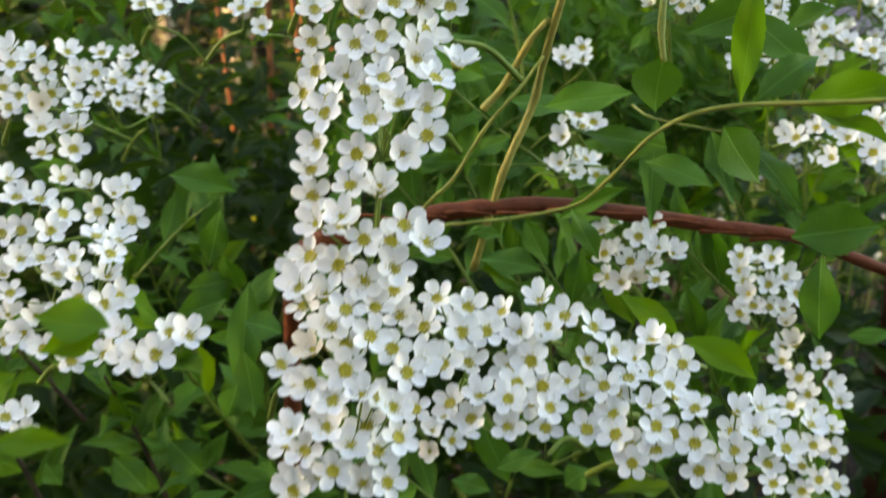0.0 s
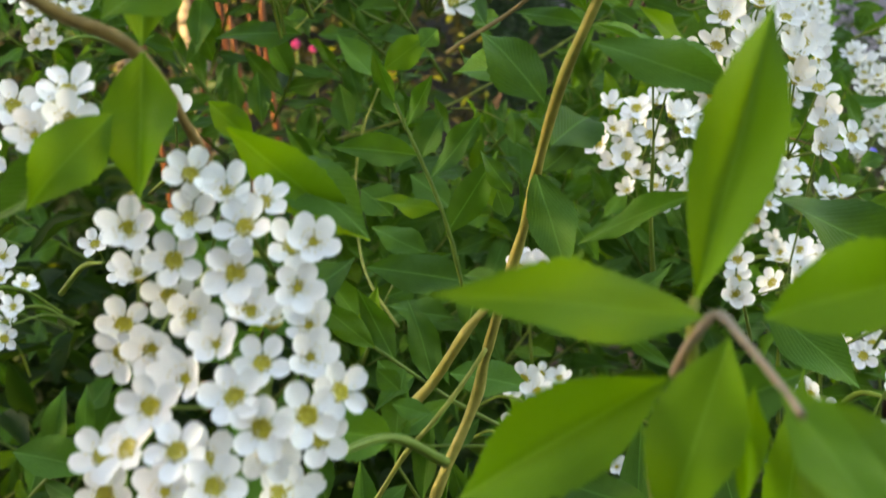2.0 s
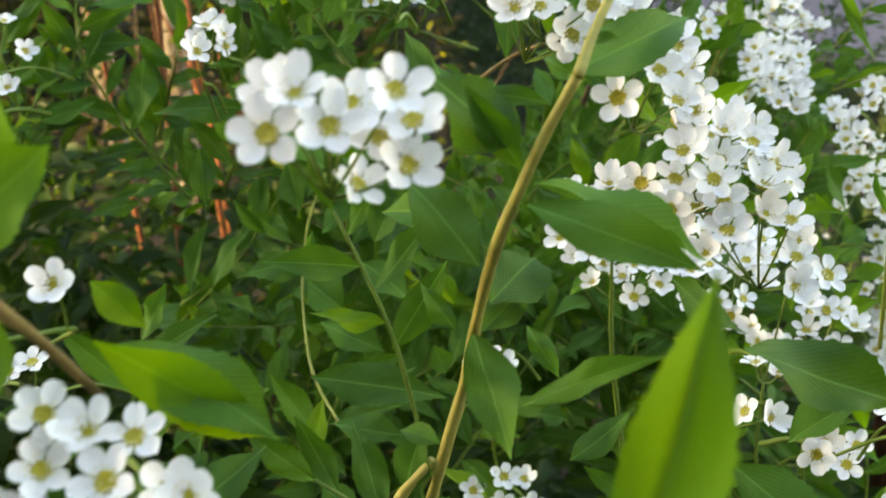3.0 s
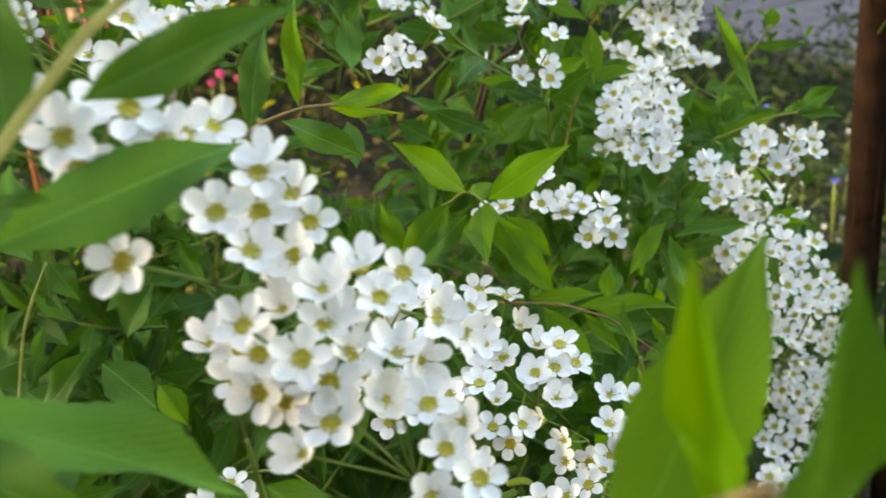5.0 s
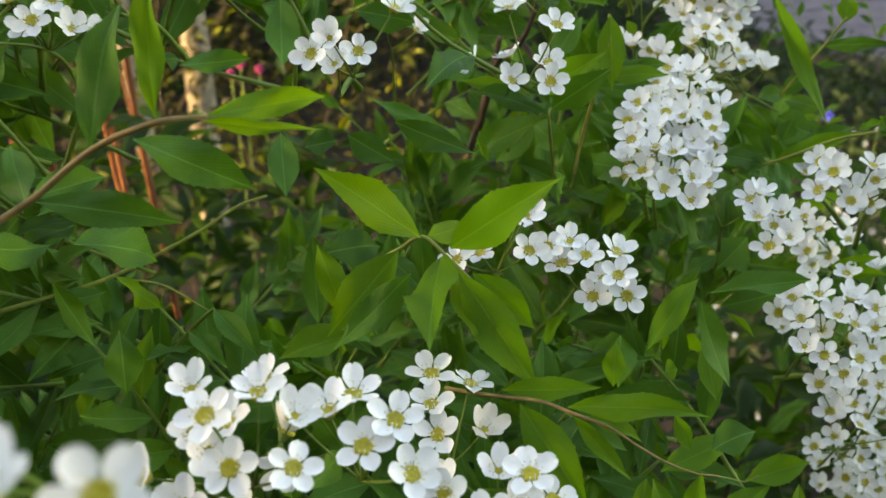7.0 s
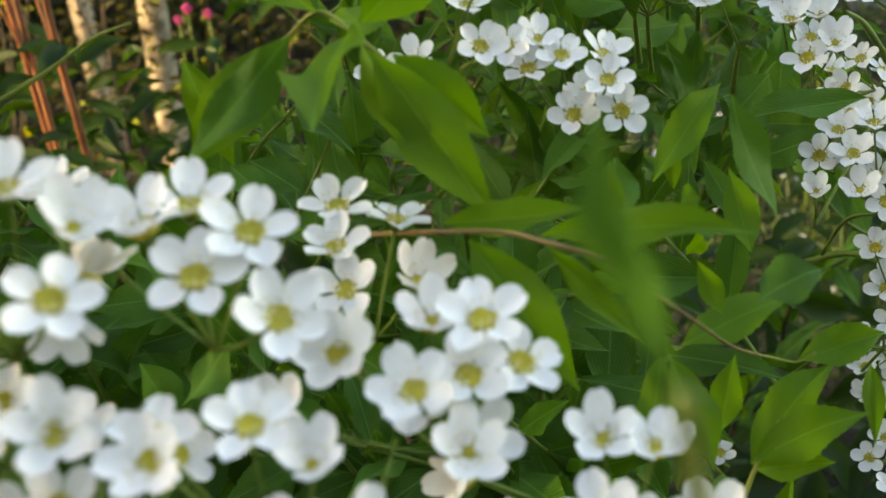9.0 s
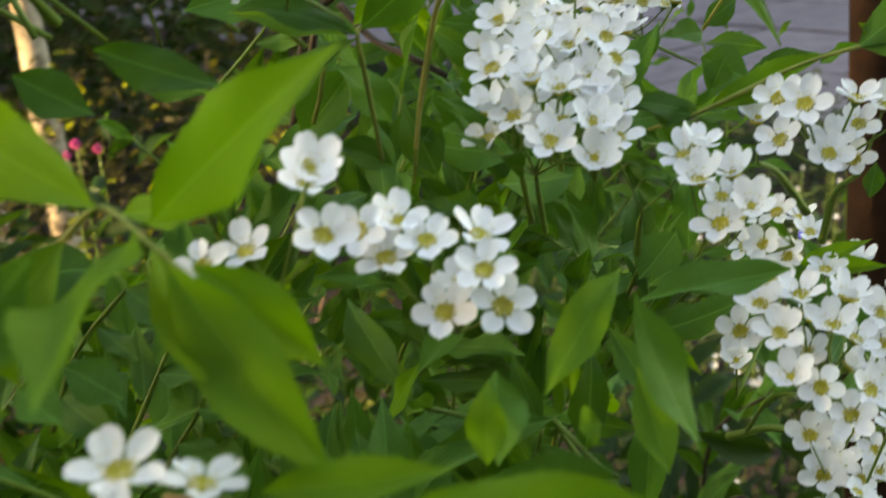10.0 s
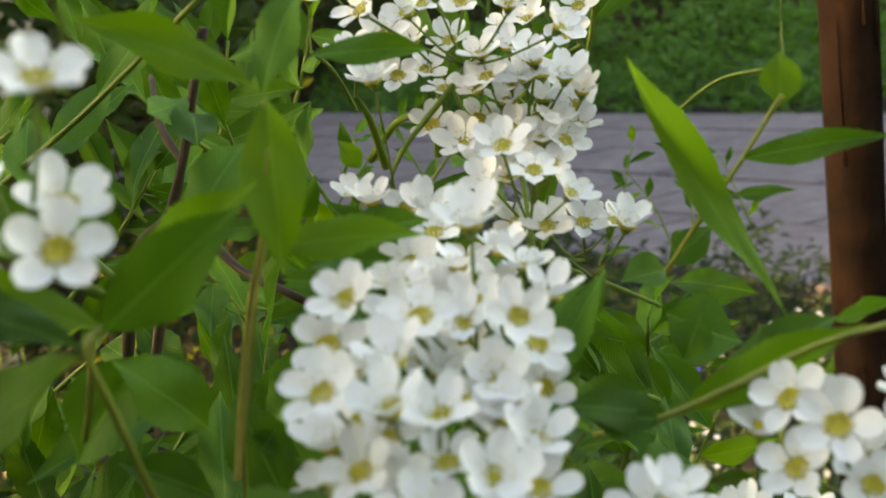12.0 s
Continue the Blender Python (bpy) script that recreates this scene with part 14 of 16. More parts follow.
spray(((0.102, 0.625, 0.742), (0.110, 0.624, 0.763), (0.114, 0.622, 0.781)), (-0.08, -0.72, 0.69), (104, 625, 746, 93, 628, 760, 5.8, 0), (106, 625, 751, 122, 620, 757, 6.4, 0), (107, 625, 756, 102, 626, 770, 4.4, 0), (109, 624, 760, 129, 621, 767, 7.9, 0), (110, 624, 765, 97, 630, 779, 5.7, 0), (111, 624, 769, 128, 618, 770, 6.1, 0), (112, 623, 773, 104, 625, 790, 5.6, 0), (113, 622, 777, 129, 612, 782, 6.4, 0), (114, 622, 781, 117, 621, 796, 5.0, 1))
spray(((0.057, 0.597, 0.757), (0.069, 0.580, 0.764), (0.082, 0.568, 0.771)), (-0.12, -0.66, 0.74), (59, 593, 758, 75, 589, 776, 7.4, 0), (65, 585, 762, 77, 580, 775, 5.4, 0), (70, 578, 765, 84, 578, 774, 5.9, 0), (76, 573, 768, 91, 570, 779, 5.4, 0), (79, 570, 769, 82, 559, 763, 4.4, 1), (82, 568, 771, 91, 560, 778, 4.9, 1))
spray(((0.109, 0.604, 0.749), (0.089, 0.597, 0.758), (0.071, 0.595, 0.772)), (-0.10, -0.58, 0.81), (105, 602, 750, 96, 590, 747, 4.6, 0), (100, 601, 752, 90, 607, 769, 6.7, 0), (91, 598, 756, 85, 604, 771, 5.1, 0), (87, 597, 759, 78, 584, 757, 4.5, 0), (83, 596, 762, 74, 599, 775, 4.7, 0), (79, 595, 765, 67, 582, 761, 6.2, 0), (75, 595, 768, 68, 599, 781, 4.3, 1), (71, 595, 772, 58, 589, 778, 5.3, 0))
spray(((0.086, 0.637, 0.642), (0.102, 0.625, 0.661), (0.112, 0.618, 0.676)), (0.03, -0.52, 0.85), (90, 634, 646, 98, 645, 662, 7.5, 0), (93, 631, 651, 104, 610, 656, 6.8, 0), (97, 628, 655, 103, 644, 668, 7.0, 0), (100, 626, 659, 106, 612, 661, 4.5, 0), (103, 624, 663, 109, 628, 677, 5.8, 0), (106, 622, 667, 114, 608, 664, 5.6, 0), (108, 620, 670, 113, 629, 683, 6.1, 1), (110, 619, 673, 115, 608, 674, 4.5, 1), (112, 618, 676, 122, 614, 692, 6.7, 0))
spray(((0.160, 0.619, 0.668), (0.180, 0.623, 0.686), (0.196, 0.624, 0.706)), (-0.18, -0.66, 0.73), (165, 620, 672, 165, 628, 687, 5.7, 0), (169, 621, 675, 189, 606, 678, 8.8, 0), (173, 622, 679, 172, 640, 693, 7.4, 0), (178, 622, 683, 190, 612, 687, 5.6, 0), (182, 623, 688, 180, 630, 702, 5.3, 0), (186, 623, 692, 202, 616, 692, 6.1, 0), (189, 624, 697, 191, 633, 705, 3.8, 0), (193, 624, 701, 205, 617, 702, 5.3, 0), (196, 624, 706, 207, 624, 715, 4.3, 1))
spray(((0.145, 0.604, 0.707), (0.137, 0.593, 0.721), (0.125, 0.576, 0.740)), (-0.11, -0.53, 0.84), (144, 602, 710, 144, 586, 709, 4.9, 0), (142, 600, 713, 129, 607, 731, 8.3, 1), (140, 597, 716, 140, 575, 720, 8.1, 0), (138, 595, 719, 130, 601, 731, 5.7, 0), (136, 592, 723, 138, 571, 718, 6.7, 0), (134, 588, 727, 124, 596, 737, 4.9, 0), (131, 584, 731, 130, 567, 732, 6.5, 1), (128, 581, 736, 119, 585, 744, 4.0, 0), (125, 576, 740, 118, 566, 752, 6.2, 0))
spray(((0.138, 0.582, 0.688), (0.134, 0.562, 0.703), (0.136, 0.539, 0.713)), (0.05, -0.58, 0.81), (136, 578, 691, 154, 561, 696, 8.4, 0), (135, 574, 695, 120, 562, 703, 6.7, 0), (135, 570, 698, 149, 558, 700, 6.5, 0), (134, 565, 701, 123, 556, 708, 5.0, 0), (134, 560, 704, 149, 545, 705, 6.9, 0), (134, 555, 707, 119, 545, 714, 6.3, 1), (135, 550, 709, 143, 541, 713, 3.8, 0), (135, 544, 711, 124, 534, 718, 5.6, 1), (136, 539, 713, 133, 527, 720, 5.2, 0))
spray(((0.135, 0.640, 0.720), (0.123, 0.632, 0.732), (0.114, 0.624, 0.750)), (-0.33, -0.75, 0.57), (133, 638, 722, 111, 632, 719, 7.9, 0), (130, 637, 724, 137, 635, 746, 7.7, 0), (127, 635, 727, 113, 632, 722, 4.4, 0), (124, 633, 730, 128, 632, 744, 4.4, 1), (122, 632, 734, 104, 627, 731, 6.6, 0), (120, 630, 737, 125, 628, 751, 4.2, 0), (117, 628, 741, 99, 619, 741, 7.5, 0), (115, 626, 745, 122, 622, 762, 6.6, 0), (114, 624, 750, 108, 619, 761, 4.1, 0))
spray(((0.083, 0.557, 0.663), (0.083, 0.558, 0.688), (0.079, 0.559, 0.709)), (0.01, -0.64, 0.77), (83, 557, 668, 73, 554, 681, 6.2, 0), (83, 557, 674, 98, 561, 686, 5.6, 1), (83, 558, 680, 69, 555, 692, 6.4, 0), (83, 558, 685, 97, 560, 700, 5.9, 0), (82, 558, 691, 63, 556, 698, 7.2, 0), (82, 559, 696, 91, 558, 707, 5.3, 1), (81, 559, 700, 64, 561, 703, 5.2, 1), (80, 559, 705, 91, 563, 709, 3.8, 0), (79, 559, 709, 76, 560, 727, 6.6, 0))
spray(((0.124, 0.610, 0.655), (0.110, 0.617, 0.681), (0.099, 0.619, 0.705)), (0.05, -0.78, 0.63), (121, 612, 661, 99, 604, 668, 7.1, 0), (117, 614, 666, 125, 623, 679, 4.8, 0), (114, 615, 672, 92, 609, 679, 8.5, 0), (111, 617, 678, 120, 617, 697, 6.5, 1), (109, 618, 683, 90, 617, 686, 6.4, 0), (106, 619, 689, 115, 626, 698, 5.5, 1), (104, 619, 694, 90, 619, 696, 4.1, 0), (101, 619, 700, 113, 625, 713, 6.6, 0), (99, 619, 705, 93, 622, 718, 5.3, 1))
spray(((0.148, 0.675, 0.688), (0.162, 0.667, 0.699), (0.176, 0.662, 0.715)), (0.20, -0.50, 0.84), (151, 673, 690, 158, 677, 704, 6.1, 1), (154, 671, 692, 166, 653, 692, 8.1, 0), (157, 670, 695, 167, 681, 709, 7.0, 0), (160, 668, 698, 170, 650, 700, 7.8, 1), (163, 666, 701, 169, 672, 714, 5.0, 0), (166, 665, 704, 174, 647, 704, 6.9, 0), (169, 664, 708, 174, 668, 718, 4.5, 0), (173, 663, 711, 182, 646, 707, 7.2, 0), (176, 662, 715, 187, 658, 727, 5.0, 0))
spray(((0.176, 0.670, 0.620), (0.180, 0.668, 0.648), (0.187, 0.672, 0.676)), (-0.27, -0.36, 0.89), (176, 669, 626, 170, 682, 637, 6.6, 0), (177, 669, 632, 193, 656, 638, 6.6, 1), (178, 668, 638, 169, 681, 654, 6.8, 0), (180, 668, 644, 195, 657, 648, 6.4, 1), (181, 668, 651, 173, 685, 659, 7.0, 0), (182, 669, 657, 190, 661, 667, 5.4, 0), (184, 669, 663, 175, 684, 673, 5.9, 0), (185, 670, 670, 195, 662, 674, 4.3, 1), (187, 672, 676, 192, 670, 693, 6.5, 1))
spray(((0.198, 0.683, 0.746), (0.199, 0.675, 0.774), (0.200, 0.671, 0.798)), (-0.30, -0.66, 0.69), (198, 681, 752, 186, 689, 762, 5.2, 0), (199, 678, 765, 184, 683, 778, 6.8, 0), (200, 675, 776, 189, 678, 787, 4.9, 0), (200, 674, 782, 210, 667, 786, 4.3, 0), (200, 673, 787, 192, 675, 800, 4.4, 0), (200, 672, 793, 212, 662, 798, 5.5, 1), (200, 671, 798, 197, 670, 816, 6.1, 0))
spray(((0.062, 0.607, 0.710), (0.081, 0.594, 0.725), (0.097, 0.587, 0.735)), (-0.05, -0.76, 0.65), (70, 601, 717, 87, 586, 708, 6.8, 1), (78, 595, 723, 91, 582, 715, 6.3, 0), (82, 593, 726, 89, 593, 743, 5.8, 0), (86, 591, 729, 96, 575, 727, 6.7, 0), (90, 590, 731, 94, 591, 745, 5.3, 0), (93, 588, 733, 102, 575, 724, 6.9, 0), (97, 587, 735, 108, 581, 743, 4.8, 1))
spray(((0.124, 0.650, 0.700), (0.129, 0.648, 0.722), (0.133, 0.644, 0.734)), (0.16, -0.86, 0.49), (125, 650, 705, 114, 642, 719, 6.0, 1), (126, 650, 710, 145, 648, 716, 6.4, 1), (127, 649, 715, 115, 646, 734, 7.2, 0), (128, 649, 719, 146, 644, 726, 7.3, 0), (130, 648, 724, 119, 644, 737, 5.8, 0), (131, 647, 727, 150, 644, 733, 5.6, 0), (132, 645, 731, 124, 641, 746, 6.1, 1), (133, 644, 734, 147, 644, 736, 5.0, 0))
spray(((0.190, 0.633, 0.671), (0.194, 0.621, 0.693), (0.193, 0.609, 0.714)), (0.01, -0.62, 0.78), (191, 631, 676, 180, 625, 693, 6.3, 0), (192, 628, 681, 208, 617, 685, 5.8, 0), (193, 625, 686, 175, 624, 700, 6.6, 0), (193, 623, 691, 212, 610, 695, 6.4, 0), (194, 620, 695, 185, 618, 706, 4.9, 1), (194, 617, 700, 207, 609, 703, 5.2, 0), (194, 614, 705, 182, 610, 719, 6.3, 0), (194, 612, 710, 205, 603, 714, 5.7, 1), (193, 609, 714, 197, 601, 725, 4.1, 1))
spray(((0.112, 0.616, 0.719), (0.107, 0.601, 0.735), (0.095, 0.587, 0.754)), (0.26, -0.40, 0.88), (112, 613, 722, 115, 593, 721, 8.0, 1), (111, 610, 725, 100, 615, 747, 8.3, 1), (109, 607, 729, 111, 589, 732, 6.5, 1), (108, 603, 733, 100, 605, 746, 5.0, 0), (106, 600, 736, 106, 582, 730, 7.0, 0), (104, 597, 741, 96, 595, 755, 5.3, 0), (101, 593, 745, 104, 576, 737, 6.5, 0), (98, 590, 749, 89, 597, 760, 5.8, 0), (95, 587, 754, 90, 580, 763, 4.7, 0))
spray(((0.166, 0.630, 0.681), (0.183, 0.625, 0.697), (0.199, 0.618, 0.708)), (-0.32, -0.52, 0.79), (169, 629, 684, 175, 642, 693, 5.3, 1), (173, 628, 688, 181, 616, 688, 4.1, 0), (177, 627, 691, 184, 632, 710, 7.3, 1), (181, 625, 695, 189, 614, 693, 4.7, 0), (185, 624, 698, 192, 633, 709, 4.7, 0), (190, 622, 701, 198, 610, 702, 5.1, 0), (194, 620, 705, 204, 628, 721, 6.8, 1), (199, 618, 708, 208, 606, 708, 5.1, 0))
spray(((0.177, 0.696, 0.681), (0.167, 0.681, 0.690), (0.155, 0.666, 0.700)), (-0.29, -0.52, 0.80), (175, 693, 683, 177, 676, 685, 6.6, 0), (173, 690, 684, 156, 692, 690, 5.5, 0), (171, 686, 686, 180, 665, 686, 6.7, 0), (169, 683, 689, 153, 682, 695, 5.6, 0), (166, 679, 691, 167, 665, 695, 4.5, 0), (163, 676, 693, 147, 677, 696, 6.0, 0), (161, 673, 695, 164, 657, 695, 5.4, 0), (158, 670, 697, 144, 671, 704, 5.4, 0), (155, 666, 700, 144, 654, 708, 6.8, 1))
spray(((0.128, 0.612, 0.679), (0.138, 0.595, 0.695), (0.153, 0.579, 0.712)), (-0.02, -0.39, 0.92), (130, 609, 682, 142, 616, 688, 5.8, 0), (132, 604, 686, 132, 580, 690, 8.6, 0), (134, 601, 689, 148, 605, 701, 6.6, 0), (137, 597, 693, 137, 579, 697, 6.9, 0), (140, 593, 697, 150, 593, 707, 4.7, 0), (143, 589, 700, 139, 573, 697, 6.2, 0), (146, 586, 704, 163, 591, 715, 7.1, 0), (150, 582, 708, 144, 567, 705, 5.3, 1), (153, 579, 712, 161, 572, 722, 5.1, 0))
spray(((0.123, 0.666, 0.710), (0.111, 0.655, 0.717), (0.099, 0.643, 0.722)), (0.24, -0.39, 0.89), (121, 664, 712, 120, 648, 707, 5.3, 0), (118, 662, 713, 103, 663, 725, 5.3, 1), (116, 659, 715, 114, 641, 713, 5.7, 1), (113, 657, 716, 96, 657, 726, 5.6, 0), (110, 654, 717, 107, 637, 714, 5.9, 0), (107, 652, 719, 95, 657, 732, 5.7, 0), (105, 649, 720, 102, 634, 715, 5.6, 0), (102, 646, 721, 89, 648, 725, 3.8, 0), (99, 643, 722, 85, 636, 729, 5.7, 0))
spray(((0.175, 0.684, 0.757), (0.178, 0.688, 0.779), (0.183, 0.691, 0.805)), (-0.02, -0.71, 0.70), (175, 685, 761, 168, 685, 774, 4.9, 0), (176, 686, 766, 196, 682, 776, 7.1, 0), (176, 687, 771, 163, 688, 786, 6.7, 0), (177, 688, 776, 197, 686, 782, 7.0, 0), (178, 688, 781, 162, 687, 797, 7.3, 0), (179, 689, 787, 198, 690, 795, 7.6, 0), (180, 690, 792, 171, 693, 802, 5.0, 1), (181, 690, 798, 195, 692, 807, 4.9, 0), (183, 691, 805, 186, 693, 822, 5.8, 0))
spray(((0.137, 0.646, 0.682), (0.142, 0.640, 0.698), (0.146, 0.631, 0.713)), (-0.34, -0.31, 0.89), (138, 645, 686, 144, 656, 695, 4.6, 0), (139, 644, 689, 138, 621, 690, 7.5, 0), (140, 642, 693, 146, 651, 705, 4.7, 0), (141, 641, 696, 140, 622, 708, 6.8, 0), (142, 639, 700, 145, 648, 714, 5.1, 0), (143, 637, 703, 144, 621, 706, 5.2, 0), (144, 635, 707, 150, 639, 723, 6.6, 0), (145, 633, 710, 146, 618, 711, 5.1, 1), (146, 631, 713, 150, 629, 726, 4.9, 0))
spray(((0.110, 0.613, 0.758), (0.098, 0.596, 0.773), (0.089, 0.585, 0.786)), (0.18, -0.67, 0.72), (107, 609, 761, 100, 587, 754, 7.5, 1), (104, 605, 765, 99, 603, 783, 5.9, 0), (102, 601, 768, 96, 584, 757, 6.3, 0), (99, 598, 772, 92, 594, 793, 7.2, 0), (97, 595, 775, 95, 579, 772, 5.6, 1), (95, 592, 778, 89, 595, 794, 5.9, 0), (93, 589, 781, 89, 571, 779, 6.8, 0), (91, 587, 783, 88, 590, 794, 4.4, 0), (89, 585, 786, 82, 575, 796, 5.3, 0))
spray(((0.206, 0.651, 0.669), (0.215, 0.649, 0.689), (0.217, 0.650, 0.700)), (-0.16, -0.34, 0.93), (208, 650, 673, 205, 662, 685, 6.0, 0), (210, 650, 678, 221, 636, 689, 6.0, 1), (212, 649, 682, 207, 663, 698, 7.5, 1), (214, 649, 686, 225, 640, 691, 4.4, 0), (215, 649, 690, 210, 657, 704, 5.0, 0), (216, 649, 694, 225, 642, 701, 3.8, 1), (217, 650, 697, 213, 660, 706, 4.1, 0), (217, 650, 700, 224, 643, 706, 4.3, 1))
spray(((0.178, 0.596, 0.760), (0.181, 0.586, 0.779), (0.179, 0.580, 0.799)), (0.14, -0.61, 0.78), (179, 594, 764, 166, 584, 767, 5.5, 0), (181, 587, 777, 196, 586, 792, 7.2, 0), (181, 585, 781, 168, 572, 787, 7.2, 0), (181, 584, 785, 192, 587, 792, 4.5, 0), (180, 582, 790, 170, 570, 799, 6.9, 0), (180, 581, 794, 190, 580, 807, 4.8, 0), (179, 580, 799, 178, 574, 809, 4.4, 0))
spray(((0.154, 0.694, 0.731), (0.165, 0.681, 0.747), (0.181, 0.667, 0.762)), (-0.08, -0.65, 0.76), (164, 683, 745, 171, 664, 741, 7.4, 0), (167, 680, 748, 174, 686, 764, 6.4, 0), (170, 677, 752, 177, 659, 750, 7.1, 0), (173, 674, 755, 179, 676, 768, 4.1, 0), (177, 670, 759, 182, 655, 755, 5.8, 1), (181, 667, 762, 191, 654, 770, 6.6, 1))
spray(((0.194, 0.676, 0.661), (0.185, 0.665, 0.671), (0.170, 0.654, 0.685)), (-0.13, -0.59, 0.80), (192, 674, 663, 187, 658, 660, 5.6, 1), (190, 672, 665, 179, 680, 679, 6.3, 0), (188, 669, 667, 181, 647, 670, 7.2, 0), (186, 667, 670, 177, 673, 682, 6.1, 0), (183, 664, 673, 180, 651, 674, 4.7, 0), (180, 662, 676, 170, 663, 690, 5.4, 1), (177, 659, 679, 174, 646, 675, 4.9, 0), (174, 656, 682, 164, 658, 697, 6.7, 0), (170, 654, 685, 159, 647, 698, 6.4, 0))

b = side_shoot()
cluster(b, (0.1453, 0.4914, 0.7399), [(0.1491, 0.4843, 0.7538), (0.1484, 0.4930, 0.7549), (0.1438, 0.4840, 0.7535), (0.1400, 0.4803, 0.7533)], (-0.10, -0.34, 0.94), 1.0, 0.55)
stem(b, [(0.1493, 0.5134, 0.7239), (0.1468, 0.5004, 0.7339), (0.1453, 0.4914, 0.7399)], 0.00060, 0.00032, STALK)
b = side_shoot()
cluster(b, (0.1318, 0.4796, 0.7375), [(0.1344, 0.4837, 0.7569), (0.1295, 0.4720, 0.7482), (0.1315, 0.4649, 0.7493)], (-0.10, -0.34, 0.94), 1.0, 0.55)
stem(b, [(0.1358, 0.5016, 0.7215), (0.1333, 0.4886, 0.7315), (0.1318, 0.4796, 0.7375)], 0.00060, 0.00032, STALK)
b = side_shoot()
cluster(b, (0.1364, 0.5310, 0.7447), [(0.1350, 0.5248, 0.7589), (0.1410, 0.5202, 0.7577), (0.1332, 0.5300, 0.7595)], (-0.10, -0.34, 0.94), 1.0, 0.55)
stem(b, [(0.1404, 0.5530, 0.7287), (0.1379, 0.5400, 0.7387), (0.1364, 0.5310, 0.7447)], 0.00060, 0.00032, STALK)
b = side_shoot()
cluster(b, (0.1572, 0.5387, 0.7514), [(0.1588, 0.5307, 0.7634), (0.1554, 0.5349, 0.7687), (0.1607, 0.5369, 0.7681), (0.1612, 0.5324, 0.7651), (0.1499, 0.5289, 0.7616)], (-0.10, -0.34, 0.94), 1.0, 0.55)
stem(b, [(0.1612, 0.5607, 0.7354), (0.1587, 0.5477, 0.7454), (0.1572, 0.5387, 0.7514)], 0.00060, 0.00032, STALK)
b = side_shoot()
cluster(b, (0.1585, 0.5387, 0.7570), [(0.1523, 0.5316, 0.7725), (0.1575, 0.5317, 0.7716), (0.1657, 0.5349, 0.7688)], (-0.10, -0.34, 0.94), 1.0, 0.55)
stem(b, [(0.1625, 0.5607, 0.7410), (0.1600, 0.5477, 0.7510), (0.1585, 0.5387, 0.7570)], 0.00060, 0.00032, STALK)
b = side_shoot()
cluster(b, (0.1478, 0.4731, 0.7301), [(0.1418, 0.4698, 0.7475), (0.1538, 0.4645, 0.7407)], (-0.10, -0.34, 0.94), 1.0, 0.55)
stem(b, [(0.1518, 0.4951, 0.7141), (0.1493, 0.4821, 0.7241), (0.1478, 0.4731, 0.7301)], 0.00060, 0.00032, STALK)
b = side_shoot()
cluster(b, (0.1143, 0.3642, 0.7044), [(0.1210, 0.3572, 0.7200), (0.1134, 0.3542, 0.7159), (0.1105, 0.3591, 0.7187), (0.1050, 0.3521, 0.7173), (0.1177, 0.3573, 0.7149), (0.1128, 0.3645, 0.7206), (0.1196, 0.3632, 0.7212)], (-0.15, -0.62, 0.77), 1.0, 0.55)
stem(b, [(0.1183, 0.3762, 0.6594), (0.1153, 0.3702, 0.6844), (0.1143, 0.3642, 0.7044)], 0.00060, 0.00032, STALK)
b = side_shoot()
cluster(b, (0.0907, 0.3268, 0.7243), [(0.0928, 0.3394, 0.7221), (0.0972, 0.3374, 0.7204), (0.0821, 0.2857, 0.7724)], (-0.15, -0.62, 0.77), 1.0, 0.55)
stem(b, [(0.0947, 0.3388, 0.6793), (0.0917, 0.3328, 0.7043), (0.0907, 0.3268, 0.7243)], 0.00060, 0.00032, STALK)
b = side_shoot()
cluster(b, (0.0545, 0.2958, 0.7663), [(0.0532, 0.2898, 0.7827), (0.0558, 0.2898, 0.7779)], (-0.10, -0.66, 0.75), 1.0, 0.55)
stem(b, [(0.0585, 0.3078, 0.7213), (0.0555, 0.3018, 0.7463), (0.0545, 0.2958, 0.7663)], 0.00060, 0.00032, STALK)
b = side_shoot()
cluster(b, (0.0365, 0.3618, 0.7039), [(0.0333, 0.3508, 0.7194), (0.0399, 0.3551, 0.7173), (0.0364, 0.3616, 0.7170)], (-0.10, -0.66, 0.75), 1.0, 0.55)
stem(b, [(0.0405, 0.3738, 0.6589), (0.0375, 0.3678, 0.6839), (0.0365, 0.3618, 0.7039)], 0.00060, 0.00032, STALK)
b = side_shoot()
cluster(b, (0.1768, 0.4754, 0.6981), [(0.1872, 0.4900, 0.7112), (0.1773, 0.4797, 0.7149), (0.1860, 0.4723, 0.7115), (0.1793, 0.4650, 0.7134), (0.1668, 0.4600, 0.7110), (0.1644, 0.4495, 0.7109)], (-0.20, -0.62, 0.76), 1.0, 0.55)
stem(b, [(0.1808, 0.4974, 0.6821), (0.1783, 0.4844, 0.6921), (0.1768, 0.4754, 0.6981)], 0.00060, 0.00032, STALK)
b = side_shoot()
cluster(b, (0.1845, 0.4858, 0.6663), [(0.1929, 0.4810, 0.6945), (0.1907, 0.4817, 0.6897), (0.1665, 0.4583, 0.6990), (0.2014, 0.4886, 0.6675), (0.1744, 0.4697, 0.6787), (0.1811, 0.4994, 0.6521)], (-0.20, -0.62, 0.76), 1.0, 0.55)
stem(b, [(0.1885, 0.5078, 0.6503), (0.1860, 0.4948, 0.6603), (0.1845, 0.4858, 0.6663)], 0.00060, 0.00032, STALK)
b = side_shoot()
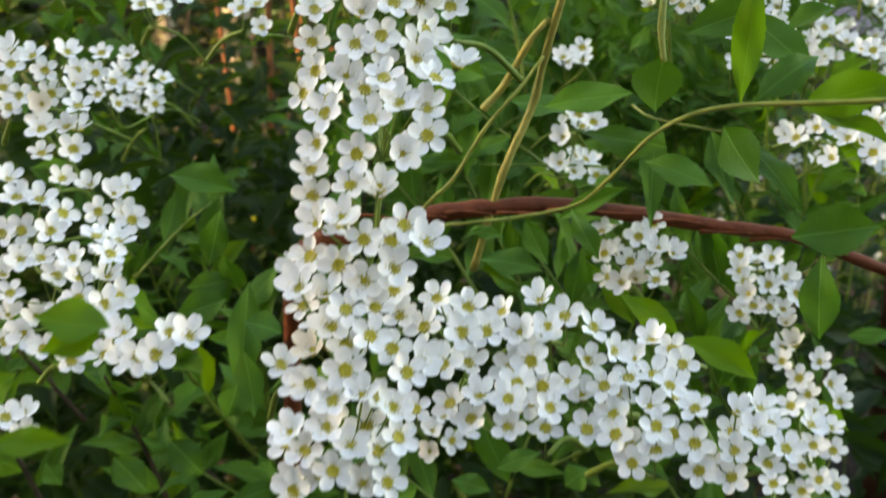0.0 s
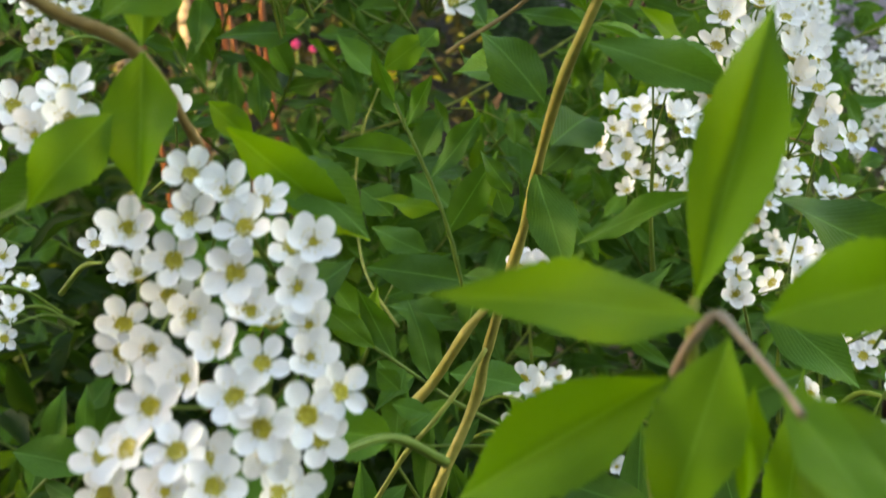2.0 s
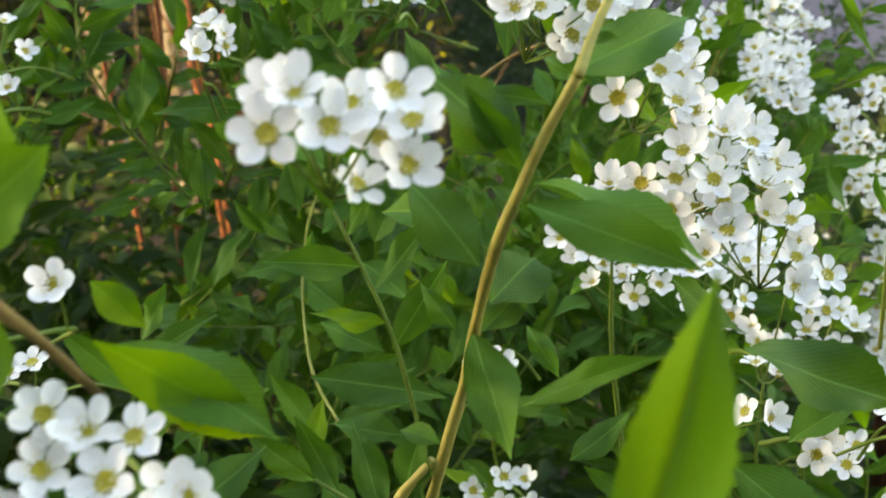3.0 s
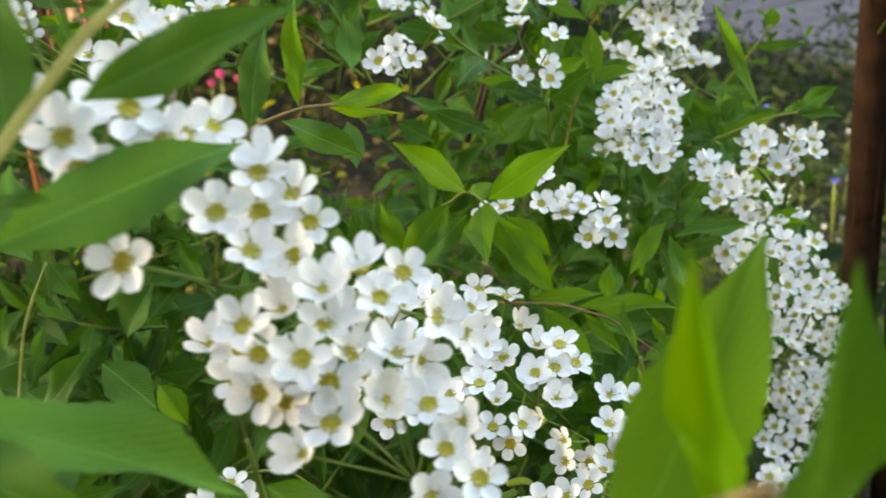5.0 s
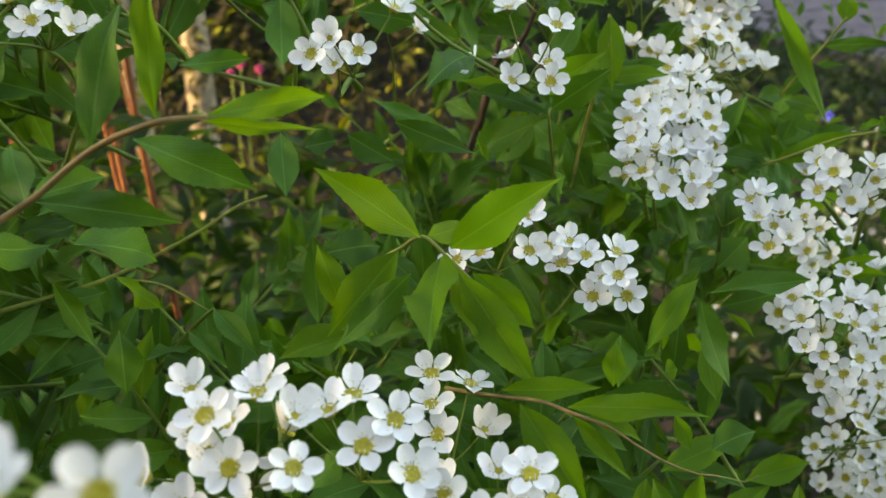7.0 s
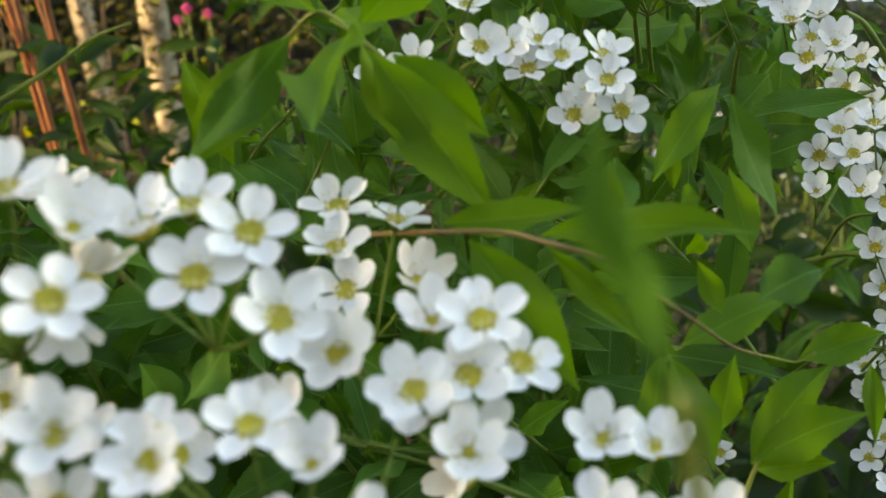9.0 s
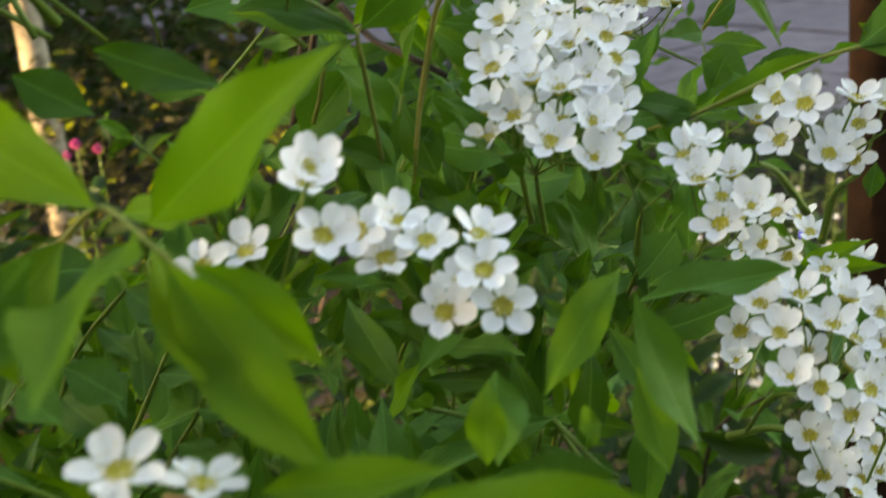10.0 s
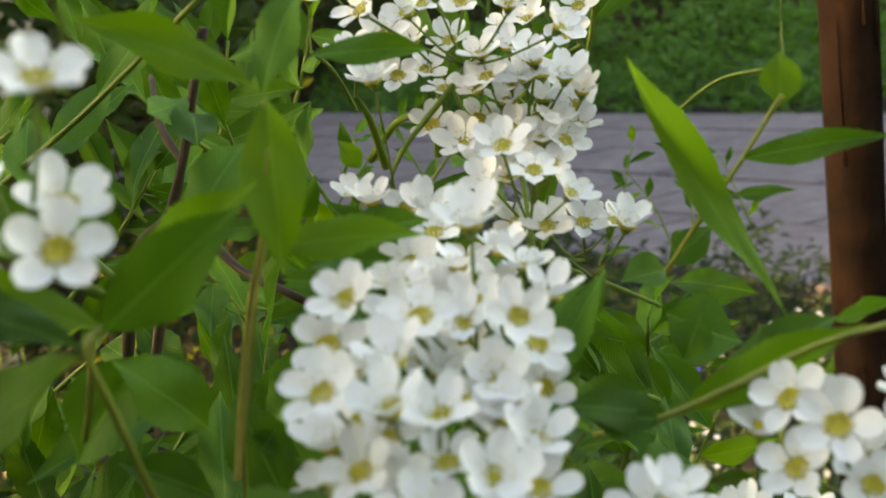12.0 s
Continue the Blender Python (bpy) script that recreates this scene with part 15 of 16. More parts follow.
cluster(b, (0.1889, 0.4971, 0.6292), [(0.2034, 0.4965, 0.6499), (0.1816, 0.5004, 0.6446), (0.2058, 0.4973, 0.6429), (0.1815, 0.4866, 0.6428), (0.1775, 0.4843, 0.6399), (0.1834, 0.4817, 0.6392)], (-0.20, -0.62, 0.76), 1.0, 0.55)
stem(b, [(0.1929, 0.5191, 0.6132), (0.1904, 0.5061, 0.6232), (0.1889, 0.4971, 0.6292)], 0.00060, 0.00032, STALK)
b = side_shoot()
cluster(b, (0.1768, 0.4621, 0.6326), [(0.1751, 0.4663, 0.6460), (0.2002, 0.4814, 0.6289), (0.1762, 0.4631, 0.6424), (0.1603, 0.4212, 0.6688), (0.1721, 0.4484, 0.6470)], (-0.20, -0.62, 0.76), 1.0, 0.55)
stem(b, [(0.1808, 0.4841, 0.6166), (0.1783, 0.4711, 0.6266), (0.1768, 0.4621, 0.6326)], 0.00060, 0.00032, STALK)

b = plant("leafy_twig", "shaded leafy twig low on the shrub side", "inner leafy twigs")
stem(b, [(-0.0158, 0.5003, 0.7161), (0.0037, 0.4903, 0.7505), (0.0191, 0.4855, 0.7799)], 0.0009, 0.0005, STALK)
leaf(b, (-0.0140, 0.4971, 0.7208), (-0.0203, 0.4905, 0.7296), 0.0068, (0.10, -0.60, 0.75), False)
leaf(b, (-0.0106, 0.4966, 0.7272), (-0.0036, 0.5007, 0.7236), 0.0059, (-0.21, -0.60, 0.75), False)
leaf(b, (-0.0072, 0.4960, 0.7335), (-0.0214, 0.4958, 0.7393), 0.0064, (0.11, -0.60, 0.75), False)
leaf(b, (-0.0039, 0.4952, 0.7398), (0.0042, 0.5025, 0.7437), 0.0066, (0.19, -0.60, 0.75), False)
leaf(b, (-0.0005, 0.4943, 0.7460), (-0.0124, 0.4919, 0.7468), 0.0067, (-0.16, -0.60, 0.75), False)
leaf(b, (0.0028, 0.4932, 0.7521), (0.0124, 0.4933, 0.7609), 0.0071, (0.30, -0.60, 0.75), False)
leaf(b, (0.0062, 0.4920, 0.7581), (-0.0025, 0.4857, 0.7703), 0.0073, (-0.04, -0.60, 0.75), False)
leaf(b, (0.0095, 0.4907, 0.7641), (0.0264, 0.4844, 0.7736), 0.0056, (-0.23, -0.60, 0.75), False)
leaf(b, (0.0128, 0.4892, 0.7699), (0.0007, 0.4852, 0.7755), 0.0060, (0.01, -0.60, 0.75), False)
leaf(b, (0.0160, 0.4875, 0.7757), (0.0263, 0.4880, 0.7775), 0.0067, (0.32, -0.60, 0.75), False)
leaf(b, (0.0192, 0.4857, 0.7813), (0.0085, 0.4877, 0.7912), 0.0078, (0.14, -0.60, 0.75), False)

leafy_twig([(0.2091, 0.7184, 0.7017), (0.2169, 0.7195, 0.7163), (0.2235, 0.7212, 0.7378)], 7, 0.0085, 0.0026, "wispy dark stalk with tiny leaves before the paving", 0.1, 0.0004, STALK, (0, -0.7, 0.6), "wispy_stalk", 0.1, "wispy stalks")
leafy_twig([(0.2428, 0.7500, 0.6946), (0.2386, 0.7545, 0.7099), (0.2303, 0.7592, 0.7239)], 6, 0.0085, 0.0026, "wispy dark stalk with tiny leaves before the paving", 0.1, 0.0004, STALK, (0, -0.7, 0.6), "wispy_stalk", 0.1, "wispy stalks")
leafy_twig([(0.2558, 0.7676, 0.6956), (0.2552, 0.7713, 0.7133), (0.2517, 0.7752, 0.7323)], 6, 0.0085, 0.0026, "wispy dark stalk with tiny leaves before the paving", 0.1, 0.0004, STALK, (0, -0.7, 0.6), "wispy_stalk", 0.1, "wispy stalks")
leafy_twig([(0.1285, 0.6726, 0.7323), (0.1396, 0.6742, 0.7452), (0.1551, 0.6746, 0.7592)], 7, 0.0085, 0.0026, "wispy dark stalk with tiny leaves before the paving", 0.1, 0.0004, STALK, (0, -0.7, 0.6), "wispy_stalk", 0.1, "wispy stalks")
leafy_twig([(0.1327, 0.6343, 0.7470), (0.1364, 0.6350, 0.7540), (0.1377, 0.6354, 0.7582)], 4, 0.0085, 0.0026, "wispy dark stalk with tiny leaves before the paving", 0.1, 0.0004, STALK, (0, -0.7, 0.6), "wispy_stalk", 0.1, "wispy stalks")
leafy_twig([(0.1589, 0.7019, 0.7347), (0.1540, 0.7037, 0.7461), (0.1506, 0.7050, 0.7570)], 5, 0.0085, 0.0026, "wispy dark stalk with tiny leaves before the paving", 0.1, 0.0004, STALK, (0, -0.7, 0.6), "wispy_stalk", 0.1, "wispy stalks")
leafy_twig([(0.2742, 0.7617, 0.6982), (0.2705, 0.7658, 0.7121), (0.2665, 0.7692, 0.7241)], 5, 0.0085, 0.0026, "wispy dark stalk with tiny leaves before the paving", 0.1, 0.0004, STALK, (0, -0.7, 0.6), "wispy_stalk", 0.1, "wispy stalks")

b = side_shoot()
cluster(b, (0.1587, 0.5424, 0.7540), [(0.1567, 0.5375, 0.7758), (0.1647, 0.5344, 0.7643), (0.1548, 0.5373, 0.7580)], (-0.10, -0.30, 0.95), 1.0, 0.5)
stem(b, [(0.1627, 0.5644, 0.7380), (0.1602, 0.5514, 0.7480), (0.1587, 0.5424, 0.7540)], 0.00050, 0.00030, STALK)
b = side_shoot()
cluster(b, (0.1399, 0.4940, 0.7415), [(0.1468, 0.4966, 0.7559), (0.1386, 0.4916, 0.7554), (0.1400, 0.4877, 0.7544), (0.1380, 0.4838, 0.7512), (0.1361, 0.4804, 0.7504)], (-0.10, -0.30, 0.95), 1.0, 0.5)
stem(b, [(0.1439, 0.5160, 0.7255), (0.1414, 0.5030, 0.7355), (0.1399, 0.4940, 0.7415)], 0.00050, 0.00030, STALK)
b = side_shoot()
cluster(b, (0.1338, 0.4782, 0.7357), [(0.1373, 0.4779, 0.7495), (0.1295, 0.4778, 0.7505), (0.1393, 0.4724, 0.7484), (0.1436, 0.4674, 0.7460), (0.1270, 0.4691, 0.7477), (0.1263, 0.4689, 0.7439)], (-0.10, -0.30, 0.95), 1.0, 0.5)
stem(b, [(0.1378, 0.5002, 0.7197), (0.1353, 0.4872, 0.7297), (0.1338, 0.4782, 0.7357)], 0.00050, 0.00030, STALK)

b = tagged(new("woody_branch"), "thin dark brown forked branch inside the shrub", "shrub branch")
stem(b, [(0.0959, 0.5510, 0.7315), (0.1017, 0.5408, 0.7525), (0.1078, 0.5353, 0.7588), (0.1112, 0.5334, 0.7661), (0.1140, 0.5311, 0.7747), (0.1168, 0.5294, 0.7830)], 0.00100, 0.00060, BARK_DARK, "wood")
stem(b, [(0.1112, 0.5334, 0.7661), (0.1085, 0.5385, 0.7708), (0.1070, 0.5487, 0.7773)], 0.00060, 0.00040, BARK_DARK, "wood")
stem(b, [(0.1079, 0.5670, 0.7531), (0.1139, 0.5613, 0.7460), (0.1209, 0.5558, 0.7423), (0.1281, 0.5549, 0.7377)], 0.00090, 0.00060, BARK_DARK, "wood")
stem(b, [(0.0923, 0.5830, 0.7145), (0.0970, 0.5778, 0.7301), (0.1000, 0.5754, 0.7404), (0.1031, 0.5728, 0.7522)], 0.00110, 0.00080, BARK_DARK, "wood")

b = plant("leafy_twig", "small green leaves hanging before the woody branch", "leafy twigs")
stem(b, [(0.0434, 0.2784, 0.7240), (0.0484, 0.2720, 0.7220), (0.0667, 0.2663, 0.7191)], 0.00035, 0.00025, TWIG_GREEN)
leaf(b, (0.0484, 0.2720, 0.7220), (0.0449, 0.2550, 0.7001), 0.0066, (0.15, -0.72, 0.66), False)
leaf(b, (0.0241, 0.2626, 0.7005), (0.0404, 0.2613, 0.7087), 0.0052, (0.15, -0.72, 0.66), False)
leaf(b, (0.0608, 0.2683, 0.7198), (0.0641, 0.2540, 0.7052), 0.0060, (0.15, -0.72, 0.66), False)
leaf(b, (0.0667, 0.2663, 0.7191), (0.0779, 0.2496, 0.7053), 0.0072, (0.15, -0.72, 0.66), False)

b = tagged(new("woody_branch"), "old dark red-brown woody branch deep in the shrub", "shrub branch")
stem(b, [(-0.0650, 0.3695, 0.5339), (-0.0470, 0.2995, 0.6639), (-0.0350, 0.2695, 0.6939), (-0.0252, 0.2701, 0.6952), (-0.0153, 0.2710, 0.6971), (-0.0069, 0.2720, 0.6992), (0.0085, 0.2727, 0.7005), (0.0267, 0.2729, 0.7003), (0.0476, 0.2719, 0.6970), (0.0684, 0.2708, 0.6936), (0.0810, 0.2702, 0.6918), (0.0934, 0.2687, 0.6875), (0.1127, 0.2658, 0.6797)], 0.0030, 0.0014, BARK_RED, "wood")
for k in range(9):
    q = -0.028 + 0.0125 * k
    z = 0.6995 - max(0.0, q - 0.03) * 0.23
    stem(b, [(q, 0.2690 + 0.0004 * (k % 3), z + 0.0010), (q + 0.006, 0.2688, z + 0.0016 - 0.0008 * (k % 2)), (q + 0.013, 0.2686, z + 0.0004)], 0.0006, 0.0002, BARK_FLAKE, "bark_strip", "peeling strip of red-brown bark", 5, 4, 0.5)

# ---- ground, paving, posts ----
SOIL = plain("dark soil", (0.007, 0.005, 0.004), (0.021, 0.015, 0.012), 60.0, 0.95, 1.0, 0.01)
PAVING = plain("grey paving stone", (0.088, 0.070, 0.084), (0.162, 0.131, 0.150), 14.0, 0.85, 0.4, 0.002)
GRASS = foliage_material("grass", (0.03, 0.085, 0.02), (0.07, 0.16, 0.035), (0.10, 0.28, 0.03))
BARK_STRIP = plain("flaking brown bark", (0.018, 0.008, 0.005), (0.075, 0.036, 0.020), 110.0, 0.85, 1.0, 0.002, 0.1)
WOOD = plain("brown weathered post wood", (0.014, 0.007, 0.004), (0.044, 0.020, 0.011), 70.0, 0.85, 0.8, 0.002, 0.1)


def ground_sheet():
    bm = bmesh.new()
    n = 60
    grid = [[bm.verts.new((-20 + 40 * (i / n), -14 + 48 * (j / n), 0.03 * noise.noise(Vector((i * 0.7, j * 0.7, 0))))) for i in range(n + 1)] for j in range(n + 1)]
    for j in range(n):
        for i in range(n):
            bm.faces.new((grid[j][i], grid[j][i + 1], grid[j + 1][i + 1], grid[j + 1][i]))
    return tagged(obj("ground", bm, (SOIL,)), "dark bare garden soil under the shrub", "ground", kind="structure")


ground_sheet()


def block(name, x0, x1, y0, y1, z0, z1, mat, parent=None, bevel=0.006, label="", sides=2):
    bm = bmesh.new()
    bmesh.ops.create_cube(bm, size=1.0, matrix=Matrix.Translation(((x0 + x1) / 2, (y0 + y1) / 2, (z0 + z1) / 2)) @ Matrix.Diagonal((x1 - x0, y1 - y0, z1 - z0, 1)))
    bmesh.ops.bevel(bm, geom=bm.edges[:], offset=bevel, segments=sides, affect="EDGES")
    ob = obj(name, bm, (mat,), parent, label)
    for p in ob.data.polygons:
        p.use_smooth = False
    return ob


# plain walls added out of view to cut the sun; it comes low through the gap between the two on the left
WALL = plain("brown plastered wall", (0.26, 0.22, 0.18), (0.36, 0.31, 0.26), 40.0, 0.9, 0.4, 0.002)


def wall(name, x0, x1, y0, y1, h):
    return tagged(block(name, x0, x1, y0, y1, -0.1, h, WALL, None, 0.01), "plain brown plastered wall added out of view to shape the light", "wall", kind="structure")


wall("wall_south", -2.5, 12.0, -4.3, -4.0, 5.0)
wall("wall_west_front", -2.8, -2.5, -4.3, 0.10, 5.0)
wall("wall_west_back", -2.8, -2.5, 2.0, 14.4, 5.0)
# added dark wall, itself unseen, keeps bright sky from showing through the hedge
tagged(block("wall_north", -2.8, 20.0, 14.4, 14.6, -0.1, 6.0, BARK_DARK, None, 0.01), "dark wall added unseen behind the hedge to block the sky", "wall", kind="structure")


PATH = Matrix.Translation((1.2, 3.05, 0)) @ Matrix.Rotation(radians(119.4), 4, "Z")   # along the near kerb; the paving lies towards -y


def paving():
    p = tagged(new("pavement"), "lavender-grey stone paving with dark joints", "pavement", kind="structure")
    p.matrix_world = PATH
    for i in range(18):
        for j in range(5):
            w, d = 0.80, 0.60
            x, y = -6.4 + i * w + (0.40 if j % 2 else 0), -3.0 + j * d
            block("slab", x, x + w - 0.018, y, y + d - 0.018, -0.02, 0.05 + random.uniform(-0.004, 0.004), PAVING, p, 0.008)
    return p


def across(p):
    """How far a place lies beyond the paving's near kerb; negative on the camera's side."""
    return 0.871 * (p.x - 1.2) + 0.491 * (p.y - 3.05)


paving()


def post(x, y, r, h, lean):
    bm = bmesh.new()
    n = 14
    rings = []
    for i in range(41):
        z = h * i / 40
        ring = []
        for k in range(n):
            a = 2 * math.pi * k / n
            rr = r * (1 + 0.07 * noise.noise(Vector((math.cos(a) * 2, math.sin(a) * 2, z * 12))) + 0.05 * noise.noise(Vector((a * 6, 0, z * 1.2))))
            ring.append(bm.verts.new((x + lean * z + rr * math.cos(a), y + rr * math.sin(a), z)))
        rings.append(ring)
    for a, b in zip(rings, rings[1:]):
        for k in range(n):
            bm.faces.new((a[k], a[(k + 1) % n], b[(k + 1) % n], b[k]))
    bm.faces.new(rings[-1])
    stake = tagged(obj("garden_stake", bm, (WOOD,)), "dark brown thin wooden garden stake standing in the bed", "garden stake", "wooden stakes")
    rnd = random.Random(int(x * 1e4))
    for k in range(40):
        a, z, n = rnd.uniform(-2.9, -0.2), rnd.uniform(0.35, 1.05), rnd.uniform(0.015, 0.07)
        bm = bmesh.new()
        line = [Vector((x + lean * q + (r + 0.0002) * math.cos(a + 0.06 * math.sin(q * 30)), y + (r + 0.0002) * math.sin(a + 0.06 * math.sin(q * 30)), q)) for q in (z + n * i / 6 for i in range(7))]
        tube(bm, line, r * rnd.uniform(0.03, 0.09), r * 0.02, 5, 0, 0.6)
        obj("bark_strip", bm, (BARK_STRIP,), stake)
    return stake


post(0.306, 0.748, 0.0095, 1.25, 0.0)
post(0.331, 0.744, 0.0100, 1.25, 0.0)


# ---- foliage too dense to count ----
def leaf_mass(name, label, spots, mat, length, width, category="foliage"):
    """Joined small leaves; spots yields (place, direction, face)."""
    vs, fs = [], []
    gv, gf = leaf_grid(6, 2, 0.07, 0.35, 0.2, 0.1, 0.0)
    for p, d, f in spots:
        y = d.normalized()
        z = (f - y * f.dot(y)).normalized()
        x = y.cross(z)
        s = random.uniform(0.7, 1.2)
        base = len(vs)
        L, W = length * s, width * s
        vs.extend((p + x * (a * W) + y * (b * L) + z * (c * L))[:] for a, b, c in gv)
        fs.extend(tuple(base + i for i in q) for q in gf)
    me = bpy.data.meshes.new(name)
    me.from_pydata(vs, [], fs)
    for q in me.polygons:
        q.use_smooth = True
    me.materials.append(mat)
    return tagged(new(name, me), label, category, kind="stuff")



def spots_in(lo, hi, n, keep):
    made = 0
    while made < n:
        p = rv(lo, hi)
        if not keep(p):
            continue
        made += 1
        yield p, rv((-1, -1, -0.6), (1, 0.6, 0.5)), rv((-0.6, -0.9, 0.3), (0.6, 0.1, 1))


def lid(x, y):
    """The height below which the inner leaves stay."""
    low = 0.68 if x < 0.11 else 0.60
    if y > 0.52:
        low = 0.66
    return low


def inner_twigs(count, lo, hi, leaves, label, young=0.12):
    """Shaded twigs that fill the inside of the shrub; lo and hi bound their tips."""
    for k in range(count):
        tip = rv(lo, hi)
        tip.z = min(tip.z, lid(tip.x, tip.y))
        foot = tip + rv((-0.03, 0.02, -0.10), (0.03, 0.05, -0.06))
        mid = foot.lerp(tip, 0.55) + rv((-0.008, 0.0, -0.005), (0.008, 0.012, 0.008))
        leafy_twig([foot, mid, tip], leaves, 0.026, 0.0085, label, young, 0.0011, random.choice((STALK, BARK_DARK)), (0, -0.45, 0.9), group="inner leafy twigs")


inner_twigs(14, (-0.17, 0.30, 0.56), (0.10, 0.46, 0.69), 13, "shaded leafy spirea twig inside the shrub")
inner_twigs(12, (-0.10, 0.46, 0.56), (0.14, 0.62, 0.69), 13, "green leafy spirea twig behind the flowers")
inner_twigs(6, (0.12, 0.52, 0.54), (0.34, 0.74, 0.68), 13, "leafy spirea twig low beside the soil")
inner_twigs(10, (0.08, 0.30, 0.46), (0.22, 0.46, 0.58), 12, "low leafy spirea twig in deep shade")

# these three leaf masses carry the shrub's inner shade in their colour
leaf_mass("shrub_foliage", "dense inner leaves of the spirea shrub, green darkened for shade",
          spots_in((-0.55, 0.40, 0.20), (0.55, 1.05, 0.70), 4200, lambda p: p.z < lid(p.x, p.y) - 0.05 - 0.12 * max(0, p.x) and noise.noise(p * 7) > -0.25), FOLIAGE_SHADE, 0.030, 0.011)
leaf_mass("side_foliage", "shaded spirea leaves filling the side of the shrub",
          spots_in((-0.50, 0.42, 0.42), (-0.115, 0.74, 0.745), 1500, lambda p: noise.noise(p * 14) > -0.15), FOLIAGE_SHADE, 0.024, 0.0085)
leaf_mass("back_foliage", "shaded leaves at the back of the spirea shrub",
          spots_in((-0.30, 0.60, 0.38), (0.06, 0.80, 0.612), 1400, lambda p: noise.noise(p * 14) > -0.2), FOLIAGE_SHADE, 0.024, 0.0085)
COVER = foliage_material("grey-green ground cover", (0.010, 0.026, 0.009), (0.030, 0.052, 0.022), (0.04, 0.08, 0.025))
leaf_mass("ground_cover", "low grey-green plants on the soil beside the shrub",
          spots_in((0.12, 1.85, 0.0), (1.7, 4.4, 0.30), 8000, lambda p: across(p) < -0.04 and p.z < 0.06 + 0.10 * (min(p.y, 3.0) - 1.8) + 0.16 * noise.noise(p * 3.1 + Vector((3, 1, 0)))), COVER, 0.036, 0.010)
leaf_mass("path_border_plants", "lush green garden plants bordering the far side of the paving",
          spots_in((0.2, 3.0, 0.0), (8.0, 12.4, 1.0), 12000, lambda p: 3.03 < across(p) < 5.2 and p.z < 0.10 + 0.30 * (across(p) - 3.0) + 0.35 * noise.noise(p * 1.9)), GRASS, 0.11, 0.040)
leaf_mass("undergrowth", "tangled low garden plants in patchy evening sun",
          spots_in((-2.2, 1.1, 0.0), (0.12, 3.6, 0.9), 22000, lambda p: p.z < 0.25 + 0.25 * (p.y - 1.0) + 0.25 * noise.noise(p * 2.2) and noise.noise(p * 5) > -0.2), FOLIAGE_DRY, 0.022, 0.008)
# next three masses: shade behind the shrub is again painted in by dark leaf colour
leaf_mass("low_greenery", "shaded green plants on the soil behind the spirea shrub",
          spots_in((-0.42, 0.80, 0.0), (0.24, 1.35, 0.46), 5400, lambda p: p.z < 0.24 + 0.30 * (p.y - 0.86) + 0.16 * noise.noise(p * 6) and noise.noise(p * 9) > -0.3), FOLIAGE_SHADE, 0.026, 0.009)
leaf_mass("rear_foliage", "green leaves of a bush close behind the spirea, darkened for shade",
          spots_in((-0.42, 0.88, 0.25), (0.0, 1.02, 0.74), 1500, lambda p: p.z < 0.60 + 0.30 * noise.noise(p * 8) and noise.noise(p * 15) > -0.1), FOLIAGE_SHADE, 0.026, 0.009)
leaf_mass("front_foliage", "small leaves in front of the canes, darkened for shade",
          spots_in((-0.32, 0.70, 0.48), (-0.03, 0.80, 0.69), 330, lambda p: p.z < 0.63 + 0.12 * noise.noise(p * 11) and noise.noise(p * 17) > -0.05), FOLIAGE_SHADE, 0.024, 0.0085)
# flecks of low sun painted as brighter yellow-green leaf colour
SUN_FLECK = foliage_material("yellow-green leaves as sun flecks", (0.05, 0.075, 0.006), (0.13, 0.15, 0.012), (0.30, 0.32, 0.012))
leaf_mass("sunlit_leaves", "scattered leaves among the undergrowth, low sun put into their yellow-green colour",
          spots_in((-0.9, 1.10, 0.1), (0.12, 2.3, 0.95), 320, lambda p: p.z < 0.32 + 0.30 * (p.y - 1.0) and noise.noise(p * 6 + Vector((7, 2, 5))) > 0.12), SUN_FLECK, 0.024, 0.009)


def dead_twigs(count):
    """Thin bare shoots that cross behind the shrub, joined."""
    bm = bmesh.new()
    for k in range(count):
        foot = rv((-0.75, 0.92, 0.05), (0.02, 1.7, 0.3))
        tip = foot + rv((-0.22, -0.06, 0.25), (0.22, 0.10, 0.55))
        mid = foot.lerp(tip, 0.5) + rv((-0.03, -0.02, 0.0), (0.03, 0.02, 0.04))
        tube(bm, curve_points([foot, mid, tip], 5), 0.0016, 0.0006, 5, 0, 0.2)
    return tagged(obj("bare_twigs", bm, (BARK_DARK,)), "tangle of thin bare dark brown twigs behind the shrub", "twigs", kind="stuff")


dead_twigs(26)
leaf_mass("back_bushes", "dark leafy bushes closing the back of the garden",
          spots_in((-2.4, 3.4, 0.0), (0.05, 4.8, 2.9), 9000, lambda p: noise.noise(p * 1.5) > -0.35), FOLIAGE_FAR, 0.10, 0.045)
leaf_mass("hedge", "green leafy hedge beyond the paving", spots_in((-2.4, 12.6, 0.0), (11, 14.1, 4.8), 16000, lambda p: noise.noise(p * 1.3) > -0.4), FOLIAGE_FAR, 0.16, 0.07)


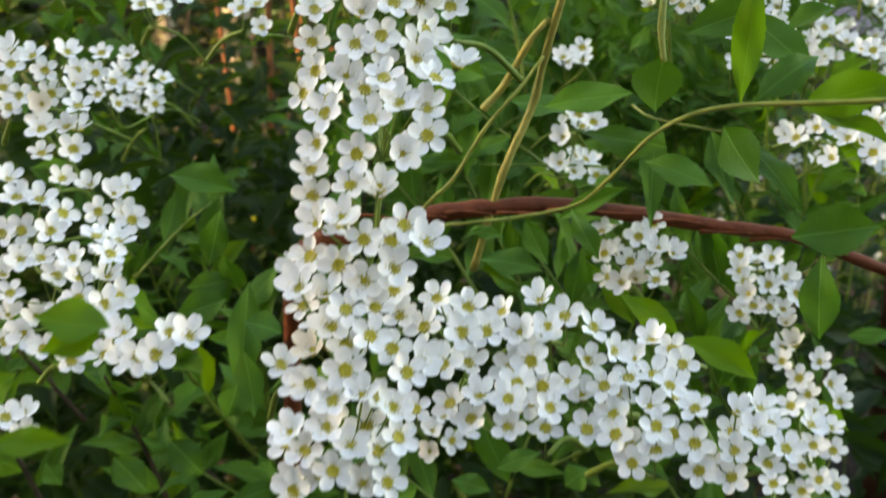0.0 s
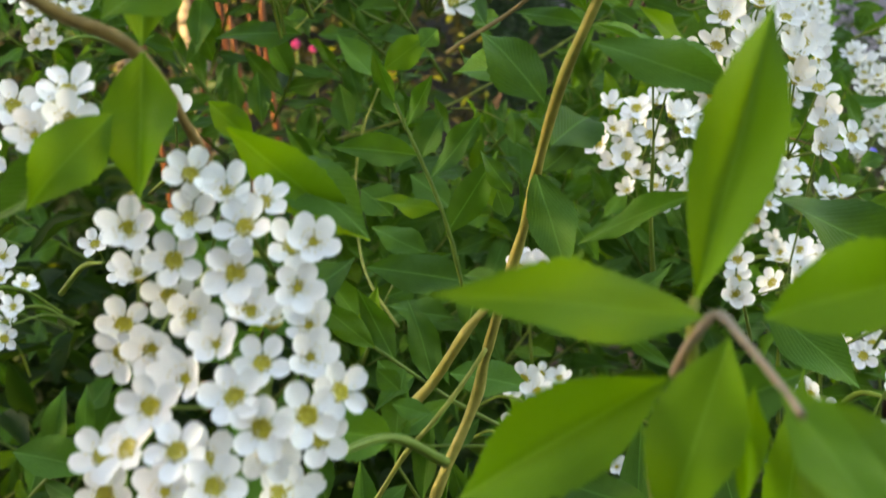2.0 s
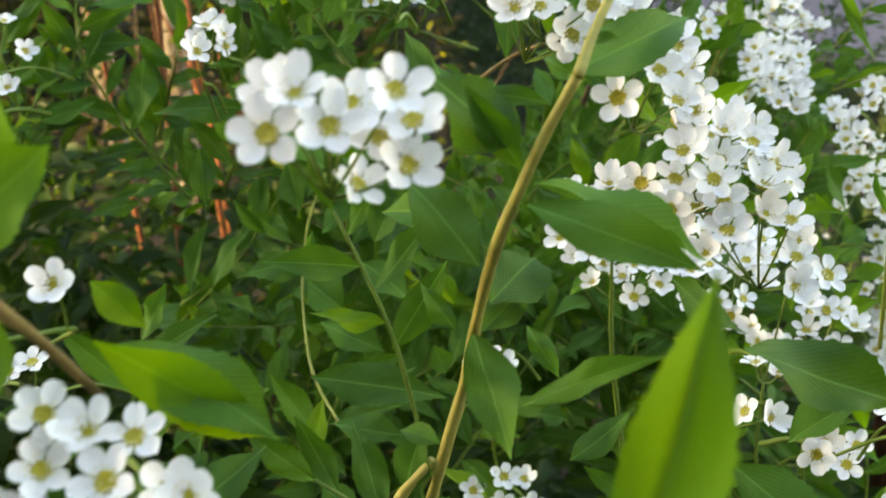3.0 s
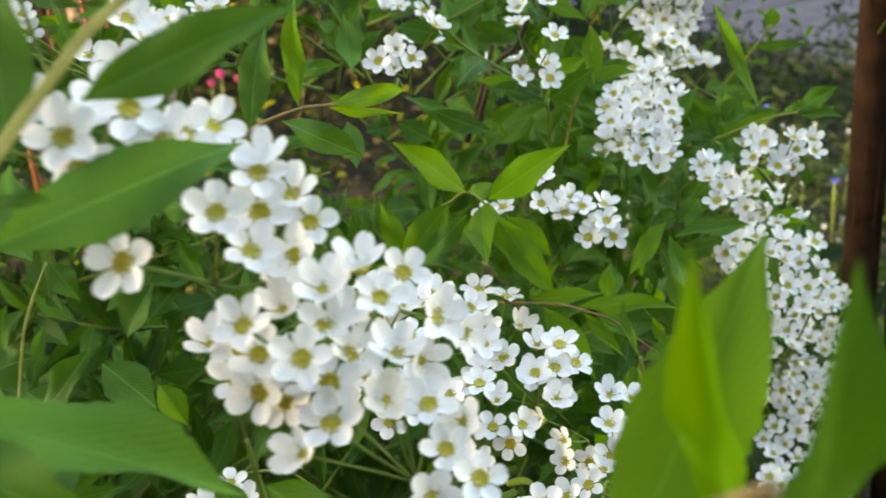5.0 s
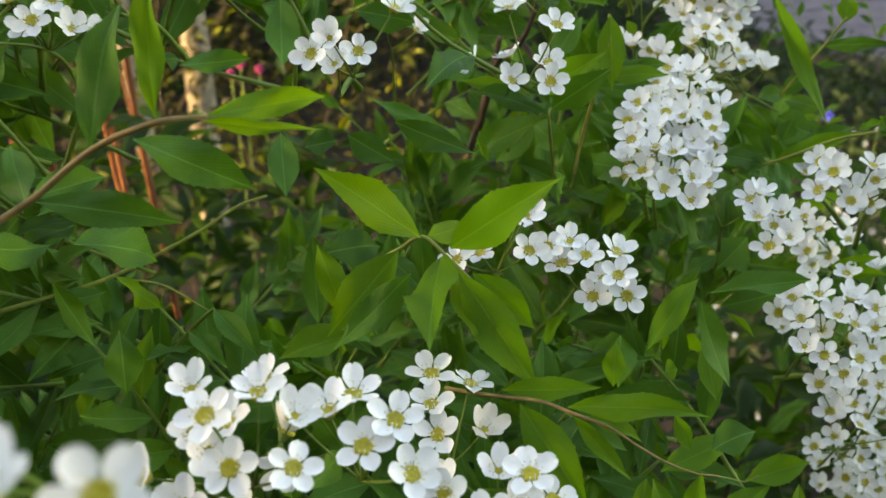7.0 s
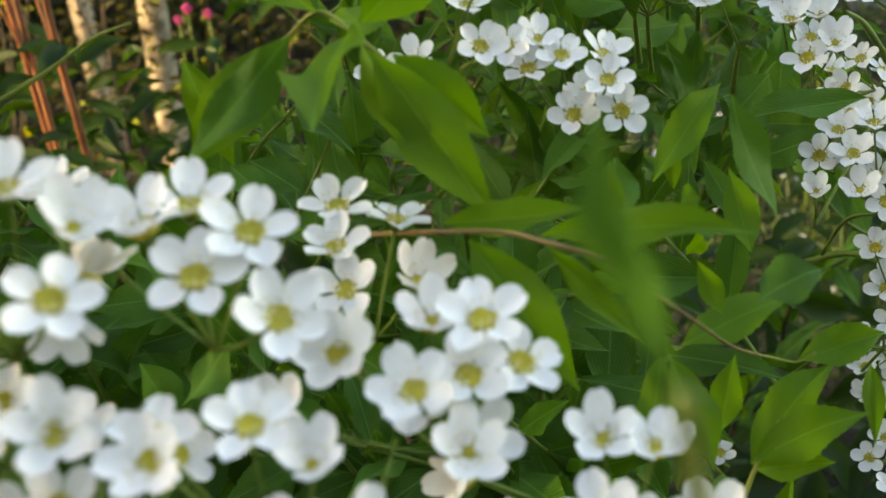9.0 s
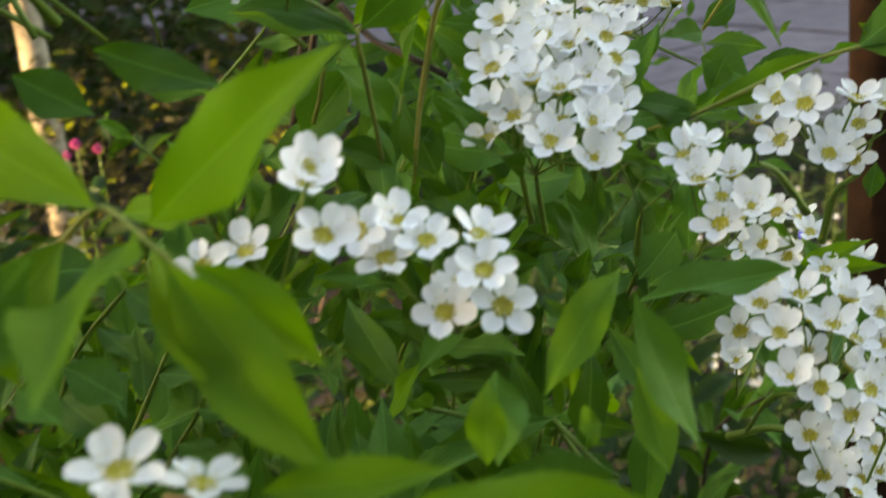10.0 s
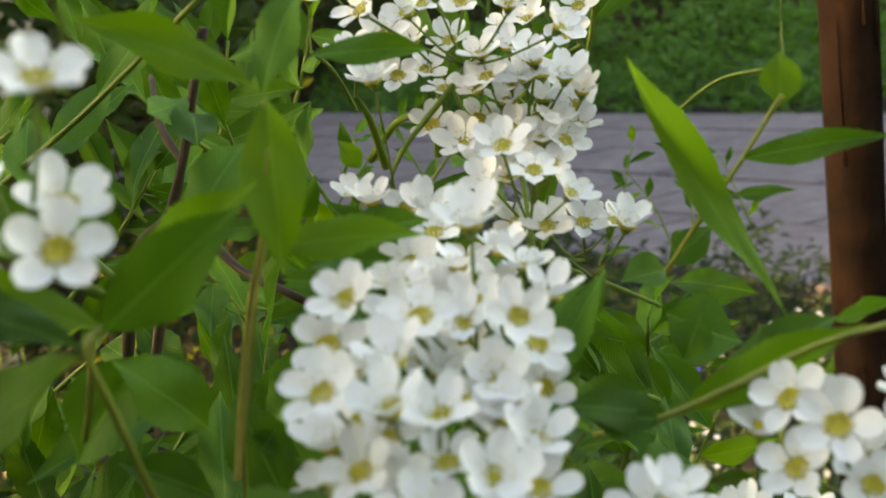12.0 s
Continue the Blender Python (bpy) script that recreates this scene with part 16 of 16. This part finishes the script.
def cane(x, y, lean_x, lean_y, h, r):
    c = tagged(new("cane"), "orange-brown upright cane catching the low sun", "plant stem", "canes")
    pts = [Vector((x + lean_x * f + 0.010 * noise.noise(Vector((x * 90, f * 2.6, 1))) * (f > 0), y + lean_y * f + 0.008 * noise.noise(Vector((f * 2.6, x * 90, 4))), h * f)) for f in (0, 0.2, 0.4, 0.5, 0.6, 0.7, 0.8, 0.9, 1.0)]
    stem(c, pts, r, r * 0.6, CANE)
    side = pts[5] + rv((-0.05, -0.02, 0.10), (0.05, 0.02, 0.16))
    stem(c, [pts[5], pts[5].lerp(side, 0.5) + Vector((0.004, 0, 0.01)), side], r * 0.45, r * 0.25, CANE, "side_shoot")


for x, y, lx, ly, h, r in ((-0.093, 0.83, 0.012, 0.0, 0.86, 0.0026), (-0.078, 0.85, -0.045, 0.01, 0.92, 0.0022), (-0.15, 0.85, -0.03, 0.02, 0.9, 0.0026), (-0.16, 0.80, 0.05, 0.0, 0.95, 0.0028), (-0.10, 0.86, -0.03, 0.0, 1.0, 0.0022)):
    cane(x, y, lx, ly, h, r)


def pale_trunk(x, y, r, lean):
    bm = bmesh.new()
    tube(bm, curve_points([Vector((x, y, -0.05)), Vector((x + lean * 0.4, y, 0.9)), Vector((x + lean, y, 2.6))], 10), r, r * 0.8, 14, 0, 0.08)
    return tagged(obj("tree_trunk", bm, (PALE_BARK,)), "pale whitish tree trunk lit by evening sun", "tree trunk", "pale trunks")


pale_trunk(-0.43, 2.30, 0.026, 0.05)
pale_trunk(-0.60, 2.52, 0.022, -0.07)


def small_flower(x, y, z, r, mat, label, name):
    """A tiny garden flower on its own stalk."""
    f = tagged(new(name), label, "flower", "small garden flowers")
    stem(f, [(x + 0.004, y + 0.01, 0), (x, y, z * 0.6), (x, y, z)], 0.0007, 0.0005, STALK)
    bm = bmesh.new()
    for k in range(5):
        a = k * 1.2566
        m = Matrix.Translation((x + math.cos(a) * r * 0.55, y + 0.2 * r * math.sin(2 * a), z + math.sin(a) * r * 0.55)) @ Matrix.Rotation(a, 4, "Y") @ Matrix.Diagonal((r * 0.5, r * 0.22, r * 0.42, 1))
        bmesh.ops.create_icosphere(bm, subdivisions=1, radius=1.0, matrix=m)
    obj("bloom", bm, (mat,), f)


BLUE = plain("blue petal", (0.05, 0.06, 0.55), (0.10, 0.12, 0.75), 300.0, 0.6)
PINK = plain("magenta petal", (0.20, 0.01, 0.08), (0.34, 0.02, 0.15), 300.0, 0.6)

for x, y, z, r in ((0.329, 1.014, 0.589, 0.0040), (0.527, 1.630, 0.351, 0.0050), (0.428, 1.137, 0.484, 0.0040)):
    small_flower(x, y, z, r, BLUE, "tiny blue garden flower on a thin stalk", "blue_flower")
small_flower(-0.108, 1.200, 0.603, 0.0046, PINK, "tiny magenta garden flower on a thin stalk", "magenta_flower")
small_flower(-0.092, 1.198, 0.598, 0.0042, PINK, "tiny magenta garden flower on a thin stalk", "magenta_flower")
small_flower(-0.120, 1.215, 0.592, 0.0040, PINK, "tiny magenta garden flower on a thin stalk", "magenta_flower")


PALE = plain("pale blue petal", (0.24, 0.28, 0.35), (0.44, 0.48, 0.54), 200.0, 0.7)


def pale_drift():
    """Clumps of tiny pale florets on thin stalks over the soil, too many to count."""
    bm = bmesh.new()
    for p, way, up in spots_in((0.30, 1.15, 0.16), (1.00, 1.90, 0.44), 420, lambda p: noise.noise(p * 8) > 0.10 and p.z < 0.42 - 0.12 * (p.y - 1.15)):
        tilt = Matrix.Translation(p) @ Matrix.Rotation(random.uniform(0.2, 1.3), 4, "X") @ Matrix.Rotation(random.uniform(0, 6.28), 4, "Z")
        r = random.uniform(0.0032, 0.0055)
        mid = bm.verts.new(tilt @ Vector((0, 0, -0.25 * r)))
        ring = [bm.verts.new(tilt @ Vector((r * (1 if k % 2 else 0.55) * math.cos(k * 0.6283), r * (1 if k % 2 else 0.55) * math.sin(k * 0.6283), 0.1 * r))) for k in range(10)]
        for k in range(10):
            bm.faces.new((mid, ring[k], ring[(k + 1) % 10])).material_index = 0
        tube(bm, [p - Vector((0.004, -0.006, 0.09)), p - Vector((0, 0, 0.25 * r))], 0.0005, 0.0004, 3, 1)
    return tagged(obj("flower_drift", bm, (PALE, STALK)), "clumps of tiny pale blue florets over dark soil", "flowers", kind="stuff")


pale_drift()
leaf_mass("drift_leaves", "dark grey-green leaves under the pale florets",
          spots_in((0.28, 1.12, 0.0), (1.05, 1.95, 0.36), 2400, lambda p: noise.noise(p * 8) > 0.02 and p.z < 0.36 - 0.12 * (p.y - 1.12)), COVER, 0.034, 0.010)
